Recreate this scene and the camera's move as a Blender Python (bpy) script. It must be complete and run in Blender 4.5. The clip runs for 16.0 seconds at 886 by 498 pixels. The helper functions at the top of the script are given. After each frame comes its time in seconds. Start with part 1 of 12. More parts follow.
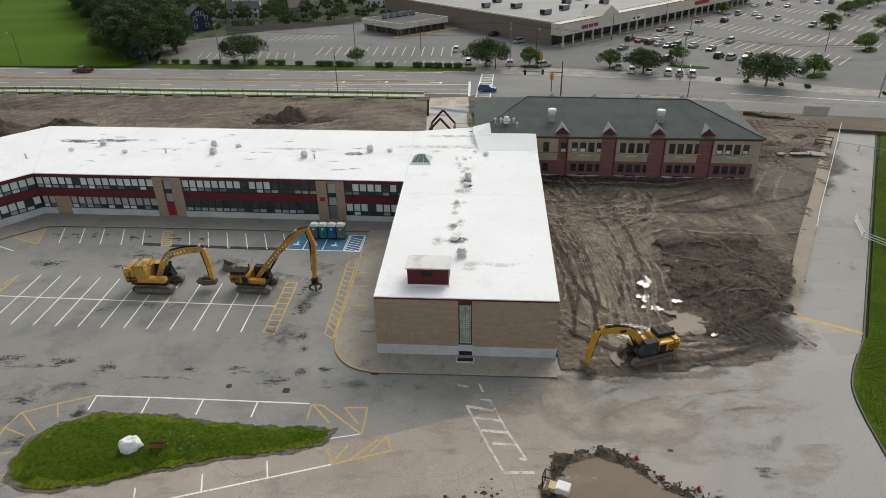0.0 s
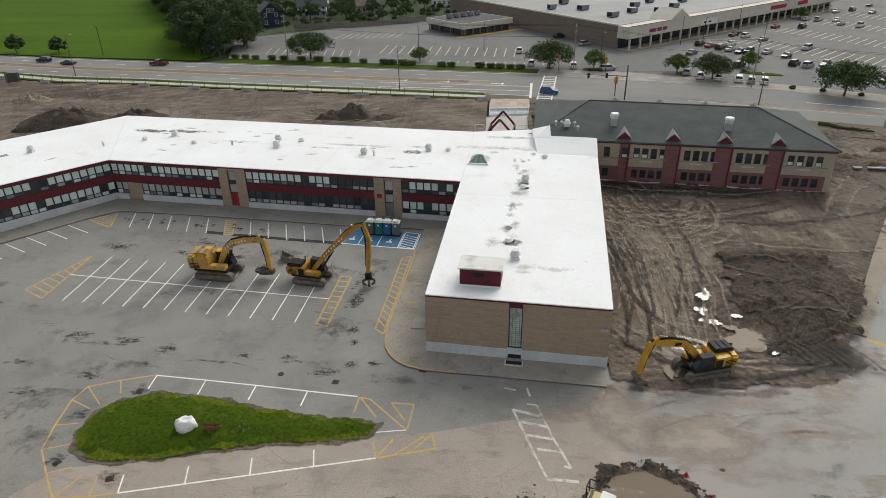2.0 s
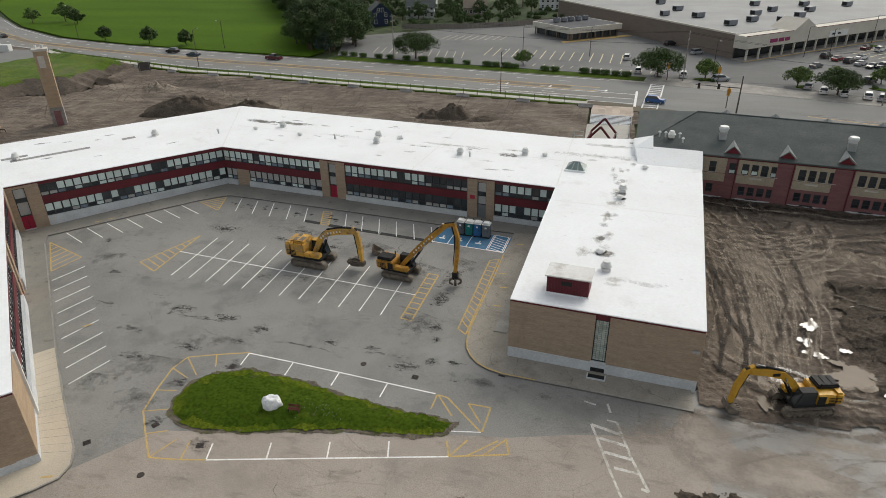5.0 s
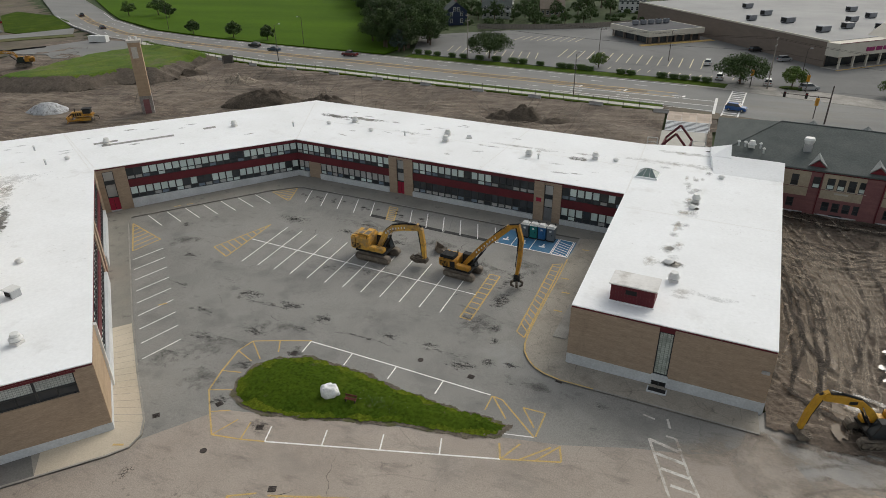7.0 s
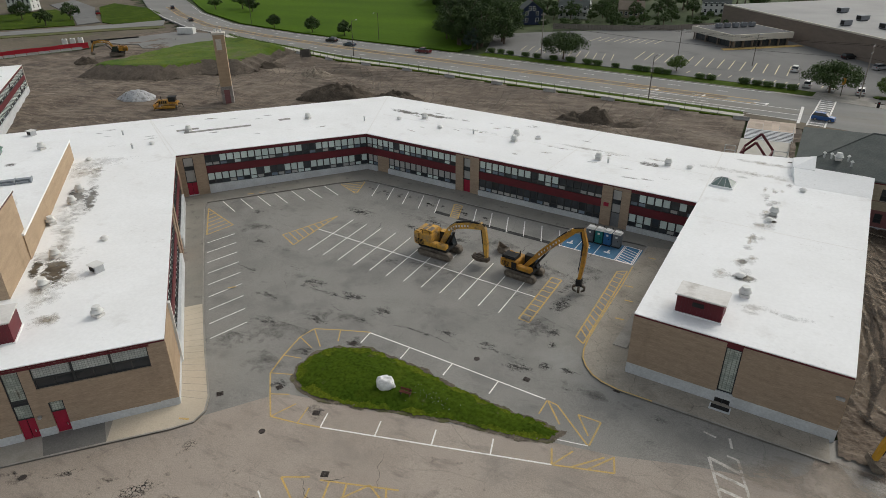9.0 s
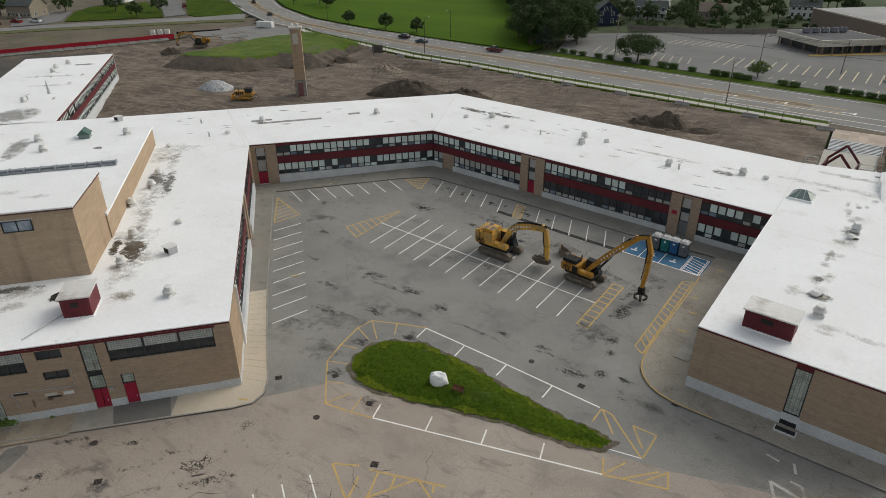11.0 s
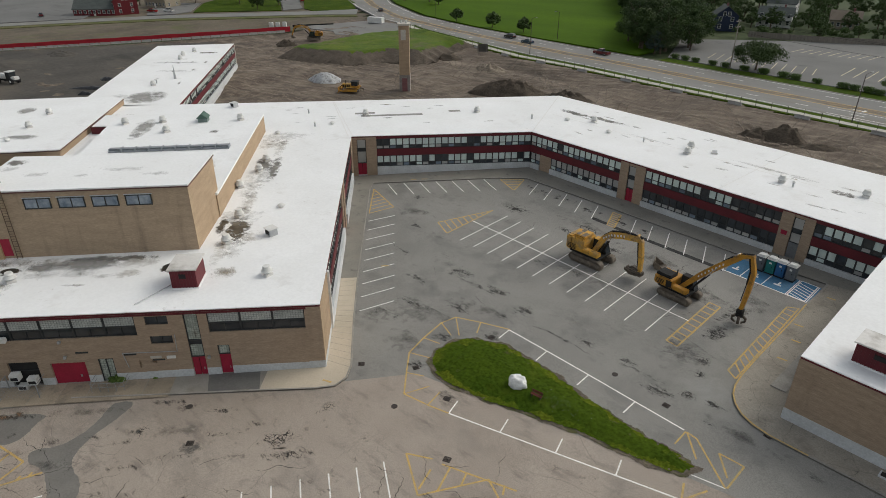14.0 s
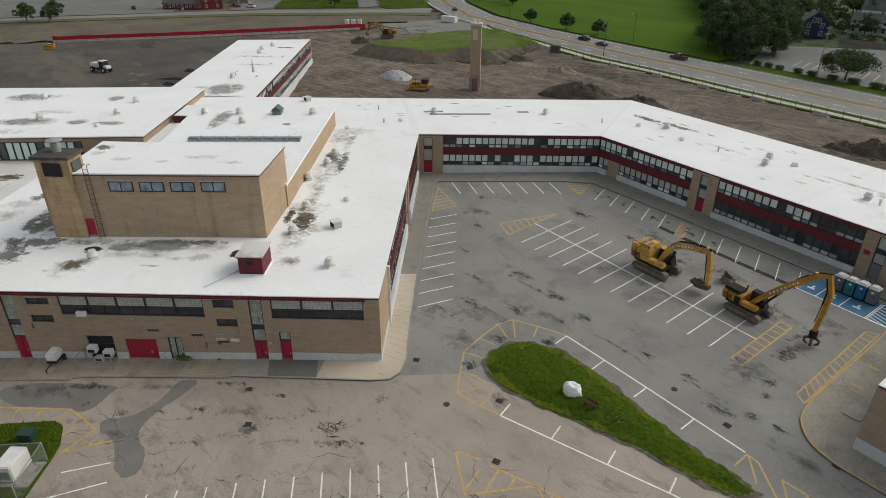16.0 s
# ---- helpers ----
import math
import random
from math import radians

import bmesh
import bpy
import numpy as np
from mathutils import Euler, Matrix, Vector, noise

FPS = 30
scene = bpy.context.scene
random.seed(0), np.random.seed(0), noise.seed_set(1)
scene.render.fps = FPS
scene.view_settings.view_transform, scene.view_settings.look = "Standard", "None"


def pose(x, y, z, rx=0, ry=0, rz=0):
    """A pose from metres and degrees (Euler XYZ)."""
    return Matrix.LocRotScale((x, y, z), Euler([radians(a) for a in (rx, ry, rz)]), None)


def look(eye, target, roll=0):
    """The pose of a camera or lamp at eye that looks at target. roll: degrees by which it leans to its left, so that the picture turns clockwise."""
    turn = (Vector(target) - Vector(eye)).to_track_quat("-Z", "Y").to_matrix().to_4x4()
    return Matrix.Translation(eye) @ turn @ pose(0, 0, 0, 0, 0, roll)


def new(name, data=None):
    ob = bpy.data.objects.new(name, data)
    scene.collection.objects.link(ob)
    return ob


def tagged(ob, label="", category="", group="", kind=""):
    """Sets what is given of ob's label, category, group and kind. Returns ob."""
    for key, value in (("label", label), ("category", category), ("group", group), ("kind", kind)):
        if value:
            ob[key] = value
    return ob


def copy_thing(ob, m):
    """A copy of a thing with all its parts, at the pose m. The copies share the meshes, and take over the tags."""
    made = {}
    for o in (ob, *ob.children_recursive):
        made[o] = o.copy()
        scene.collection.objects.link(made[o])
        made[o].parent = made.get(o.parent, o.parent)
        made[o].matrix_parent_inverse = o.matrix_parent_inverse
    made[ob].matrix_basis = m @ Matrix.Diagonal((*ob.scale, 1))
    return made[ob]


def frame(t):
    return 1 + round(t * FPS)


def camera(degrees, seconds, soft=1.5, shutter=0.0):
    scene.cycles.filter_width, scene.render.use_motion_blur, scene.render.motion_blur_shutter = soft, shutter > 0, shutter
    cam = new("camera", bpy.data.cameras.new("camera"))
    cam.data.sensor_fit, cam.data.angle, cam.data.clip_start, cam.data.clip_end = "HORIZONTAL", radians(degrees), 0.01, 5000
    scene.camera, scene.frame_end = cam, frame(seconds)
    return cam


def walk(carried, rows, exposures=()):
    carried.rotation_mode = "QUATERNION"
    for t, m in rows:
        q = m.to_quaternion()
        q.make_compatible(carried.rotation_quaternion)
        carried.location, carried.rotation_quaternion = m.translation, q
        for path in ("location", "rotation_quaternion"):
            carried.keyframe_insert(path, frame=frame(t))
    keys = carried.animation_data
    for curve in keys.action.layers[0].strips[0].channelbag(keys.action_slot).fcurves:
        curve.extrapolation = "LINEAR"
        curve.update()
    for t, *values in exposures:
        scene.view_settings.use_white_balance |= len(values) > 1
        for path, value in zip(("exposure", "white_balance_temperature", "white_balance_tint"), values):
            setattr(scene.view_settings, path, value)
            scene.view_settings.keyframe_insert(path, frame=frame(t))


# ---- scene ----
cam = camera(70.0, 16.0, soft=0.8)
EYE = Vector((0.0, 0.0, 42.0))
# seconds, yaw to the left, pitch, lean
TURNS = [
    (0.0, 0.012, -27.713, -1.318),
    (0.5, 1.362, -27.714, -1.257),
    (1.0, 2.713, -27.687, -1.208),
    (1.5, 4.081, -27.641, -1.168),
    (2.0, 5.476, -27.582, -1.131),
    (2.5, 6.901, -27.517, -1.096),
    (3.0, 8.361, -27.451, -1.060),
    (3.5, 9.854, -27.389, -1.022),
    (4.0, 11.377, -27.332, -0.981),
    (4.5, 12.928, -27.284, -0.936),
    (5.0, 14.500, -27.245, -0.888),
    (5.5, 16.089, -27.218, -0.835),
    (6.0, 17.688, -27.201, -0.780),
    (6.5, 19.292, -27.195, -0.721),
    (7.0, 20.896, -27.198, -0.659),
    (7.5, 22.494, -27.210, -0.596),
    (8.0, 24.084, -27.229, -0.532),
    (8.5, 25.662, -27.254, -0.466),
    (9.0, 27.227, -27.282, -0.401),
    (9.5, 28.778, -27.313, -0.335),
    (10.0, 30.316, -27.344, -0.271),
    (10.5, 31.842, -27.373, -0.207),
    (11.0, 33.359, -27.399, -0.144),
    (11.5, 34.868, -27.422, -0.082),
    (12.0, 36.375, -27.440, -0.021),
    (12.5, 37.882, -27.453, 0.039),
    (13.0, 39.393, -27.462, 0.100),
    (13.5, 40.912, -27.467, 0.161),
    (14.0, 42.439, -27.470, 0.223),
    (14.5, 43.976, -27.474, 0.288),
    (15.0, 45.521, -27.482, 0.355),
    (15.5, 47.072, -27.498, 0.425),
    (16.0, 48.619, -27.528, 0.500),
]


def aim(yaw, pitch):
    a, b = radians(yaw), radians(pitch)
    return EYE + Vector((-math.sin(a) * math.cos(b), math.cos(a) * math.cos(b), math.sin(b)))


# the picture darkens a little as the white roofs fill it
walk(cam, [(t, look(EYE, aim(yaw, pitch), roll)) for t, yaw, pitch, roll in TURNS], [(0.0, 0.0, 6650, 7), (4.0, -0.02, 6650, 7), (7.0, -0.2, 6650, 7), (9.0, -0.29, 6650, 7), (11.5, -0.32, 6650, 7), (13.0, -0.31, 6650, 7), (16.0, -0.29, 6650, 7)])

# ---- light: bright haze, soft sun behind the buildings ----
SUN_AZ, SUN_EL = 24.0, 41.0
world = bpy.data.worlds.new("sky")
scene.world = world
world.use_nodes = True
wn = world.node_tree.nodes
sky = wn.new("ShaderNodeTexSky")
sky.sky_type, sky.sun_disc = "NISHITA", False
sky.sun_elevation, sky.sun_rotation = radians(SUN_EL), radians(SUN_AZ)
sky.air_density, sky.dust_density, sky.ozone_density = 1.2, 4.0, 1.0
hsv = wn.new("ShaderNodeHueSaturation")
hsv.inputs["Saturation"].default_value = 0.35
world.node_tree.links.new(sky.outputs[0], hsv.inputs["Color"])
world.node_tree.links.new(hsv.outputs[0], wn["Background"].inputs[0])
wn["Background"].inputs[1].default_value = 0.165
sun = new("sun", bpy.data.lights.new("sun", "SUN"))
sun.data.energy, sun.data.angle, sun.data.color = 0.48, radians(26), (1.0, 0.95, 0.88)
sd = Vector((math.sin(radians(SUN_AZ)) * math.cos(radians(SUN_EL)), math.cos(radians(SUN_AZ)) * math.cos(radians(SUN_EL)), math.sin(radians(SUN_EL))))
sun.matrix_world = look(sd * 200, (0, 0, 0))


# ---- materials ----
def material(name, col, col2=None, scale=0.3, fine=6.0, rough=0.85, grain=0.12, bump=0.15, metal=0.0, stretch=(1, 1, 1), lo=0.35, hi=0.65, spec=0.3, each=0.0):
    """Two colours in patches, a finer grain over them, and a small relief."""
    m = bpy.data.materials.new(name)
    m.use_nodes = True
    nt, b = m.node_tree, m.node_tree.nodes["Principled BSDF"]
    b.inputs["Roughness"].default_value, b.inputs["Metallic"].default_value = rough, metal
    b.inputs["Specular IOR Level"].default_value = spec
    geo = nt.nodes.new("ShaderNodeNewGeometry")
    mp = nt.nodes.new("ShaderNodeMapping")
    mp.inputs["Scale"].default_value = stretch
    nt.links.new(geo.outputs["Position"], mp.inputs[0])
    n1 = nt.nodes.new("ShaderNodeTexNoise")
    n1.inputs["Scale"].default_value, n1.inputs["Detail"].default_value, n1.inputs["Roughness"].default_value = scale, 6, 0.6
    n2 = nt.nodes.new("ShaderNodeTexNoise")
    n2.inputs["Scale"].default_value, n2.inputs["Detail"].default_value = fine, 3
    for n in (n1, n2):
        nt.links.new(mp.outputs[0], n.inputs["Vector"])
    ramp = nt.nodes.new("ShaderNodeValToRGB")
    ramp.color_ramp.elements[0].position, ramp.color_ramp.elements[1].position = lo, hi
    ramp.color_ramp.elements[0].color, ramp.color_ramp.elements[1].color = (*col, 1), (*(col2 or [c * 0.8 for c in col]), 1)
    nt.links.new(n1.outputs["Fac"], ramp.inputs[0])
    gr = nt.nodes.new("ShaderNodeMapRange")
    gr.inputs["From Min"].default_value, gr.inputs["From Max"].default_value = 0.3, 0.7
    gr.inputs["To Min"].default_value, gr.inputs["To Max"].default_value = 1 - grain, 1 + grain
    nt.links.new(n2.outputs["Fac"], gr.inputs["Value"])
    hs = nt.nodes.new("ShaderNodeHueSaturation")
    nt.links.new(ramp.outputs[0], hs.inputs["Color"])
    if each:
        oi = nt.nodes.new("ShaderNodeObjectInfo")
        er = nt.nodes.new("ShaderNodeMapRange")
        er.inputs["To Min"].default_value, er.inputs["To Max"].default_value = 1 - each, 1 + each
        nt.links.new(oi.outputs["Random"], er.inputs["Value"])
        mu = nt.nodes.new("ShaderNodeMath")
        mu.operation = "MULTIPLY"
        nt.links.new(gr.outputs[0], mu.inputs[0])
        nt.links.new(er.outputs[0], mu.inputs[1])
        nt.links.new(mu.outputs[0], hs.inputs["Value"])
    else:
        nt.links.new(gr.outputs[0], hs.inputs["Value"])
    nt.links.new(hs.outputs[0], b.inputs["Base Color"])
    if bump:
        bp = nt.nodes.new("ShaderNodeBump")
        bp.inputs["Strength"].default_value, bp.inputs["Distance"].default_value = bump, 0.1
        nt.links.new(n2.outputs["Fac"], bp.inputs["Height"])
        nt.links.new(bp.outputs[0], b.inputs["Normal"])
    return m


def worn(m, col, scale, lo, hi, detail=8.0, kind="noise", offset=(0, 0, 0), stretch=(1, 1, 1), amount=1.0, gate=0.0):
    """Stains or cracks with a shape of their own, mixed over the colour of material m. gate > 0 keeps them to patches of that scale."""
    nt = m.node_tree
    b = nt.nodes["Principled BSDF"]
    link = b.inputs["Base Color"].links[0]
    src = link.from_socket
    geo = nt.nodes.new("ShaderNodeNewGeometry")
    mp = nt.nodes.new("ShaderNodeMapping")
    mp.inputs["Location"].default_value, mp.inputs["Scale"].default_value = offset, stretch
    nt.links.new(geo.outputs["Position"], mp.inputs[0])
    vec = mp.outputs[0]
    if kind == "crack":
        wob = nt.nodes.new("ShaderNodeTexNoise")
        wob.inputs["Scale"].default_value, wob.inputs["Detail"].default_value = scale * 2.5, 5
        nt.links.new(vec, wob.inputs["Vector"])
        ad = nt.nodes.new("ShaderNodeMixRGB")
        ad.blend_type, ad.inputs[0].default_value = "ADD", 1.2 / scale * 0.35
        nt.links.new(vec, ad.inputs[1])
        nt.links.new(wob.outputs["Color"], ad.inputs[2])
        t = nt.nodes.new("ShaderNodeTexVoronoi")
        t.feature = "DISTANCE_TO_EDGE"
        t.inputs["Scale"].default_value = scale
        nt.links.new(ad.outputs[0], t.inputs["Vector"])
        out = t.outputs["Distance"]
    else:
        t = nt.nodes.new("ShaderNodeTexNoise")
        t.inputs["Scale"].default_value, t.inputs["Detail"].default_value, t.inputs["Roughness"].default_value = scale, detail, 0.65
        nt.links.new(vec, t.inputs["Vector"])
        out = t.outputs["Fac"]
    mr = nt.nodes.new("ShaderNodeMapRange")
    mr.inputs["From Min"].default_value, mr.inputs["From Max"].default_value = lo, hi
    mr.inputs["To Min"].default_value, mr.inputs["To Max"].default_value = (amount, 0.0) if kind == "crack" else (0.0, amount)
    nt.links.new(out, mr.inputs["Value"])
    fac = mr.outputs[0]
    if gate:
        g = nt.nodes.new("ShaderNodeTexNoise")
        g.inputs["Scale"].default_value, g.inputs["Detail"].default_value = gate, 3
        nt.links.new(geo.outputs["Position"], g.inputs["Vector"])
        gr = nt.nodes.new("ShaderNodeMapRange")
        gr.inputs["From Min"].default_value, gr.inputs["From Max"].default_value = 0.5, 0.62
        nt.links.new(g.outputs["Fac"], gr.inputs["Value"])
        mu = nt.nodes.new("ShaderNodeMath")
        mu.operation = "MULTIPLY"
        nt.links.new(fac, mu.inputs[0])
        nt.links.new(gr.outputs[0], mu.inputs[1])
        fac = mu.outputs[0]
    mx = nt.nodes.new("ShaderNodeMixRGB")
    mx.inputs[2].default_value = (*col, 1)
    nt.links.new(fac, mx.inputs[0])
    nt.links.new(src, mx.inputs[1])
    nt.links.new(mx.outputs[0], b.inputs["Base Color"])
    return m


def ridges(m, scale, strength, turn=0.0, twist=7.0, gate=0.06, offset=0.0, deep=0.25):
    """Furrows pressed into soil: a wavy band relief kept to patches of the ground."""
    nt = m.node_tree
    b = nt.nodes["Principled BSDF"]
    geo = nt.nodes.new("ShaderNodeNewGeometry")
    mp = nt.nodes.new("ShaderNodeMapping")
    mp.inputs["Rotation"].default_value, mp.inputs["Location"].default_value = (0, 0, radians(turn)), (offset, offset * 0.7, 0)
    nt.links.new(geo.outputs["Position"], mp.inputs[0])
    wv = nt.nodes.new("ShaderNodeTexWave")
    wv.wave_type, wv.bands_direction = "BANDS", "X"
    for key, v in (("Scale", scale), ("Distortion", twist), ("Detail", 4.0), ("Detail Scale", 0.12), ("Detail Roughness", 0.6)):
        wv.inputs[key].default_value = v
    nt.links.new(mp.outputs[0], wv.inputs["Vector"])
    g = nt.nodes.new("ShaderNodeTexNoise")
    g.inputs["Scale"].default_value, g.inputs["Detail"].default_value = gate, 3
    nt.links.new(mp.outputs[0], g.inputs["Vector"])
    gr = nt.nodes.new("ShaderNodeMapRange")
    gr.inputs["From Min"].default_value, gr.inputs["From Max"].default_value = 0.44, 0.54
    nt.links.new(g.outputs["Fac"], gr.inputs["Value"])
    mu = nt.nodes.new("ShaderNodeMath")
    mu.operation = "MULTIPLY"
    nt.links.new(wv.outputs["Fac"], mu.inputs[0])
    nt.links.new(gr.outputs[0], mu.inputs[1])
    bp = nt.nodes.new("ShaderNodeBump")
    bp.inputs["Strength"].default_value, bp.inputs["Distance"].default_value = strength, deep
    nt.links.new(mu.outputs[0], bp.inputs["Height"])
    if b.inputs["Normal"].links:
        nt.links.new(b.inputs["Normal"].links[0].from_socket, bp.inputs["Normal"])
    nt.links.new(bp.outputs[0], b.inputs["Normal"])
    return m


def block_grid(m, w, h, col):
    """Mortar joints between glass bricks, along the wall and up it."""
    nt = m.node_tree
    b = nt.nodes["Principled BSDF"]
    geo = nt.nodes.new("ShaderNodeNewGeometry")
    dot = nt.nodes.new("ShaderNodeVectorMath")
    dot.operation, dot.inputs[1].default_value = "DOT_PRODUCT", (0.72, 0.70, 0)
    nt.links.new(geo.outputs["Position"], dot.inputs[0])
    sep = nt.nodes.new("ShaderNodeSeparateXYZ")
    nt.links.new(geo.outputs["Position"], sep.inputs[0])
    com = nt.nodes.new("ShaderNodeCombineXYZ")
    nt.links.new(dot.outputs["Value"], com.inputs[0])
    nt.links.new(sep.outputs[2], com.inputs[1])
    br = nt.nodes.new("ShaderNodeTexBrick")
    br.offset = 0.0
    br.inputs["Scale"].default_value = 1.0
    br.inputs["Brick Width"].default_value, br.inputs["Row Height"].default_value = w, h
    br.inputs["Mortar Size"].default_value, br.inputs["Mortar Smooth"].default_value = 0.018, 0.1
    nt.links.new(com.outputs[0], br.inputs["Vector"])
    mx = nt.nodes.new("ShaderNodeMixRGB")
    mx.inputs[2].default_value = (*col, 1)
    nt.links.new(br.outputs["Fac"], mx.inputs[0])
    nt.links.new(b.inputs["Base Color"].links[0].from_socket, mx.inputs[1])
    nt.links.new(mx.outputs[0], b.inputs["Base Color"])


ASPHALT = material("asphalt_grey", (0.200, 0.194, 0.179), (0.260, 0.250, 0.230), 0.09, 9.0, 0.72, 0.20, 0.25, spec=0.5)
worn(ASPHALT, (0.10, 0.098, 0.094), 0.16, 0.52, 0.68, 9, offset=(21, 60, 0), amount=0.5)
worn(ASPHALT, (0.075, 0.074, 0.07), 0.9, 0.60, 0.72, 9, offset=(61, 10, 0), stretch=(0.5, 1.3, 1), amount=0.45)
worn(ASPHALT, (0.05, 0.05, 0.048), 0.7, 0.60, 0.70, 10, gate=0.10, stretch=(0.6, 1.4, 1), amount=0.55)
worn(ASPHALT, (0.30, 0.295, 0.28), 0.05, 0.56, 0.70, 7, offset=(40, 9, 0), amount=0.6)
worn(ASPHALT, (0.07, 0.07, 0.07), 0.13, 0.0, 0.005, kind="crack", amount=0.55, gate=0.03)
DRIVE = material("asphalt_tan", (0.295, 0.247, 0.206), (0.38, 0.326, 0.276), 0.08, 9.0, 0.74, 0.17, 0.25, spec=0.5)
worn(DRIVE, (0.10, 0.087, 0.078), 0.20, 0.0, 0.006, kind="crack", amount=0.7, gate=0.04)
worn(DRIVE, (0.12, 0.103, 0.092), 0.11, 0.0, 0.0045, kind="crack", amount=0.55, offset=(31, 7, 0), gate=0.09)
worn(DRIVE, (0.10, 0.088, 0.08), 0.75, 0.0, 0.02, kind="crack", amount=0.4, gate=0.13)
worn(DRIVE, (0.15, 0.132, 0.118), 0.5, 0.55, 0.7, 10, offset=(5, 77, 0), stretch=(0.5, 1.5, 1), amount=0.6)
worn(DRIVE, (0.19, 0.172, 0.155), 0.12, 0.54, 0.70, 7, offset=(9, 40, 0), amount=0.6)
worn(DRIVE, (0.12, 0.105, 0.094), 2.2, 0.60, 0.70, 9, gate=0.05, amount=0.5)
worn(DRIVE, (0.05, 0.045, 0.04), 0.9, 0.60, 0.72, 10, gate=0.07, amount=0.8)
DRIVE_E = material("asphalt_pale", (0.315, 0.302, 0.282), (0.27, 0.258, 0.24), 0.06, 8.0, 0.74, 0.13, 0.25, spec=0.5)
worn(DRIVE_E, (0.37, 0.33, 0.285), 0.07, 0.50, 0.64, 8, offset=(3, 7, 0), amount=0.5)
worn(DRIVE_E, (0.22, 0.205, 0.185), 0.35, 0.58, 0.72, 9, offset=(13, 7, 0), stretch=(0.5, 1.5, 1), amount=0.5)
worn(DRIVE_E, (0.10, 0.09, 0.08), 0.8, 0.66, 0.76, 8, gate=0.1, amount=0.8)
DRIVE_N = material("asphalt_plain_grey", (0.285, 0.276, 0.257), (0.24, 0.233, 0.218), 0.06, 8.0, 0.74, 0.13, 0.25, spec=0.5)
worn(DRIVE_N, (0.17, 0.163, 0.15), 0.35, 0.56, 0.72, 9, offset=(13, 7, 0), stretch=(0.5, 1.5, 1), amount=0.6)
worn(DRIVE_N, (0.08, 0.075, 0.07), 0.5, 0.66, 0.76, 8, gate=0.1, amount=0.8)
ROAD = material("road_asphalt", (0.19, 0.188, 0.182), (0.238, 0.236, 0.225), 0.05, 4.0, 0.9, 0.06, 0.1, stretch=(0.4, 1.6, 1))
worn(ROAD, (0.21, 0.185, 0.15), 0.06, 0.52, 0.68, 8, stretch=(0.3, 1.6, 1), amount=0.5)
worn(ROAD, (0.09, 0.09, 0.088), 0.3, 0.60, 0.72, 8, stretch=(0.15, 1.8, 1), amount=0.5)
LOT = material("lot_asphalt", (0.145, 0.145, 0.141), (0.182, 0.182, 0.177), 0.04, 4.0, 0.9, 0.08, 0.1)
worn(LOT, (0.07, 0.07, 0.07), 0.12, 0.55, 0.7, 8, amount=0.5)
worn(LOT, (0.19, 0.187, 0.18), 0.05, 0.55, 0.7, 8, offset=(9, 90, 0), amount=0.5)
WALKWAY = material("walkway_concrete", (0.27, 0.252, 0.22), (0.335, 0.315, 0.28), 0.25, 7.0, 0.9, 0.10, 0.15)
WALK_DARK = material("walkway_asphalt", (0.21, 0.198, 0.174), (0.26, 0.245, 0.215), 0.2, 7.0, 0.9, 0.10, 0.15)
worn(WALK_DARK, (0.26, 0.24, 0.205), 0.35, 0.50, 0.66, 9, amount=0.6)
worn(WALK_DARK, (0.07, 0.068, 0.062), 0.8, 0.58, 0.7, 9, offset=(5, 5, 0), amount=0.6)
worn(WALKWAY, (0.20, 0.185, 0.16), 0.3, 0.52, 0.68, 9, offset=(8, 2, 0), amount=0.55)
worn(WALKWAY, (0.14, 0.132, 0.118), 1.2, 0.60, 0.70, 9, offset=(3, 22, 0), amount=0.55)
WALK_PANEL = material("concrete_panel", (0.33, 0.272, 0.205), (0.265, 0.222, 0.168), 0.3, 7.0, 0.9, 0.12, 0.15, each=0.25)
worn(WALK_PANEL, (0.17, 0.155, 0.13), 0.6, 0.54, 0.68, 9, amount=0.6)
WALK_EAST = material("brown_concrete", (0.36, 0.325, 0.275), (0.29, 0.262, 0.22), 0.22, 7.0, 0.85, 0.14, 0.2)
worn(WALK_EAST, (0.19, 0.172, 0.147), 0.35, 0.52, 0.66, 9, offset=(3, 8, 0), amount=0.65)
worn(WALK_EAST, (0.10, 0.095, 0.085), 1.3, 0.60, 0.70, 9, offset=(3, 28, 0), amount=0.6)
worn(WALK_EAST, (0.10, 0.092, 0.08), 0.3, 0.0, 0.008, kind="crack", amount=0.7)
WALK_TAN = material("walkway_tan", (0.47, 0.41, 0.32), (0.54, 0.47, 0.37), 0.25, 7.0, 0.9, 0.08, 0.15)
KERB = material("kerb_concrete", (0.36, 0.34, 0.31), (0.25, 0.235, 0.21), 0.4, 7.0, 0.9, 0.12, 0.15)
YELLOW_PAINT = material("yellow_paint", (0.60, 0.395, 0.125), (0.47, 0.335, 0.14), 0.9, 9.0, 0.8, 0.2, 0.05)
worn(YELLOW_PAINT, (0.32, 0.28, 0.21), 1.6, 0.54, 0.66, 9, amount=0.55)
WHITE_PAINT = material("white_paint", (0.85, 0.84, 0.81), (0.72, 0.71, 0.68), 0.9, 9.0, 0.8, 0.15, 0.05)
worn(WHITE_PAINT, (0.34, 0.32, 0.30), 2.2, 0.58, 0.68, 8, amount=0.5)
BLUE_PAINT = material("blue_paint", (0.05, 0.165, 0.295), (0.085, 0.195, 0.31), 0.5, 7.0, 0.8, 0.15, 0.05)
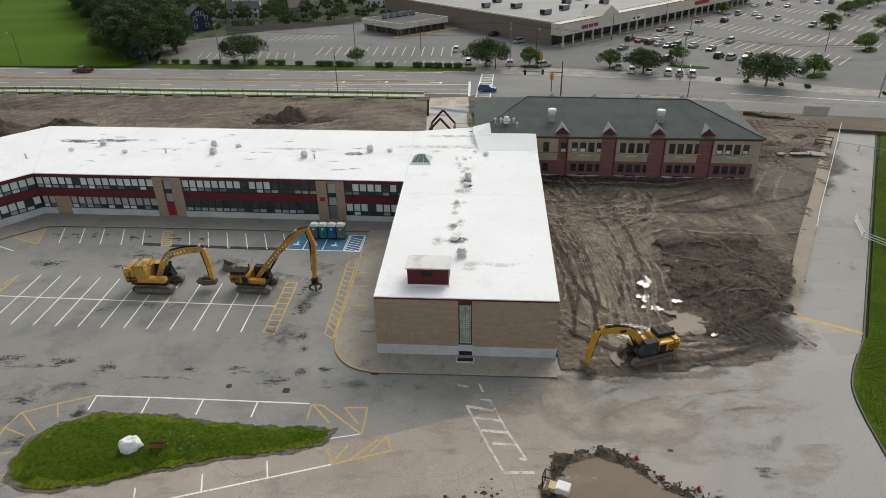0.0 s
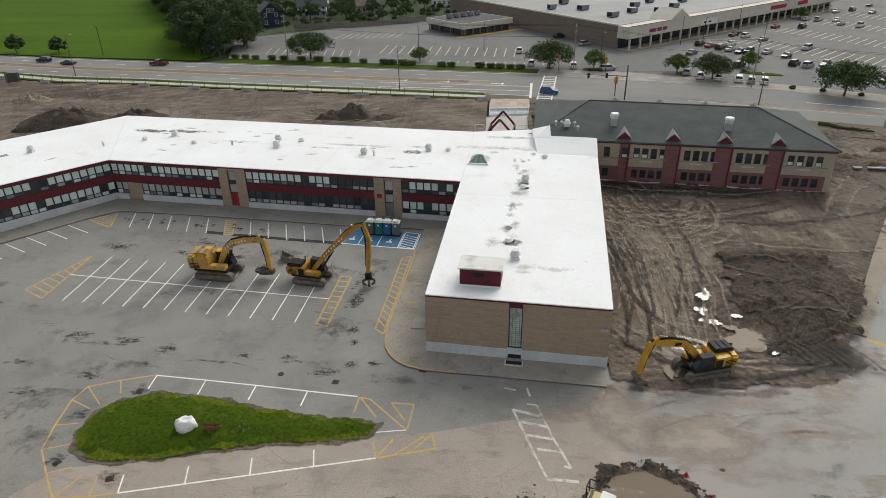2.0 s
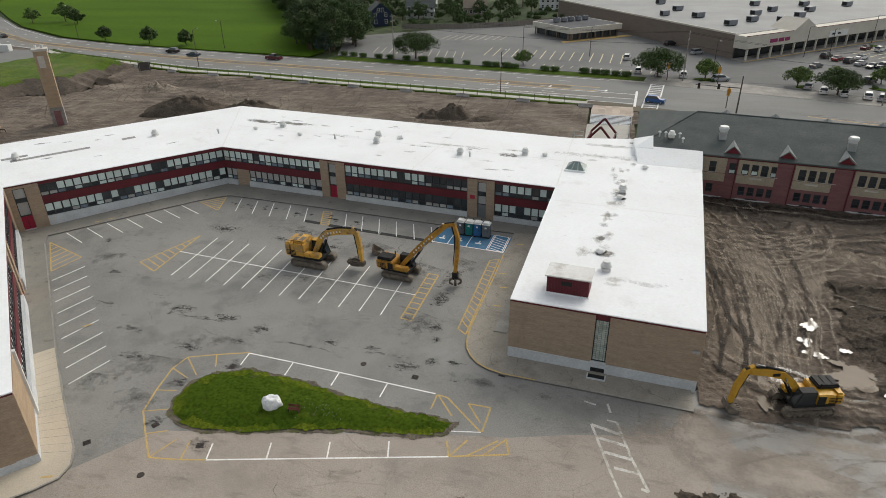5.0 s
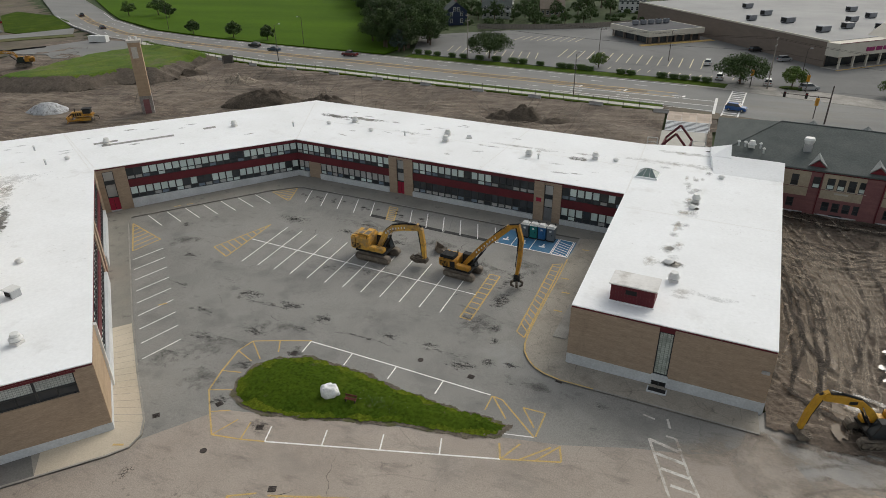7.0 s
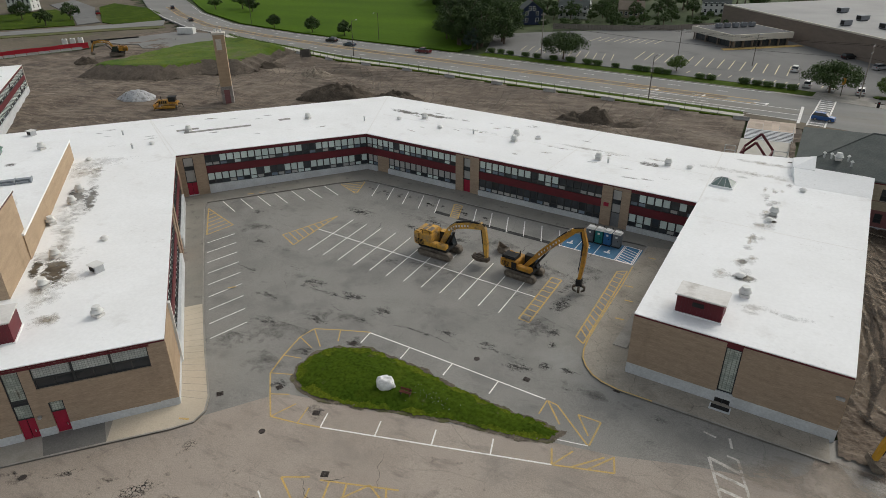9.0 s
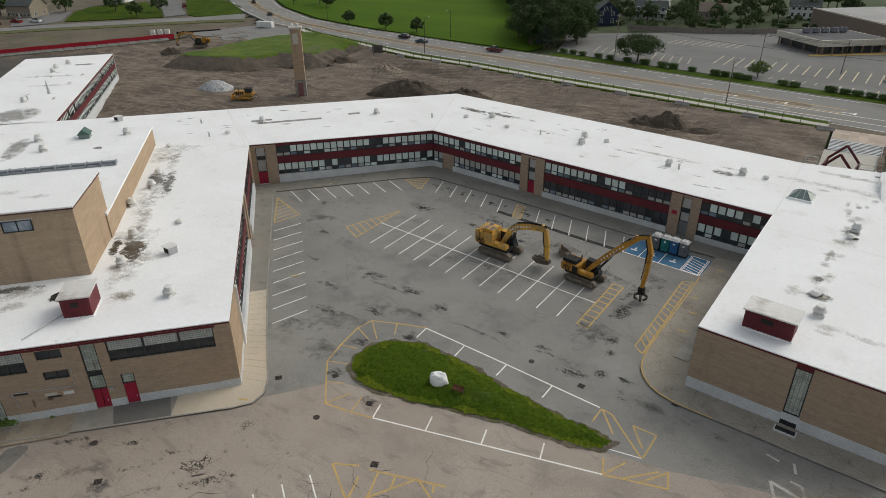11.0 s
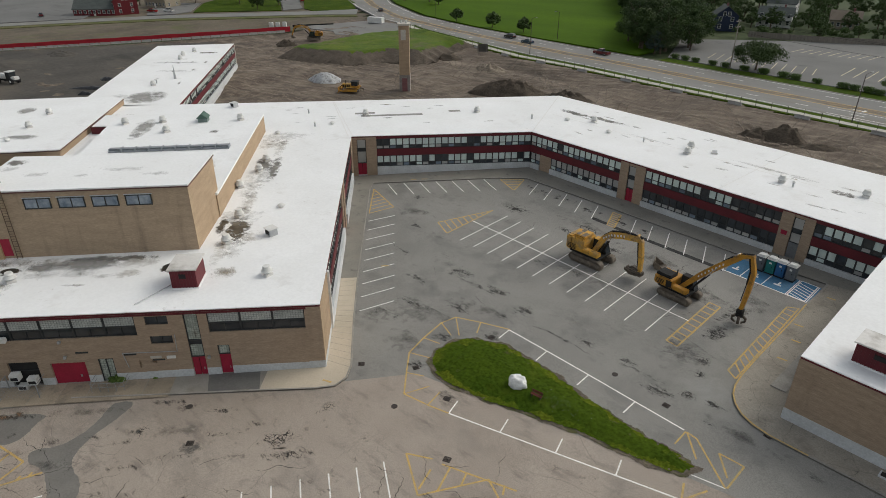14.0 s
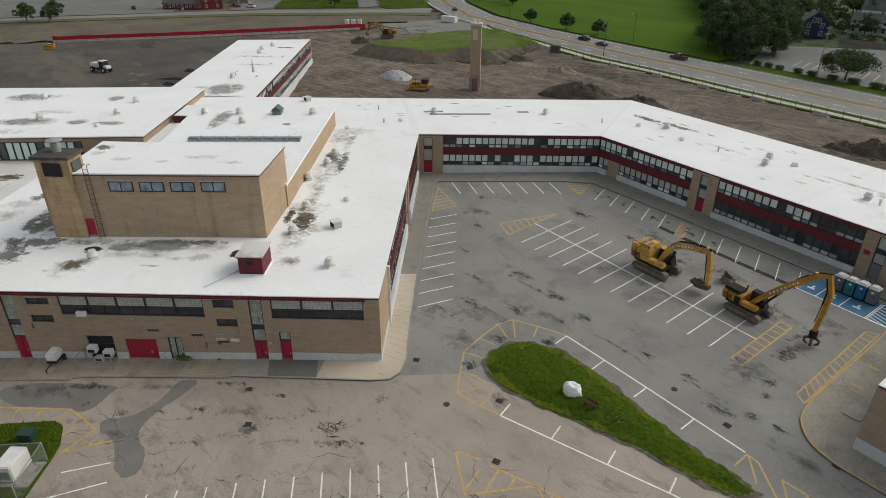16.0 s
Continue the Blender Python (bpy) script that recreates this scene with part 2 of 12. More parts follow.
BLACK_PATCH = material("black_sealer", (0.02, 0.02, 0.02), (0.05, 0.05, 0.05), 1.2, 9.0, 0.8, 0.15, 0.05)
DIRT = material("dirt", (0.145, 0.114, 0.088), (0.088, 0.069, 0.054), 0.09, 3.4, 0.95, 0.36, 0.9)
worn(DIRT, (0.25, 0.207, 0.165), 0.10, 0.52, 0.68, 10, offset=(11, 3, 0), amount=0.6)
worn(DIRT, (0.085, 0.068, 0.055), 0.14, 0.52, 0.66, 10, offset=(31, 3, 0), amount=0.75)
# pale and dark streaks: rut shading put into the colour, the soft sun shows little
worn(DIRT, (0.29, 0.238, 0.187), 0.9, 0.54, 0.66, 9, offset=(1, 30, 0), stretch=(0.35, 1.6, 1), amount=0.75)
worn(DIRT, (0.06, 0.05, 0.04), 1.1, 0.58, 0.70, 9, offset=(71, 30, 0), stretch=(1.6, 0.45, 1), amount=0.75)
YARD = DIRT.copy()
YARD.name = "graded_dirt"
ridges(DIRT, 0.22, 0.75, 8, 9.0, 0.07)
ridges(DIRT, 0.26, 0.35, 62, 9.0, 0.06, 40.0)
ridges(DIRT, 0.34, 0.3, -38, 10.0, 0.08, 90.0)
worn(YARD, (0.30, 0.25, 0.197), 0.22, 0.50, 0.62, 10, offset=(17, 9, 0), stretch=(0.3, 1.3, 1), amount=0.4)
worn(YARD, (0.28, 0.232, 0.183), 0.3, 0.52, 0.63, 10, offset=(70, 19, 0), stretch=(1.2, 0.35, 1), amount=0.35)
worn(YARD, (0.055, 0.047, 0.038), 0.06, 0.56, 0.66, 9, offset=(44, 3, 0), stretch=(0.6, 1.4, 1), amount=0.7)
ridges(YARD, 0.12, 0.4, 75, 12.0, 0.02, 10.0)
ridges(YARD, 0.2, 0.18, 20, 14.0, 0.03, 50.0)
MUD = material("dark_mud", (0.058, 0.048, 0.038), (0.105, 0.086, 0.067), 0.4, 3.0, 0.95, 0.35, 0.9, spec=0.1)
worn(MUD, (0.13, 0.107, 0.085), 0.8, 0.58, 0.72, 9, stretch=(0.5, 1.5, 1), amount=0.35)
ridges(MUD, 0.9, 0.3, 35, 6.0, 0.2, deep=0.12)
PADDOCK = material("graded_soil", (0.062, 0.058, 0.052), (0.10, 0.09, 0.078), 0.05, 2.0, 0.95, 0.2, 0.4, stretch=(1, 0.4, 1))
worn(PADDOCK, (0.15, 0.125, 0.097), 0.03, 0.50, 0.64, 9, offset=(5, 5, 0), stretch=(0.35, 1.2, 1), amount=0.7)
worn(PADDOCK, (0.035, 0.033, 0.03), 0.05, 0.54, 0.66, 9, offset=(55, 5, 0), stretch=(0.35, 1.2, 1), amount=0.7)
worn(PADDOCK, (0.15, 0.13, 0.108), 0.09, 0.54, 0.7, 9, stretch=(0.4, 1.4, 1), amount=0.6)
GRASS = material("grass", (0.034, 0.063, 0.005), (0.058, 0.092, 0.008), 0.14, 3.0, 0.95, 0.30, 0.5, spec=0.05)
worn(GRASS, (0.14, 0.155, 0.018), 0.22, 0.56, 0.72, 9, amount=0.45)
worn(GRASS, (0.13, 0.10, 0.065), 0.5, 0.62, 0.72, 9, offset=(4, 9, 0), amount=0.6)
FIELD = material("mown_field", (0.07, 0.134, 0.005), (0.047, 0.097, 0.004), 0.02, 0.9, 0.95, 0.10, 0.2, stretch=(0.5, 1.4, 1), spec=0.08)
SCRUB = material("rough_ground", (0.12, 0.10, 0.068), (0.15, 0.125, 0.095), 0.04, 2.0, 0.95, 0.2, 0.3)
worn(SCRUB, (0.085, 0.07, 0.053), 0.06, 0.46, 0.62, 9, offset=(6, 6, 0), amount=0.8)
worn(SCRUB, (0.19, 0.16, 0.12), 0.35, 0.56, 0.68, 9, offset=(60, 6, 0), stretch=(0.5, 1.4, 1), amount=0.6)
worn(SCRUB, (0.10, 0.115, 0.035), 0.07, 0.54, 0.66, 9, amount=0.6)
LAND = material("far_land", (0.03, 0.055, 0.014), (0.06, 0.075, 0.03), 0.01, 0.3, 0.95, 0.2, 0.2)
ROOF = material("roof_membrane", (0.865, 0.876, 0.882), (0.815, 0.823, 0.823), 0.10, 3.0, 0.85, 0.03, 0.03, spec=0.15)
worn(ROOF, (0.50, 0.48, 0.45), 0.20, 0.60, 0.80, 9, offset=(17, 5, 0), amount=0.5)
worn(ROOF, (0.42, 0.40, 0.37), 1.6, 0.60, 0.72, 8, offset=(3, 50, 0), amount=0.45, gate=0.16)
ROOF_OLD = material("roof_membrane_dirty", (0.74, 0.73, 0.71), (0.62, 0.60, 0.57), 0.12, 3.0, 0.65, 0.05, 0.05)
worn(ROOF_OLD, (0.30, 0.27, 0.23), 0.16, 0.54, 0.66, 8, offset=(7, 5, 0), amount=0.75)
worn(ROOF_OLD, (0.10, 0.095, 0.09), 0.11, 0.61, 0.70, 8, offset=(2, 25, 0), amount=0.8)
BRICK = material("tan_brick", (0.40, 0.305, 0.222), (0.332, 0.25, 0.184), 0.5, 3.0, 0.9, 0.16, 0.25, stretch=(1, 1, 6))
worn(BRICK, (0.20, 0.15, 0.112), 0.5, 0.58, 0.74, 8, stretch=(1, 1, 0.2), amount=0.4)
BRICK_L = material("light_tan_brick", (0.43, 0.32, 0.215), (0.36, 0.265, 0.18), 0.3, 3.0, 0.9, 0.12, 0.25, stretch=(1, 1, 6))
worn(BRICK_L, (0.24, 0.17, 0.11), 0.35, 0.56, 0.72, 7, stretch=(1, 1, 0.15), amount=0.55)
PLINTH = material("plinth_concrete", (0.61, 0.63, 0.645), (0.51, 0.525, 0.535), 0.35, 5.0, 0.85, 0.10, 0.12)
RED_PANEL = material("maroon_panel", (0.14, 0.02, 0.028), (0.105, 0.018, 0.024), 0.5, 5.0, 0.55, 0.10, 0.04)
RED_DOOR = material("red_paint", (0.38, 0.022, 0.055), (0.31, 0.02, 0.046), 0.8, 6.0, 0.5, 0.08, 0.03)
FRAME = material("window_frame_dark", (0.03, 0.033, 0.036), (0.045, 0.048, 0.05), 0.8, 6.0, 0.5, 0.1, 0.02)
SHADE = material("drawn_shade", (0.70, 0.80, 0.77), (0.62, 0.72, 0.69), 0.4, 3.0, 0.35, 0.05, 0.0, each=0.10)
GLASS = material("dark_glass", (0.03, 0.036, 0.042), (0.05, 0.058, 0.065), 0.3, 2.0, 0.08, 0.1, 0.0, spec=0.6, each=0.35)
# panes that mirror the sky: the reflection is put into the base colour
SKY_GLASS = material("sky_toned_glass", (0.13, 0.17, 0.22), (0.20, 0.25, 0.30), 0.5, 2.0, 0.1, 0.1, 0.0, spec=0.6, each=0.3)
GREY_SHADE = material("grey_shade", (0.44, 0.44, 0.425), (0.37, 0.37, 0.36), 0.4, 3.0, 0.4, 0.05, 0.0, each=0.12)
GLASS_BLOCK = material("glass_block", (0.36, 0.40, 0.355), (0.285, 0.32, 0.285), 1.5, 6.0, 0.25, 0.12, 0.1)
worn(GLASS_BLOCK, (0.62, 0.66, 0.60), 1.1, 0.48, 0.56, 4, amount=0.45)
block_grid(GLASS_BLOCK, 0.24, 0.24, (0.20, 0.22, 0.20))
METAL = material("galvanised_metal", (0.50, 0.51, 0.52), (0.42, 0.43, 0.44), 1.5, 8.0, 0.4, 0.08, 0.02, metal=0.6)
WHITE_METAL = material("white_metal", (0.74, 0.74, 0.72), (0.64, 0.64, 0.62), 1.0, 8.0, 0.45, 0.06, 0.02)
DARK = material("dark_opening", (0.02, 0.02, 0.02), (0.03, 0.03, 0.03), 1.0, 6.0, 0.8, 0.1, 0.0)
SHINGLE = material("grey_shingle", (0.074, 0.086, 0.083), (0.100, 0.110, 0.106), 0.25, 4.0, 0.9, 0.16, 0.3, stretch=(1, 1, 4))
RED_BRICK = material("red_brick", (0.205, 0.092, 0.096), (0.245, 0.116, 0.115), 0.4, 4.0, 0.9, 0.12, 0.2, stretch=(1, 1, 5))
TAN_STUCCO = material("tan_block", (0.44, 0.375, 0.28), (0.385, 0.325, 0.245), 0.4, 4.0, 0.9, 0.10, 0.15)
worn(TAN_STUCCO, (0.24, 0.20, 0.15), 0.5, 0.58, 0.75, 6, stretch=(1, 1, 0.2), amount=0.6)
PALE_TRIM = material("pale_trim", (0.55, 0.52, 0.46), (0.46, 0.43, 0.38), 0.8, 6.0, 0.7, 0.08, 0.03)


def decal_material(name, col, col2, scale, lo, hi, reach=0.5, amount=1.0, rough=0.9, crack=0.0, stretch=(1, 1, 1), lugs=0.0, spec=0.3):
    """A thin ragged layer (stain, dried mud, cracked patch, tread mark): thick in the middle of its sheet, broken up by noise, gone at the rim."""
    m = material(name, col, col2, scale * 0.7, 5.0, rough, 0.12, 0.0, spec=spec)
    nt = m.node_tree
    b, out = nt.nodes["Principled BSDF"], nt.nodes["Material Output"]

    def math_node(op, p, q):
        n = nt.nodes.new("ShaderNodeMath")
        n.operation = op
        for i, v in enumerate((p, q)):
            if isinstance(v, (int, float)):
                n.inputs[i].default_value = v
            else:
                nt.links.new(v, n.inputs[i])
        return n.outputs[0]

    uv = nt.nodes.new("ShaderNodeUVMap")
    sep = nt.nodes.new("ShaderNodeSeparateXYZ")
    nt.links.new(uv.outputs[0], sep.inputs[0])
    if lugs:
        r = math_node("ABSOLUTE", sep.outputs[0], 0.0)
    else:
        ln = nt.nodes.new("ShaderNodeVectorMath")
        ln.operation = "LENGTH"
        nt.links.new(uv.outputs[0], ln.inputs[0])
        r = ln.outputs["Value"]
    geo = nt.nodes.new("ShaderNodeNewGeometry")
    mp = nt.nodes.new("ShaderNodeMapping")
    mp.inputs["Scale"].default_value = stretch
    nt.links.new(geo.outputs["Position"], mp.inputs[0])
    nz = nt.nodes.new("ShaderNodeTexNoise")
    nz.inputs["Scale"].default_value, nz.inputs["Detail"].default_value, nz.inputs["Roughness"].default_value = scale, 8, 0.7
    nt.links.new(mp.outputs[0], nz.inputs["Vector"])
    v = math_node("ADD", math_node("MULTIPLY", math_node("SUBTRACT", 1.0, r), reach), math_node("MULTIPLY", math_node("SUBTRACT", nz.outputs["Fac"], 0.5), 3.0))
    mr = nt.nodes.new("ShaderNodeMapRange")
    mr.inputs["From Min"].default_value, mr.inputs["From Max"].default_value, mr.inputs["To Max"].default_value = lo, hi, amount
    nt.links.new(v, mr.inputs["Value"])
    fac = mr.outputs[0]
    rim = nt.nodes.new("ShaderNodeMapRange")
    rim.inputs["From Min"].default_value, rim.inputs["From Max"].default_value = 1.0, 0.8
    nt.links.new(r, rim.inputs["Value"])
    fac = math_node("MULTIPLY", fac, rim.outputs[0])
    if crack:
        wob = nt.nodes.new("ShaderNodeMixRGB")
        wob.blend_type, wob.inputs[0].default_value = "ADD", 0.9
        nt.links.new(geo.outputs["Position"], wob.inputs[1])
        nt.links.new(nz.outputs["Color"], wob.inputs[2])
        vo = nt.nodes.new("ShaderNodeTexVoronoi")
        vo.feature = "DISTANCE_TO_EDGE"
        vo.inputs["Scale"].default_value = crack
        nt.links.new(wob.outputs[0], vo.inputs["Vector"])
        cr = nt.nodes.new("ShaderNodeMapRange")
        cr.inputs["From Min"].default_value, cr.inputs["From Max"].default_value = 0.10, 0.02
        nt.links.new(vo.outputs["Distance"], cr.inputs["Value"])
        fac = math_node("MULTIPLY", fac, cr.outputs[0])
    if lugs:
        w = math_node("MULTIPLY", math_node("ADD", math_node("SINE", math_node("MULTIPLY", sep.outputs[1], lugs), 0.0), 6.0), 0.143)
        fac = math_node("MULTIPLY", fac, w)
    tr = nt.nodes.new("ShaderNodeBsdfTransparent")
    mx = nt.nodes.new("ShaderNodeMixShader")
    nt.links.new(fac, mx.inputs[0])
    nt.links.new(tr.outputs[0], mx.inputs[1])
    nt.links.new(b.outputs[0], mx.inputs[2])
    nt.links.new(mx.outputs[0], out.inputs["Surface"])
    return m


# ---- building blocks ----
def mesh_of(bm, name, mat, smooth=False):
    me = bpy.data.meshes.new(name)
    bm.normal_update()
    bm.to_mesh(me)
    bm.free()
    for m in (mat if isinstance(mat, (list, tuple)) else [mat]):
        me.materials.append(m)
    if smooth:
        for p in me.polygons:
            p.use_smooth = True
    return me


def part(name, data, mat=None, parent=None, label="", at=None):
    """One mesh object, from a bmesh or a mesh, under its thing."""
    me = mesh_of(data, name, mat) if isinstance(data, bmesh.types.BMesh) else data
    ob = new(name, me)
    if at is not None:
        ob.matrix_basis = at
    if parent is not None:
        ob.parent = parent
    if label:
        ob["label"] = label
    return ob


def box(bm, x0, x1, y0, y1, z0, z1, m=None, bevel=0.0):
    r = bmesh.ops.create_cube(bm, size=1.0, matrix=Matrix.Translation(((x0 + x1) / 2, (y0 + y1) / 2, (z0 + z1) / 2)) @ Matrix.Diagonal((x1 - x0, y1 - y0, z1 - z0, 1)))
    vs = r["verts"]
    if bevel:
        es = list({e for v in vs for e in v.link_edges})
        vs = bmesh.ops.bevel(bm, geom=es, offset=bevel, segments=2, affect="EDGES")["verts"]
    if m is not None:
        bmesh.ops.transform(bm, matrix=m, verts=vs)
    return vs


def tube(bm, a, b, r0, r1=None, n=10, caps=True):
    a, b = Vector(a), Vector(b)
    d = b - a
    q = d.to_track_quat("Z", "Y").to_matrix().to_4x4()
    bmesh.ops.create_cone(bm, cap_ends=caps, segments=n, radius1=r0, radius2=r0 if r1 is None else r1, depth=d.length, matrix=Matrix.Translation((a + b) / 2) @ q)


def thing(name, label, category, at=None, group="", kind=""):
    return tagged(new_at(name, at), label, category, group, kind)


def new_at(name, at):
    ob = new(name)
    ob.empty_display_size = 0.3
    if at is not None:
        ob.matrix_basis = at
    return ob


def B():
    return bmesh.new()


SITE_A, SITE_B, SITE_C, ROAD_Z = -0.492, 0.0065, 0.01858, 3.0
WALK_X = [-420, -300, -272, -226, -181, -147, -124, -100, -75, -36, -4, 64, 74, 89, 300]
WALK_Y = [330, 250, 233, 206, 186, 177, 170.5, 168.3, 164, 158.7, 154, 131.6, 128.3, 123.5, 60]


def G(x, y):
    return SITE_A + SITE_B * x + SITE_C * y


def walk_y(x):
    return float(np.interp(x, WALK_X, WALK_Y))


def T(x, y):
    """Height of the land: the sloping site, rising to the level road behind it."""
    s = min(max((y - (walk_y(x) - 13)) / 12, 0), 1)
    s = s * s * (3 - 2 * s)
    g = max(G(x, y), -3.0)
    return g + (ROAD_Z - g) * s


def slab(name, pts, mat, dz=0.05, thick=0.2, zf=G, parent=None, label="", kind="structure", category=""):
    """A flat sheet with thickness laid on the land, over the outline pts."""
    bm = B()
    if sum(a[0] * b[1] - b[0] * a[1] for a, b in zip(pts, pts[1:] + pts[:1])) < 0:
        pts = pts[::-1]
    top = [bm.verts.new((x, y, zf(x, y) + dz)) for x, y in pts]
    low = [bm.verts.new((x, y, zf(x, y) + dz - thick)) for x, y in pts]
    bm.faces.new(top)
    n = len(pts)
    for i in range(n):
        bm.faces.new((low[i], low[(i + 1) % n], top[(i + 1) % n], top[i]))
    ob = part(name, bm, mat, parent, label)
    if parent is None:
        tagged(ob, label, category or name.replace("_", " "), kind=kind)
    return ob


def level(z):
    return lambda x, y: z


def stripe(parent, a, b, w, mat, zf=G, dz=0.056, name="painted_line"):
    """A painted line, or a patch, on a pavement."""
    a, b = Vector(a), Vector(b)
    d = (b - a).normalized()
    n = Vector((-d.y, d.x)) * w / 2
    return slab(name, [tuple(p) for p in (a - n, b - n, b + n, a + n)], mat, dz, 0.012, zf, parent)


def inside(x, y, poly):
    hit = False
    for (x0, y0), (x1, y1) in zip(poly, poly[1:] + poly[:1]):
        if (y0 > y) != (y1 > y) and x < (x1 - x0) * (y - y0) / (y1 - y0) + x0:
            hit = not hit
    return hit


def terrain(name, x0, x1, y0, y1, step, zf, mat, keep=None, label="", category="ground", kind="structure"):
    nx, ny = int((x1 - x0) / step) + 1, int((y1 - y0) / step) + 1
    verts, faces = [], []
    ok = []
    for j in range(ny):
        for i in range(nx):
            x, y = x0 + i * step, y0 + j * step
            verts.append((x, y, zf(x, y)))
            ok.append(keep is None or keep(x, y))
    for j in range(ny - 1):
        for i in range(nx - 1):
            a = j * nx + i
            if ok[a] and ok[a + 1] and ok[a + nx] and ok[a + nx + 1]:
                faces.append((a, a + 1, a + nx + 1, a + nx))
    me = bpy.data.meshes.new(name)
    me.from_pydata(verts, [], faces)
    me.materials.append(mat)
    bm = B()
    bm.from_mesh(me)
    bmesh.ops.delete(bm, geom=[v for v in bm.verts if not v.link_faces], context="VERTS")
    bm.to_mesh(me)
    bm.free()
    for p in me.polygons:
        p.use_smooth = True
    return tagged(new(name, me), label, category, kind=kind)


# ---- land ----
def ground_sheet():
    xs = sorted({*range(-3000, 3001, 500), *range(-600, 601, 40), *range(-400, 201, 8)})
    ys = sorted({*range(-3000, 3001, 500), *range(-400, 801, 40), *range(-80, 281, 8)})
    verts = [(x, y, T(x, y) - 0.55) for y in ys for x in xs]
    n = len(xs)
    faces = [(j * n + i, j * n + i + 1, (j + 1) * n + i + 1, (j + 1) * n + i) for j in range(len(ys) - 1) for i in range(n - 1)]
    me = bpy.data.meshes.new("ground")
    me.from_pydata(verts, [], faces)
    me.materials.append(LAND)
    tagged(new("ground", me), "dull green open land reaching the horizon", "ground", kind="structure")


ground_sheet()


def ribbon(name, near, far, mat, zf, dz=0.05, thick=0.25, label="", parent=None):
    """A road or walk between two edge lines with as many points each."""
    bm = B()
    rows = []
    for (x0, y0), (x1, y1) in zip(near, far):
        rows.append([bm.verts.new((x0, y0, zf(x0, y0) + dz - thick)), bm.verts.new((x0, y0, zf(x0, y0) + dz)), bm.verts.new((x1, y1, zf(x1, y1) + dz)), bm.verts.new((x1, y1, zf(x1, y1) + dz - thick))])
    for a, b in zip(rows, rows[1:]):
        for k in range(3):
            bm.faces.new((a[k], b[k], b[k + 1], a[k + 1]))
    bm.faces.new(rows[0][::-1])
    bm.faces.new(rows[-1])
    bmesh.ops.recalc_face_normals(bm, faces=bm.faces)
    ob = part(name, bm, mat, parent, label)
    if parent is None:
        tagged(ob, label, name.replace("_", " "), kind="structure")
    return ob


def offset_line(line, d):
    """The line moved d metres to its left."""
    out = []
    for i, p in enumerate(line):
        a, b = Vector(line[max(i - 1, 0)]), Vector(line[min(i + 1, len(line) - 1)])
        t = (b - a).normalized()
        out.append((p[0] - t.y * d, p[1] + t.x * d))
    return out


BORDER = [(-42.3, 31.0), (-37.5, 37.0), (-11.0, 42.4), (-5.3, 43.3), (0.6, 45.0), (5.3, 45.9), (8.0, 46.9), (9.6, 48.4), (10.1, 50.4), (11.0, 50.6)]
court = slab("courtyard_pavement", BORDER + [(11, 58), (-5, 92), (-64, 99), (-90, 72), (-84, 66)], ASPHALT, 0.05, 0.3, label="patched grey asphalt car park between the school wings")
drive = slab("front_drive", BORDER + [(12, 40), (14, 20), (15, -60), (-160, -60), (-100, -24), (-46, 34)], DRIVE, 0.05, 0.3, label="worn pinkish-tan cracked asphalt drive before the school")
BEND = [(36.4, 33), (37.1, 38.7), (38.6, 46.5), (40.5, 50), (44.9, 55.4)]
for _ in range(3):
    BEND = BEND[:1] + [(p[0] + (q[0] - p[0]) * f, p[1] + (q[1] - p[1]) * f) for p, q in zip(BEND, BEND[1:]) for f in (0.25, 0.75)] + BEND[-1:]
BEND = BEND[:-1]
east_drive = slab("side_road", [(11.0, 50.6), (12, 40), (14, 20), (15, -60), (52, -60), (40, 10), (36.4, 30)] + BEND + [(44.9, 55.4), (40, 60.0), (38.6, 61), (34.5, 52.2), (20, 50.0)], DRIVE_E, 0.05, 0.3, label="pale grey weathered asphalt side road with mud tracked over it")
upper_road = slab("side_road_upper", [(44.9, 55.4), (74.5, 102.3), (86, 120.5), (80, 126), (75, 118.5), (40, 60.0)], DRIVE_N, 0.05, 0.3, label="grey weathered asphalt side road beyond the yellow line", category="side road")
slab("lawn_east", [(x + 0.3, y) for x, y in BEND] + [(45.4, 55.2), (75, 102.0), (87.5, 121), (300, 52), (300, -60), (52.5, -60), (40.5, 10), (36.8, 30)], GRASS, 0.16, 0.3, label="green grass beside the side road")
kerb_e = [(x + 0.1, y) for x, y in [(36.4, 30)] + BEND + [(74.5, 102.3), (86, 120.5)]]
EDGE_KERB = material("weathered_kerb", (0.15, 0.14, 0.12), (0.10, 0.095, 0.08), 0.8, 6.0, 0.9, 0.15, 0.2)
ribbon("kerb_east", kerb_e, offset_line(kerb_e, -0.16), EDGE_KERB, G, 0.17, 0.3, "low weathered kerb along the side road")
ribbon("path_east", [(38.6, 61.2), (44.3, 69.8), (50.7, 80.2), (61.3, 96.8), (71.4, 113.0), (77.4, 122.4)], [(40.2, 60.0), (46.0, 69.3), (52.4, 79.4), (63.1, 96.3), (73.6, 112.7), (80.0, 123.0)], material("weathered_path", (0.335, 0.288, 0.23), (0.28, 0.242, 0.195), 0.3, 6.0, 0.9, 0.12, 0.15), G, 0.2, 0.4, "tan concrete pavement beside the side road")
stripe(upper_road, (40.0, 59.7), (45.6, 56.2), 0.55, YELLOW_PAINT)


# ---- dirt ----
def fbm(x, y, s, o=4):
    return noise.fractal(Vector((x * s, y * s, 3.3)), 1.0, 2.0, o)


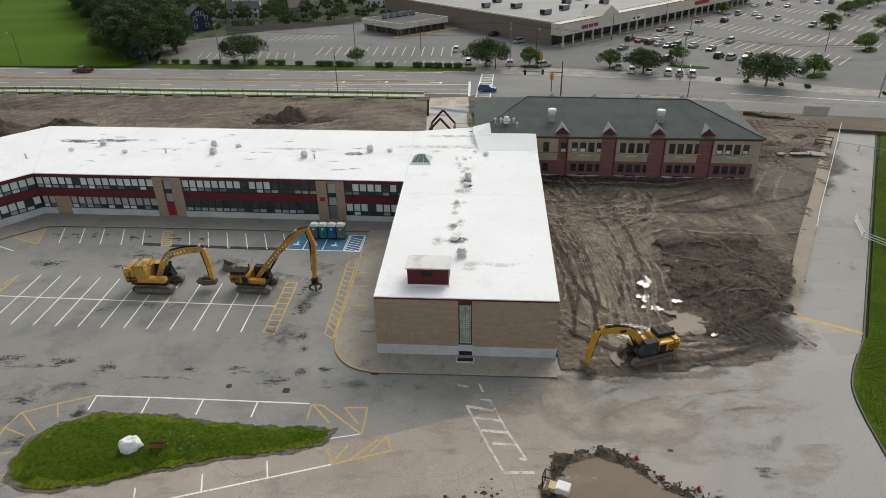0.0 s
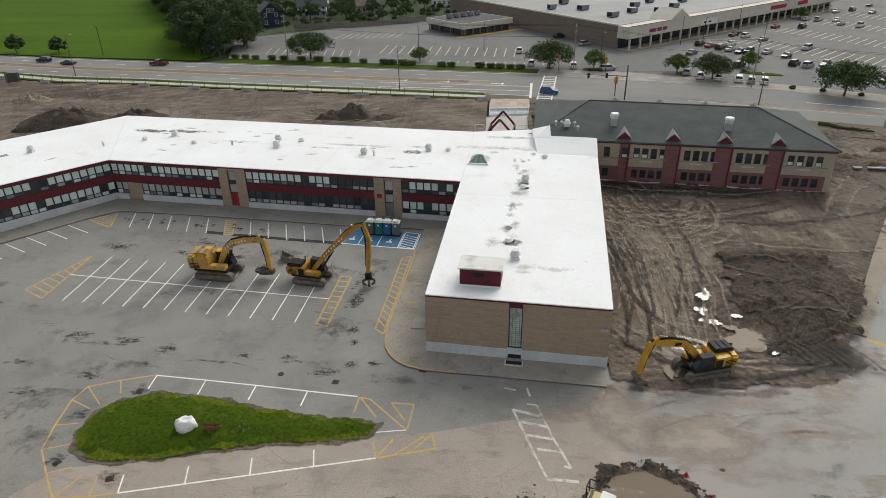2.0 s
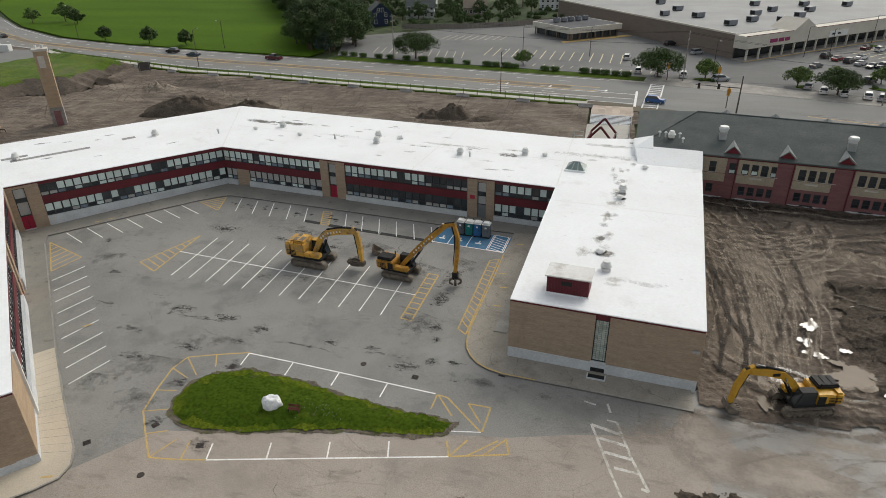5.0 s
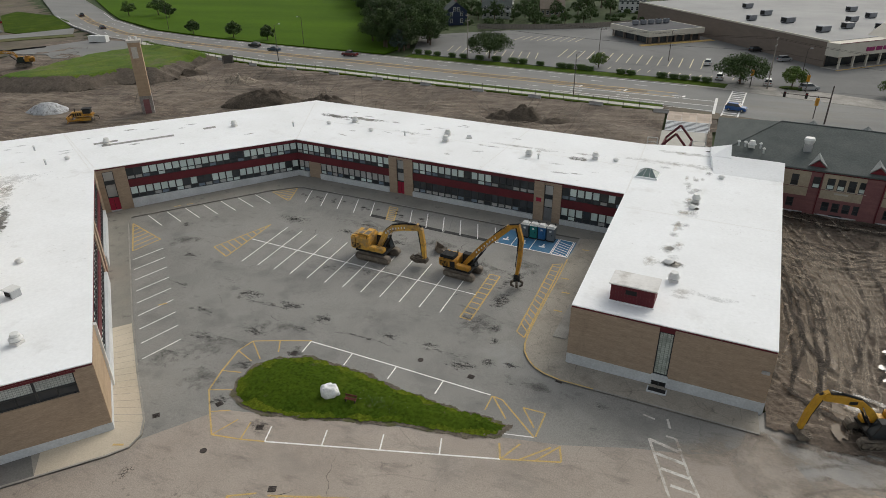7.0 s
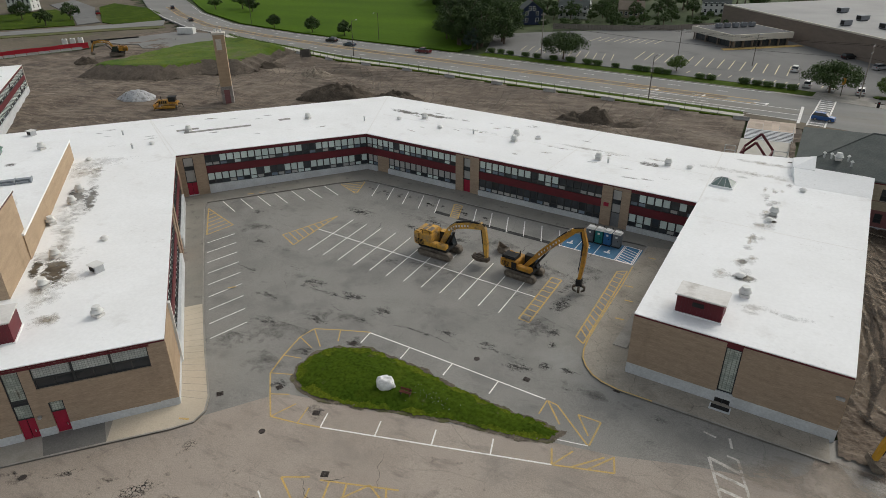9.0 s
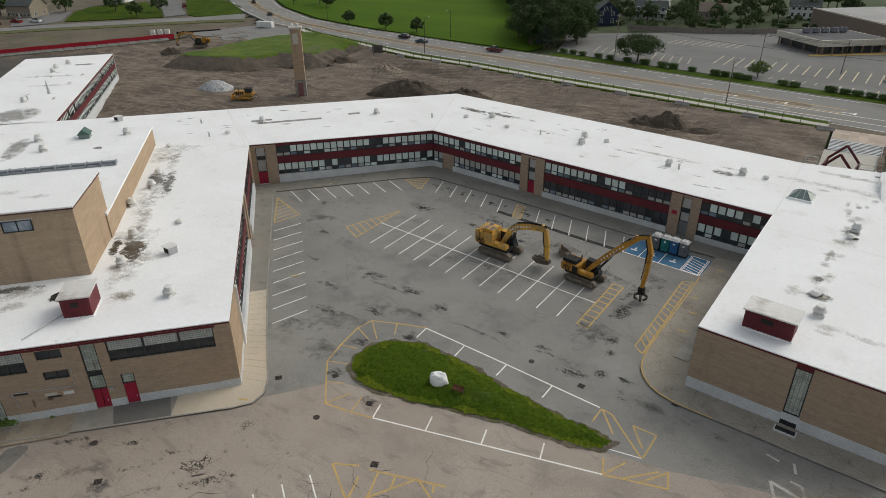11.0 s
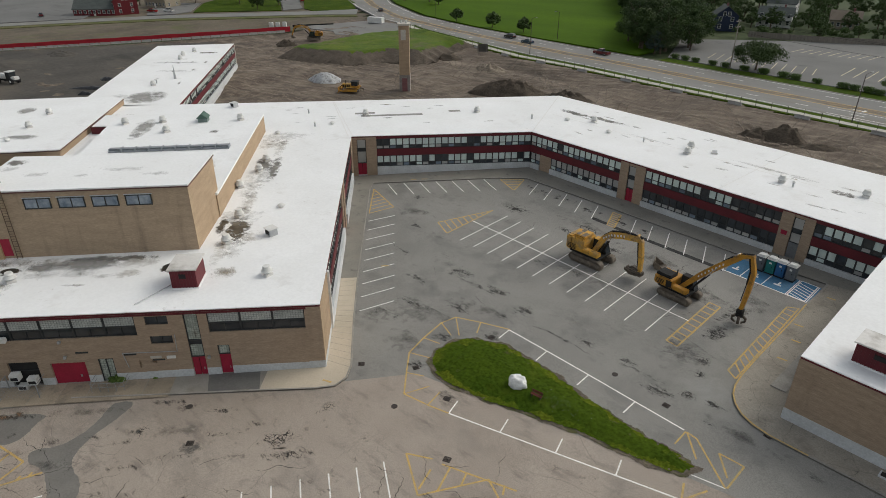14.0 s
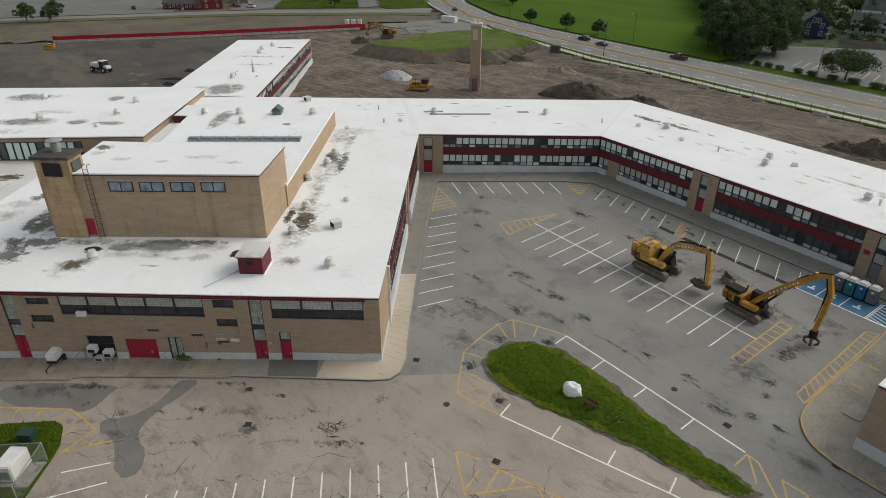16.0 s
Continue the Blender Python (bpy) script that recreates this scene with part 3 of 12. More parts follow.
LOT_DIRT = [(10, 50.9), (20, 50.0), (34.3, 52.0), (39.3, 61.2), (76.5, 119), (81, 127), (62, 130.5), (8, 149), (8, 108), (13, 107)]


def rut(x, y):
    """Tyre and track ruts that sweep through the lot."""
    w = 2.2 * fbm(x, y, 0.05, 3)
    a = x + 0.10 * y + w
    b = 0.85 * y - 0.5 * x + 1.4 * w
    c = math.hypot(x - 17, y - 88) + 0.5 * w
    e = math.hypot(x - 47, y - 78) - 0.6 * w
    best = 0.0
    for v, s, o in ((a, 4.6, 0.0), (b, 4.2, 20.0), (c, 4.9, 40.0), (e, 4.4, 60.0)):
        g = min(max((noise.noise(Vector((x * 0.07 + o, y * 0.07, o))) + 0.12) * 4, 0), 1)
        pair = max(0.0, math.sin(v * 0.9 + o)) ** 0.5
        best += g * pair * (abs(math.sin(v * s / 2)) ** 0.6 - 0.55)
    lugs = noise.noise(Vector((x * 2.3, y * 2.3, 1.0)))
    return 0.22 * best + 0.09 * lugs


def lot_z(x, y):
    heap = 1.1 * math.exp(-(((x - 36) / 7.5) ** 2 + ((y - 67) / 6) ** 2))
    bumps = 0.35 * max(fbm(x + 9, y, 0.35), 0) * math.exp(-(((x - 34) / 9) ** 2 + ((y - 66) / 8) ** 2))
    hollow = -0.55 * math.exp(-(((x - 27) / 5) ** 2 + ((y - 60) / 4) ** 2)) - 0.35 * math.exp(-(((x - 23.5) / 2.5) ** 2 + ((y - 65) / 5) ** 2))
    edge = min(max((y - 50.5) / 3, 0), 1)
    return T(x, y) + 0.065 + 0.05 * edge + edge * (rut(x, y) + 0.22 * fbm(x, y, 0.12) + heap + bumps + hollow)


slab("lot_border", [(9, 50.5), (11, 50.6), (20, 50.0), (34.5, 52.2), (38.6, 61), (36, 62), (30, 56), (12, 54)], DRIVE_E, -0.03, 0.3, label="pale asphalt edge half buried under dirt")
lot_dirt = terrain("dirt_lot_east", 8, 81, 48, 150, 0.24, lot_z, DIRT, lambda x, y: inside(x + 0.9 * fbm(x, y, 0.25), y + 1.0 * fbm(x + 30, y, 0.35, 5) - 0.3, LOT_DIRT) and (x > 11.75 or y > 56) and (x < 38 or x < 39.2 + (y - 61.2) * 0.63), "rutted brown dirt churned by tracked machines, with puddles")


def lump(name, x, y, rx, ry, h, mat, label, seed, zf=T, rot=0.0, step=0.5, category="dirt mound", rough=0.35):
    """A loose heap on the ground."""
    bm = B()
    n, k = 14, 40
    c, s = math.cos(radians(rot)), math.sin(radians(rot))
    rings = []
    for i in range(n + 1):
        f = i / n
        ring = []
        for j in range(k):
            a = 2 * math.pi * j / k
            w = 1 + 0.28 * noise.noise(Vector((math.cos(a) * 1.7 + seed, math.sin(a) * 1.7, seed)))
            px, py = rx * f * w * math.cos(a), ry * f * w * math.sin(a)
            qx, qy = x + px * c - py * s, y + px * s + py * c
            z = zf(qx, qy) + h * (1 - f * f) ** 1.3 * (1 + rough * noise.noise(Vector((qx * 0.9, qy * 0.9, seed)))) - (0.6 if i == n else 0.0) + rough * 0.5 * h * (1 - f) * noise.noise(Vector((qx * 2.1, qy * 2.1, seed)))
            ring.append(bm.verts.new((qx, qy, z)))
        rings.append(ring)
    for a, b in zip(rings, rings[1:]):
        for j in range(k):
            bm.faces.new((a[j], b[j], b[(j + 1) % k], a[(j + 1) % k]))
    bmesh.ops.remove_doubles(bm, verts=rings[0], dist=0.001)
    bmesh.ops.recalc_face_normals(bm, faces=bm.faces)
    ob = part(name, mesh_of(bm, name, mat, True))
    return tagged(ob, label, category)


YARD_DIRT = [(-70, 115), (6, 106), (8.5, 149.5), (-4, 152.8), (-36, 157.4), (-75, 162.7), (-100, 167), (-124, 169), (-147, 175.8), (-181, 184.8), (-226, 204.5), (-240, 190), (-228, 158), (-260, 98), (-290, 53), (-310, 20), (-320, -20), (-200, -20), (-140, 30), (-128, 56), (-100, 85)]


def yard_z(x, y):
    low = min(max((walk_y(x) - 3 - y) / 6, 0), 1)
    scars = 0.5 * max(0.0, fbm(x * 0.6, y * 1.6, 0.11, 5))
    west = 1 if x > -215 else max(0.2, 1 + (x + 215) / 40)
    return T(x, y) + 0.08 + low * west * (0.5 * fbm(x, y, 0.05) + 0.35 * fbm(x, y, 0.2) + scars)


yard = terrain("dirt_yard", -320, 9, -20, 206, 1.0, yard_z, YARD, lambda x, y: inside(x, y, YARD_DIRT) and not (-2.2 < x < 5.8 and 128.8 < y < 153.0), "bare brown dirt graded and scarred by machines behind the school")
PADDOCK_EDGE = [(-146, 42), (-152, 52), (-200, 92), (-214, 100), (-230, 128), (-259, 94), (-288, 49), (-305, 15), (-180, -15)]
terrain("graded_yard", -306, -146, -15, 129, 2.0, lambda x, y: T(x, y) + 0.55 + 0.12 * fbm(x, y, 0.06), PADDOCK, lambda x, y: inside(x, y, PADDOCK_EDGE), "dark grey-brown graded soil with faint wheel tracks")
MOUND = [(-196, 129.5), (-186, 131.5), (-178.4, 133.0), (-168.6, 136.4), (-164.0, 141.6), (-161.5, 149.3), (-157.5, 151.0), (-150.1, 151.0), (-147, 156.4), (-146, 166), (-144, 175), (-152, 178), (-164.3, 181.5), (-181, 184.5), (-188.8, 172.4), (-192.1, 163.3), (-199.9, 146.8), (-202, 137)]


BANK_TOP = [(-194, 132.5), (-185, 134.5), (-178, 136.0), (-169.6, 139.6), (-166.2, 144.6), (-163.8, 151.0), (-157, 154.0), (-151, 155.0), (-149.5, 160), (-148.5, 168), (-147, 174), (-152, 176.5), (-164.3, 180.0), (-180, 183), (-187, 172.4), (-190, 163.3), (-198, 146.8), (-199.5, 139)]
MOUND = [(x * 0.963 + 1.2, y * 0.963 - 3.0) if y < 158 else (x, y) for x, y in MOUND]
BANK_TOP = [(x * 0.963, y * 0.963) if y < 158 else (x, y) for x, y in BANK_TOP]
BANK_GRASS = material("rank_grass", (0.058, 0.110, 0.006), (0.105, 0.140, 0.010), 0.14, 2.4, 0.95, 0.35, 0.6)
worn(BANK_GRASS, (0.035, 0.07, 0.006), 0.3, 0.52, 0.66, 9, offset=(4, 44, 0), amount=0.7)
worn(BANK_GRASS, (0.14, 0.115, 0.075), 0.12, 0.54, 0.68, 9, amount=0.6)
EARTH_BANK = material("cut_soil", (0.082, 0.067, 0.053), (0.125, 0.101, 0.079), 0.5, 3.0, 0.95, 0.3, 0.8)
worn(EARTH_BANK, (0.16, 0.132, 0.104), 0.5, 0.54, 0.66, 9, stretch=(1.6, 1.6, 0.3), amount=0.6)
worn(EARTH_BANK, (0.045, 0.037, 0.03), 0.35, 0.54, 0.66, 9, offset=(9, 1, 0), stretch=(1.5, 1.5, 0.3), amount=0.7)


def mound_z(x, y):
    d = min(math.hypot(x - p[0], y - p[1]) for p in [((a[0] * (1 - f) + b[0] * f), (a[1] * (1 - f) + b[1] * f)) for a, b in zip(MOUND, MOUND[1:] + MOUND[:1]) for f in (0, 0.25, 0.5, 0.75)])
    return T(x, y) - 0.5 + 4.0 * min(d / 6.5, 1) ** 0.8 + 0.25 * fbm(x, y, 0.12) + 0.5 * fbm(x, y, 0.4, 3) * min(d / 3, 1) * max(0, 1 - d / 9)


terrain("bank_edge", -206, -136, 116, 188, 0.8, lambda x, y: mound_z(x, y) - 0.08, EARTH_BANK, lambda x, y: inside(x, y, MOUND), "dark cut soil face round the green bank")
terrain("grass_bank", -206, -136, 116, 188, 0.8, mound_z, BANK_GRASS, lambda x, y: inside(x + 1.6 * fbm(x, y, 0.3), y + 1.6 * fbm(x + 50, y, 0.3), BANK_TOP), "low overgrown green bank left standing in the dirt")
for x, y, rx, ry, h, s in ((-33.5, 140.0, 5.2, 3.6, 3.0, 1), (-38.0, 139.5, 4.8, 3.2, 1.7, 2), (-26, 139.0, 6.5, 2.6, 0.9, 3), (-99, 134.5, 13, 6.0, 3.4, 4), (-103.5, 137, 9, 4.2, 2.0, 5), (-84, 138, 7.5, 4.0, 2.3, 6), (-203.5, 138, 6, 3.4, 2.2, 9), (-143, 158, 6, 4, 1.5, 10), (-148, 151, 7, 3, 1.2, 11)):
    lump("dirt_mound", x, y, rx, ry, h, MUD, "loose dark heap of dug soil lying on the bare dirt", s, T, 12, rough=0.42)
PALE_GRAVEL = material("grey_gravel", (0.46, 0.47, 0.48), (0.36, 0.37, 0.38), 0.8, 6, 0.9, 0.25, 0.5)
worn(PALE_GRAVEL, (0.15, 0.14, 0.13), 0.9, 0.53, 0.63, 9, stretch=(1.5, 1.5, 0.35), amount=0.75)
lump("gravel_mound", -150.2, 113.4, 5.2, 3.8, 2.3, PALE_GRAVEL, "pale grey heap of crushed stone on the dirt", 21, T, 15, category="gravel mound", rough=0.08)
lump("rubble_mound", -121.6, 153, 5.5, 3.2, 1.8, material("rubble", (0.16, 0.13, 0.10), (0.34, 0.29, 0.23), 1.5, 5, 0.95, 0.4, 0.6), "brown heap of roots and broken rubble", 22, T, 15, category="rubble mound", rough=0.9)
lump("soil_mound", -252, 78, 8, 6, 1.6, PADDOCK, "low grey heap of soil beside the red barrier", 23, T, 15)
for k, (x, y, rx, ry, h) in enumerate(((33.5, 66.5, 5.5, 4.0, 1.3), (37.5, 68.5, 4.5, 3.5, 1.2), (35, 62.5, 4.5, 3, 0.9), (31.5, 71.5, 4, 2.2, 0.5))):
    lump("mud_mound", x, y, rx, ry, h, MUD, "dark wet heap of mud and roots in the dirt lot", 30 + k, T, 30, rough=0.8)
MUD_EDGE = [(27.5, 66.5), (28.6, 73), (29.6, 77.6), (33.5, 78.6), (37.4, 79.2), (43.0, 76.2), (44.0, 70.5), (43.5, 66.2), (40.6, 62.4), (37.8, 59.6), (33, 57.6), (28.6, 56.6), (30.4, 61.0)]


def mud_z(x, y):
    """Mud heaped up in clods, with a pushed-up rim and the rows that tracks press into it."""
    turn = 0.5 * noise.noise(Vector((x * 0.16, y * 0.16, 7.0)))
    c, s = math.cos(0.5 + 2.2 * turn), math.sin(0.5 + 2.2 * turn)
    rows = 0.07 * math.sin(7.5 * (x * c + y * s))
    rim = 0.55 * math.exp(-((y - 77.2 - 0.02 * (x - 36) * (36 - x)) / 1.3) ** 2)
    return lot_z(x, y) + 0.08 + 0.3 * max(0, fbm(x, y, 0.5)) + 0.2 * max(0, fbm(x + 4, y, 1.4, 3)) + rows + rim


mud_field = terrain("mud_field", 26, 46, 55, 82, 0.2, mud_z, MUD, lambda x, y: inside(x + 1.7 * fbm(x, y, 0.45, 5), y + 1.7 * fbm(x + 9, y, 0.45, 5), MUD_EDGE), "dark wet mud pushed about in the dirt lot")
WATER = material("muddy_water", (0.165, 0.122, 0.083), (0.14, 0.104, 0.071), 0.1, 1.0, 0.25, 0.04, 0.0, spec=0.08)
CLEAR = material("standing_water", (0.10, 0.09, 0.08), (0.08, 0.07, 0.06), 0.3, 1.0, 0.03, 0.04, 0.0, spec=1.0)


def puddle(x, y, rx, ry, rot, z, mat, seed):
    bm = B()
    vs = []
    for j in range(60):
        a = 2 * math.pi * j / 60
        w = 0.85 + 0.5 * noise.noise(Vector((math.cos(a) * 1.6 + seed, math.sin(a) * 1.6, seed))) + 0.35 * noise.noise(Vector((math.cos(a) * 4 + seed, math.sin(a) * 4, seed)))
        px, py = rx * w * math.cos(a), ry * w * math.sin(a)
        c, s = math.cos(radians(rot)), math.sin(radians(rot))
        vs.append(bm.verts.new((x + px * c - py * s, y + px * s + py * c, z)))
    bm.faces.new(vs)
    tagged(part("puddle", bm, mat), "shallow puddle of rainwater lying on the dirt", "puddle", kind="structure")


for k, (x, y, rx, ry, rot) in enumerate(((27.2, 59.2, 3.2, 2.3, 20), (25.1, 67.6, 1.5, 1.1, 60), (24.1, 65.0, 0.9, 1.0, 20), (18.8, 63.3, 0.45, 1.7, -12), (25.0, 62.5, 0.8, 0.6, 0), (18.4, 66.3, 0.4, 0.9, 10), (27.6, 63.4, 0.7, 0.5, 10), (18.3, 56.0, 0.6, 2.2, 5), (20.2, 57.0, 1.5, 0.8, 20), (17.8, 52.8, 0.6, 1.3, 10), (30.4, 71.6, 0.4, 0.6, 0), (26.5, 61.5, 1.0, 0.6, -20), (18.6, 66.6, 0.4, 0.5, 0), (23.6, 63.0, 0.5, 0.35, 0), (29.8, 57.4, 1.1, 0.5, 60))):
    puddle(x, y, rx, ry, rot, max(lot_z(x + dx, y + dy) for dx in (-0.4 * rx, 0, 0.4 * rx) for dy in (-0.4 * ry, 0, 0.4 * ry)) + (0.04 if k == 0 else 0.03), WATER if k in (0, 3, 5, 7, 9, 11, 12) else CLEAR, 50 + k)

# ---- the roads behind ----
NEAR = [(x, y + 5.0) for x, y in ((-420, 330), (-300, 240), (-264, 217), (-226, 197), (-181, 184), (-147, 176), (-124, 171), (-100, 168.3), (-75, 164), (-36, 158.7), (-4, 154), (64, 131.6), (89, 124.0), (300, 60))]
FAR = [(-405, 348), (-285, 262), (-258, 242), (-216, 219), (-176, 208.6), (-146, 203.5), (-120, 199.5), (-97, 196.4), (-72, 193), (-33, 187), (1, 182), (68, 163), (97, 146), (308, 76)]
road = ribbon("main_road", NEAR, FAR, ROAD, level(ROAD_Z), 0.05, 0.6, "wide grey asphalt road with worn lane lines")
ribbon("road_shoulder", [(-8, 153.4), (9, 149.5), (66, 126.0), (91, 118.0), (302, 54)], [(-8, 159.8), (9, 156.5), (65, 137.0), (90, 129.4), (301, 65.4)], SCRUB, level(ROAD_Z), 0.02, 2.0, "trodden dirt and grass shoulder beside the main road")
ribbon("plaza_kerb", [(1, 182.0), (28, 174.5), (68, 163.0), (97, 146.0), (308, 76.0)], [(2, 188.0), (30, 185), (74, 168), (103, 151.5), (311, 88)], KERB, level(ROAD_Z), 0.085, 1.5, "pale concrete pavement between the road and the plaza")
WALK_PALE = material("pale_pavement", (0.50, 0.48, 0.43), (0.42, 0.40, 0.36), 0.2, 6.0, 0.9, 0.08, 0.1)
WALK = [(-197, 192.5), (-190, 189.0)] + [(x, y) for x, y in zip(WALK_X, WALK_Y) if -190 < x < 10]
ribbon("verge", [(x, y - 1.0) for x, y in WALK], [(x, y + 4.9) for x, y in WALK], GRASS, level(ROAD_Z), 0.06, 0.6, "narrow green grass verge along the road")
ribbon("road_pavement", WALK, offset_line(WALK, 2.3), WALK_PALE, level(ROAD_Z), 0.16, 0.3, "pale concrete pavement along the road")
far_k = FAR[:-3]
ribbon("kerb_north", far_k, offset_line(far_k, 0.4), KERB, level(ROAD_Z), 0.2, 0.4, "concrete kerb of the main road")
hedge_strip = [(-88, 196.5), (-72, 194), (-33, 188), (1, 183), (10, 181.3)]
ribbon("verge_north", hedge_strip, offset_line(hedge_strip, 5.5), GRASS, level(ROAD_Z), 0.1, 0.5, "grass verge under the clipped shrubs")


def lerp(line_a, line_b, f):
    return [(a[0] * (1 - f) + b[0] * f, a[1] * (1 - f) + b[1] * f) for a, b in zip(line_a, line_b)]


def along(line, d):
    for a, b in zip(line, line[1:]):
        L = math.dist(a, b)
        if d <= L:
            return (a[0] + (b[0] - a[0]) * d / L, a[1] + (b[1] - a[1]) * d / L)
        d -= L
    return line[-1]


RZ = level(ROAD_Z)
MEDIAN = decal_material("worn_median", (0.34, 0.25, 0.15), (0.27, 0.205, 0.135), 0.25, -0.1, 0.9, 0.8, 0.8, lugs=0.6, stretch=(0.3, 1.2, 1))
for f, mat, w in ((0.04, WHITE_PAINT, 0.25), (0.40, YELLOW_PAINT, 0.45), (0.56, YELLOW_PAINT, 0.45), (0.97, WHITE_PAINT, 0.25)):
    ln = lerp(NEAR[1:11], FAR[1:11], f)
    for a, b in zip(ln, ln[1:]):
        stripe(road, a, b, w, mat, RZ)
for f in (0.22, 0.77):
    ln = lerp(NEAR[2:11], FAR[2:11], f)
    total = sum(math.dist(a, b) for a, b in zip(ln, ln[1:]))
    for k in range(int(total / 12.2)):
        stripe(road, along(ln, k * 12.2), along(ln, k * 12.2 + 3.2), 0.25, WHITE_PAINT, RZ)
stripe(road, (7.2, 154.0), (8.1, 169.6), 0.6, WHITE_PAINT, RZ)
for a, b in (((-33, 170.6), (7.9, 166.0)), ((-32, 165.4), (7.7, 161.1)), ((-31.3, 161.3), (7.5, 156.5))):
    stripe(road, a, b, 0.25, WHITE_PAINT, RZ)
for x, y in ((-26.9, 172.6), (-15.2, 171.4), (-0.7, 169.0)):
    stripe(road, (x - 1.8, y + 0.25), (x + 1.2, y - 0.1), 0.35, WHITE_PAINT, RZ, 0.058, "lane_arrow")
    stripe(road, (x + 0.9, y - 0.95), (x + 1.3, y + 0.75), 0.6, WHITE_PAINT, RZ, 0.060, "lane_arrow")
stripe(road, (8.8, 153), (12.0, 179), 0.35, WHITE_PAINT, RZ)
stripe(road, (12.2, 152.6), (15.2, 178.5), 0.35, WHITE_PAINT, RZ)
for k in range(13):
    f = k / 12.5
    stripe(road, (9.0 + 3.0 * f, 154 + 25 * f), (12.0 + 3.0 * f, 153.6 + 25 * f), 0.5, WHITE_PAINT, RZ)
for a, b in (((44, 152.5), (80, 140)), ((70, 151), (120, 133))):
    stripe(road, a, b, 0.35, YELLOW_PAINT if a[0] < 60 else WHITE_PAINT, RZ)
slab("asphalt_patch", [(77, 131.5), (81.5, 130.2), (86, 137), (81, 138.5)], BLACK_PATCH, 0.06, 0.02, RZ, road)
LOT_EDGE = [(-88, 203.2), (-33, 194.5), (10, 187.5), (28, 184.5), (48, 184), (58, 170), (74, 163.5), (96, 150), (110, 144.5), (300, 84), (420, 110), (420, 460), (90, 460), (-10, 300), (-60, 270), (-88, 250), (-100, 240)]
lot = slab("plaza_car_park", LOT_EDGE, LOT, 0.07, 0.4, RZ, label="grey asphalt car park of the shopping plaza with faded stall lines")
slab("plaza_entrance", [(11, 181.5), (28, 178), (52, 169.5), (57, 170), (48, 183.9), (28, 184.4), (10, 187.4)], LOT, 0.06, 0.4, RZ, label="asphalt entrance to the plaza car park")
slab("mown_field", [(-140, 205.5), (-97, 200), (-96, 212), (-128, 262), (-150, 330), (-205, 430), (-520, 460), (-480, 420), (-285, 265), (-258, 245), (-214, 222), (-176, 212)], FIELD, 0.1, 0.4, RZ, label="smooth bright green mown field across the road")
terrain("rough_verge", -520, -228, -60, 320, 6.0, lambda x, y: T(x, y) - 0.1, SCRUB, lambda x, y: x < -231 - (157 - y) * 0.57 and y < walk_y(x) - 2, "dry grass and bare soil beyond the red barrier")


# ---- the school ----
school = thing("school_building", "two-storey tan brick school with white flat roofs and maroon window bands", "building")
ROOF_Z = 7.8
LSE, LNE, MIN_, CRK = (-45.4, 31.3), (-85.8, 69.5), (-64.0, 93.9), (-5.5, 86.8)
RSW, RSE, RNE = (-7.2, 55.1), (11.5, 53.4), (16.6, 108.0)
BACK_E, BACK_W, FAR_J = (-4.6, 111.0), (-75.1, 119.8), (-128.6, 59.1)
FNE, FNW, FSW = (-185.2, 106.1), (-198.2, 88.0), (-148.6, 48.5)
LSW = (-92.0, -19.5)


def prism(name, pts, z0, z1, mat, parent, label=""):
    bm = B()
    if sum(a[0] * b[1] - b[0] * a[1] for a, b in zip(pts, pts[1:] + pts[:1])) < 0:
        pts = pts[::-1]
    lo, hi = [bm.verts.new((x, y, z0)) for x, y in pts], [bm.verts.new((x, y, z1)) for x, y in pts]
    bm.faces.new(hi)
    bm.faces.new(lo[::-1])
    for i in range(len(pts)):
        j = (i + 1) % len(pts)
        bm.faces.new((lo[i], lo[j], hi[j], hi[i]))
    return part(name, bm, mat, parent, label)


def inset(pts, d):
    """The outline pulled in by d metres."""
    if sum(a[0] * b[1] - b[0] * a[1] for a, b in zip(pts, pts[1:] + pts[:1])) < 0:
        pts = pts[::-1]
    out = []
    n = len(pts)
    for i in range(n):
        p, a, b = Vector(pts[i]), Vector(pts[i - 1]), Vector(pts[(i + 1) % n])
        u, v = (p - a).normalized(), (b - p).normalized()
        nu, nv = Vector((-u.y, u.x)), Vector((-v.y, v.x))
        k = (nu + nv)
        out.append(tuple(p + k * (d / max(1 + nu.dot(nv), 0.2))))
    return out


EAST = [RSW, RSE, RNE, (8.8, 108.7), (9.0, 113.0), (4.4, 112.4), BACK_E, CRK]
NORTH = [CRK, BACK_E, BACK_W, MIN_]
LINK = [MIN_, BACK_W, FAR_J, LNE]
SOUTH = [LSE, LNE, FAR_J, (-136.5, 51.1), (-112.5, 31.2), (-110.0, 17.0), (-98.3, 6.9), (-108.6, -3.2), LSW]
WEST = [FAR_J, FNE, FNW, FSW, (-137.5, 49.0)]
for nm, pts, old in (("east_wing", EAST, 0), ("north_wing", NORTH, 0), ("link_wing", LINK, 0), ("south_wing", SOUTH, 0), ("west_wing", WEST, 0)):
    prism("core_wall", inset(pts, 0.55), -2.5, ROOF_Z - 0.3, DARK, school)
    prism("fascia", pts, ROOF_Z - 0.30, ROOF_Z - 0.10, RED_PANEL, school, "maroon fascia under the roof edge")
    prism("roof", inset(pts, -0.03), ROOF_Z - 0.10, ROOF_Z, ROOF, school, "white membrane flat roof with grey stains")


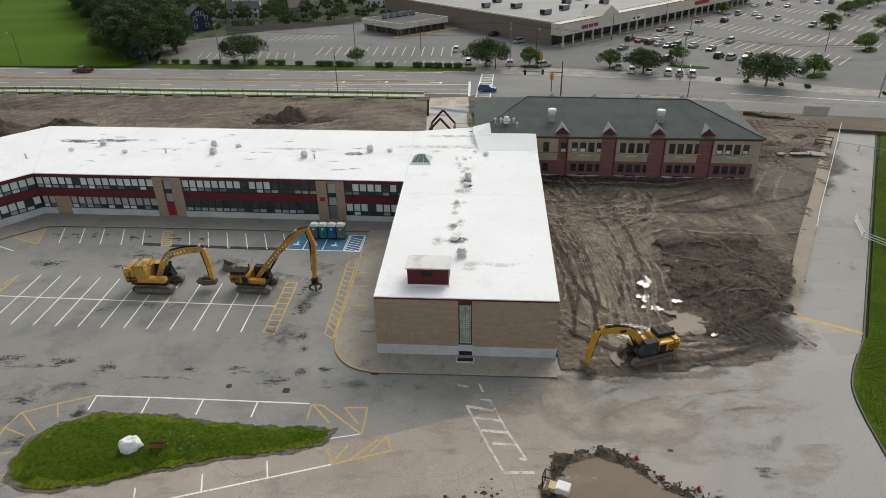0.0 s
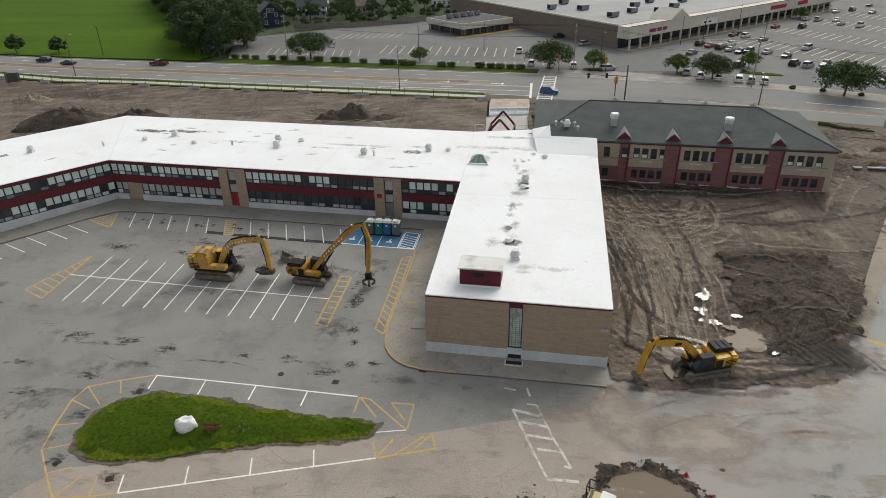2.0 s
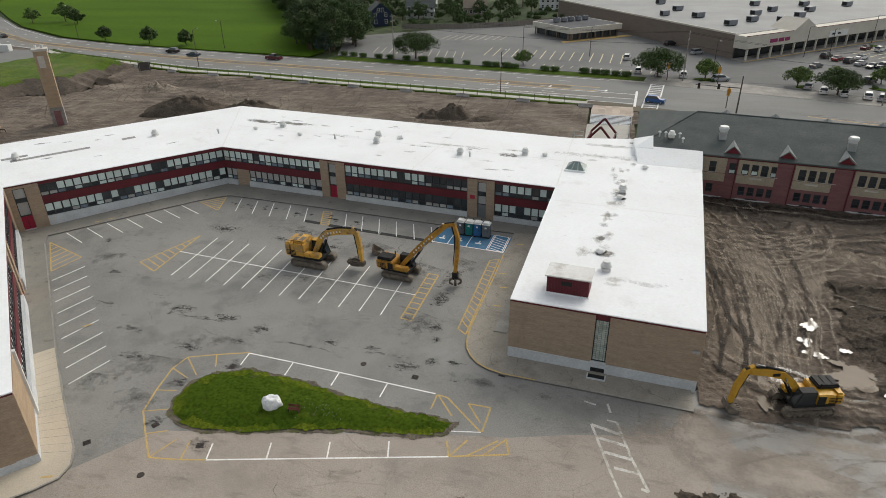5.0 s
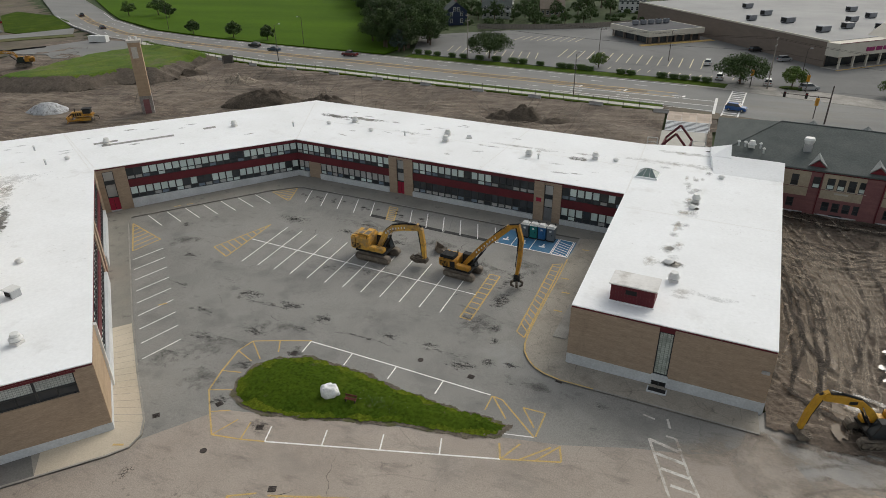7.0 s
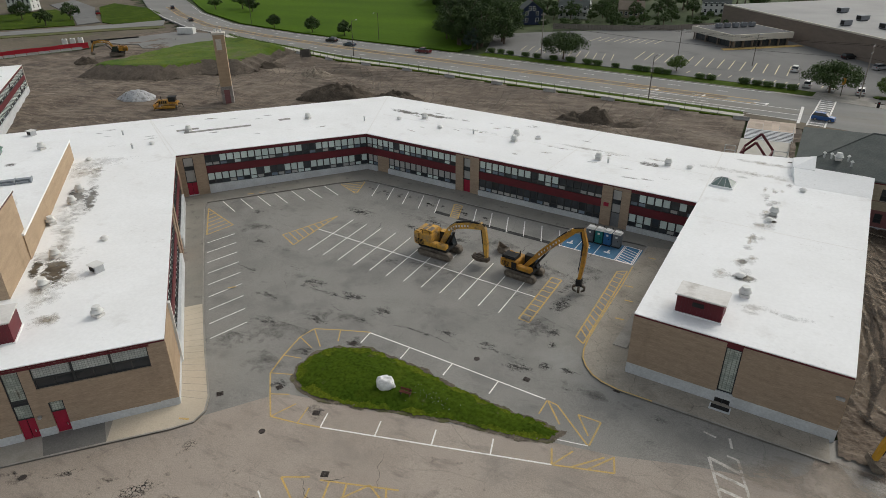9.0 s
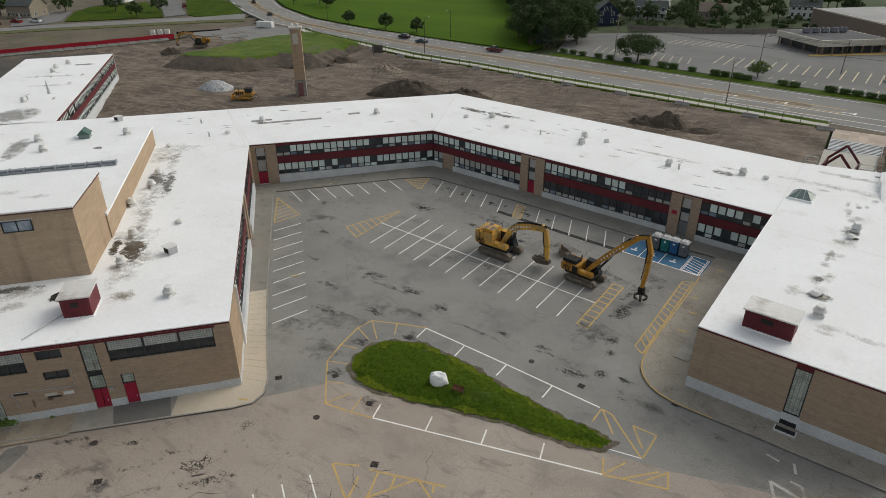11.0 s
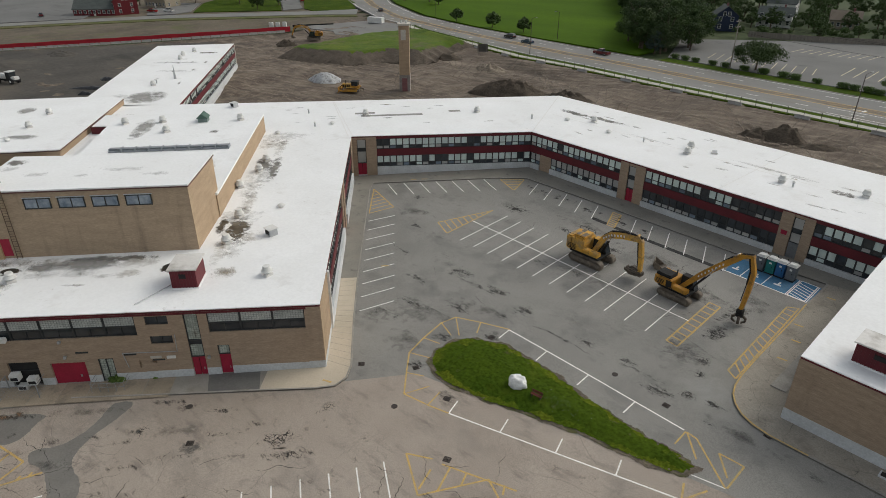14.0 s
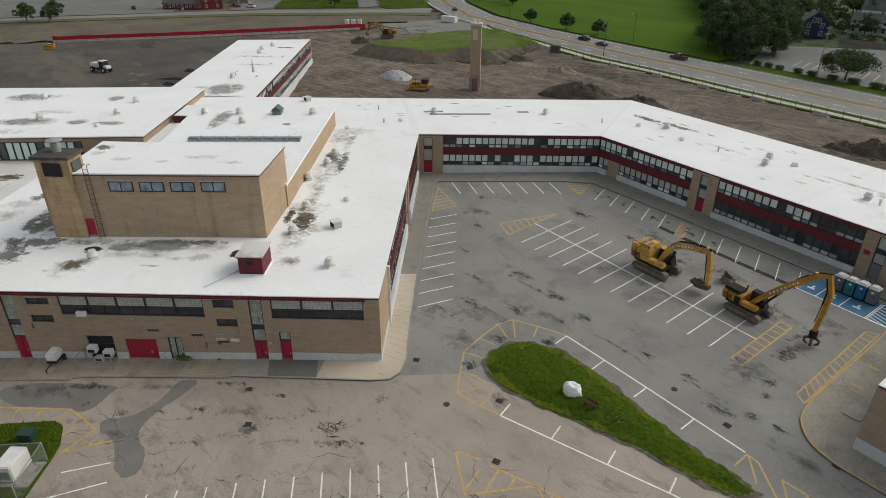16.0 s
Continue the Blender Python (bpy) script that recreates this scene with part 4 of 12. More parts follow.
class Face:
    """A straight outside wall from p to q, seen from outside with p on the left."""

    def __init__(self, p, q, parent=None, base=None, top=ROOF_Z - 0.3):
        self.p, self.q = Vector(p), Vector(q)
        self.d = (self.q - self.p).normalized()
        self.n = Vector((self.d.y, -self.d.x))
        self.L = (self.q - self.p).length
        self.parent, self.top = parent or school, top
        self.m = Matrix(((self.d.x, -self.n.x, 0, self.p.x), (self.d.y, -self.n.y, 0, self.p.y), (0, 0, 1, 0), (0, 0, 0, 1)))

    def ground(self, s):
        w = self.p + self.d * s
        return T(w.x, w.y)

    def bar(self, name, s0, s1, z0, z1, mat, out=0.0, deep=0.5, label="", parent=None):
        bm = B()
        box(bm, s0, s1, -out, deep, z0, z1)
        bm.transform(self.m)
        return part(name, bm, mat, parent or self.parent, label)

    def unit(self, s0, s1, z0, z1, cuts, mats, name="window", back=0.16, label="", cols=1):
        """A framed window; cuts: heights at which rails divide it, one pane of glass in each field."""
        key = (round(s1 - s0, 2), round(z1 - z0, 2), tuple(round(c - z0, 2) for c in cuts), tuple(m.name for m in mats), cols)
        at = self.m @ Matrix.Translation((s0, 0, z0))
        w, h = s1 - s0, z1 - z0
        t = 0.1
        if key not in UNITS:
            bm = B()
            zs = [0] + [c - z0 for c in cuts] + [h]
            for a, b in ((0, t), (w - t, w)):
                box(bm, a, b, back - 0.08, back + 0.04, 0, h)
            for c in range(1, cols):
                box(bm, w * c / cols - t / 2, w * c / cols + t / 2, back - 0.07, back + 0.04, t, h - t)
            for i, z in enumerate(zs):
                lo = 0 if i == 0 else z - t / 2 if i < len(zs) - 1 else h - t
                box(bm, t, w - t, back - 0.075, back + 0.04, lo, lo + t)
            fr = mesh_of(bm, "window_frame", FRAME)
            panes = []
            for (a, b), mt in zip(zip(zs, zs[1:]), mats):
                bm = B()
                box(bm, t, w - t, back, back + 0.02, a + t / 2, b - t / 2)
                panes.append(mesh_of(bm, "pane", mt))
            UNITS[key] = fr, panes
        fr, panes = UNITS[key]
        ob = part(name, fr, None, self.parent, label, at)
        for me in panes:
            part("pane", me, None, ob)
        return ob

    def band(self, s0, s1, z0, z1, cut, step=1.19, lit=SHADE, low=GLASS, dark=(), group=0):
        """A ribbon of windows: shaded above, clear below."""
        n = max(1, round((s1 - s0) / step))
        w = (s1 - s0) / n
        for k in range(n):
            f = (k + 0.5) / n
            shut = any(a <= f <= b for a, b in dark)
            top = GLASS if shut or random.random() < 0.05 else lit
            lo = random.choice((low, low, SKY_GLASS, GREY_SHADE, GREY_SHADE, GREY_SHADE) if shut else (low, low, low, SKY_GLASS, SKY_GLASS, SHADE, SHADE, GREY_SHADE))
            self.unit(s0 + k * w, s0 + (k + 1) * w, z0, z1, [cut], [lo, top])


UNITS = {}


def storeys(f, s0, s1, up=True, low_lit=SHADE, dark_up=(), dark_low=(), plinth=True, low_cut=3.1):
    """Two window bands with maroon panels between."""
    f.bar("fascia_panel", s0, s1, 7.2, 7.5, RED_PANEL, 0.02)
    f.band(s0, s1, 5.25, 7.2, 5.9, dark=dark_up)
    f.bar("spandrel_panel", s0, s1, 4.0, 5.25, RED_PANEL, 0.02)
    f.band(s0, s1, 1.98, 4.0, 2.65, lit=low_lit, dark=dark_low)
    f.bar("plinth", s0, s1, min(f.ground(s0), f.ground(s1)) - 0.5, 1.98, PLINTH, 0.28)


def stair_bay(f, s0, a, b, s1, door=True, sign=False):
    """Brick piers either side of a tall stair window over a door."""
    g = min(f.ground(s0), f.ground(s1)) - 0.5
    for u, v in ((s0, a), (b, s1)):
        f.bar("brick_pier", u, v, g, 7.5, BRICK, 0.08)
    gd = f.ground((a + b) / 2)
    f.bar("stair_panel", a, b, 7.1, 7.5, BRICK, -0.05)
    f.unit(a, b, gd + 2.4, 7.1, [4.9, 5.5], [GREY_SHADE, GLASS, GREY_SHADE], back=0.2)
    f.bar("step", a, b, g, gd + 0.18, PLINTH, 0.05)
    if door:
        bm = B()
        w = b - a
        for k in (0, 1):
            box(bm, w * k / 2 + 0.03, w * (k + 1) / 2 - 0.03, 0.15, 0.21, 0, 2.2)
            box(bm, w * (k + 0.5) / 2 - 0.02 + w * k / 4, w * (k + 0.5) / 2 + 0.03 + w * k / 4, 0.09, 0.15, 0.9, 1.2)
        part("door", bm, RED_DOOR, f.parent, "red painted double door", f.m @ Matrix.Translation((a, 0, gd + 0.18)))
        f.bar("door_head", a, b, gd + 2.38, gd + 2.5, FRAME, 0.0, 0.3)


# courtyard side of the north wing
fm = Face(MIN_, CRK)
storeys(fm, 5.0, 19.6, low_lit=GREY_SHADE)
fm.bar("fascia_panel", 0.0, 5.0, 7.2, 7.5, RED_PANEL, 0.02)
fm.band(0.0, 5.0, 5.25, 7.2, 5.9)
fm.bar("spandrel_panel", 0.0, 5.0, 4.0, 5.25, RED_PANEL, 0.02)
fm.band(0.1, 2.4, 1.98, 4.0, 2.65, lit=GREY_SHADE)
fm.bar("plinth", 0.3, 2.4, 0, 1.98, PLINTH, 0.28)
fm.bar("brick_pier", 2.4, 5.0, 0, 4.0, BRICK, -0.05)
stair_bay(fm, 19.6, 21.1, 22.5, 24.2)
storeys(fm, 24.2, 45.5, dark_up=((0.44, 0.50), (0.66, 1.0)), dark_low=((0.0, 1.0),))
stair_bay(fm, 45.5, 47.1, 48.5, 49.8, door=False)
bm = B()
box(bm, 0.05, 1.35, 0.12, 0.2, 0, 2.2)
box(bm, 0.2, 1.2, 0.08, 0.12, 1.2, 2.0)
part("door", bm, material("grey_door", (0.20, 0.21, 0.22), None, 1, 6, 0.5), school, "grey metal door with a glazed upper part", fm.m @ Matrix.Translation((47.1, 0, fm.ground(47.8) + 0.18)))
fm.bar("door_notice", 45.9, 46.7, 4.3, 4.9, RED_DOOR, 0.12, -0.08, "small red notice board")
storeys(fm, 49.8, fm.L, dark_up=((0.62, 0.75),))
# courtyard side of the link wing
fc = Face(LNE, MIN_)
stair_bay(fc, 0.0, 0.9, 2.5, 4.4)
storeys(fc, 4.4, fc.L, dark_up=((0.02, 0.09), (0.60, 0.65)), dark_low=((0.28, 0.33), (0.42, 0.47)))
# courtyard side of the south wing
fl = Face(LSE, LNE)
gl = fl.ground(0) - 0.6
fl.bar("brick_wall", 0.0, 7.2, gl + 1.6, 7.5, BRICK_L, 0.06)
fl.bar("plinth", 0.0, 7.2, gl, gl + 1.6, PLINTH, 0.1)
storeys(fl, 7.2, 30.0)
stair_bay(fl, 30.0, 31.4, 33.2, 34.8)
storeys(fl, 34.8, 52.5)
fl.bar("brick_pier", 52.5, fl.L, 0, 7.5, BRICK, 0.06)
fl.bar("white_pier", 7.0, 7.5, gl, 7.5, WHITE_METAL, 0.3)
# court side and end of the east wing
fw = Face(CRK, RSW)
storeys(fw, 0.0, 18.0)
fw.bar("brick_wall", 18.0, fw.L, 1.75, 7.5, BRICK, 0.05)
fw.bar("plinth", 18.0, fw.L, -0.6, 1.75, PLINTH, 0.1)
fe = Face(RSW, RSE)
for a, b in ((0.0, 8.65), (10.05, fe.L)):
    fe.bar("brick_wall", a, b, 1.9, 7.5, BRICK, 0.05)
fe.bar("plinth", 0.0, 8.65, -0.8, 1.9, PLINTH, 0.1)
fe.bar("plinth", 10.05, fe.L, -0.8, 1.9, PLINTH, 0.1)
fe.bar("plinth", 8.65, 10.05, 1.3, 1.9, PLINTH, 0.1)
fe.bar("stair_panel", 8.65, 10.05, 7.05, 7.5, RED_PANEL, 0.0)
fe.unit(8.65, 10.05, 2.05, 7.05, [], [GLASS_BLOCK], back=0.1, label="tall glass-block stair window")
fe.bar("window_sill", 8.55, 10.15, 1.9, 2.05, PLINTH, 0.15)
fe.unit(8.65, 10.05, 0.5, 1.3, [], [DARK], back=0.02, cols=2)
bm = B()
box(bm, 0, 0.7, -0.25, 0, 0, 0.32, bevel=0.05)
part("flood_light", bm, METAL, school, "grey wall flood light", fe.m @ Matrix.Translation((17.9, -0.05, 5.2)))
well = thing("window_well", "concrete window well with a dark opening and weeds", "window well", pose(2.05, 53.4, G(2.05, 53.4) + 0.19, 0, 0, -5), kind="structure")
for a in ((-0.95, 0.95, -0.5, -0.38), (-0.95, -0.83, -0.38, 0.35), (0.83, 0.95, -0.38, 0.35)):
    bm = B()
    box(bm, a[0], a[1], a[2], a[3], -0.2, 0.14)
    part("well_wall", bm, PLINTH, well)
bm = B()
box(bm, -0.83, 0.83, -0.38, 0.35, -0.1, 0.03)
part("well_floor", bm, DARK, well)
fr = Face(RSE, RNE)
fr.bar("brick_wall", 0.0, fr.L, 1.9, 7.5, BRICK_L, 0.05)
fr.bar("plinth", 0.0, fr.L, -0.8, 1.9, PLINTH, 0.1)
for k in range(9):
    s = 4 + k * 5.6
    f_ = fr
    f_.unit(s, s + 2.4, 5.3, 7.0, [], [GLASS], back=-0.03, cols=2)
fb = Face(BACK_E, BACK_W)
storeys(fb, 0.0, fb.L)
fk = Face(BACK_W, FAR_J)
fk.bar("brick_wall", 0.0, fk.L, -1, 7.5, BRICK, 0.05)
# the far west wing
fx = Face(FAR_J, FNE)
storeys(fx, 1.0, fx.L - 0.6)
fx.bar("brick_pier", fx.L - 0.6, fx.L, -1.5, 7.5, PALE_TRIM, 0.1)
fx.bar("brick_pier", 0, 1.0, -1.5, 7.5, BRICK, 0.06)
for p, q in ((FNE, FNW), (FNW, FSW), (FSW, (-137.5, 49.0))):
    f_ = Face(p, q)
    f_.bar("brick_wall", 0.0, f_.L, -3, 7.5, BRICK_L, 0.05)

# the south front
RIBBED = material("corrugated_sheet", (0.50, 0.52, 0.50), (0.38, 0.40, 0.385), 1.6, 8.0, 0.35, 0.2, 0.2, each=0.12)
block_grid(RIBBED, 0.26, 0.22, (0.20, 0.22, 0.21))
fs = Face(LSW, LSE)


def S(s):
    return fs.L - s


gs = -2.6
HOLES = []


def front_gap(s_hi, s_lo, z0, z1):
    HOLES.append((S(s_hi), S(s_lo), z0, z1))


front_gap(11.2, 1.6, 5.0, 7.35)
front_gap(13.5, 12.1, -0.55, 7.35)
front_gap(10.7, 9.5, -0.55, 3.4)
front_gap(17.2, 15.0, 6.2, 7.2)
front_gap(17.1, 14.9, 3.9, 4.85)
front_gap(33.3, 18.2, 5.0, 7.35)
front_gap(36.7, 34.3, 6.2, 7.0)
front_gap(36.7, 34.3, 4.0, 4.9)
front_gap(39.4, 38.0, -0.8, 7.35)
front_gap(27.4, 24.0, -0.75, 2.1)
front_gap(22.7, 21.2, -0.6, 2.4)
front_gap(31.5, 28.6, -0.6, 2.4)
front_gap(55.0, 42.0, 5.0, 7.35)
edges = sorted({0.0, fs.L, *(h[0] for h in HOLES), *(h[1] for h in HOLES)})
for a, b in zip(edges, edges[1:]):
    mid = (a + b) / 2
    zs = [(-2.6, 7.5)]
    for h in HOLES:
        if h[0] <= mid <= h[1]:
            zs = [p for z0, z1 in zs for p in ((z0, min(z1, h[2])), (max(z0, h[3]), z1)) if p[1] - p[0] > 0.01]
    for z0, z1 in zs:
        gp = T(*(fs.p + fs.d * mid)) + 1.05
        if z0 < gp < z1:
            fs.bar("plinth", a, b, z0, gp, PLINTH, 0.09)
            z0 = gp
        if z0 >= gp or z1 <= gp:
            fs.bar("brick_wall" if z1 > gp else "plinth", a, b, z0, z1, BRICK if z1 > gp else PLINTH, 0.05 if z1 > gp else 0.09)
fs.bar("fascia_panel", 0.0, fs.L - 1.4, 7.3, 7.52, RED_PANEL, 0.1, -0.06)
for s_hi, s_lo, n in ((11.2, 1.6, 3), (33.3, 18.2, 5), (55.0, 42.0, 4)):
    w = (s_hi - s_lo) / n
    for k in range(n):
        a = S(s_hi) + k * w
        fs.unit(a, a + w, 6.05, 7.35, [], [RIBBED], back=0.1, cols=1)
        fs.unit(a, a + w, 5.0, 6.05, [], [GLASS], back=0.18, cols=2)
for s_hi, s_lo, z0, z1 in ((17.2, 15.0, 6.2, 7.2), (17.1, 14.9, 3.9, 4.85), (36.7, 34.3, 6.2, 7.0), (36.7, 34.3, 4.0, 4.9)):
    fs.unit(S(s_hi), S(s_lo), z0, z1, [], [GLASS], back=0.15, cols=2)
for s_hi, s_lo in ((13.5, 12.1), (39.4, 38.0)):
    fs.unit(S(s_hi), S(s_lo), 2.0, 7.35, [3.6, 4.1], [GLASS_BLOCK, GLASS, GLASS_BLOCK], back=0.15)


def leaf_door(s_hi, s_lo, z0, z1, mat, label, leaves=2):
    bm = B()
    w = s_hi - s_lo
    for k in range(leaves):
        box(bm, w * k / leaves + 0.03, w * (k + 1) / leaves - 0.03, 0.12, 0.19, 0, z1 - z0, bevel=0.01)
    d = part("door", bm, mat, school, label, fs.m @ Matrix.Translation((S(s_hi), 0, z0)))
    bm = B()
    box(bm, w * 0.75, w * 0.8, 0.07, 0.12, 0.95, 1.2)
    part("handle", bm, METAL, d)


leaf_door(13.5, 12.1, -0.55, 2.0, RED_DOOR, "red painted double door")
leaf_door(10.7, 9.5, -0.55, 2.2, RED_DOOR, "red painted single door", 1)
fs.unit(S(10.7), S(9.5), 2.2, 3.4, [], [GLASS_BLOCK], back=0.12)
leaf_door(27.4, 24.0, -0.75, 2.1, RED_DOOR, "wide dull red loading door", 1)
fs.unit(S(22.7), S(21.2), -0.6, 2.4, [], [GLASS_BLOCK], name="glazed_door", back=0.1, cols=2, label="pale glazed double door in a dark frame")
leaf_door(39.4, 38.0, -0.8, 2.0, RED_DOOR, "red painted double door")
fs.unit(S(31.5), S(28.6), -0.6, 2.4, [1.2], [DARK, DARK], back=0.3)
for a, b in (((20.1, 3.0), (14.8, 2.95)), ((14.7, 2.95), (14.6, 5.0)), ((20.1, 3.0), (19.8, 1.2))):
    bm = B()
    tube(bm, (S(a[0]), -0.14, a[1]), (S(b[0]), -0.14, b[1]), 0.045, n=6)
    bm.transform(fs.m)
    part("wall_pipe", bm, METAL, school, "pale pipe run along the brick wall")
for s, z, w, h, m in ((17.5, 2.15, 1.1, 0.3, PALE_TRIM), (15.9, 2.05, 0.9, 0.35, WHITE_METAL)):
    fs.bar("wall_plate", S(s), S(s) + w, z, z + h, m, 0.09, -0.05)
for s, z in ((25.9, 4.6), (25.8, 2.75), (11.8, 1.95)):
    bm = B()
    box(bm, 0, 0.3, -0.35, 0, 0, 0.28, bevel=0.05)
    part("wall_lamp", bm, METAL, school, "", fs.m @ Matrix.Translation((S(s), -0.05, z)))
RUST_RUN = decal_material("rust_run", (0.17, 0.085, 0.035), (0.24, 0.14, 0.07), 1.5, 0.2, 0.9, 0.8, 0.8, stretch=(1, 1, 0.3))
for s, z, w, h in ((18.6, 1.5, 0.25, 0.7), (17.2, 1.75, 0.5, 0.3), (12.6, 5.2, 0.2, 1.0), (36.8, 3.4, 0.3, 0.7)):
    bm = B()
    uvl = bm.loops.layers.uv.new("UVMap")
    f = bm.faces.new([bm.verts.new((S(s) + w * u, -0.056, z + h * v)) for u, v in ((-1, -1), (1, -1), (1, 1), (-1, 1))])
    for lp, uv in zip(f.loops, ((-1, -1), (1, -1), (1, 1), (-1, 1))):
        lp[uvl].uv = uv
    bm.transform(fs.m)
    part("rust_streak", bm, RUST_RUN, school)
bm = B()
box(bm, 0, 1.0, -0.35, 0.05, 0, 0.55, bevel=0.04)
part("window_air_conditioner", bm, WHITE_METAL, school, "white window air conditioner", fs.m @ Matrix.Translation((S(31.6), -0.05, 5.0)))
for s, z in ((17.3, 1.9), (20.0, 2.7), (24.6, 3.2)):
    bm = B()
    box(bm, 0, 1.2, -0.06, 0, 0, 0.16)
    part("wall_vent", bm, FRAME, school, "", fs.m @ Matrix.Translation((S(s), -0.05, z)))

# stage house, hall and gym above the roofs
STAGE_BRICK = material("streaked_tan_brick", (0.44, 0.335, 0.235), (0.37, 0.282, 0.20), 0.4, 3.0, 0.9, 0.14, 0.25, stretch=(1, 1, 5))
worn(STAGE_BRICK, (0.17, 0.13, 0.10), 0.7, 0.54, 0.74, 8, stretch=(1, 1, 0.12), amount=0.6)
CHIMNEY_BRICK = material("rust_streaked_brick", (0.50, 0.365, 0.22), (0.41, 0.29, 0.17), 0.4, 3.0, 0.9, 0.14, 0.25, stretch=(1, 1, 5))
worn(CHIMNEY_BRICK, (0.06, 0.04, 0.025), 0.6, 0.56, 0.70, 8, offset=(4, 4, 0), stretch=(1, 1, 0.1), amount=0.8)
worn(CHIMNEY_BRICK, (0.20, 0.10, 0.045), 0.8, 0.48, 0.66, 8, stretch=(1, 1, 0.13), amount=0.8)
GYM = [(-111.3, 30.2), (-137.0, 51.5), (-143.0, 46.7), (-172.0, 9.0), (-136.0, -2.0)]
STAGE = [(-65.2, 29.1), (-72.6, 36.3), (-89.0, 19.2), (-80.2, 11.9)]
prism("stage_house", STAGE, 7.3, 15.65, STAGE_BRICK, school, "tall windowless tan brick stage house")
prism("roof", inset(STAGE, -0.15), 15.65, 15.95, ROOF, school, "white membrane roof of the stage house")
COPING = material("maroon_coping", (0.12, 0.05, 0.045), (0.085, 0.04, 0.036), 0.6, 6.0, 0.6, 0.1, 0.05)
for pts, z in ((STAGE, 15.95), (GYM, 9.15)):
    prism("coping", inset(pts, -0.19), z - 0.3, z - 0.16, COPING, school, "dark maroon metal coping")
f3 = Face(STAGE[3], STAGE[0])
prism("stage_wall", [STAGE[0], tuple(Vector(STAGE[0]) + Vector((0.03, 0.03))), tuple(Vector(STAGE[1]) + Vector((0.03, 0.03))), STAGE[1]], 7.81, 15.64, BRICK_L, school, "light tan brick side of the stage house")
for k in range(4):
    s = 5.4 + k * 3.55
    f3.bar("window_lintel", s - 0.1, s + 2.9, 14.95, 15.05, PLINTH, 0.06, -0.01)
    f3.unit(s, s + 2.8, 13.7, 14.95, [], [material("glazing_pale", (0.16, 0.21, 0.27), (0.36, 0.41, 0.47), 0.9, 3, 0.2) if k == 0 else bpy.data.materials["glazing_pale"]], back=-0.04, cols=2)
bm = B()
for x in (0.0, 0.55):
    tube(bm, (x, -0.25, 0), (x, -0.25, 9.2), 0.04, n=6)
    tube(bm, (x, -0.25, 9.2), (x, 0.4, 9.0), 0.04, n=6)
for k in range(28):
    tube(bm, (0, -0.25, 0.3 + k * 0.31), (0.55, -0.25, 0.3 + k * 0.31), 0.025, n=5)
part("roof_ladder", bm, material("rusty_steel", (0.16, 0.10, 0.06), (0.10, 0.07, 0.05), 2, 8, 0.7), school, "rusty steel wall ladder", f3.m @ Matrix.Translation((3.0, 0, 7.8)))
f3.bar("door", 1.6, 2.6, 8.1, 10.2, RED_DOOR, 0.05, -0.01, "red steel roof door")
f3.bar("door_frame", 1.45, 1.6, 8.0, 10.3, BRICK_L, 0.07, -0.01)
prism("chimney", [(-81.6, 10.0), (-78.9, 12.9), (-80.9, 14.8), (-83.8, 12.0)], 7.3, 17.6, CHIMNEY_BRICK, school, "square tan brick chimney stack with rust streaks")
prism("chimney_cap", inset([(-81.6, 10.0), (-78.9, 12.9), (-80.9, 14.8), (-83.8, 12.0)], -0.25), 17.6, 17.95, material("sooty_concrete", (0.10, 0.09, 0.08), (0.06, 0.055, 0.05), 0.8, 6, 0.9, 0.2, 0.2), school, "dark sooty chimney cap")
fq = Face((-81.7, 9.9), (-78.8, 12.8))
fq.bar("louvre", 1.0, 3.2, 15.6, 17.2, DARK, 0.05, -0.02)
fq2 = Face((-78.8, 12.9), (-80.8, 14.9))
fq2.bar("louvre", 0.5, 2.2, 15.7, 17.2, GLASS, 0.06, -0.02)
bm = B()
tube(bm, (-81.8, 12.6, 17.9), (-81.8, 12.6, 19.0), 0.52, n=18)
tube(bm, (-81.8, 12.6, 19.0), (-81.8, 12.6, 19.25), 0.4, n=10)
tube(bm, (-81.8, 12.6, 19.2), (-81.8, 12.6, 19.3), 0.86, n=18)
tube(bm, (-81.8, 12.6, 19.3), (-81.8, 12.6, 19.55), 0.86, 0.15, n=18)
part("flue_cap", bm, METAL, school, "galvanised flue with a wide cone cap")
HALL = [(-71.6, 35.6), (-99.3, 60.7), (-117.0, 42.6), (-93.6, 25.0), (-89.3, 19.2)]
prism("hall", HALL, 7.3, 10.85, BRICK_L, school, "light tan brick hall rising over the roof")
prism("roof", inset(HALL, -0.12), 10.85, 11.14, ROOF, school, "white membrane roof of the hall with grey stains")
prism("gym", GYM, -3.0, 8.85, BRICK_L, school, "tan brick gym block")
prism("roof", inset(GYM, -0.12), 8.85, 9.15, ROOF, school, "white membrane roof of the gym with grey stains")
fg = Face(GYM[4], GYM[0])
for k in range(26):
    s = fg.L - 11.5 - k * 1.25
    if s > 0:
        fg.unit(s, s + 1.2, 5.2, 8.3, [], [SHADE if k % 5 else GLASS], back=-0.05)
prism("low_roof", [(-98.6, 6.5), (-110.2, 16.7), (-122, 22), (-137, -2.5), (-112, -8), (-109, -3)], 3.6, 5.0, ROOF_OLD, school, "low white roof behind the kitchen")
LINK_WALL = [(-120.4, 38.6), (-126.5, 43.6), (-123.0, 47.4), (-117.2, 42.0)]
prism("hall_link", LINK_WALL, 7.5, 9.0, RED_PANEL, school, "maroon panelled link between hall and gym")
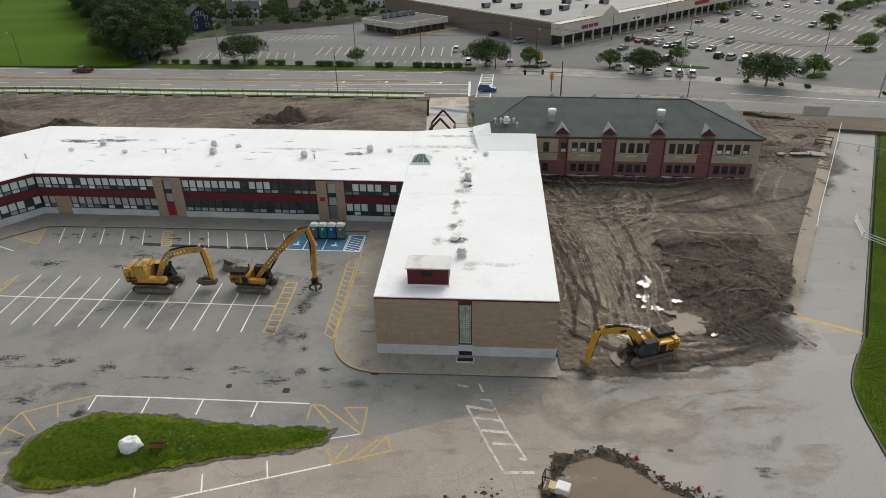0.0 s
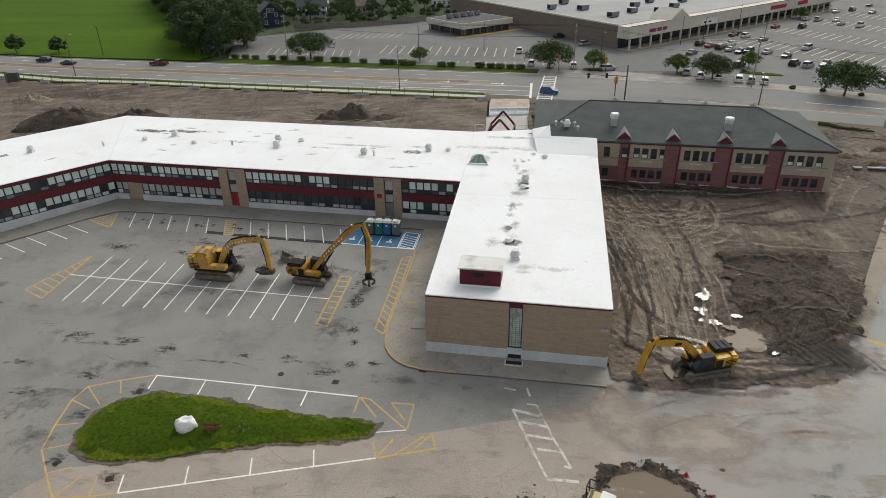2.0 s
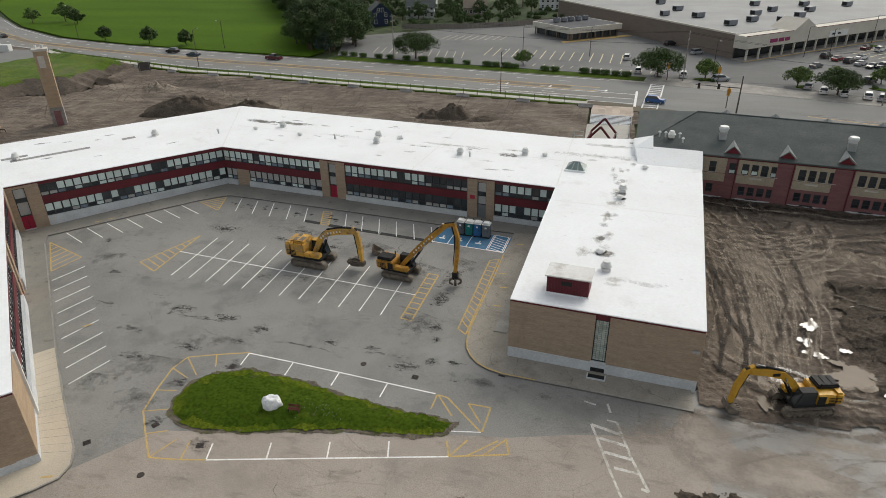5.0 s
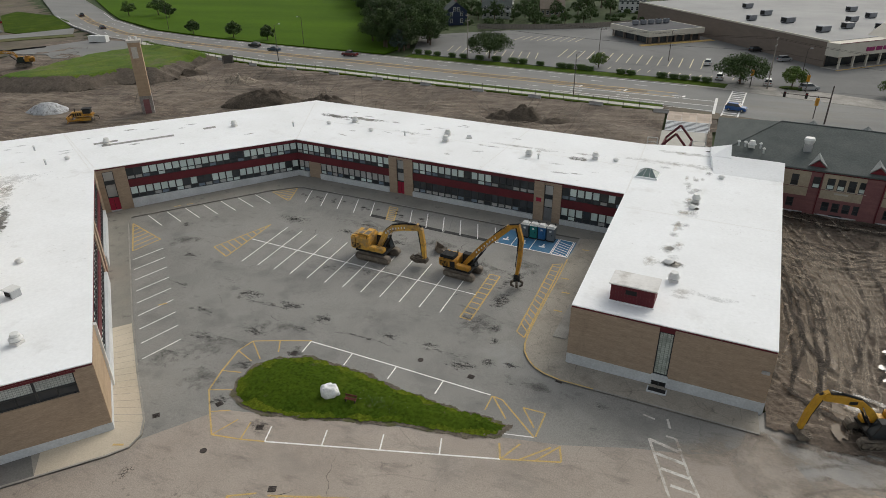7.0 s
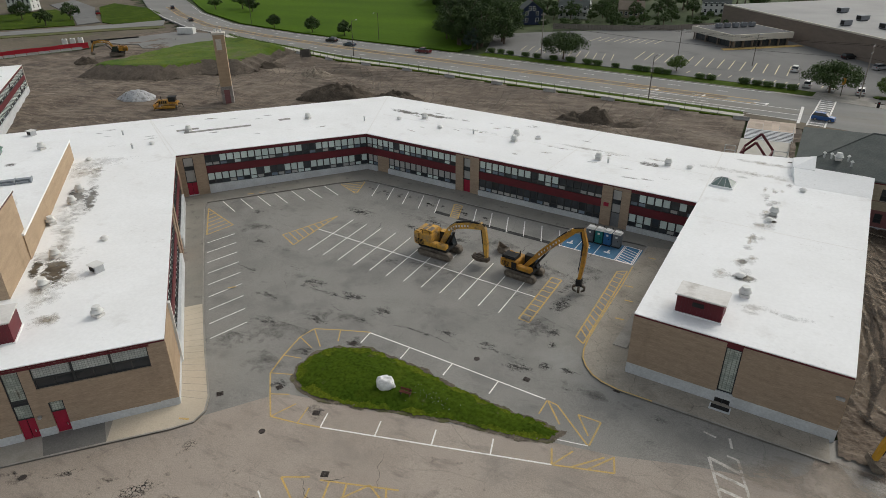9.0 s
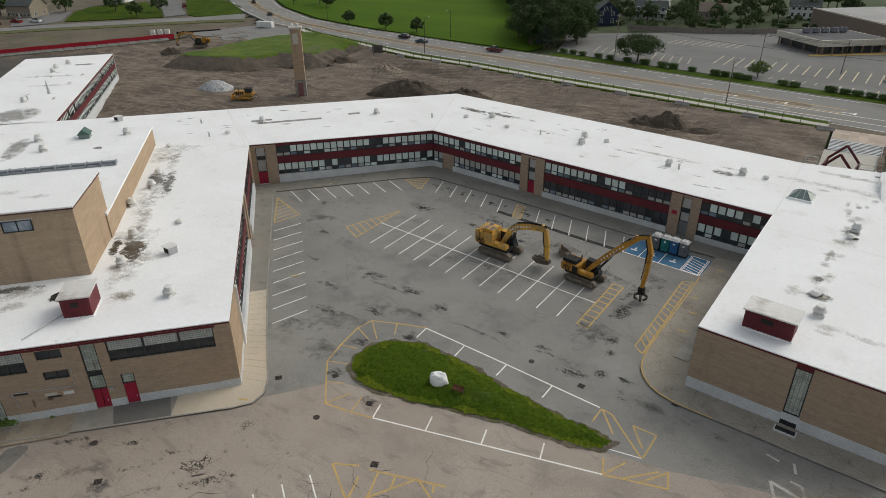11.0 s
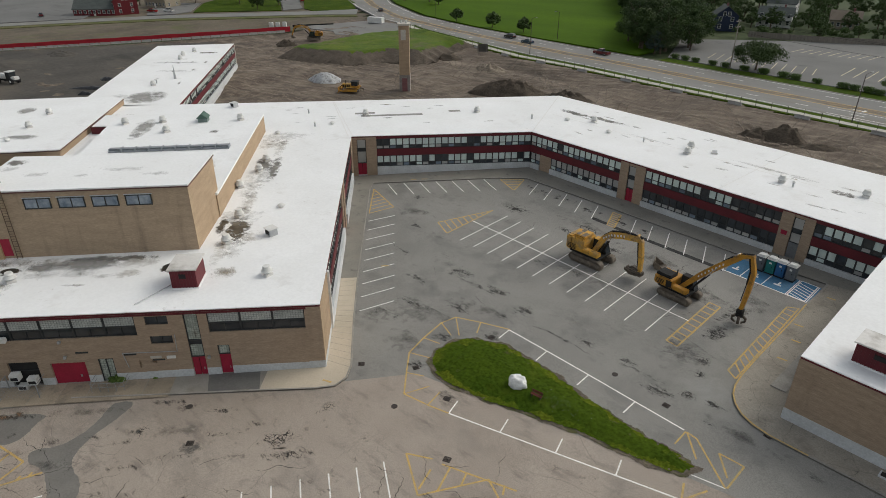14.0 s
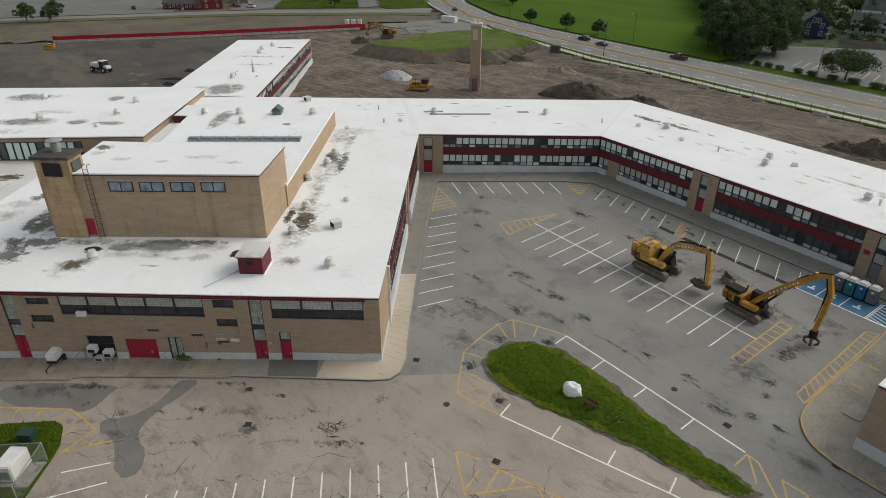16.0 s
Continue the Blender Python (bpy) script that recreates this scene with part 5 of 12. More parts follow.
prism("roof", inset(LINK_WALL, -0.06), 9.0, 9.1, COPING, school)
prism("roof", inset(LINK_WALL, 0.2), 9.1, 9.14, ROOF, school)


def penthouse(x, y, rot, w, d, h, lid):
    """A small maroon roof hatch house with a white lid."""
    at = pose(x, y, ROOF_Z, 0, 0, rot)
    bm = B()
    box(bm, 0, w, 0, d, -0.1, h)
    ob = part("roof_hatch_house", bm, RED_PANEL, school, "maroon ribbed sheet hatch house with a white lid", at)
    bm = B()
    n = int(w / 0.3)
    for k in range(n):
        bm = B()
        box(bm, w * (k + 0.35) / n, w * (k + 0.65) / n, -0.05, 0.01, 0.1, h - 0.05)
        part("rib", bm, RED_PANEL, ob)
    bm = B()
    box(bm, -0.2, w + 0.2, -0.25, d + 0.2, h, h + 0.15, bevel=0.03)
    part("lid", bm, ROOF_OLD, ob, "white stained lid")
    bm = B()
    box(bm, w * 0.35, w * 0.6, -0.08, 0.0, h * 0.55, h * 0.78)
    part("louvre", bm, DARK, ob)
    bm = B()
    box(bm, -0.12, w + 0.12, -0.12, d + 0.12, 0.0, 0.12)
    part("kerb", bm, ROOF, ob)


penthouse(-3.8, 57.2, -5.2, 4.3, 2.5, 2.0, ROOF)
penthouse(-58.9, 22.7, 47.0, 2.6, 3.2, 2.2, ROOF)


def skylight(x, y, rot, w, z=ROOF_Z):
    bm = B()
    lo = [bm.verts.new(v) for v in ((0, 0, 0.25), (w, 0, 0.25), (w, w, 0.25), (0, w, 0.25))]
    hi = [bm.verts.new(v) for v in ((w * 0.35, w * 0.5, 1.15), (w * 0.65, w * 0.5, 1.15))]
    for f in ((lo[0], lo[1], hi[1], hi[0]), (lo[1], lo[2], hi[1]), (lo[2], lo[3], hi[0], hi[1]), (lo[3], lo[0], hi[0])):
        bm.faces.new(f)
    at = pose(x, y, z, 0, 0, rot)
    ob = part("skylight", bm, GLASS_T, school, "green glazed pyramid skylight", at)
    bm = B()
    box(bm, -0.15, w + 0.15, -0.15, w + 0.15, -0.05, 0.25)
    part("kerb", bm, ROOF, ob)
    bm = B()
    for a, b in ((lo0, hi0) for lo0, hi0 in (((0, 0, 0.26), (w * 0.35, w * 0.5, 1.17)), ((w, 0, 0.26), (w * 0.65, w * 0.5, 1.17)), ((w, w, 0.26), (w * 0.65, w * 0.5, 1.17)), ((0, w, 0.26), (w * 0.35, w * 0.5, 1.17)), ((w * 0.35, w * 0.5, 1.17), (w * 0.65, w * 0.5, 1.17)), ((w * 0.33, 0, 0.26), (w * 0.42, w * 0.5, 1.17)), ((w * 0.66, 0, 0.26), (w * 0.58, w * 0.5, 1.17)))):
        tube(bm, a, b, 0.04, n=5)
    part("glazing_bar", bm, METAL, ob)


GLASS_T = material("green_glazing", (0.13, 0.185, 0.17), (0.18, 0.24, 0.22), 0.8, 3.0, 0.12, 0.05, 0.0, spec=0.6)
skylight(-4.7, 94.0, -6.5, 2.95)
dormer = thing("roof_lantern", "small green gabled roof lantern on the hall roof", "roof lantern", pose(-102.6, 51.0, 11.14, 0, 0, 140) @ Matrix.Diagonal((0.9, 0.85, 0.9, 1)))
bm = B()
box(bm, -1.0, 1.0, -0.9, 0.9, 0.0, 0.8)
part("body", bm, GLASS_T, dormer)
bm = B()
q = [bm.verts.new(v) for v in ((-1.25, -1.15, 0.75), (1.25, -1.15, 0.75), (1.25, 1.15, 0.75), (-1.25, 1.15, 0.75), (-1.25, 0, 1.65), (1.25, 0, 1.65))]
for f in ((0, 1, 5, 4), (2, 3, 4, 5), (1, 2, 5), (3, 0, 4), (3, 2, 1, 0)):
    bm.faces.new([q[i] for i in f])
part("roof", bm, material("green_copper", (0.05, 0.105, 0.085), (0.075, 0.135, 0.11), 0.8, 4, 0.6, 0.12, 0.03), dormer)


# ---- walkways and kerbs round the court ----
KERB_E = [(11.2, 50.25), (5.2, 50.75), (0.2, 51.2), (-3.9, 51.5), (-7.3, 51.8), (-9.0, 52.3), (-10.2, 53.0), (-11.2, 54.1), (-11.9, 55.4), (-12.2, 56.8), (-12.3, 58.6), (-12.2, 61.6), (-11.9, 67.0), (-11.6, 71.6), (-11.4, 77.2), (-10.9, 81.6), (-10.8, 84.0)]
KERB_N = [(-10.8, 84.0), (-22.0, 84.7), (-45.0, 87.3), (-60.8, 88.8), (-65.0, 85.6), (-80.2, 69.3), (-78.6, 67.2)]
KERB_L = [(-78.6, 67.2), (-57.0, 45.8), (-49.6, 38.8), (-43.6, 33.4), (-42.3, 31.6), (-42.2, 30.0), (-43.4, 28.4), (-47.4, 24.4), (-54.8, 16.9), (-60.5, 11.2)]
slab("walkway_east", KERB_E[:5] + [(-6.6, 56.5), (11.2, 54.2)], WALK_EAST, 0.19, 0.4, label="worn concrete walkway before the end of the east wing")
slab("walkway_east_side", KERB_E[4:] + [(-5.0, 84.5), (-6.6, 56.5)], WALK_EAST, 0.19, 0.4, label="worn concrete walkway along the east wing", category="walkway east")
slab("walkway_north", KERB_N + [(-85.0, 69.5), (-64.2, 94.3), (-5.0, 87.2), (-5.0, 84.5)], WALK_DARK, 0.19, 0.4, label="dark worn walkway along the north wing")
slab("walkway_south", [(-78.6, 67.2), (-57.0, 45.8), (-59.0, 43.6), (-86, 69.0), (-85.0, 69.5)], WALK_DARK, 0.19, 0.4, label="dark asphalt walkway along the south wing")
slab("walkway_corner", [(-57.0, 45.8)] + KERB_L[2:7] + [(-47.4, 24.4), (-49.6, 27), (-46.2, 31.6), (-59.0, 43.6)], WALK_TAN, 0.19, 0.4, label="tan concrete walkway round the corner of the south wing")
PATCH_DARK = material("dark_patch_asphalt", (0.13, 0.126, 0.118), (0.165, 0.16, 0.15), 0.4, 6.0, 0.9, 0.12, 0.15)
front_walk = slab("walkway_front", [(-47.4, 24.4), (-54.8, 16.9), (-60.5, 11.2), (-66.0, 3.4), (-90, -24), (-94, -20), (-49.6, 27)], WALKWAY, 0.17, 0.4, label="cracked concrete apron before the south front")
slab("asphalt_patch", [(-47.6, 24.6), (-51.2, 20.9), (-53.6, 22.4), (-50.0, 26.3)], PATCH_DARK, 0.176, 0.02, parent=front_walk)
slab("asphalt_patch", [(-51.4, 20.6), (-54.6, 17.3), (-57.0, 18.9), (-53.8, 22.2)], WALKWAY, 0.177, 0.02, parent=front_walk)
for k in range(3, 16):
    p0, p1 = Vector((-50.2, 26.0)) - Vector((0.676, 0.737)) * 2.75 * k, Vector((-50.2, 26.0)) - Vector((0.676, 0.737)) * (2.75 * k + 2.7)
    n0, wide = Vector((0.737, -0.676)), 3.1 + (0.5 if k > 8 else 0.0)
    slab("concrete_panel", [tuple(p0), tuple(p0 + n0 * wide), tuple(p1 + n0 * wide), tuple(p1)], WALK_PANEL, 0.182, 0.02, parent=front_walk)
ribbon("kerb_court_east", KERB_E, offset_line(KERB_E, -0.2), KERB, G, 0.215, 0.4, "low concrete kerb with worn yellow edge paint")
ribbon("kerb_court_north", KERB_N, offset_line(KERB_N, -0.18), KERB, G, 0.215, 0.4, "low concrete kerb along the north walkway")
ribbon("kerb_court_south", KERB_L, offset_line(KERB_L, -0.18), KERB, G, 0.215, 0.4, "low concrete kerb along the south walkway")
kl = offset_line(KERB_E, -0.1)
for a, b in list(zip(kl, kl[1:]))[3:14]:
    stripe(None, a, b, 0.16, YELLOW_PAINT, G, 0.225, "kerb_paint")
for x, y, r in ((-43.4, 29.9, 20), (-56.6, 50.2, 45), (-10.6, 72.0, 0), (-9.4, 80.6, 0), (-9.9, 68.6, 0), (-10.0, 64.3, 0), (-74.6, 76.6, 45), (-76.0, 75.2, 45)):
    d = Vector((math.cos(radians(r)), math.sin(radians(r)))) * 0.5
    stripe(None, (x - d.x, y - d.y), (x + d.x, y + d.y), 0.22, YELLOW_PAINT, G, 0.197, "painted_patch")
for k in range(16):
    f = k / 15
    a = Vector((-58.2, 42.9)).lerp(Vector((-46.4, 32.0)), f)
    b = Vector((-56.6, 45.2)).lerp(Vector((-43.2, 33.0)), f)
    stripe(None, a, b, 0.04, KERB, G, 0.194, "walkway_joint")
ribbon("gutter", offset_line(KERB_L[1:6], -0.2), offset_line(KERB_L[1:6], -1.1), BLACK_PATCH, G, 0.056, 0.02, "dark asphalt gutter strip along the kerb")
# concrete ramp beside the east wing
slab("ramp", [(-9.5, 59.0), (-8.0, 58.9), (-7.2, 66.5), (-8.8, 66.6)], KERB, 0.32, 0.3, label="concrete ramp against the east wing")


# ---- painted lines ----
def hatch(parent, a0, a1, b0, b1, n, mat=YELLOW_PAINT, w=0.16, skew=0):
    a0, a1, b0, b1 = map(Vector, (a0, a1, b0, b1))
    for p, q in ((a0, a1), (b0, b1), (a0, b0), (a1, b1)):
        if (p - q).length > 0.3:
            stripe(parent, p, q, w, mat)
    for k in range(1, n):
        f, g = k / n, min(max((k + skew) / n, 0), 1)
        stripe(parent, a0.lerp(a1, f), b0.lerp(b1, g), w, mat)


stripe(court, (-57.0, 69.1), (-20.4, 64.85), 0.16, WHITE_PAINT)
for k in range(12):
    stripe(court, (-53.95 + 2.82 * k, 74.1 - 0.40 * k), (-54.1 + 2.8 * k, 62.9 - 0.29 * k), 0.15, WHITE_PAINT)
for k in range(5):
    stripe(court, (-58.0 + 3.2 * k, 88.2 - 0.36 * k), (-56.4 + 3.22 * k, 83.3 - 0.39 * k), 0.14, WHITE_PAINT)
for k in range(6):
    stripe(court, (-38.0 + 2.9 * k, 85.8 - 0.38 * k), (-36.4 + 2.88 * k, 81.0 - 0.39 * k), 0.14, WHITE_PAINT)
for a, b in (((-43.6, 82.1), (-40.7, 81.7)), ((-39.3, 81.4), (-30.6, 80.3)), ((-30.4, 80.25), (-22.0, 79.3))):
    stripe(court, a, b, 0.8, BLACK_PATCH, dz=0.053, name="sealer_patch")
hatch(court, (-42.1, 86.1), (-40.6, 81.5), (-40.6, 85.9), (-39.2, 81.3), 7, w=0.2)
hatch(court, (-20.2, 70.3), (-20.7, 59.6), (-18.8, 70.1), (-19.3, 59.3), 9, w=0.2)
hatch(court, (-57.0, 74.2), (-60.7, 65.2), (-57.0, 74.2), (-57.1, 63.3), 9, w=0.2)
hatch(court, (-64.3, 85.5), (-59.8, 83.2), (-61.0, 88.2), (-59.5, 83.4), 6, w=0.2)
hatch(court, (-78.3, 67.7), (-71.3, 60.4), (-78.3, 67.7), (-70.1, 64.7), 7, w=0.2)
hatch(court, (-11.7, 76.0), (-12.5, 58.0), (-12.9, 75.4), (-13.6, 58.9), 15, skew=-0.6, w=0.18)
for k in range(9):
    stripe(court, (-69.2 + 2.28 * k, 58.3 - 2.19 * k), (-67.6 + 2.27 * k, 62.5 - 2.17 * k), 0.15, WHITE_PAINT)
for k in range(7):
    stripe(court, (-78.2 + 1.93 * k, 70.9 + 2.12 * k), (-73.4 + 1.92 * k, 68.6 + 2.1 * k), 0.15, WHITE_PAINT)
slab("blue_bay", [(-22.0, 84.0), (-11.0, 82.7), (-11.2, 78.0), (-21.8, 79.4)], BLUE_PAINT, 0.054, 0.012, parent=court)
for x0, x1 in ((-22.0, -22.4), (-19.4, -19.8), (-16.6, -17.0), (-13.6, -14.0), (-11.2, -11.5)):
    stripe(court, (x0, 82.9 - (x0 + 22) * 0.11 + 1.0), (x1, 79.35 - (x1 + 22.4) * 0.128), 0.13, WHITE_PAINT, dz=0.062)
stripe(court, (-22.4, 79.35), (-11.5, 77.95), 0.16, WHITE_PAINT, dz=0.062)
hatch(court, (-13.4, 83.0), (-13.8, 78.4), (-11.4, 82.7), (-11.7, 78.1), 7, WHITE_PAINT, 0.14, 1)
for x in (-20.9, -18.3, -15.4):
    stripe(court, (x - 0.5, 80.6 - 0.12 * (x + 20)), (x + 0.4, 80.5 - 0.12 * (x + 20)), 0.35, WHITE_PAINT, dz=0.062, name="wheelchair_symbol")
    stripe(court, (x, 80.4 - 0.12 * (x + 20)), (x + 0.1, 81.4 - 0.12 * (x + 20)), 0.25, WHITE_PAINT, dz=0.065, name="wheelchair_symbol")
# round the green island
for p, q in zip(((-35.0, 49.6), (-29.5, 49.15), (-24.0, 48.65), (-18.5, 48.1)), ((-29.5, 49.15), (-24.0, 48.65), (-18.5, 48.1), (-13.3, 47.6))):
    stripe(court, p, q, 0.16, WHITE_PAINT)
for x, y, dx in ((-35.0, 49.6, 0.1), (-29.5, 49.1, 0.05), (-24.0, 48.6, -0.05), (-18.5, 48.05, -0.1), (-13.1, 47.5, -0.1)):
    stripe(court, (x, y), (x + dx, y - 2.1), 0.14, WHITE_PAINT if x < -14 else YELLOW_PAINT)
for a, b in (((-13.0, 47.5), (-11.0, 44.9)), ((-12.0, 47.3), (-7.9, 43.4)), ((-9.8, 46.9), (-8.2, 44.6)), ((-9.8, 46.9), (-7.6, 46.8)), ((-7.6, 46.8), (-7.8, 43.5)), ((-13.0, 47.5), (-12.0, 47.3))):
    stripe(court, a, b, 0.17, YELLOW_PAINT, dz=0.058)
stripe(court, (-10.6, 42.95), (-7.9, 43.4), 0.12, WHITE_PAINT, dz=0.058)
for a, b in (((-10.1, 39.9), (-5.0, 41.3)), ((-5.0, 41.3), (-5.5, 43.1)), ((-10.1, 39.9), (-10.7, 41.7)), ((-10.1, 39.9), (-8.9, 42.2)), ((-8.5, 40.4), (-6.2, 42.7)), ((-7.2, 40.7), (-5.5, 43.0))):
    stripe(drive, a, b, 0.18, YELLOW_PAINT, dz=0.058)
ring = [(-35.0, 49.7), (-38.4, 48.6), (-41.3, 47.5), (-41.8, 45.5), (-41.3, 42.0), (-40.6, 39.0), (-38.4, 36.4), (-36.2, 33.9), (-33.3, 34.3), (-31.0, 34.8)]
inner = [(-35.0, 47.4), (-37.4, 46.7), (-38.6, 45.0), (-39.3, 44.4), (-39.2, 42.4), (-38.3, 39.8), (-36.6, 37.2), (-35.1, 36.4), (-33.7, 36.5), (-31.6, 37.1)]
for a, b in zip(ring, ring[1:]):
    stripe(drive if a[1] < 36.6 else court, a, b, 0.16, YELLOW_PAINT, dz=0.058)
for a, b in list(zip(ring, inner))[1:-1]:
    stripe(court if a[1] > 36.6 else drive, a, b, 0.13, YELLOW_PAINT, dz=0.059)
for k in range(4):
    a = Vector((-31.0, 34.8)).lerp(Vector((-10.1, 39.9)), k / 4)
    b = Vector((-31.0, 34.8)).lerp(Vector((-10.1, 39.9)), (k + 1) / 4)
    stripe(drive, a, b, 0.16, WHITE_PAINT)
    stripe(drive, a, a + Vector((-0.5, 1.9)), 0.14, WHITE_PAINT)
# zebra to the east
WORN_WHITE = material("worn_white_paint", (0.66, 0.64, 0.60), (0.52, 0.49, 0.45), 0.9, 9.0, 0.85, 0.2, 0.05)
worn(WORN_WHITE, (0.36, 0.315, 0.27), 1.4, 0.50, 0.60, 9, amount=0.85)
for a, b, w in (((1.9, 46.7), (3.8, 41.0), 0.24), ((3.8, 41.0), (4.75, 38.4), 0.2), ((3.3, 47.5), (4.2, 47.4), 0.2), ((4.2, 47.4), (5.5, 43.1), 0.22), ((5.5, 43.1), (6.8, 39.8), 0.24),
                ((1.9, 46.65), (4.6, 45.85), 0.32), ((2.5, 45.1), (5.1, 44.55), 0.32), ((3.1, 43.45), (5.5, 43.05), 0.32), ((4.0, 41.8), (6.1, 41.55), 0.3), ((6.2, 40.0), (6.8, 39.8), 0.28), ((4.75, 38.5), (7.3, 38.4), 0.3), ((1.1, 49.7), (2.2, 49.4), 0.2), ((3.3, 49.8), (3.6, 48.6), 0.22)):
    stripe(drive, a, b, w, WORN_WHITE, dz=0.062)
# stalls and hatches of the front drive
for k in range(12):
    a = Vector((-31.2 - 1.28 * k, 26.5 - 2.03 * k))
    stripe(drive, a, a + Vector((4.6, -3.2)), 0.13, WHITE_PAINT)
for a, b in (((-30.4, 28.5), (-26.4, 25.9)), ((-30.4, 28.5), (-28.2, 29.6)), ((-27.2, 29.7), (-20.6, 31.7)), ((-26.4, 25.9), (-23.1, 31.1)), ((-27.5, 28.6), (-26.8, 26.4)), ((-26.4, 29.9), (-25.5, 27.3)), ((-24.9, 30.3), (-24.4, 29.0)), ((-23.1, 31.1), (-21.0, 30.0)), ((-21.7, 31.5), (-21.2, 30.6))):
    stripe(drive, a, b, 0.17, YELLOW_PAINT, dz=0.058)
for a, b in (((-64.5, -1.0), (-59.5, 4.2)), ((-59.5, 4.2), (-55.0, 5.2)), ((-54.0, 1.9), (-52.4, 5.9)), ((-63.2, 0.5), (-62.1, -0.4)), ((-61.3, 2.1), (-60.6, 1.2)), ((-59.4, 4.0), (-58.2, 2.3)), ((-57.0, 4.6), (-56.0, 2.3)), ((-55.0, 5.2), (-53.9, 2.1)), ((-53.4, 4.5), (-53.1, 3.9)), ((-53.1, 5.3), (-52.8, 4.9))):
    stripe(drive, a, b, 0.2, YELLOW_PAINT, dz=0.068)
for a, b in (((-51.4, 1.4), (-49.7, 5.0)), ((-49.2, -0.2), (-47.6, 4.1)), ((-47.0, -2.0), (-45.6, 2.6))):
    stripe(drive, a, b, 0.14, WHITE_PAINT)


def ragged(pts, d):
    """The outline rounded off and broken up, as poured asphalt ends."""
    for _ in range(3):
        pts = [(p[0] + (q[0] - p[0]) * f, p[1] + (q[1] - p[1]) * f) for p, q in zip(pts, pts[1:] + pts[:1]) for f in (0.25, 0.75)]
    return [(x + d * noise.noise(Vector((x * 1.7, y * 1.7, 3.0))), y + d * noise.noise(Vector((x * 1.7, y * 1.7, 9.0)))) for x, y in pts]


PATCH = material("patch_asphalt", (0.168, 0.16, 0.147), (0.208, 0.198, 0.18), 0.3, 6, 0.9, 0.1, 0.15)
for pts in ([(-56.9, 13.9), (-55.3, 15.5), (-54.3, 13.4), (-53.6, 10.2), (-52.6, 8.7), (-51.4, 7.8), (-49.2, 7.8), (-47.7, 7.2), (-46.7, 6.1), (-47.2, 5.2), (-48.5, 4.9), (-49.8, 5.4), (-51.1, 5.7), (-52.6, 6.1), (-54.7, 5.4), (-56.1, 6.1), (-54.4, 8.3), (-54.8, 10.6), (-55.7, 12.3)],
            [(-69.0, -0.3), (-59.9, 9.4), (-59.5, 7.7), (-58.3, 6.4), (-58.3, 4.6), (-59.8, 4.2), (-64.7, -1.0)]):
    slab("asphalt_patch", ragged(pts, 0.14), PATCH, 0.055, 0.02, parent=drive)
IRON = material("cast_iron", (0.06, 0.045, 0.04), (0.04, 0.035, 0.03), 2, 9, 0.7, 0.2, 0.1)


def drain(x, y, rot, square=True):
    bm = B()
    if square:
        for k in range(5):
            box(bm, -0.5, 0.5, -0.42 + k * 0.19, -0.32 + k * 0.19, -0.02, 0.03)
        box(bm, -0.58, 0.58, -0.52, -0.44, -0.02, 0.035)
        box(bm, -0.58, 0.58, 0.44, 0.52, -0.02, 0.035)
        for a, b in ((-0.58, -0.5), (0.5, 0.58)):
            box(bm, a, b, -0.44, 0.44, -0.02, 0.034)
    else:
        tube(bm, (0, 0, -0.02), (0, 0, 0.03), 0.55, n=20)
        tube(bm, (0, 0, 0.03), (0, 0, 0.04), 0.45, n=20)
    ob = part("drain_grate" if square else "manhole_cover", bm, IRON, at=pose(x, y, G(x, y) + 0.055, 0, 0, rot) @ Matrix.Diagonal((0.58, 0.58, 1, 1)))
    tagged(ob, "rusty iron drain grate set in the asphalt" if square else "round iron manhole cover in the asphalt", "drain" if square else "manhole cover", group="drains")


for x, y, r, s in ((-46.0, 16.2, 45, 1), (-35.6, 32.0, 0, 0), (-38.2, 37.6, 60, 1), (-32.5, 36.2, 20, 1), (-27.2, 30.4, 20, 1), (-16.0, 49.6, -5, 1), (-7.3, 51.9, -10, 1), (-35.6, 47.0, 10, 1), (-43.0, 34.2, 45, 1), (-50.6, 18.6, 0, 0), (-22.0, 50.5, 0, 0)):
    drain(x, y, r, s)


# ---- green island ----
ISLE = [(-37.6, 39.6), (-38.6, 41.4), (-38.2, 43.8), (-36.4, 45.8), (-33.0, 46.8), (-28.4, 46.4), (-22.4, 45.2), (-17.1, 44.5), (-12.4, 44.2), (-10.9, 43.7), (-11.3, 42.6), (-13.7, 41.8), (-17.0, 41.5), (-20.3, 41.0), (-24.6, 40.0), (-29.0, 38.8), (-33.3, 38.1), (-36.0, 38.4)]
EARTH = material("bare_earth", (0.16, 0.132, 0.10), (0.085, 0.072, 0.057), 0.9, 5.0, 0.95, 0.3, 0.6)
worn(EARTH, (0.075, 0.085, 0.02), 0.5, 0.52, 0.62, 9, amount=0.7)


def swell(pts, d):
    return inset(pts, -d)


def isle_z(x, y):
    d = min(((x - (a[0] + (b[0] - a[0]) * f)) ** 2 + (y - (a[1] + (b[1] - a[1]) * f)) ** 2) ** 0.5 for a, b in zip(ISLE, ISLE[1:] + ISLE[:1]) for f in (0, 0.2, 0.4, 0.6, 0.8))
    return G(x, y) + 0.06 + 0.5 * min(d / 3.0, 1) ** 0.7 + 0.09 * fbm(x, y, 0.9)


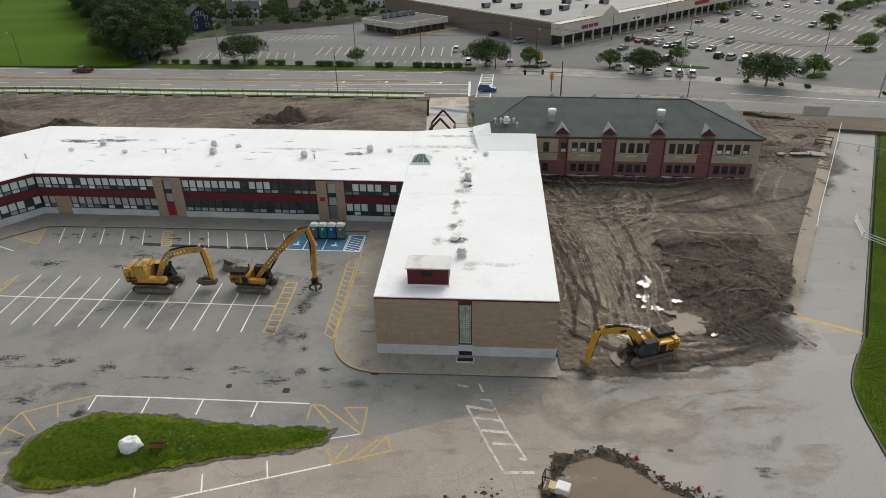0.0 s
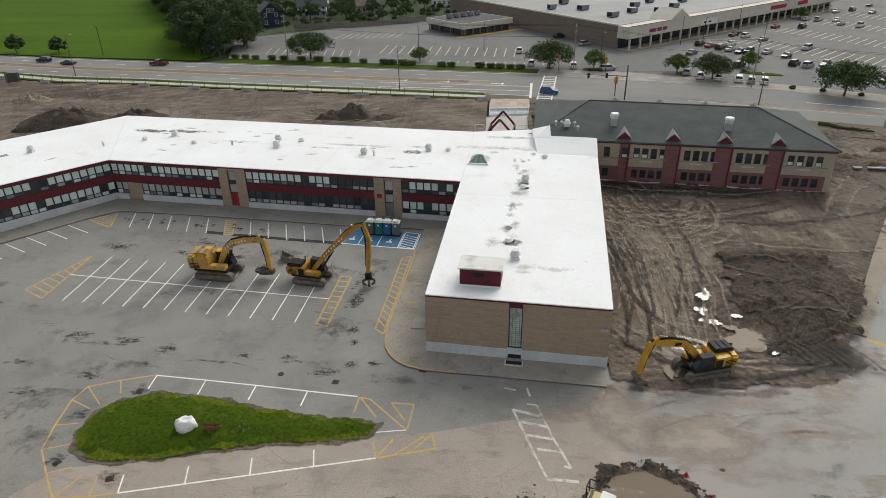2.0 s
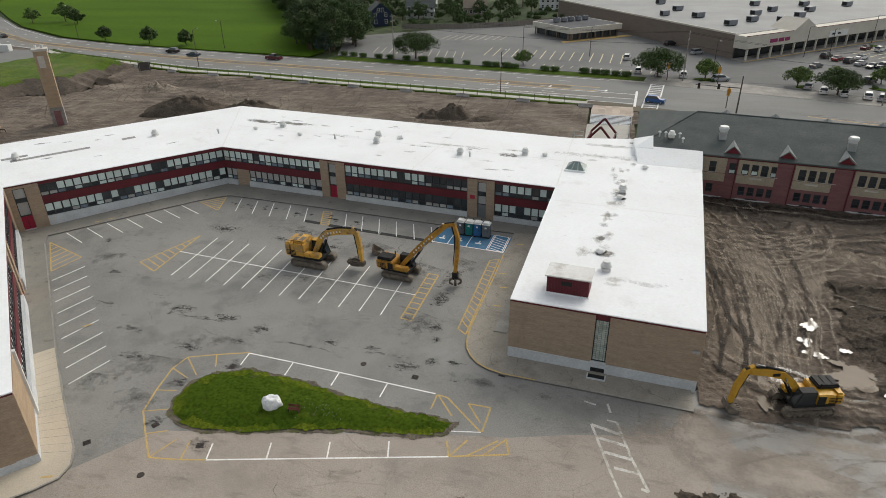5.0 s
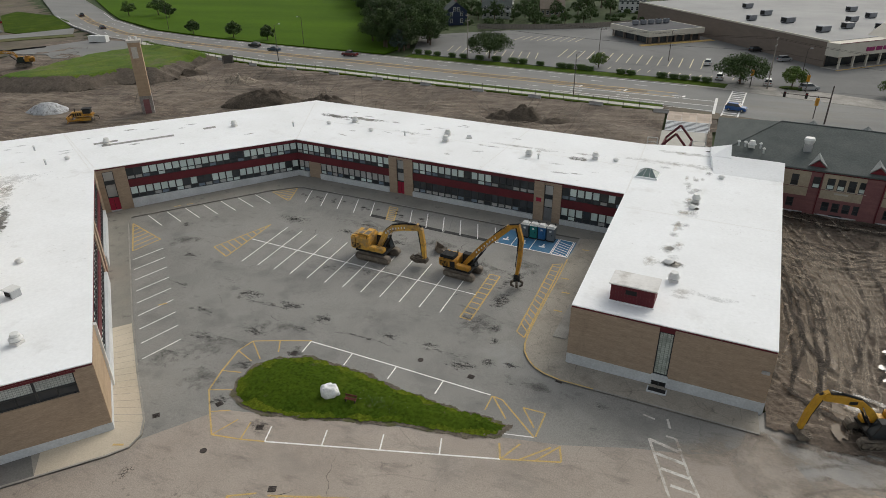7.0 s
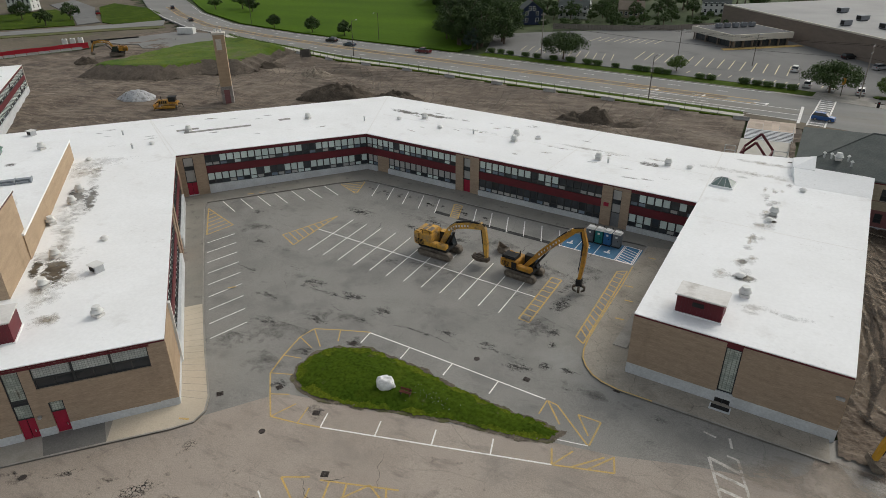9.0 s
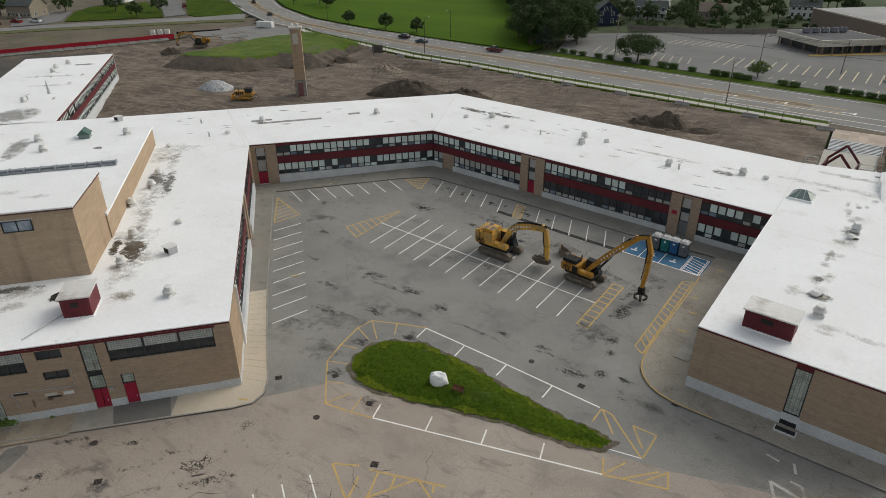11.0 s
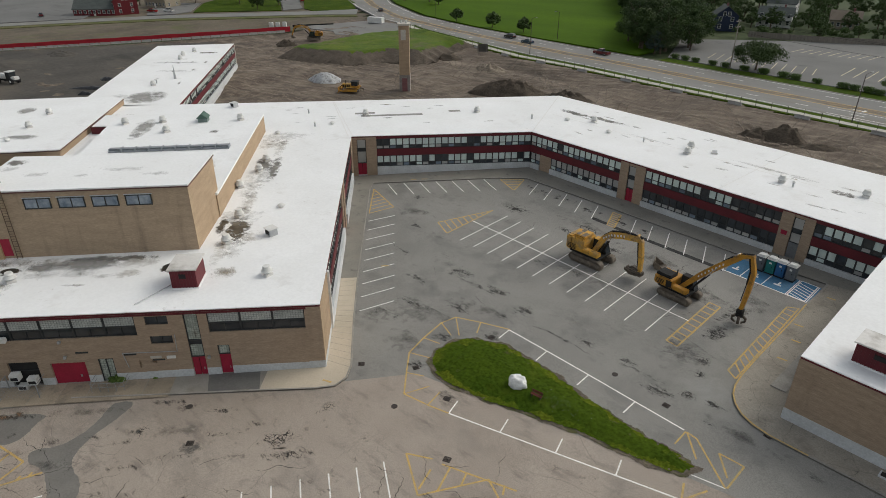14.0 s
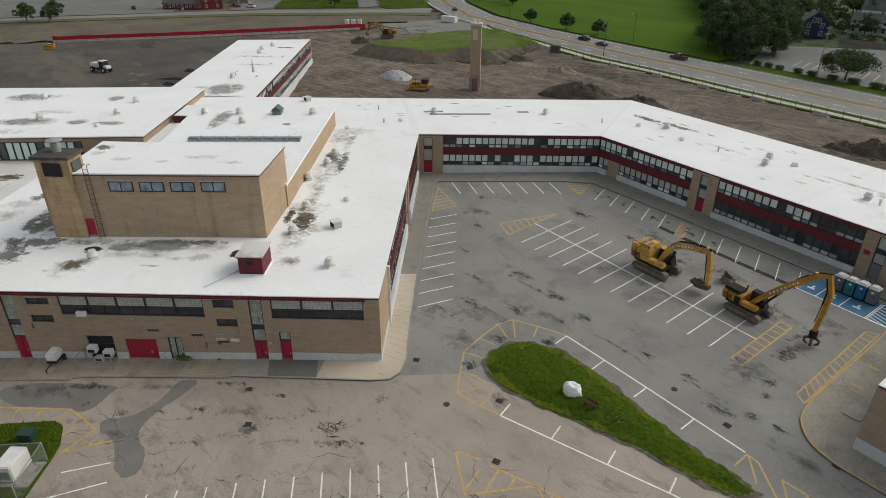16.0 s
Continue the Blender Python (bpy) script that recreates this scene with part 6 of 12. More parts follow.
ISLE_RIM, ISLE_TOP = swell(ISLE, 0.5), swell(ISLE, 0.15)
terrain("island_edge", -40.2, -9.2, 36.8, 48.4, 0.1, lambda x, y: G(x, y) + 0.075 + 0.05 * abs(fbm(x, y, 1.5)), EARTH, lambda x, y: inside(x + 0.5 * fbm(x, y, 0.5, 5), y + 0.5 * fbm(x + 40, y, 0.5, 5), ISLE_RIM), "strip of bare dirt round the green island")
terrain("island_lawn", -39.6, -9.8, 37.2, 48, 0.14, isle_z, GRASS, lambda x, y: inside(x + 0.3 * fbm(x, y, 0.9), y + 0.3 * fbm(x + 40, y, 0.9), ISLE_TOP), "uneven green grass island with clover in the car park")


RIM_GRASS = material("yellowed_grass", (0.105, 0.128, 0.012), (0.055, 0.090, 0.007), 0.35, 4.0, 0.95, 0.3, 0.4, spec=0.05)
ISLE_IN = swell(ISLE, -0.55)
terrain("island_margin", -39.6, -9.8, 37.2, 48, 0.1, lambda x, y: isle_z(x, y) + 0.015, RIM_GRASS, lambda x, y: inside(x + 0.3 * fbm(x, y, 0.9), y + 0.3 * fbm(x + 40, y, 0.9), ISLE_TOP) and not inside(x + 1.3 * fbm(x, y, 0.5, 5), y + 0.9 * fbm(x + 40, y, 0.6, 5), ISLE_IN), "yellow-green margin of the grass island")


def tufts(name, pts, n, zf, h, mat, label, seed, w=0.03):
    """Loose blades of grass scattered over an outline."""
    rng = random.Random(seed)
    verts, faces = [], []
    x0, x1 = min(p[0] for p in pts), max(p[0] for p in pts)
    y0, y1 = min(p[1] for p in pts), max(p[1] for p in pts)
    while len(faces) < n:
        x, y = rng.uniform(x0, x1), rng.uniform(y0, y1)
        if not inside(x, y, pts):
            continue
        z = zf(x, y)
        for _ in range(3):
            a, hh = rng.uniform(0, 6.28), h * rng.uniform(0.5, 1.3)
            dx, dy = math.cos(a) * w, math.sin(a) * w
            lx, ly = rng.uniform(-0.6, 0.6) * hh, rng.uniform(-0.6, 0.6) * hh
            i = len(verts)
            verts += [(x - dx, y - dy, z - 0.03), (x + dx, y + dy, z - 0.03), (x + lx, y + ly, z + hh)]
            faces.append((i, i + 1, i + 2))
    me = bpy.data.meshes.new(name)
    me.from_pydata(verts, [], faces)
    me.materials.append(mat)
    tagged(new(name, me), label, "grass", kind="stuff")


BLADE = material("grass_blade", (0.065, 0.125, 0.010), (0.17, 0.20, 0.022), 0.16, 5.0, 0.95, 0.3, 0.0, spec=0.02)
tufts("island_grass", swell(ISLE, -0.25), 26000, isle_z, 0.035, GRASS, "green grass blades on the island", 5, 0.025)
CLOVER = material("white_clover", (0.7, 0.7, 0.66), None, 2, 9, 0.9, 0.1, 0.0)
bm = B()
rng = random.Random(8)
for _ in range(60):
    x, y = rng.gauss(-23.2, 1.2), rng.gauss(42.3, 0.7)
    if inside(x, y, ISLE):
        bmesh.ops.create_icosphere(bm, subdivisions=1, radius=rng.uniform(0.014, 0.03), matrix=Matrix.Translation((x, y, isle_z(x, y) + 0.15)))
tagged(part("clover_flowers", bm, CLOVER), "white clover flowers in the island grass", "flowers", kind="stuff")

bm = B()
bmesh.ops.create_icosphere(bm, subdivisions=4, radius=1.0)
for v in bm.verts:
    p = v.co.copy()
    k = 1 + 0.24 * noise.noise(p * 1.2 + Vector((4, 1, 2))) + 0.05 * noise.cell(p * 1.6) + 0.10 * noise.noise(p * 2.6) + 0.05 * abs(noise.noise(p * 6))
    v.co = Vector((p.x * 1.35 * k, p.y * 0.95 * k, min(max(p.z, -0.25), 0.8) * 1.1 * k * (1.0 - 0.25 * p.x)))
ROCKM = material("whitewashed_rock", (0.84, 0.84, 0.83), (0.72, 0.72, 0.71), 1.2, 5.0, 0.8, 0.12, 0.5)
worn(ROCKM, (0.28, 0.28, 0.27), 1.8, 0.60, 0.68, 8, amount=0.7)
rock = part("boulder", mesh_of(bm, "boulder", ROCKM, True), at=pose(-28.2, 42.1, isle_z(-28.2, 42.1) + 0.1, 0, 0, 25) @ Matrix.Diagonal((0.68, 0.78, 0.95, 1)))
tagged(rock, "white painted boulder standing on the grass island", "boulder")
bench = thing("bench", "small dark red wooden bench on the grass island", "bench", pose(-25.8, 41.8, isle_z(-25.8, 41.8), 0, 0, 4) @ Matrix.Diagonal((0.75, 0.8, 0.8, 1)))
WOOD_R = material("red_stained_wood", (0.14, 0.035, 0.025), (0.10, 0.03, 0.02), 2, 9, 0.7, 0.15, 0.1)
for k in range(3):
    bm = B()
    box(bm, -0.8, 0.8, -0.22 + k * 0.16, -0.09 + k * 0.16, 0.42, 0.47)
    part("seat_slat", bm, WOOD_R, bench)
for k in range(2):
    bm = B()
    box(bm, -0.8, 0.8, 0.26, 0.3, 0.58 + k * 0.17, 0.71 + k * 0.17)
    part("back_slat", bm, WOOD_R, bench)
for x in (-0.65, 0.6):
    bm = B()
    box(bm, x, x + 0.06, -0.2, 0.28, -0.1, 0.42)
    box(bm, x, x + 0.06, 0.24, 0.3, 0.4, 0.88)
    part("leg", bm, IRON, bench)


# ---- machines ----
CAT = material("machine_yellow", (0.50, 0.25, 0.028), (0.37, 0.185, 0.033), 0.9, 7.0, 0.5, 0.12, 0.05)
worn(CAT, (0.12, 0.078, 0.042), 1.3, 0.52, 0.68, 8, amount=0.75)
CAT_DIRTY = material("dusty_machine_yellow", (0.65, 0.36, 0.055), (0.49, 0.28, 0.065), 0.9, 7.0, 0.6, 0.15, 0.05)
worn(CAT_DIRTY, (0.30, 0.215, 0.125), 0.8, 0.48, 0.62, 8, amount=0.8)
worn(CAT_DIRTY, (0.10, 0.075, 0.055), 1.4, 0.56, 0.68, 8, offset=(3, 8, 2), amount=0.8)
CAT_CLEAN = material("clean_machine_yellow", (0.60, 0.33, 0.035), (0.52, 0.28, 0.03), 0.9, 7.0, 0.4, 0.08, 0.03)
worn(CAT_CLEAN, (0.16, 0.11, 0.06), 1.3, 0.60, 0.74, 8, amount=0.6)
STEEL = material("muddy_steel", (0.12, 0.10, 0.08), (0.23, 0.195, 0.155), 1.6, 7.0, 0.7, 0.2, 0.2)
TOOL_STEEL = material("worn_tool_steel", (0.055, 0.047, 0.04), (0.12, 0.095, 0.07), 1.6, 7.0, 0.6, 0.25, 0.15)
BLACK = material("black_paint", (0.018, 0.018, 0.018), (0.03, 0.03, 0.03), 1.5, 7.0, 0.6, 0.1, 0.02, spec=0.15)
CHROME = material("cylinder_rod", (0.6, 0.6, 0.6), None, 2, 9, 0.2, 0.05, 0.0, metal=0.9)
CABGLASS = material("cab_glass", (0.02, 0.026, 0.03), (0.03, 0.036, 0.04), 1, 4, 0.06, 0.05, 0.0, spec=0.6)


def track_mesh(L, H, w):
    """One crawler track: a loop of shoes round a frame."""
    bm = B()
    r = H / 2
    path = []
    for k in range(9):
        a = -math.pi / 2 + math.pi * k / 8
        path.append((L / 2 - r + r * math.cos(a), r + r * math.sin(a)))
    for k in range(9):
        a = math.pi / 2 + math.pi * k / 8
        path.append((-L / 2 + r + r * math.cos(a), r + r * math.sin(a)))
    pts = []
    closed = path + path[:1]
    total = sum(math.dist(a, b) for a, b in zip(closed, closed[1:]))
    n = int(total / 0.24)
    for k in range(n):
        p, q = along(closed, total * k / n), along(closed, total * (k + 0.86) / n)
        d = Vector((q[0] - p[0], q[1] - p[1]))
        o = Vector((d.y, -d.x)).normalized() * 0.07
        quad = [(p[0], p[1]), (q[0], q[1]), (q[0] + o.x, q[1] + o.y), (p[0] + o.x, p[1] + o.y)]
        lo = [bm.verts.new((x, -w / 2, z)) for x, z in quad]
        hi = [bm.verts.new((x, w / 2, z)) for x, z in quad]
        bm.faces.new(lo[::-1])
        bm.faces.new(hi)
        for i in range(4):
            bm.faces.new((lo[i], lo[(i + 1) % 4], hi[(i + 1) % 4], hi[i]))
    bmesh.ops.recalc_face_normals(bm, faces=bm.faces)
    return mesh_of(bm, "track_belt", STEEL)


def beam(bm, pts, w0, h):
    """A box girder through points (x, z) with heights h, its width w0."""
    rings = []
    for i, (x, z) in enumerate(pts):
        a, b = pts[max(i - 1, 0)], pts[min(i + 1, len(pts) - 1)]
        d = Vector((b[0] - a[0], b[1] - a[1])).normalized()
        o = Vector((-d.y, d.x)) * h[i] / 2
        rings.append([bm.verts.new(v) for v in ((x - o.x, -w0 / 2, z - o.y), (x - o.x, w0 / 2, z - o.y), (x + o.x, w0 / 2, z + o.y), (x + o.x, -w0 / 2, z + o.y))])
    for r, s in zip(rings, rings[1:]):
        for k in range(4):
            bm.faces.new((r[k], r[(k + 1) % 4], s[(k + 1) % 4], s[k]))
    bm.faces.new(rings[0][::-1])
    bm.faces.new(rings[-1])
    bmesh.ops.recalc_face_normals(bm, faces=bm.faces)


def excavator(at, turn, boom, stick, tool, label, paint=CAT, L=5.2, lettering=True, tall=0.0, dark_rear=False, slim=0.92):
    ob = thing("excavator", label, "excavator", at, "excavators")
    belt = track_mesh(L, 1.05, 0.75)
    for y in (-1.4, 1.4):
        bm = B()
        box(bm, -L / 2 + 0.5, L / 2 - 0.5, y - 0.28, y + 0.28, 0.25, 0.85, bevel=0.06)
        tr = part("track_frame", bm, STEEL, ob)
        part("track_belt", belt, None, tr, "", pose(0, y, 0.07))
        for k in range(8):
            bm = B()
            x = -L / 2 + 0.52 + k * (L - 1.04) / 7
            r = 0.38 if k in (0, 7) else 0.2
            tube(bm, (x, y - 0.34, 0.59 if k in (0, 7) else 0.33), (x, y + 0.34, 0.59 if k in (0, 7) else 0.33), r, n=14)
            part("roller", bm, STEEL, tr)
    bm = B()
    box(bm, -1.1, 1.1, -1.1, 1.1, 0.5, 1.05, bevel=0.08)
    tube(bm, (0, 0, 1.0), (0, 0, 1.3), 0.85, n=24)
    part("undercarriage", bm, BLACK, ob)
    up = pose(0, 0, 0, 0, 0, turn)

    def top(name, bm, mat, lab="", smooth=False):
        bm.transform(up)
        return part(name, bm, mat, ob, lab)

    bm = B()
    box(bm, -2.7, 1.9, -1.5, 1.5, 1.25, 1.5, bevel=0.04)
    top("turntable_deck", bm, BLACK)
    bm = B()
    vs = box(bm, -3.5, -2.5, -1.5, 1.5, 1.35, 2.85 + tall, bevel=0.22)
    top("counterweight", bm, paint)
    bm = B()
    box(bm, -2.5, -0.6, -1.48, 1.48, 1.5, 2.75 + tall, bevel=0.1)
    top("engine_housing", bm, paint)
    bm = B()
    if dark_rear:
        box(bm, -3.35, -1.0, -1.3, 0.5, 2.7, 3.2, bevel=0.12)
    else:
        box(bm, -2.4, -0.7, -1.1, 1.1, 2.75 + tall, 3.15 + tall, bevel=0.1)
    top("engine_hood", bm, BLACK if dark_rear else paint)
    if not dark_rear:
        for x0, x1, y0, y1 in ((-2.3, -1.75, -0.95, -0.1), (-2.3, -1.75, 0.1, 0.95), (-1.5, -0.85, -0.9, 0.2)):
            bm = B()
            box(bm, x0, x1, y0, y1, 3.14 + tall, 3.17 + tall, bevel=0.01)
            top("hood_grille", bm, STEEL)
        for y in (-1.42, 1.42):
            bm = B()
            for u, v in (((-3.3, 2.8), (-3.3, 3.25)), ((-2.0, 2.7), (-2.0, 3.25)), ((-0.8, 2.7), (-0.8, 3.25)), ((-3.3, 3.25), (-0.8, 3.25))):
                tube(bm, (u[0], y, u[1] + tall), (v[0], y, v[1] + tall), 0.03, n=6)
            top("guard_rail", bm, BLACK)
    if dark_rear:
        for k in range(3):
            bm = B()
            box(bm, -3.2 + k * 0.75, -2.6 + k * 0.75, -1.2, 0.4, 3.2, 3.26, bevel=0.02)
            top("hood_rib", bm, BLACK)
        bm = B()
        box(bm, -1.5, -0.65, -1.51, -1.47, 1.6, 2.6)
        top("side_panel", bm, BLACK)
        bm = B()
        box(bm, -1.5, -0.65, 1.47, 1.51, 1.6, 2.6)
        top("side_panel", bm, BLACK)
    for side in (-1.49, 1.49):
        for col in range(2):
            for k in range(4):
                bm = B()
                x0 = -3.15 + col * 0.72
                box(bm, x0, x0 + 0.6, side - 0.03, side + 0.03, 1.68 + k * 0.2, 1.77 + k * 0.2)
                top("grille", bm, BLACK)
    if not lettering:
        for side in (-0.335, 0.335):
            bm = B()
            box(bm, 3.4, 4.2, side - 0.012, side + 0.012, 4.62, 4.98)
            top("emblem_panel", bm, BLACK)
    bm = B()
    tube(bm, (-1.2, 0.6, 3.0), (-1.2, 0.6, 3.6), 0.09, n=10)
    top("exhaust", bm, BLACK)
    bm = B()
    box(bm, -0.6, 1.7, -1.48, -0.55, 1.5, 2.15, bevel=0.1)
    top("tool_box", bm, paint)
    # cab on the left of the boom
    bm = B()
    vs = [(-0.35, 0.55, 1.5), (1.75, 0.55, 1.5), (1.75, 1.5, 1.5), (-0.35, 1.5, 1.5), (-0.35, 0.6, 3.15), (1.2, 0.6, 3.15), (1.2, 1.45, 3.15), (-0.35, 1.45, 3.15)]
    q = [bm.verts.new(v) for v in vs]
    for f in ((0, 1, 5, 4), (1, 2, 6, 5), (2, 3, 7, 6), (3, 0, 4, 7), (4, 5, 6, 7), (3, 2, 1, 0)):
        bm.faces.new([q[i] for i in f])
    bmesh.ops.recalc_face_normals(bm, faces=bm.faces)
    cab = top("cab", bm, CABGLASS, "dark glazed operator cab")
    bm = B()
    for i, j in ((0, 4), (1, 5), (2, 6), (3, 7), (4, 5), (5, 6), (6, 7), (7, 4), (0, 1), (2, 3), (3, 0), (1, 2)):
        tube(bm, vs[i], vs[j], 0.05, n=6)
    bm.transform(up)
    part("cab_frame", bm, BLACK, cab)
    bm = B()
    box(bm, -0.4, 1.25, 0.55, 1.5, 3.12, 3.22, bevel=0.03)
    bm.transform(up)
    part("cab_roof", bm, paint if not dark_rear else BLACK, cab)
    # boom, stick and rams
    bm = B()
    n = len(boom)
    beam(bm, boom, 0.6, [slim * (0.56 + 0.36 * math.sin(math.pi * (i + 0.4) / (n + 0.2))) for i in range(n)])
    top("boom", bm, paint)
    for y in (-0.12, 0.0, 0.12):
        bm = B()
        line = [Vector((p[0], y, p[1] + 0.42 + 0.14 * math.sin(math.pi * i / (n - 1)))) for i, p in enumerate(boom)]
        for p, q in zip(line, line[1:]):
            tube(bm, p, q, 0.045, n=6)
        tube(bm, line[-1], Vector((stick[1][0] + 0.1, y, stick[1][1] + 0.35)), 0.045, n=6)
        top("hydraulic_hose", bm, BLACK)
    if lettering:
        for side in (-0.31, 0.31):
            for k in range(8):
                f = 0.33 + k * 0.058
                p = along(boom, f * sum(math.dist(a, b) for a, b in zip(boom, boom[1:])))
                bm = B()
                box(bm, p[0] - 0.11, p[0] + 0.09, side - 0.006, side + 0.006, p[1] - 0.14, p[1] + 0.14)
                top("lettering_bar", bm, WHITE_METAL)
    bm = B()
    beam(bm, stick, 0.48, [0.66] + [0.6 * slim] * (len(stick) - 2) + [0.42])
    top("stick", bm, paint)
    for y in (-0.5, 0.5):
        a, b = (1.3, y, 1.7), (boom[len(boom) // 2][0] - 0.1, y, boom[len(boom) // 2][1] - 0.1)
        bm = B()
        tube(bm, a, Vector(a).lerp(Vector(b), 0.6), 0.12, n=10)
        ram = top("boom_ram", bm, BLACK)
        bm = B()
        tube(bm, Vector(a).lerp(Vector(b), 0.58), b, 0.07, n=8)
        bm.transform(up)
        part("rod", bm, CHROME, ram)
    m = len(boom) // 2
    a = Vector((boom[m][0], 0, boom[m][1] + 0.5))
    b = Vector((stick[0][0], 0, stick[0][1] + 0.4))
    bm = B()
    tube(bm, a, a.lerp(b, 0.65), 0.13, n=10)
    ram = top("stick_ram", bm, BLACK)
    bm = B()
    tube(bm, a.lerp(b, 0.6), b, 0.07, n=8)
    bm.transform(up)
    part("rod", bm, CHROME, ram)
    reach = sum(math.dist(a, b) for a, b in zip(stick, stick[1:]))
    run = [Vector((along(stick, reach * f)[0], 0, along(stick, reach * f)[1])) for f in (0.2, 0.4, 0.6, 0.88)]
    side = (run[-1] - run[0]).normalized().cross(Vector((0, 1, 0)))
    side = side * (-0.46 if side.x > 0 else 0.46)
    bm = B()
    for u, v, r in zip(run, run[1:], (0.11, 0.11, 0.06)):
        tube(bm, u + side, v + side, r, n=10)
    top("tool_ram", bm, BLACK)
    x, z = stick[-1]
    if tool == "bucket":
        bucket_parts(lambda n_, b_, m_: top(n_, b_, m_), x, z)
    elif tool == "grapple":
        bm = B()
        box(bm, x - 0.4, x + 0.4, -0.45, 0.45, z - 0.5, z + 0.1, bevel=0.08)
        top("grapple_head", bm, TOOL_STEEL)
        for k in range(3):
            bm = B()
            beam(bm, [(x - 0.2, z - 0.3), (x - 1.2, z - 0.35), (x - 1.9, z - 0.1), (x - 2.0, z + 0.15)], 0.16, [0.4, 0.5, 0.3, 0.1])
            bm.transform(Matrix.Translation((0, -0.4 + 0.4 * k, 0)))
            top("tine", bm, TOOL_STEEL)
        bm = B()
        beam(bm, [(x - 0.1, z + 0.3), (x - 1.0, z + 0.5), (x - 1.5, z + 0.2)], 0.5, [0.2, 0.3, 0.15])
        top("thumb", bm, TOOL_STEEL)
    else:
        bm = B()
        box(bm, x - 0.4, x + 0.4, -0.4, 0.4, z - 0.7, z + 0.1, bevel=0.08)
        tube(bm, (x, 0, z - 1.0), (x, 0, z - 0.6), 0.5, n=16)
        top("grapple_head", bm, BLACK)
        for k in range(4):
            a = k * math.pi / 2 + 0.4
            bm = B()
            c, s = math.cos(a), math.sin(a)
            beam(bm, [(0.2, z - 0.8), (0.85, z - 1.25), (0.8, z - 1.7), (0.35, z - 2.0)], 0.35, [0.3, 0.3, 0.25, 0.1])
            bm.transform(Matrix.Translation((x, 0, 0)) @ pose(0, 0, 0, 0, 0, math.degrees(a)))
            top("tine", bm, TOOL_STEEL)
    return ob


def bucket_parts(put, x, z, w=1.5):
    """A toothed digging bucket: shell, two cheeks and teeth."""
    prof = [(0.3, 0.1), (0.45, -0.5), (0.2, -0.95), (-0.35, -1.1), (-0.95, -0.85)]
    bm = B()
    beam(bm, [(x + a, z + b) for a, b in prof], w, [0.08] * 5)
    put("bucket_shell", bm, STEEL)
    for y in (-w / 2, w / 2):
        bm = B()
        vs = [[bm.verts.new((x + a, y + o, z + b)) for a, b in prof] for o in (-0.03, 0.03)]
        bm.faces.new(vs[0])
        bm.faces.new(vs[1][::-1])
        for i in range(5):
            bm.faces.new((vs[0][i], vs[0][(i + 1) % 5], vs[1][(i + 1) % 5], vs[1][i]))
        bmesh.ops.recalc_face_normals(bm, faces=bm.faces)
        put("bucket_cheek", bm, STEEL)
    for k in range(5):
        y = -w / 2 + 0.12 + k * (w - 0.24) / 4
        bm = B()
        box(bm, x - 1.25, x - 0.9, y - 0.06, y + 0.06, z - 0.9, z - 0.8)
        put("tooth", bm, STEEL)


def stand(x, y, rot):
    return pose(x, y, G(x, y) + 0.05, math.degrees(math.atan(SITE_C)), 0, 0) @ pose(0, 0, 0, 0, 0, rot)


excavator(stand(-36.4, 70.0, -5), 0, [(0.4, 1.9), (1.6, 4.2), (2.6, 5.0), (4.3, 5.5), (6.7, 5.8)], [(6.2, 6.2), (6.9, 5.6), (7.2, 3.5), (7.3, 1.3)], "grapple", "dusty yellow tracked excavator with grapple parked on the asphalt", CAT_DIRTY, tall=0.55)
excavator(stand(-23.6, 69.2, -8) @ Matrix.Diagonal((0.87, 0.87, 0.87, 1)), -1, [(0.2, 1.8), (2.7, 4.9), (5.0, 7.3), (7.4, 9.6)], [(7.0, 9.5), (8.7, 10.1), (9.3, 8.0), (9.1, 4.8), (8.8, 2.3)], "claw", "yellow long-boom demolition excavator parked on the asphalt", CAT, 5.0, dark_rear=True)
excavator(pose(20.9, 53.2, G(20.9, 53.2) + 0.12, 1, 0, 17) @ Matrix.Diagonal((0.88, 0.88, 0.88, 1)), 180, [(0.4, 1.9), (1.8, 3.6), (3.0, 4.6), (4.8, 5.1), (6.6, 5.3)], [(6.1, 5.7), (7.0, 5.2), (7.6, 3.2), (7.9, 1.2)], "bucket", "clean yellow tracked excavator working in the dirt lot", CAT_CLEAN, 5.3, lettering=False, dark_rear=True)
excavator(pose(-203.5, 150, T(-203.5, 150) + 0.9, 0, 0, 50), 183, [(0.4, 1.9), (2.0, 4.4), (4.4, 5.0), (6.6, 4.6)], [(6.2, 5.0), (7.0, 4.2), (7.8, 1.8)], "bucket", "yellow tracked excavator digging beside the grass bank", CAT, 5.0)
loose = thing("excavator_bucket", "rusty toothed excavator bucket lying on the asphalt", "excavator bucket", pose(-29.0, 74.2, G(-29, 74.2) + 1.15, 0, 0, 200))
bucket_parts(lambda n_, b_, m_: part(n_, b_, m_, loose), 0, 0, 1.6)


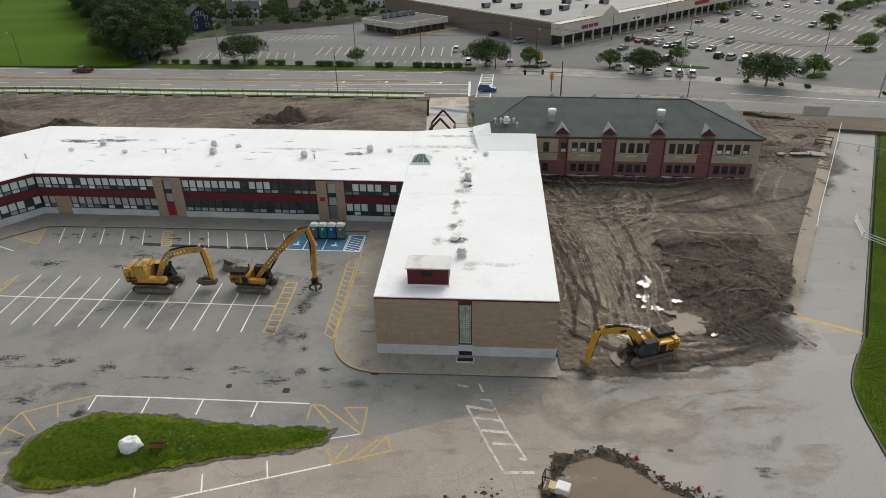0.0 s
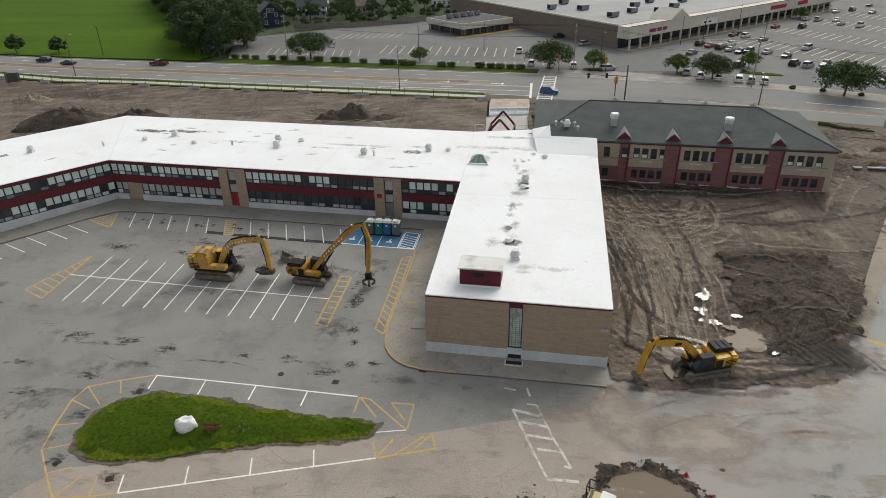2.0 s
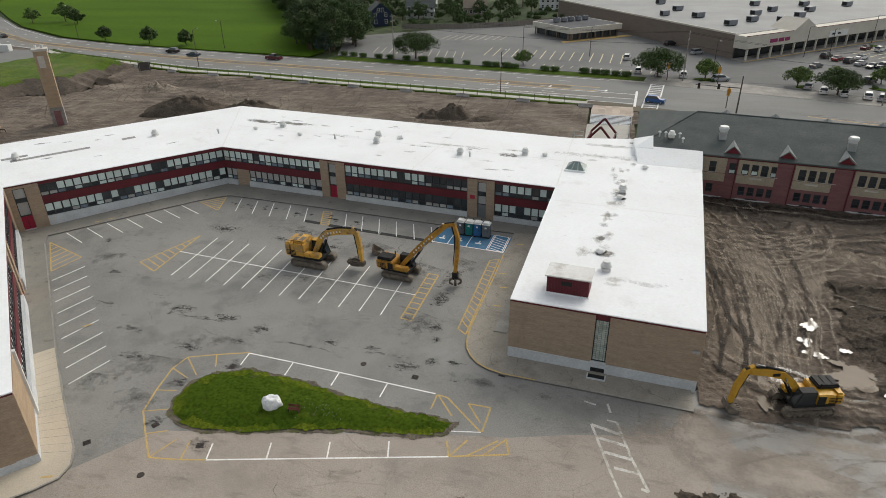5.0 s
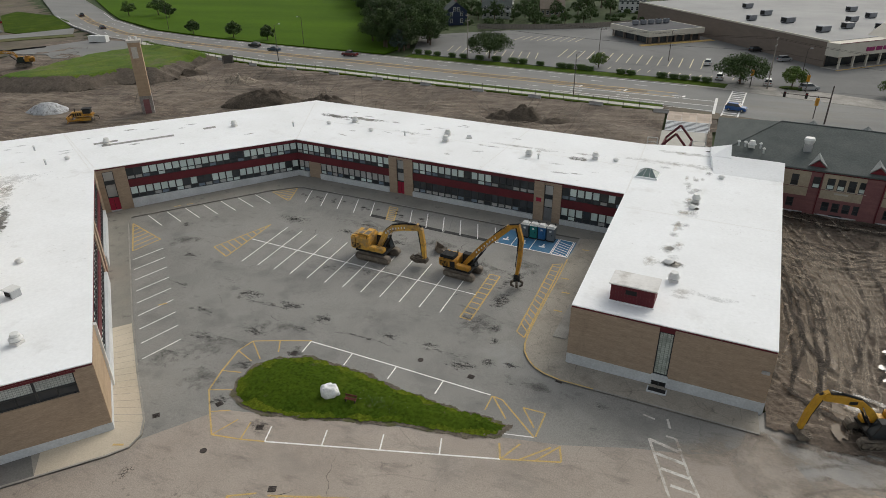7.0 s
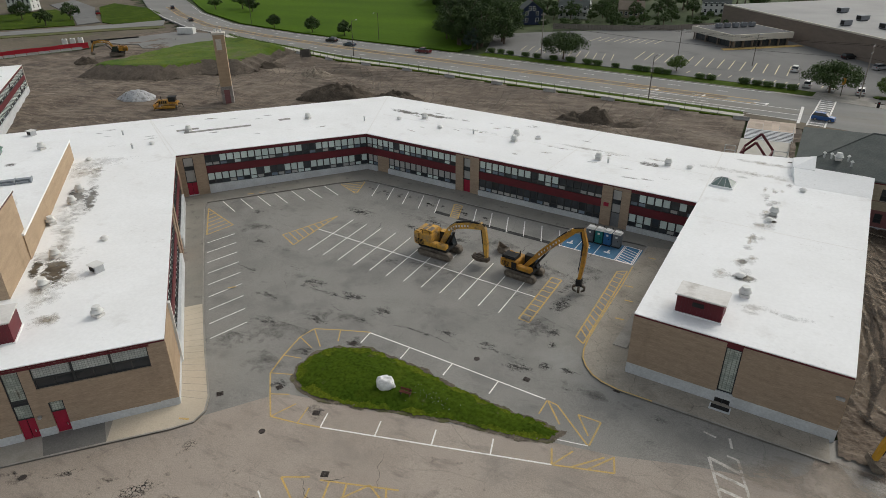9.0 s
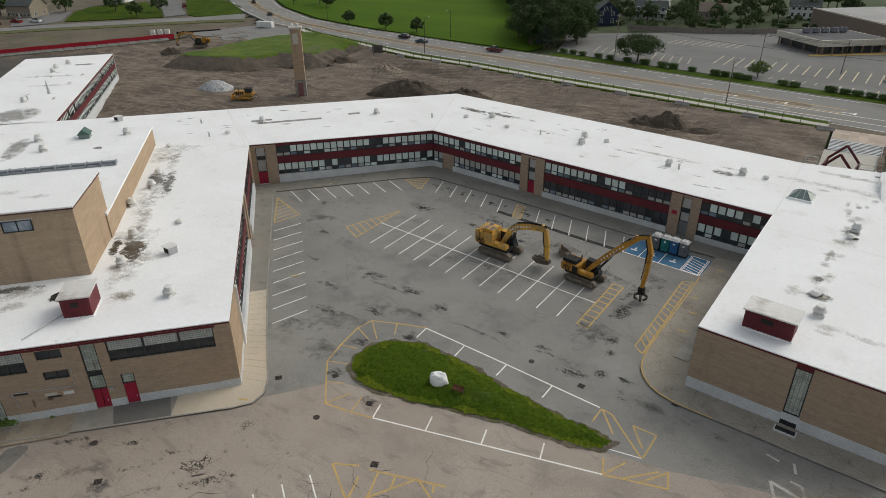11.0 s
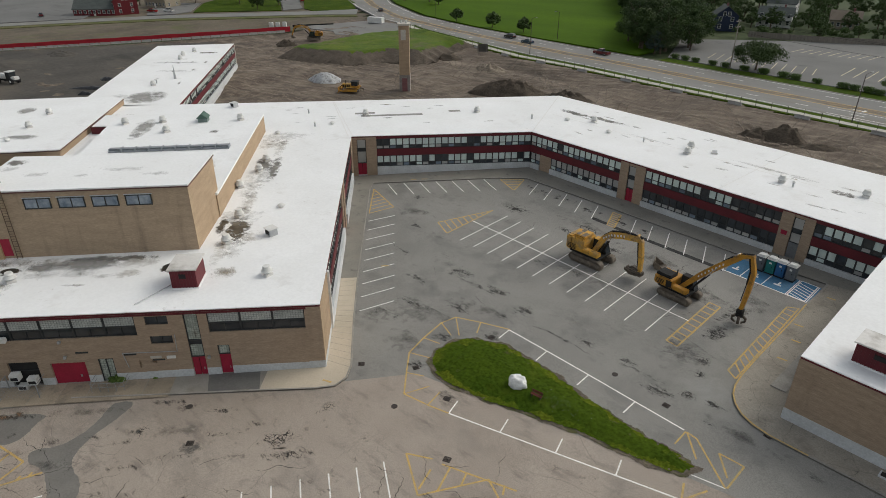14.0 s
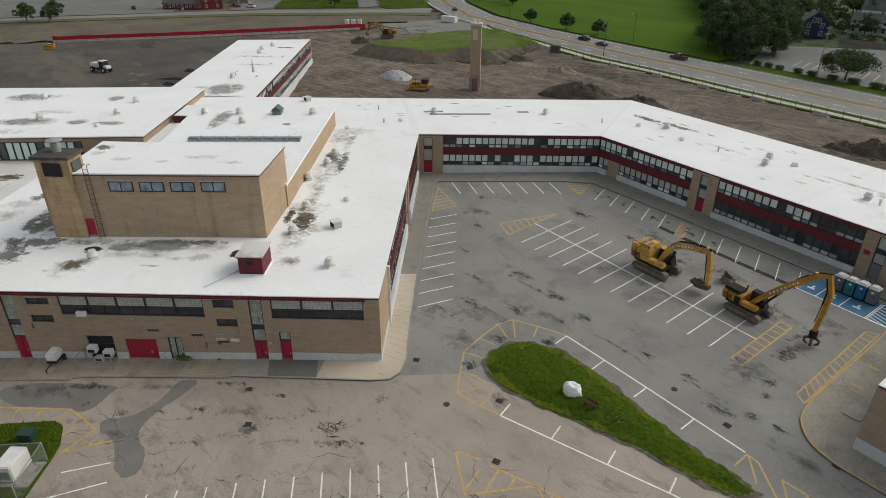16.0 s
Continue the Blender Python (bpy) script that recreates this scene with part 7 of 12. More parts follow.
def toilet(x, y, rot, mat, lab):
    ob = thing("portable_toilet", lab, "portable toilet", pose(x, y, G(x, y) + 0.06, 0, 0, rot), "portable toilets")
    bm = B()
    box(bm, -0.58, 0.58, -0.6, 0.6, 0.0, 0.16, bevel=0.03)
    part("skid", bm, BLACK, ob)
    bm = B()
    box(bm, -0.55, 0.55, -0.56, 0.56, 0.16, 2.05, bevel=0.05)
    part("cabin", bm, mat, ob)
    bm = B()
    box(bm, -0.34, 0.34, -0.60, -0.55, 0.24, 1.95, bevel=0.02)
    d = part("door", bm, mat, ob)
    bm = B()
    box(bm, 0.2, 0.27, -0.64, -0.6, 1.0, 1.2)
    part("latch", bm, BLACK, d)
    bm = B()
    box(bm, -0.15, 0.15, -0.615, -0.6, 1.5, 1.75)
    part("notice", bm, WHITE_METAL, d)
    for z in (0.5, 1.2):
        bm = B()
        box(bm, -0.57, 0.57, -0.45, 0.5, z, z + 0.06)
        part("rib", bm, mat, ob)
    bm = B()
    box(bm, -0.6, 0.6, -0.64, 0.62, 2.05, 2.14, bevel=0.03)
    vs = box(bm, -0.5, 0.5, -0.5, 0.5, 2.14, 2.34, bevel=0.09)
    part("roof", bm, WHITE_METAL, ob, "white domed roof")
    bm = B()
    tube(bm, (0.38, 0.4, 2.1), (0.38, 0.4, 2.55), 0.05, n=10)
    part("vent_pipe", bm, BLACK, ob)


for k, (x, c, lab) in enumerate(((-18.5, (0.13, 0.145, 0.16), "dark grey"), (-17.2, (0.02, 0.20, 0.19), "teal green"), (-15.95, (0.03, 0.13, 0.31), "blue"), (-14.65, (0.16, 0.175, 0.19), "grey"))):
    toilet(x, 82.6 - 0.1 * k, -6, material("toilet_plastic_%d" % k, c, None, 1.2, 8, 0.5, 0.06, 0.02), lab + " portable toilet with a white roof on blue bays")


# ---- roof plant and stains ----
def vent(x, y, kind, z=ROOF_Z, rot=0.0):
    ob = thing("roof_vent", {"fan": "white round roof exhaust fan on a curb", "pipe": "short grey vent pipe on the white roof", "box": "square galvanised roof vent box with a dark mouth", "low": "low white roof cap vent"}[kind], "roof vent", pose(x, y, z, 0, 0, rot), "roof vents")
    if kind == "fan":
        bm = B()
        box(bm, -0.46, 0.46, -0.46, 0.46, 0, 0.32, bevel=0.03)
        part("curb", bm, ROOF_OLD, ob)
        bm = B()
        tube(bm, (0, 0, 0.32), (0, 0, 0.42), 0.42, 0.40, n=18)
        tube(bm, (0, 0, 0.42), (0, 0, 0.52), 0.36, 0.36, n=18)
        part("neck", bm, METAL, ob)
        bm = B()
        tube(bm, (0, 0, 0.52), (0, 0, 0.60), 0.64, 0.66, n=20)
        tube(bm, (0, 0, 0.60), (0, 0, 0.86), 0.60, 0.46, n=20)
        part("fan_housing", bm, WHITE_METAL, ob)
        bm = B()
        tube(bm, (0, 0, 0.86), (0, 0, 0.92), 0.34, 0.34, n=16)
        tube(bm, (0, 0, 0.92), (0, 0, 1.14), 0.46, 0.38, n=18)
        part("motor_cap", bm, WHITE_METAL, ob)
    elif kind == "pipe":
        bm = B()
        tube(bm, (0, 0, 0), (0, 0, 0.75), 0.14, n=10)
        part("pipe", bm, METAL, ob)
        bm = B()
        tube(bm, (0, 0, 0.75), (0, 0, 0.95), 0.28, 0.12, n=10)
        part("cap", bm, WHITE_METAL, ob)
    elif kind == "box":
        bm = B()
        box(bm, -0.55, 0.55, -0.55, 0.55, 0, 0.9, bevel=0.03)
        part("vent_box", bm, METAL, ob)
        bm = B()
        box(bm, -0.4, 0.4, -0.6, -0.55, 0.25, 0.8)
        part("mouth", bm, DARK, ob)
        bm = B()
        box(bm, -0.68, 0.68, -0.7, 0.62, 0.9, 0.98)
        part("hood", bm, WHITE_METAL, ob)
    else:
        bm = B()
        tube(bm, (0, 0, 0), (0, 0, 0.3), 0.35, n=14)
        part("neck", bm, WHITE_METAL, ob)
        bm = B()
        tube(bm, (0, 0, 0.3), (0, 0, 0.55), 0.55, 0.25, n=14)
        part("cap", bm, WHITE_METAL, ob)


for x, y, k in ((2.1, 63.3, "fan"), (1.4, 67.3, "low"), (3.9, 86.9, "fan"), (3.5, 84.3, "low"), (7.3, 97.4, "low"),
                (-68.8, 100.7, "pipe"), (-63.2, 104.5, "low"), (-58.9, 107.1, "fan"), (-53.3, 102.8, "low"), (-46.1, 102.0, "pipe"), (-38.8, 104.7, "fan"), (-37.9, 101.2, "fan"), (-22.2, 98.3, "fan"), (-20.4, 97.4, "pipe"), (-11.7, 100.4, "fan"), (-8.4, 100.3, "low"),
                (-96.5, 61.4, "low"), (-85.6, 51.8, "fan"), (-82.4, 48.4, "fan"), (-78.6, 42.8, "fan"), (-69.7, 37.2, "fan"), (-64.3, 32.2, "fan"), (-68.5, 42.8, "low"), (-62.3, 37.1, "box"), (-54.2, 31.1, "fan"), (-72.8, 11.8, "fan"),
                (-94.4, 80.5, "fan"), (-79.7, 97.1, "fan"), (-94.2, 72.0, "low"), (-95.3, 68.8, "pipe"), (-103.5, 73.5, "pipe"), (-118.5, 66.0, "box")):
    vent(x, y, k, ROOF_Z, random.uniform(-10, 10))
for x, y, k in ((-110.5, 41.0, "fan"), (-106.8, 45.8, "fan"), (-101.1, 43.6, "fan"), (-98.4, 55.6, "fan"), (-80.9, 40.1, "fan")):
    vent(x, y, k, 11.14)
for x, y, k in ((-148.6, 23.5, "fan"), (-134.6, 36.7, "fan"), (-127.8, 31.1, "fan"), (-133.3, 19.4, "fan"), (-122, 26, "low")):
    vent(x, y, k, 9.15)
for x, y, k in ((-173.5, 82.6, "fan"), (-181.5, 91.0, "fan"), (-178.5, 86.0, "fan"), (-148.9, 63.3, "fan"), (-150.5, 64.9, "pipe")):
    vent(x, y, k, ROOF_Z)
hatch_cover = thing("roof_hatch", "small grey roof hatch with its lid leaning open", "roof hatch", pose(-34.6, 104.4, ROOF_Z, 0, 0, 30))
bm = B()
box(bm, -0.45, 0.45, -0.35, 0.35, 0.0, 0.22, bevel=0.03)
part("curb", bm, ROOF_OLD, hatch_cover)
bm = B()
box(bm, -0.4, 0.4, -0.03, 0.03, 0.0, 0.55)
bm.transform(pose(0, -0.2, 0.2, -60, 0, 0))
part("lid", bm, METAL, hatch_cover)
bm = B()
tube(bm, (-152.0, 70.2, ROOF_Z), (-152.0, 70.2, ROOF_Z + 3.2), 0.35, 0.03, n=8)
tagged(part("roof_spike", bm, METAL), "pointed grey metal spike standing on the white roof", "roof spike")
# a long duct over the hall
DUCT = material("dull_duct_metal", (0.26, 0.29, 0.32), (0.34, 0.36, 0.38), 1.2, 8.0, 0.45, 0.12, 0.03, metal=0.5)
duct = thing("roof_duct", "long grey metal duct lying on the hall roof", "duct", pose(-98.0, 33.2, 11.14, 0, 0, 50.2))
for k in range(9):
    bm = B()
    box(bm, k * 1.94, k * 1.94 + 1.78, -0.42, 0.42, 0.1, 0.42, bevel=0.04)
    box(bm, k * 1.94 + 0.1, k * 1.94 + 1.7, -1.0, -0.62, 0.05, 0.25, bevel=0.03)
    part("duct_section", bm, DUCT, duct)
    bm = B()
    box(bm, k * 1.94 + 1.78, k * 1.94 + 1.94, -1.05, 0.5, 0.0, 0.5)
    part("duct_flange", bm, DUCT, duct)


# seams of the membrane
SEAM = material("roof_seam", (0.75, 0.75, 0.74), (0.80, 0.80, 0.79), 0.6, 5, 0.7, 0.1, 0.0)
for a, b in (((-5.2, 82.0), (13.8, 80.2)), ((-5.4, 87.0), (-4.6, 110.6)), ((-28, 89.6), (-25.6, 113.5)), ((-64.0, 94.2), (-75.0, 119.5)), ((-85.7, 69.7), (-107.5, 83.0)), ((-5.6, 98.6), (-68, 106.3)), ((-86.0, 69.0), (-107.0, 82.4))):
    stripe(school, a, b, 0.22, SEAM, level(ROOF_Z), 0.007, "roof_seam")
bm = B()
for a, b in (((-60.0, 24.8, 7.95), (-58.6, 18.6, 7.95)),):
    tube(bm, a, b, 0.06, n=6)
part("conduit", bm, METAL, school, "grey conduit running over the roof edge")

# ---- hip-roofed annexe ----
annex = thing("annex_building", "two-storey maroon and tan brick annexe with a grey hipped shingle roof", "building")
ASW, ASE = (6.3, 105.2), (52.6, 99.6)
ANE, ANW = (55.0, 121.6), (7.6, 128.6)
EAVE = 8.7
AW = 1.0
prism("core_wall", inset([ASW, ASE, ANE, ANW], 0.5), -1, EAVE, DARK, annex)
fa = Face((15.8, 103.75), (52.6, 99.3), annex)
bays = [(-9.3, 4.2, 0), (5.9, 11.4, 4), (13.9, 19.2, 4), (21.9, 27.2, 4), (29.6, 36.3, 4)]


def annex_window(s, z0, z1, shade):
    fa.unit(s, s + AW, z0, z1, [z0 + (z1 - z0) * 0.42], [SHADE if shade else GLASS, GLASS], back=0.1)


for k, (a, b, n) in enumerate(bays):
    if n == 0:
        xs = [1.7]
        a = 0.0
    else:
        xs = [a + 0.6 + j * 1.38 for j in range(4)]
    for s in xs:
        annex_window(s, 6.0, 7.75, k != 2 and random.random() < 0.6)
        annex_window(s, 2.55, 4.0, False)
    cuts = [a] + [v for s in xs for v in (s, s + AW)] + [b]
    for u, v in zip(cuts[::2], cuts[1::2]):
        fa.bar("tan_wall", u, v, 4.5, 8.4, TAN_STUCCO, 0.03)
        fa.bar("brick_wall", u, v, 0.5, 4.5, RED_BRICK, 0.03)
    for s in xs:
        fa.bar("tan_wall", s, s + AW, 7.75, 8.4, TAN_STUCCO, 0.03)
        fa.bar("tan_wall", s, s + AW, 4.5, 6.0, TAN_STUCCO, 0.03)
        fa.bar("brick_wall", s, s + AW, 4.0, 4.5, RED_BRICK, 0.03)
        fa.bar("brick_wall", s, s + AW, 0.5, 2.55, RED_BRICK, 0.03)
        fa.bar("window_sill", s - 0.08, s + AW + 0.08, 5.92, 6.0, PALE_TRIM, 0.1, 0.0)
    fa.bar("band_course", a, b, 5.85, 5.93, RED_BRICK, 0.06, -0.02)
    if n:
        fa.bar("wall_vent", (a + b) / 2 - 0.9, (a + b) / 2 + 0.9, 5.35, 5.6, PALE_TRIM, 0.12, -0.02)
        fa.bar("wall_vent", (a + b) / 2 - 0.9, (a + b) / 2 + 0.9, 1.9, 2.1, FRAME, 0.1, -0.02)
for a, b in ((4.2, 5.9), (11.4, 13.9), (19.2, 21.9), (27.2, 29.6)):
    fa.bar("brick_pilaster", a, b, 0.5, 8.4, RED_BRICK, 0.09)
    fa.bar("downpipe", b - 0.28, b - 0.14, 1.2, 8.4, RED_PANEL, 0.22, -0.09)
fa.unit(4.6, 5.6, 6.0, 7.75, [6.7], [SHADE, GLASS], back=-0.11)
fa.bar("brick_wall", 36.3, fa.L, 0.5, 8.4, TAN_STUCCO, 0.03)
fa.bar("foundation", 0, fa.L, 0.0, 1.95, PLINTH, 0.06, 0.4)
fa.bar("frieze", -0.5, fa.L + 0.1, 8.4, 8.7, RED_PANEL, 0.14)
for p, q in ((ASE, ANE), (ANE, ANW), (ANW, ASW)):
    f_ = Face(p, q, annex)
    f_.bar("brick_wall", 0, f_.L, 0.0, 8.5, RED_BRICK, 0.0)
e = 0.5
R = inset([ASW, ASE, ANE, ANW], -e)
RIDGE = 12.4
bm = B()
c0 = [bm.verts.new((x, y, EAVE - 0.12)) for x, y in R]
c1 = [bm.verts.new((x, y, EAVE + 0.1)) for x, y in R]
t0, t1 = bm.verts.new((16.0, 115.7, RIDGE)), bm.verts.new((44.0, 111.2, RIDGE))
corner = {}
for i, p in enumerate(R):
    corner[("s" if p[1] < 112 else "n") + ("w" if p[0] < 30 else "e")] = c1[i]
bm.faces.new((corner["sw"], corner["se"], t1, t0))
bm.faces.new((corner["se"], corner["ne"], t1))
bm.faces.new((corner["ne"], corner["nw"], t0, t1))
bm.faces.new((corner["nw"], corner["sw"], t0))
for i in range(4):
    bm.faces.new((c0[i], c0[(i + 1) % 4], c1[(i + 1) % 4], c1[i]))
bm.faces.new(c0[::-1])
bmesh.ops.recalc_face_normals(bm, faces=bm.faces)
roof_a = part("roof", bm, SHINGLE, annex, "dark grey shingle hipped roof")
for a, b in (((R[1]), (44.0, 111.2)), (R[0], (16.0, 115.7))):
    bm = B()
    tube(bm, (a[0], a[1], EAVE + 0.12), (b[0], b[1], RIDGE + 0.02), 0.12, n=6)
    part("hip_cap", bm, SHINGLE, roof_a)
bm = B()
tube(bm, (16.0, 115.7, RIDGE + 0.02), (44.0, 111.2, RIDGE + 0.02), 0.12, n=6)
part("ridge_cap", bm, SHINGLE, roof_a)


GABLET_RED = material("dark_red_panel", (0.17, 0.022, 0.032), (0.13, 0.018, 0.026), 0.6, 5, 0.6, 0.1, 0.04)
GABLET_SHINGLE = material("pale_grey_shingle", (0.20, 0.215, 0.21), (0.25, 0.26, 0.255), 0.5, 5, 0.9, 0.15, 0.2)


def gablet(at, h=1.15, w=1.3, deep=3.3, end=None):
    """A small peaked dormer: two shingled slopes running back into the roof, a red panel under overhanging rakes."""
    bm = B()
    v = [bm.verts.new(q) for q in ((-w, 0, 0), (w, 0, 0), (0, 0, h), (0, deep, h + 0.04 if end is None else end))]
    bm.faces.new((v[0], v[2], v[3]))
    bm.faces.new((v[2], v[1], v[3]))
    lo = [bm.verts.new(q) for q in ((-w + 0.05, 0.02, -0.1), (w - 0.05, 0.02, -0.1), (0, 0.02, h - 0.12))]
    bm.faces.new((v[0], lo[0], lo[2], v[2]))
    bm.faces.new((v[2], lo[2], lo[1], v[1]))
    bmesh.ops.recalc_face_normals(bm, faces=bm.faces)
    g = part("gablet_roof", bm, GABLET_SHINGLE, annex, "", at)
    bm = B()
    tri = ((-w * 0.84, -0.1), (w * 0.84, -0.1), (0, h * 0.7))
    v = [bm.verts.new((x, 0.16, z)) for x, z in tri]
    u = [bm.verts.new((x * 0.9, 0.5, z)) for x, z in tri]
    bm.faces.new(v)
    bm.faces.new(u[::-1])
    for i in range(3):
        bm.faces.new((v[i], u[i], u[(i + 1) % 3], v[(i + 1) % 3]))
    bmesh.ops.recalc_face_normals(bm, faces=bm.faces)
    part("gablet_panel", bm, GABLET_RED, g)


for s in (4.8, 12.6, 20.6, 28.6):
    gablet(fa.m @ Matrix.Translation((s, 0.3, EAVE + 0.5)))
for x, y in ((20.7, 115.8), (28.2, 114.6), (35.8, 113.4), (43.4, 112.2)):
    gablet(pose(x, y, RIDGE - 1.1, 0, 0, 172), 1.65, 2.0, 1.2, 0.9)
for x, y in ((19.4, 107.8), (37.6, 105.6)):
    ob = thing("roof_fan", "large white drum exhaust fan on the shingle roof", "roof fan", pose(x, y, 10.9, 0, 0, -7) @ Matrix.Diagonal((0.82, 0.82, 0.8, 1)))
    bm = B()
    box(bm, -0.7, 0.7, -0.7, 0.7, -1.2, 0.6, bevel=0.03)
    part("curb", bm, METAL, ob)
    bm = B()
    tube(bm, (0, 0, 0.6), (0, 0, 1.3), 0.75, 0.95, n=20)
    tube(bm, (0, 0, 1.3), (0, 0, 1.7), 0.95, 0.8, n=20)
    part("drum", bm, WHITE_METAL, ob)
for k in range(4):
    x = 9.6 + k * 0.95 + (0.3 if k == 3 else 0)
    vent(x, 107.6 - 0.1 * k, "fan" if k == 2 else "pipe", 10.0)
vent(13.2, 106.1, "pipe", 9.6)
for corners in (((5.7, 104.5, 8.92), (8.65, 104.2, 8.95), (8.65, 107.8, 10.06)), ((5.7, 104.5, 8.92), (8.65, 107.8, 10.06), (5.7, 109.2, 8.95)), ((6.2, 99.6, 7.82), (15.8, 98.7, 7.82), (16.25, 104.2, 9.02), (5.8, 105.2, 9.06))):
    bm = B()
    top = [bm.verts.new(v) for v in corners]
    low = [bm.verts.new((v.co.x, v.co.y, ROOF_Z - 0.2)) for v in top]
    bm.faces.new(top)
    for k in range(len(top)):
        bm.faces.new((low[k], low[(k + 1) % len(top)], top[(k + 1) % len(top)], top[k]))
    bmesh.ops.recalc_face_normals(bm, faces=bm.faces)
    part("cricket", bm, ROOF, school, "white sloping roof saddle against the annexe")

# ---- entrance stairs at the back ----
LANDING_TAN = material("landing_panel", (0.47, 0.39, 0.32), (0.40, 0.33, 0.27), 0.4, 6.0, 0.9, 0.1, 0.1, each=0.15)
stairs = thing("entrance_stairs", "concrete stairs with metal railings from the road down to the school", "stairs", kind="structure")
RISER = material("stair_riser", (0.17, 0.165, 0.155), (0.13, 0.125, 0.118), 0.8, 6.0, 0.9, 0.12, 0.1)
FOOT = T(2.0, 140.2) + 0.14
RISE = (3.06 - FOOT) / 8
for k in range(8):
    bm = B()
    z, y = FOOT + (k + 1) * RISE, 140.2 + k * 0.65
    box(bm, -2.5, 6.2 + 0.06 * k, y, y + 0.66, z - 0.8, z - 0.03)
    st = part("step", bm, RISER, stairs)
    bm = B()
    box(bm, -2.5, 6.2 + 0.06 * k, y - 0.03, y + 0.64, z - 0.03, z, bevel=0.008)
    part("tread", bm, PLINTH, st)
bm = B()
box(bm, -2.5, 6.9, 145.4, 153.3, 2.2, 3.06)
land = part("landing", bm, KERB, stairs, "pinkish tan panelled landing beside the road")
for i in range(6):
    for j in range(5):
        bm = B()
        box(bm, -2.45 + 1.555 * i, -0.93 + 1.555 * i, 145.45 + 1.56 * j, 146.98 + 1.56 * j, 3.06, 3.075)
        part("panel", bm, LANDING_TAN, land)
slab("lower_landing", [(-3.0, 128.0), (6.2, 128.0), (6.2, 140.2), (-3.0, 140.2)], WALK_PALE, 0.14, 0.5, T, stairs)
RAILM = material("grey_railing", (0.55, 0.55, 0.54), (0.45, 0.45, 0.44), 1, 8, 0.5, 0.08, 0.02, metal=0.3)
for x in (-2.4, 0.6, 3.7, 6.4):
    bm = B()
    for k in range(5):
        y = 140.1 + k * 1.32
        z = FOOT + k * 2 * RISE
        tube(bm, (x, y, z - 0.1), (x, y, z + 1.0), 0.04, n=6)
    for h in (0.5, 1.0):
        tube(bm, (x, 139.4, FOOT + h), (x, 140.1, FOOT + h), 0.04, n=6)
        tube(bm, (x, 140.1, FOOT + h), (x, 145.4, 3.0 + h), 0.04, n=6)
        tube(bm, (x, 145.4, 3.0 + h), (x, 146.4, 3.03 + h), 0.04, n=6)
    part("railing", bm, RAILM, stairs)
gate = thing("gable_canopy", "maroon painted open gable frame over the rear entrance", "canopy", pose(0, 121.0, 1.3, 0, 0, -6))
for nm, pts in (("front_gable", [(-2.4, 0, 3.2), (0.0, 0, 5.9), (2.4, 0, 3.2)]), ("rear_gable", [(-2.4, 6, 3.2), (0.0, 6, 5.9), (2.4, 6, 3.2)])):
    bm = B()
    for a, b in zip(pts, pts[1:]):
        tube(bm, a, b, 0.22, n=4)
    part(nm, bm, RED_PANEL, gate)
for x in (-2.4, 2.4):
    for y in (0, 6):
        bm = B()
        box(bm, x - 0.16, x + 0.16, y - 0.16, y + 0.16, 0, 3.3)
        part("post", bm, RED_PANEL, gate)
    bm = B()
    tube(bm, (x, 0, 3.2), (x, 6, 3.2), 0.14, n=4)
    part("side_beam", bm, RED_PANEL, gate)
bm = B()
for a in (-4.6, -2.9, 2.9, 5.0):
    tube(bm, (a, 115.0, 1.2), (a, 115.0, 7.9), 0.08, n=6)
for z in (6.4, 7.1, 7.9):
    tube(bm, (-4.6, 115.0, z), (-2.9, 115.0, z), 0.06, n=6)
    tube(bm, (2.9, 115.0, z), (5.0, 115.0, z), 0.06, n=6)
tagged(part("railing_frame", bm, WHITE_METAL), "pale metal railing frame beside the rear entrance", "railing", kind="structure")


# ---- plants ----
BARK = material("bark", (0.10, 0.075, 0.055), (0.14, 0.11, 0.085), 1.5, 8.0, 0.95, 0.2, 0.4, stretch=(1, 1, 0.3))
LEAF = material("leaves", (0.035, 0.062, 0.016), (0.06, 0.10, 0.025), 0.35, 3.0, 0.75, 0.35, 0.0, each=0.15)
LEAF_L = material("light_leaves", (0.075, 0.125, 0.025), (0.11, 0.165, 0.035), 0.5, 3.0, 0.75, 0.3, 0.0, each=0.15)
LEAF_D = material("dark_leaves", (0.028, 0.052, 0.017), (0.058, 0.094, 0.025), 0.25, 2.0, 0.8, 0.35, 0.0, each=0.2)
LEAF_B = material("blue_green_leaves", (0.04, 0.062, 0.05), (0.06, 0.085, 0.07), 0.4, 3.0, 0.8, 0.3, 0.0)


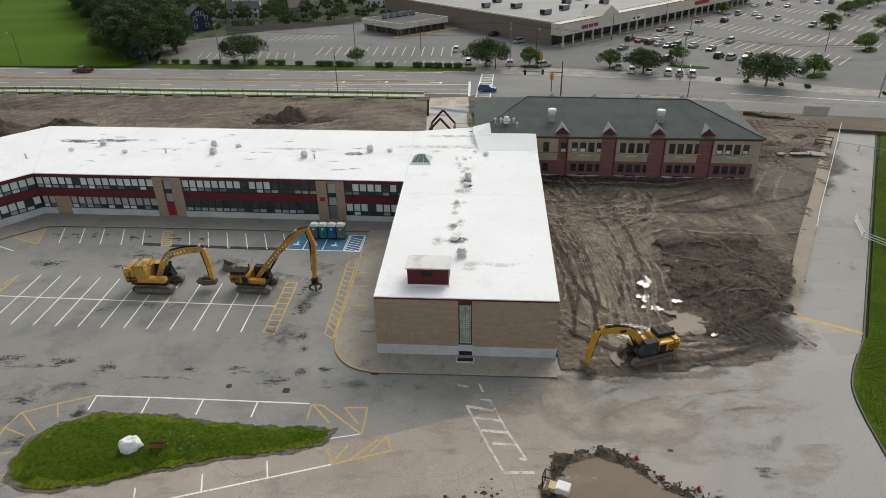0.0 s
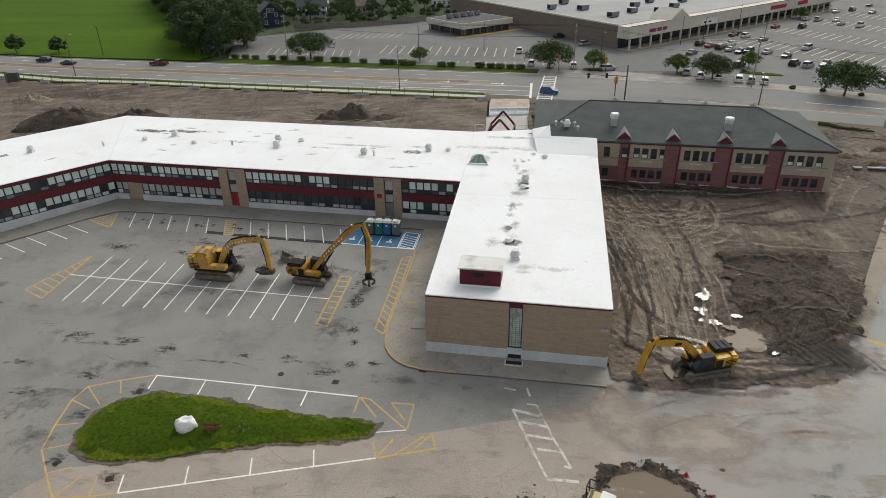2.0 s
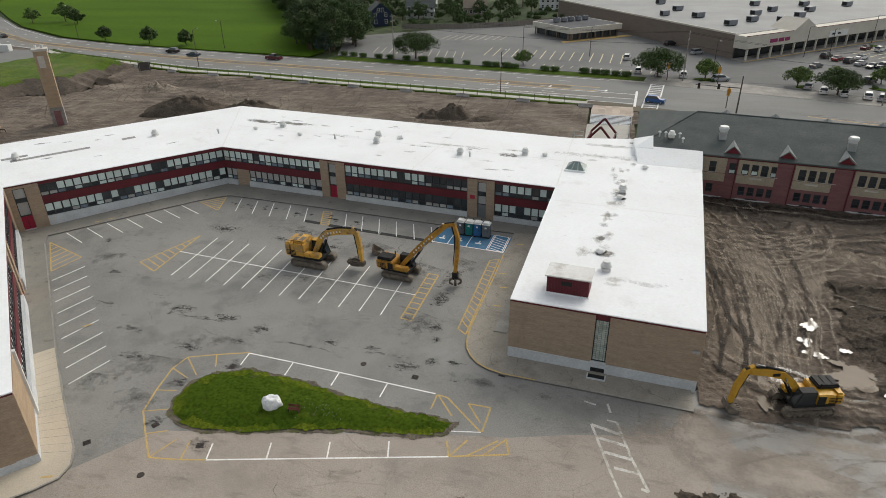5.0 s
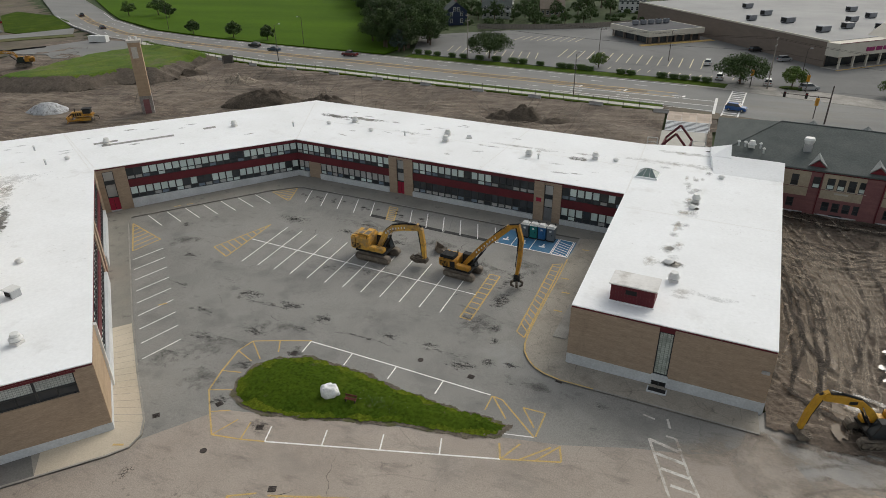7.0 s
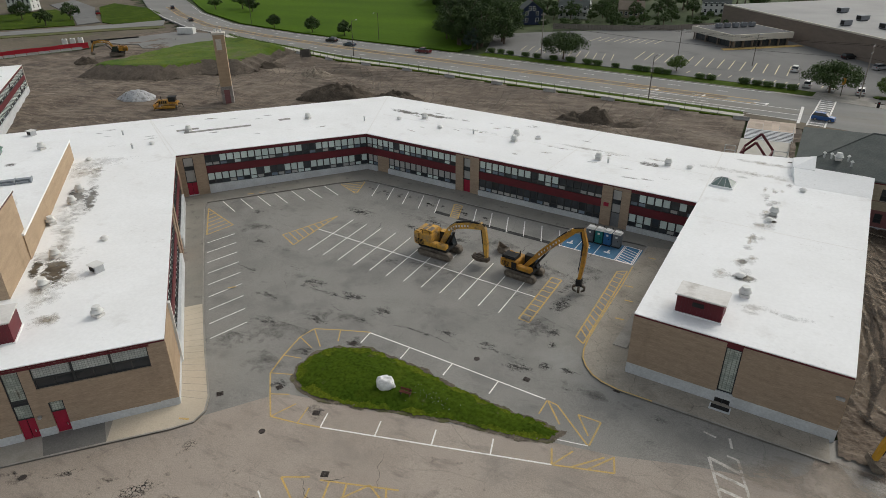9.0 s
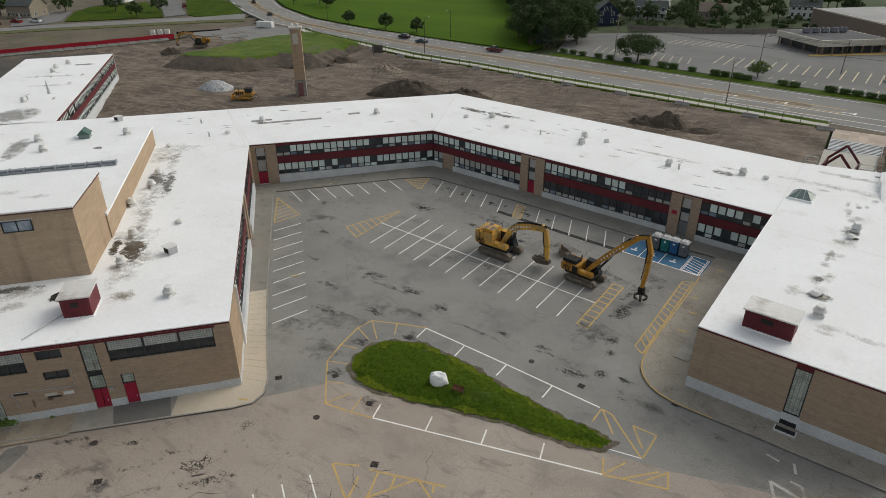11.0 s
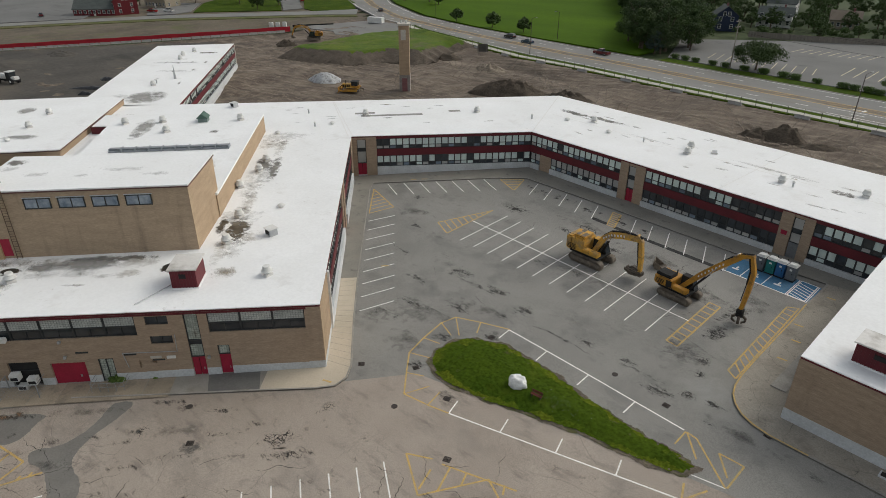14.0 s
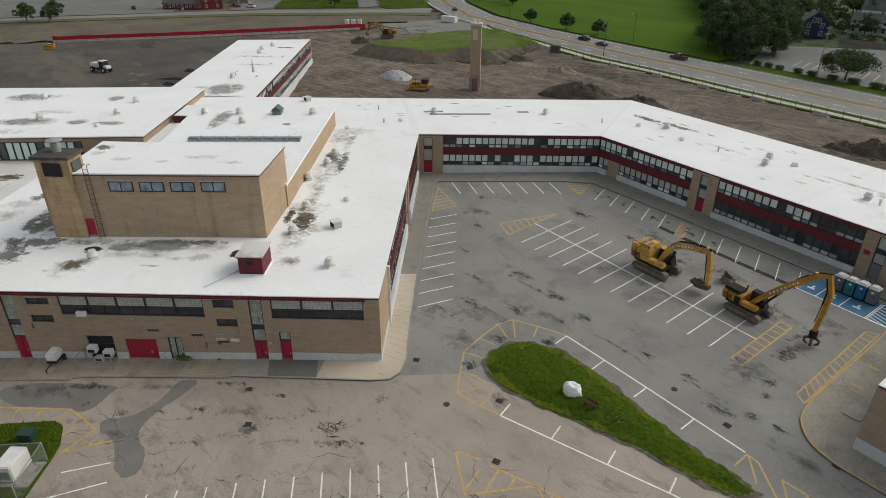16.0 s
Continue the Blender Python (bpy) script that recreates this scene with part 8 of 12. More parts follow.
def leaf_mesh(name, clumps, per, size, mat, seed):
    """Leaves gathered in uneven clumps (centre, radius)."""
    rng = random.Random(seed)
    verts, faces = [], []
    for (cx, cy, cz), r in clumps:
        for _ in range(per):
            d = Vector((rng.gauss(0, 1), rng.gauss(0, 1), rng.gauss(0, 1))).normalized() * r * rng.uniform(0.45, 1.05) ** 0.6
            p = Vector((cx, cy, cz)) + Vector((d.x, d.y, d.z * 0.75))
            n = (d.normalized() + Vector((rng.uniform(-0.7, 0.7), rng.uniform(-0.7, 0.7), rng.uniform(-0.2, 0.9)))).normalized()
            a = n.orthogonal().normalized() * size * rng.uniform(0.6, 1.3)
            b = n.cross(a).normalized() * size * rng.uniform(0.5, 1.0)
            i = len(verts)
            verts += [tuple(p - a), tuple(p + b), tuple(p + a), tuple(p - b)]
            faces.append((i, i + 1, i + 2, i + 3))
    me = bpy.data.meshes.new(name)
    me.from_pydata(verts, [], faces)
    me.materials.append(mat)
    return me


def tree(seed, h, spread, trunk, mat, label, per=34, n=46, size=0.3, flat=1.0, name="tree"):
    rng = random.Random(seed)
    ob = thing(name, label, "tree", Matrix.Identity(4), "trees")
    bm = B()
    top = Vector((rng.uniform(-0.3, 0.3), rng.uniform(-0.3, 0.3), h * 0.5))
    tube(bm, (0, 0, -0.3), (top.x * 0.5, top.y * 0.5, trunk), 0.035 * h, 0.025 * h, 8)
    tube(bm, (top.x * 0.5, top.y * 0.5, trunk), top, 0.025 * h, 0.014 * h, 7)
    clumps = []
    for k in range(7):
        a = k * 2.4 + rng.uniform(-0.4, 0.4)
        e = Vector((math.cos(a) * spread * 0.6, math.sin(a) * spread * 0.6, h * rng.uniform(0.5, 0.8)))
        s = Vector((top.x * 0.5, top.y * 0.5, trunk * rng.uniform(0.9, 1.3)))
        tube(bm, s, s.lerp(e, 0.55) + Vector((0, 0, 0.1 * h)), 0.014 * h, 0.008 * h, 6)
        tube(bm, s.lerp(e, 0.55) + Vector((0, 0, 0.1 * h)), e, 0.008 * h, 0.003 * h, 5)
    part("trunk", bm, BARK, ob)
    for _ in range(n):
        a, f = rng.uniform(0, 6.28), rng.random() ** 0.5
        z = rng.random()
        lim = math.sqrt(max(0.05, 1 - (2 * z - 0.85) ** 2 / 1.4))
        r = spread * f * lim * (1 + 0.25 * noise.noise(Vector((math.cos(a) * 1.5, math.sin(a) * 1.5, seed))))
        zz = trunk * 0.9 + (h - trunk * 0.9) * (0.12 + 0.8 * z * (1 - 0.25 * f * flat))
        clumps.append(((math.cos(a) * r, math.sin(a) * r, zz), spread * rng.uniform(0.16, 0.30)))
    part("crown", leaf_mesh("crown", clumps, per, size, mat, seed), None, ob)
    return ob


def plant(base, spots, z=ROAD_Z):
    first = True
    for x, y, s, rot in spots:
        m = pose(x, y, z if not callable(z) else z(x, y), 0, 0, rot) @ Matrix.Diagonal((s, s, s, 1))
        if first:
            base.matrix_basis = m
            first = False
        else:
            copy_thing_at(base, m)


def copy_thing_at(base, m):
    keep = base.matrix_basis.copy()
    base.matrix_basis = Matrix.Identity(4)
    c = copy_thing(base, m)
    base.matrix_basis = keep
    return c


plant(tree(1, 8.0, 6.2, 2.2, LEAF, "broad dark green street tree on the plaza verge", n=110, per=75, size=0.19), [(13.9, 187.6, 1.05, 0), (55.6, 174.4, 0.85, 70), (80.9, 157.0, 1.1, 140), (-60.5, 202.4, 1.12, 200)])
plant(tree(2, 6.0, 3.5, 1.2, LEAF_L, "small fresh green street tree in a planting bed", n=60, per=55, size=0.18), [(26.3, 187.6, 1.0, 0), (48.4, 182.4, 0.95, 50), (69.9, 189.4, 0.8, 90), (59.5, 192, 0.7, 10), (-24.9, 198.4, 0.8, 150), (121.2, 284, 0.85, 20), (142.3, 239.7, 1.0, 60), (166.0, 271.3, 1.0, 80), (131.3, 199.5, 0.95, 130), (186.6, 290.9, 1.0, 170), (128.1, 307, 0.9, 210), (196.5, 299, 1.0, 250), (155, 228, 1.2, 280), (98.2, 167.5, 1.0, 300), (147, 250, 0.7, 40), (176, 281, 0.9, 70)])
plant(tree(3, 5.0, 2.4, 1.2, LEAF, "young round green tree beside the mown field", n=60, per=55, size=0.19), [(-190.8, 217.0, 1.15, 0), (-168.4, 213.6, 1.3, 40), (-151.9, 212.4, 1.2, 80), (-238, 256, 1.4, 160)])
rng = random.Random(77)
woods = []
for k in range(70):
    f = rng.random()
    x = -97 - 75 * f + rng.uniform(-16, 30) * (0.4 + f)
    y = 216 + 170 * f + rng.uniform(-10, 22)
    woods.append((x, y, rng.uniform(0.75, 1.25), rng.uniform(0, 360)))
woods = [w for w in woods if not (w[0] > -120 and w[1] > 262 and w[1] < 330 and w[0] > -118)]
woods += [(-150 - 9 * k, 300 + 16 * k, 1.1 + 0.05 * (k % 3), 40 * k) for k in range(8)] + [(-136 - 9 * k, 310 + 15 * k, 1.15, 70 * k) for k in range(8)] + [(-122 - 8 * k, 330 + 15 * k, 1.1, 110 * k) for k in range(6)]
woods += [(-93, 208, 0.75, 10), (-101, 211, 0.85, 50), (-88, 220, 0.7, 100), (-98, 222, 1.0, 20), (-106, 232, 1.0, 70), (-112, 222, 0.9, 170), (-90, 236, 0.8, 200), (-104, 246, 0.95, 210), (-84, 247, 0.6, 40), (-92, 256, 0.6, 80), (-118, 256, 1.1, 10)]
for k in range(44):
    f = k / 43
    woods.append((-101 - 103 * f + rng.uniform(-1, 9), 212 + 170 * f + rng.uniform(-3, 6), rng.uniform(0.8, 1.15), rng.uniform(0, 360)))
woods = [w for w in woods if not (w[0] / w[1] > -0.40 and w[1] > 225)]
plant(tree(4, 14.5, 6.2, 2.5, LEAF_D, "tall dark green tree at the edge of the woods", per=78, n=70, size=0.22), woods[::2])
plant(tree(5, 12.5, 5.4, 2.0, LEAF, "dense green tree at the edge of the woods", per=78, n=66, size=0.21), woods[1::2])
plant(tree(6, 9.0, 3.4, 0.9, LEAF_B, "blue-green spruce by the road", per=34, n=50, size=0.3, flat=2.5), [(-94.5, 206.8, 1.0, 0)])
plant(tree(7, 9.5, 4.4, 2.0, LEAF, "green garden tree between the houses"), [(-84, 288, 1.0, 0), (-70, 296, 0.9, 30), (-106, 300, 1.1, 60), (-60, 305, 0.9, 90), (-120, 318, 1.2, 120), (-96, 330, 1.2, 150), (-78, 340, 1.2, 200), (-50, 332, 1.1, 240), (-28, 345, 1.2, 280), (-110, 352, 1.3, 330), (-130, 372, 1.3, 10), (-60, 372, 1.3, 70), (-20, 385, 1.3, 20), (15, 380, 1.3, 40), (-250, 262, 1.0, 10), (-262, 255, 0.8, 50), (-45, 292, 0.6, 10), (-88, 263, 0.5, 20), (-76, 268, 0.5, 60), (-108, 262, 0.6, 30), (-112, 274, 0.8, 60), (-92, 289, 0.7, 90), (-110, 290, 0.9, 140), (-101, 293, 0.8, 10), (-76, 291, 0.5, 40), (-103, 312, 1.0, 70), (-78, 318, 0.8, 110), (-74, 304, 0.6, 150), (-52, 318, 0.8, 190), (-44, 306, 0.7, 230), (-38, 326, 0.9, 270), (-116, 335, 1.2, 310), (-84, 352, 1.2, 350), (-66, 350, 1.1, 20), (-46, 352, 1.2, 60), (-104, 372, 1.3, 100), (-82, 380, 1.3, 140), (-36, 372, 1.2, 180), (-12, 356, 1.0, 220), (2, 345, 0.9, 260)] + [(-130 + 13 * k + (k * 7) % 9, 345 + (k * 11) % 45, 1.0 + 0.1 * (k % 4), 50 * k) for k in range(13)] + [(-112 + 10 * k, 268 + (k * 13) % 60, 0.65 + 0.1 * (k % 3), 80 * k) for k in (0, 3, 4, 5, 6)])
plant(tree(8, 8.0, 4.0, 1.6, LEAF_D, "dark green tree by the side street"), [(-300, 188, 1.0, 0), (-306, 205, 1.1, 60), (-350, 66, 1.0, 100), (-356, 58, 1.2, 140), (-366, 72, 1.1, 190), (-330, 196, 1.2, 230), (-352, 182, 1.2, 10), (-372, 160, 1.3, 60)], T)


def shrub(seed, r, mat, label):
    rng = random.Random(seed)
    ob = thing("shrub", label, "shrub", Matrix.Identity(4), "shrubs")
    cl = [((rng.uniform(-0.5, 0.5) * r, rng.uniform(-0.4, 0.4) * r, r * rng.uniform(0.35, 0.75)), r * 0.55) for _ in range(9)]
    part("foliage", leaf_mesh("foliage", cl, 45, 0.2, mat, seed), None, ob)
    bm = B()
    for k in range(4):
        tube(bm, (0, 0, -0.1), (rng.uniform(-0.4, 0.4) * r, rng.uniform(-0.3, 0.3) * r, r * 0.7), 0.05, 0.02, 5)
    part("stem", bm, BARK, ob)
    return ob


def hedge(seed, label):
    """A clipped bush, wider than deep, its leaves on a rounded block."""
    rng = random.Random(seed)
    ob = thing("hedge_bush", label, "shrub", Matrix.Identity(4), "hedge bushes")
    cl = [((x + rng.uniform(-0.1, 0.1), y, z), 0.62) for x in (-0.8, -0.27, 0.27, 0.8) for y in (-0.35, 0.35) for z in (0.45, 0.95)]
    part("foliage", leaf_mesh("foliage", cl, 60, 0.13, LEAF_H, seed), None, ob)
    bm = B()
    for x in (-0.6, 0.0, 0.6):
        tube(bm, (x, 0, -0.1), (x * 1.1, 0, 0.8), 0.05, 0.02, 5)
    part("stem", bm, BARK, ob)
    return ob


LEAF_H = material("hedge_leaves", (0.045, 0.085, 0.018), (0.075, 0.125, 0.028), 0.5, 3.0, 0.75, 0.3, 0.0, each=0.15)
spots = [(x, y, rng.uniform(0.95, 1.2), rng.uniform(-14, -2)) for x, y in ((-85.6, 203.0), (-82.0, 202.6), (-78.4, 201.8), (-72.7, 200.9), (-68.6, 200.3), (-62.7, 199.3), (-56.9, 198.3), (-51.2, 197.2), (-48.0, 196.8), (-42.2, 195.9), (-35.5, 194.3), (-32.8, 194.0), (-29.4, 193.2), (-26.8, 192.7), (-17.6, 190.8), (-14.7, 190.4), (-6.2, 189.1), (-3.0, 188.7), (-0.3, 188.0), (2.7, 187.6), (5.5, 186.9))]
plant(hedge(11, "clipped green hedge bush on the plaza verge"), spots, ROAD_Z + 0.1)
plant(shrub(12, 0.8, LEAF, "low green shrub in a planting bed"), [(x, y, rng.uniform(0.6, 1.1), rng.uniform(0, 360)) for x, y in ((25, 184.5), (28, 184), (50, 180.4), (72, 164.2), (78, 161.6), (85, 157.5), (90, 154.6), (104, 146.5), (108, 145), (66.5, 183.5), (133, 200), (129, 196.5), (143, 238), (145, 241), (85.6, 249), (122, 282), (167, 270), (187, 289))], ROAD_Z + 0.05)
plant(shrub(13, 0.7, LEAF_L, "weedy green bush growing against the school wall"), [(-60.2, 15.4, 0.9, 0), (-59.8, 15.9, 1.1, 30), (-57.2, 18.4, 0.45, 70)], G)

garden = random.Random(77)
spots = []
while len(spots) < 70:
    x, y = garden.uniform(-112, -8), garden.uniform(266, 345)
    if y > 270 + max(0, x + 62) * 0.85 and all(math.hypot(x - a, y - b) > 8.5 for a, b in ((-99, 277), (-87, 302), (-93, 330), (-64, 316), (-30, 342))):
        spots.append((x, y, garden.uniform(0.7, 1.7), garden.uniform(0, 360)))
spots += [(-82 + 2.7 * k, 266.2 + 0.55 * k, garden.uniform(0.7, 1.2), 40 * k) for k in range(8)]
plant(shrub(14, 1.5, LEAF, "loose green garden bush between the houses"), spots, ROAD_Z)

# ---- cars ----
PAINTS = {n: material("car_paint_" + n, c, c, 1.0, 6.0, 0.25, 0.03, 0.0, spec=0.6) for n, c in (("white", (0.70, 0.70, 0.69)), ("black", (0.016, 0.017, 0.019)), ("silver", (0.36, 0.37, 0.38)), ("grey", (0.10, 0.105, 0.11)), ("red", (0.22, 0.016, 0.018)), ("blue", (0.02, 0.085, 0.26)), ("maroon", (0.10, 0.012, 0.016)), ("teal", (0.03, 0.06, 0.09)))}
TYRE = material("tyre", (0.02, 0.02, 0.02), (0.03, 0.03, 0.03), 2, 9, 0.9, 0.1, 0.05)
LAMP = material("lamp_lens", (0.6, 0.6, 0.58), None, 2, 9, 0.15, 0.05, 0.0)
TAIL = material("tail_lens", (0.25, 0.01, 0.012), None, 2, 9, 0.2, 0.05, 0.0)
SHAPES = {
    "sedan": (4.7, 1.82, [(-2.35, 0.55), (-2.3, 0.95), (-1.75, 1.02), (1.0, 0.98), (2.2, 0.78), (2.35, 0.5)], [(-1.75, 1.0), (-1.05, 1.44), (0.25, 1.46), (1.05, 0.98)]),
    "suv": (4.6, 1.88, [(-2.3, 0.6), (-2.28, 1.1), (-2.0, 1.12), (1.0, 1.1), (2.15, 0.98), (2.3, 0.55)], [(-2.2, 1.1), (-1.95, 1.7), (0.35, 1.72), (1.1, 1.1)]),
    "pickup": (5.6, 1.98, [(-2.8, 0.65), (-2.8, 1.15), (-0.6, 1.15), (1.4, 1.15), (2.65, 1.05), (2.8, 0.6)], [(-0.75, 1.13), (-0.65, 1.8), (0.75, 1.82), (1.45, 1.13)]),
}


def loft(bm, prof, w, taper, base):
    """A closed body from a side profile, narrower towards its top."""
    rows = []
    for side in (-1, 1):
        low = [bm.verts.new((x, side * w / 2, base if base is not None else z)) for x, z in prof]
        up = [bm.verts.new((x, side * w / 2 * taper, z)) for x, z in prof]
        rows.append((low, up))
    (la, ua), (lb, ub) = rows
    n = len(prof)
    for i in range(n - 1):
        bm.faces.new((ua[i], ua[i + 1], ub[i + 1], ub[i]))
        if base is not None:
            bm.faces.new((la[i], la[i + 1], ua[i + 1], ua[i]))
            bm.faces.new((lb[i], ub[i], ub[i + 1], lb[i + 1]))
            bm.faces.new((la[i + 1], la[i], lb[i], lb[i + 1]))
    for i in (0, n - 1):
        if base is not None:
            bm.faces.new((la[i], ua[i], ub[i], lb[i]))
    bmesh.ops.recalc_face_normals(bm, faces=bm.faces)


def car(kind, colour):
    L, w, prof, cabin = SHAPES[kind]
    ob = thing("car" if kind != "pickup" else "pickup_truck", "%s %s parked on the asphalt" % (colour, {"sedan": "sedan car", "suv": "sport utility car", "pickup": "pickup truck"}[kind]), "car", Matrix.Identity(4), "cars")
    paint = PAINTS[colour]
    bm = B()
    loft(bm, prof, w, 0.94, 0.3)
    part("body", bm, paint, ob)
    bm = B()
    lo, hi = [cabin[0], cabin[3]], [cabin[1], cabin[2]]
    q = [bm.verts.new(v) for v in ((lo[0][0], -w * 0.45, lo[0][1]), (lo[1][0], -w * 0.45, lo[1][1]), (lo[1][0], w * 0.45, lo[1][1]), (lo[0][0], w * 0.45, lo[0][1]), (hi[0][0], -w * 0.36, hi[0][1]), (hi[1][0], -w * 0.36, hi[1][1]), (hi[1][0], w * 0.36, hi[1][1]), (hi[0][0], w * 0.36, hi[0][1]))]
    for f in ((0, 1, 5, 4), (1, 2, 6, 5), (2, 3, 7, 6), (3, 0, 4, 7), (4, 5, 6, 7)):
        bm.faces.new([q[i] for i in f])
    bmesh.ops.recalc_face_normals(bm, faces=bm.faces)
    part("glasshouse", bm, CABGLASS, ob, "dark tinted windows")
    bm = B()
    box(bm, hi[0][0] - 0.02, hi[1][0] + 0.02, -w * 0.37, w * 0.37, hi[0][1] - 0.02, hi[0][1] + 0.05, bevel=0.02)
    part("roof", bm, paint, ob)
    if kind == "pickup":
        bm = B()
        box(bm, -2.65, -0.8, -w * 0.4, w * 0.4, 1.0, 1.17)
        part("cargo_bed", bm, BLACK, ob)
    for x in (-L * 0.31, L * 0.31):
        for y in (-w / 2 + 0.08, w / 2 - 0.08):
            bm = B()
            tube(bm, (x, y - 0.11, 0.33), (x, y + 0.11, 0.33), 0.33, n=14)
            wh = part("wheel", bm, TYRE, ob)
            bm = B()
            tube(bm, (x, y - 0.125, 0.33), (x, y + 0.125, 0.33), 0.19, n=12)
            part("rim", bm, METAL, wh)
    for y in (-0.6, 0.6):
        bm = B()
        box(bm, L / 2 - 0.12, L / 2 - 0.0, y - 0.2, y + 0.2, 0.6, 0.75)
        part("headlight", bm, LAMP, ob)
        bm = B()
        box(bm, -L / 2 - 0.01, -L / 2 + 0.08, y - 0.2, y + 0.2, 0.75, 0.92)
        part("tail_light", bm, TAIL, ob)
    return ob


CARS = {}


def park(kind, colour, x, y, heading, z=ROAD_Z + 0.07):
    m = pose(x, y, z, 0, 0, heading)
    if (kind, colour) not in CARS:
        CARS[kind, colour] = car(kind, colour)
        CARS[kind, colour].matrix_basis = m
    else:
        copy_thing_at(CARS[kind, colour], m)


PLAZA = [(65.7, 224.8, "suv black"), (68.0, 221.2, "sedan red"), (70.2, 217.6, "suv black"), (75.6, 224.6, "sedan white"), (72.4, 214.6, "sedan silver"), (74.2, 210.8, "sedan black"), (76.8, 211.0, "suv black"), (82.1, 210.1, "sedan silver"), (85.4, 203.9, "sedan black"), (83.4, 192.5, "suv black"), (86.0, 189.9, "suv silver"), (85.3, 239.9, "suv white"), (82.1, 242.7, "sedan maroon"), (88.9, 233.2, "sedan grey"), (102.8, 260.6, "sedan red"), (112.6, 260.6, "suv black"), (120.7, 287.6, "sedan white"), (121.8, 280.4, "sedan silver"), (96.4, 216.4, "suv silver"), (67.4, 190.2, "suv black"), (59.1, 209.0, "sedan grey"), (88.4, 186.5, "sedan silver"), (91.8, 192.4, "sedan black"), (97.6, 171.6, "sedan black"), (125.6, 278.3, "suv silver"), (127.2, 295.8, "suv white"), (132.0, 276.9, "sedan white"), (129.6, 267.5, "sedan silver"), (134.0, 262.3, "pickup white"), (138.6, 244.2, "suv grey"), (159.9, 274.0, "sedan white"), (143.3, 302.7, "sedan white"), (152.0, 307.2, "suv grey"), (155.9, 298.4, "sedan black"), (172.5, 316.3, "pickup white"), (175.3, 309.2, "suv white"), (180.9, 308.1, "suv grey"), (188.0, 304.7, "sedan maroon"), (146.6, 319.0, "sedan black"), (166.2, 322.0, "sedan black")]
for x, y, what in PLAZA:
    park(*what.split(), x, y, 48 + (180 if random.random() < 0.4 else 0))
for x, y, what, h in ((50.5, 180.4, "suv silver", 70), (52.9, 175.9, "suv white", 72), (57.0, 174.0, "sedan white", 72), (61.6, 172.1, "suv white", 72), (64.2, 170.7, "suv silver", 72), (67.2, 169.9, "suv white", 72), (5.8, 212.6, "suv white", 85), (8.9, 192.6, "suv white", 85), (14.3, 190.4, "sedan white", 85), (20.8, 189.0, "suv white", 85), (30.1, 185.6, "suv silver", 20), (20.6, 240.2, "suv black", 40), (27.9, 225.3, "suv silver", 42)):
    park(*what.split(), x, y, h)
for x, y, what, h in ((-147.6, 198.0, "suv black", 175), (-136.5, 193.6, "sedan teal", 175), (-106.0, 192.6, "pickup maroon", 173), (12.0, 158.4, "suv blue", -14)):
    park(*what.split(), x, y, h, ROAD_Z + 0.06)
park("pickup", "white", -330, 155.7, 200, T(-330, 155.7) + 0.3)
park("pickup", "red", -336, 150, 200, T(-336, 150) + 0.3)
park("suv", "maroon", -367, 108.6, 160, T(-367, 108.6) + 0.32)
park("pickup", "red", -310, 222.5, 150, T(-310, 222.5) + 0.3)
park("sedan", "black", -240, 217.5, 148, ROAD_Z + 0.06)
TARP = material("black_plastic_sheet", (0.02, 0.021, 0.025), (0.045, 0.047, 0.052), 0.8, 5.0, 0.5, 0.2, 0.3)
for k, (x, y, rx, ry, h) in enumerate(((-191.5, 64.8, 7.5, 1.3, 0.6), (-199.5, 71.8, 2.2, 1.5, 0.9), (-186.5, 60.6, 2.0, 1.0, 0.8))):
    lump("tarp_bundle", x, y, rx, ry, h, TARP, "black plastic sheeting heaped on the graded soil", 200 + k, lambda x, y: T(x, y) + 0.55, 40, category="tarp")
park("suv", "black", -284, 247, 145, ROAD_Z + 0.06)

# stalls of the plaza
FADED = material("faded_stall_paint", (0.66, 0.58, 0.36), (0.50, 0.46, 0.34), 0.5, 6, 0.85, 0.1, 0.0)
for ox, oy, n in ((76, 234, 23), (98, 254, 23), (120, 274, 22), (142, 294, 20)):
    for k in range(n):
        a = Vector((ox + 1.62 * k, oy - 2.5 * k))
        stripe(lot, a, a + Vector((9.0, 10.0)), 0.3, FADED, RZ, 0.078)
for k in range(15):
    stripe(lot, (-39.8 + 3.12 * k, 211.5 - 0.48 * k), (-39.5 + 3.16 * k, 226.0 - 0.45 * k), 0.28, FADED, RZ, 0.078)
for k in range(12):
    stripe(lot, (-78 + 2.9 * k, 210.6 - 0.4 * k), (-79.5 + 2.9 * k, 221 - 0.4 * k), 0.2, FADED, RZ, 0.078)
for k in range(9):
    stripe(lot, (-62 + 2.8 * k, 240 + 0.3 * k), (-60.4 + 2.8 * k, 250 + 0.3 * k), 0.25, FADED, RZ, 0.078)
for k in range(14):
    stripe(lot, (-22 + 2.85 * k, 197.2 - 0.42 * k), (-21.4 + 2.85 * k, 200.5 - 0.42 * k), 0.25, FADED, RZ, 0.078)
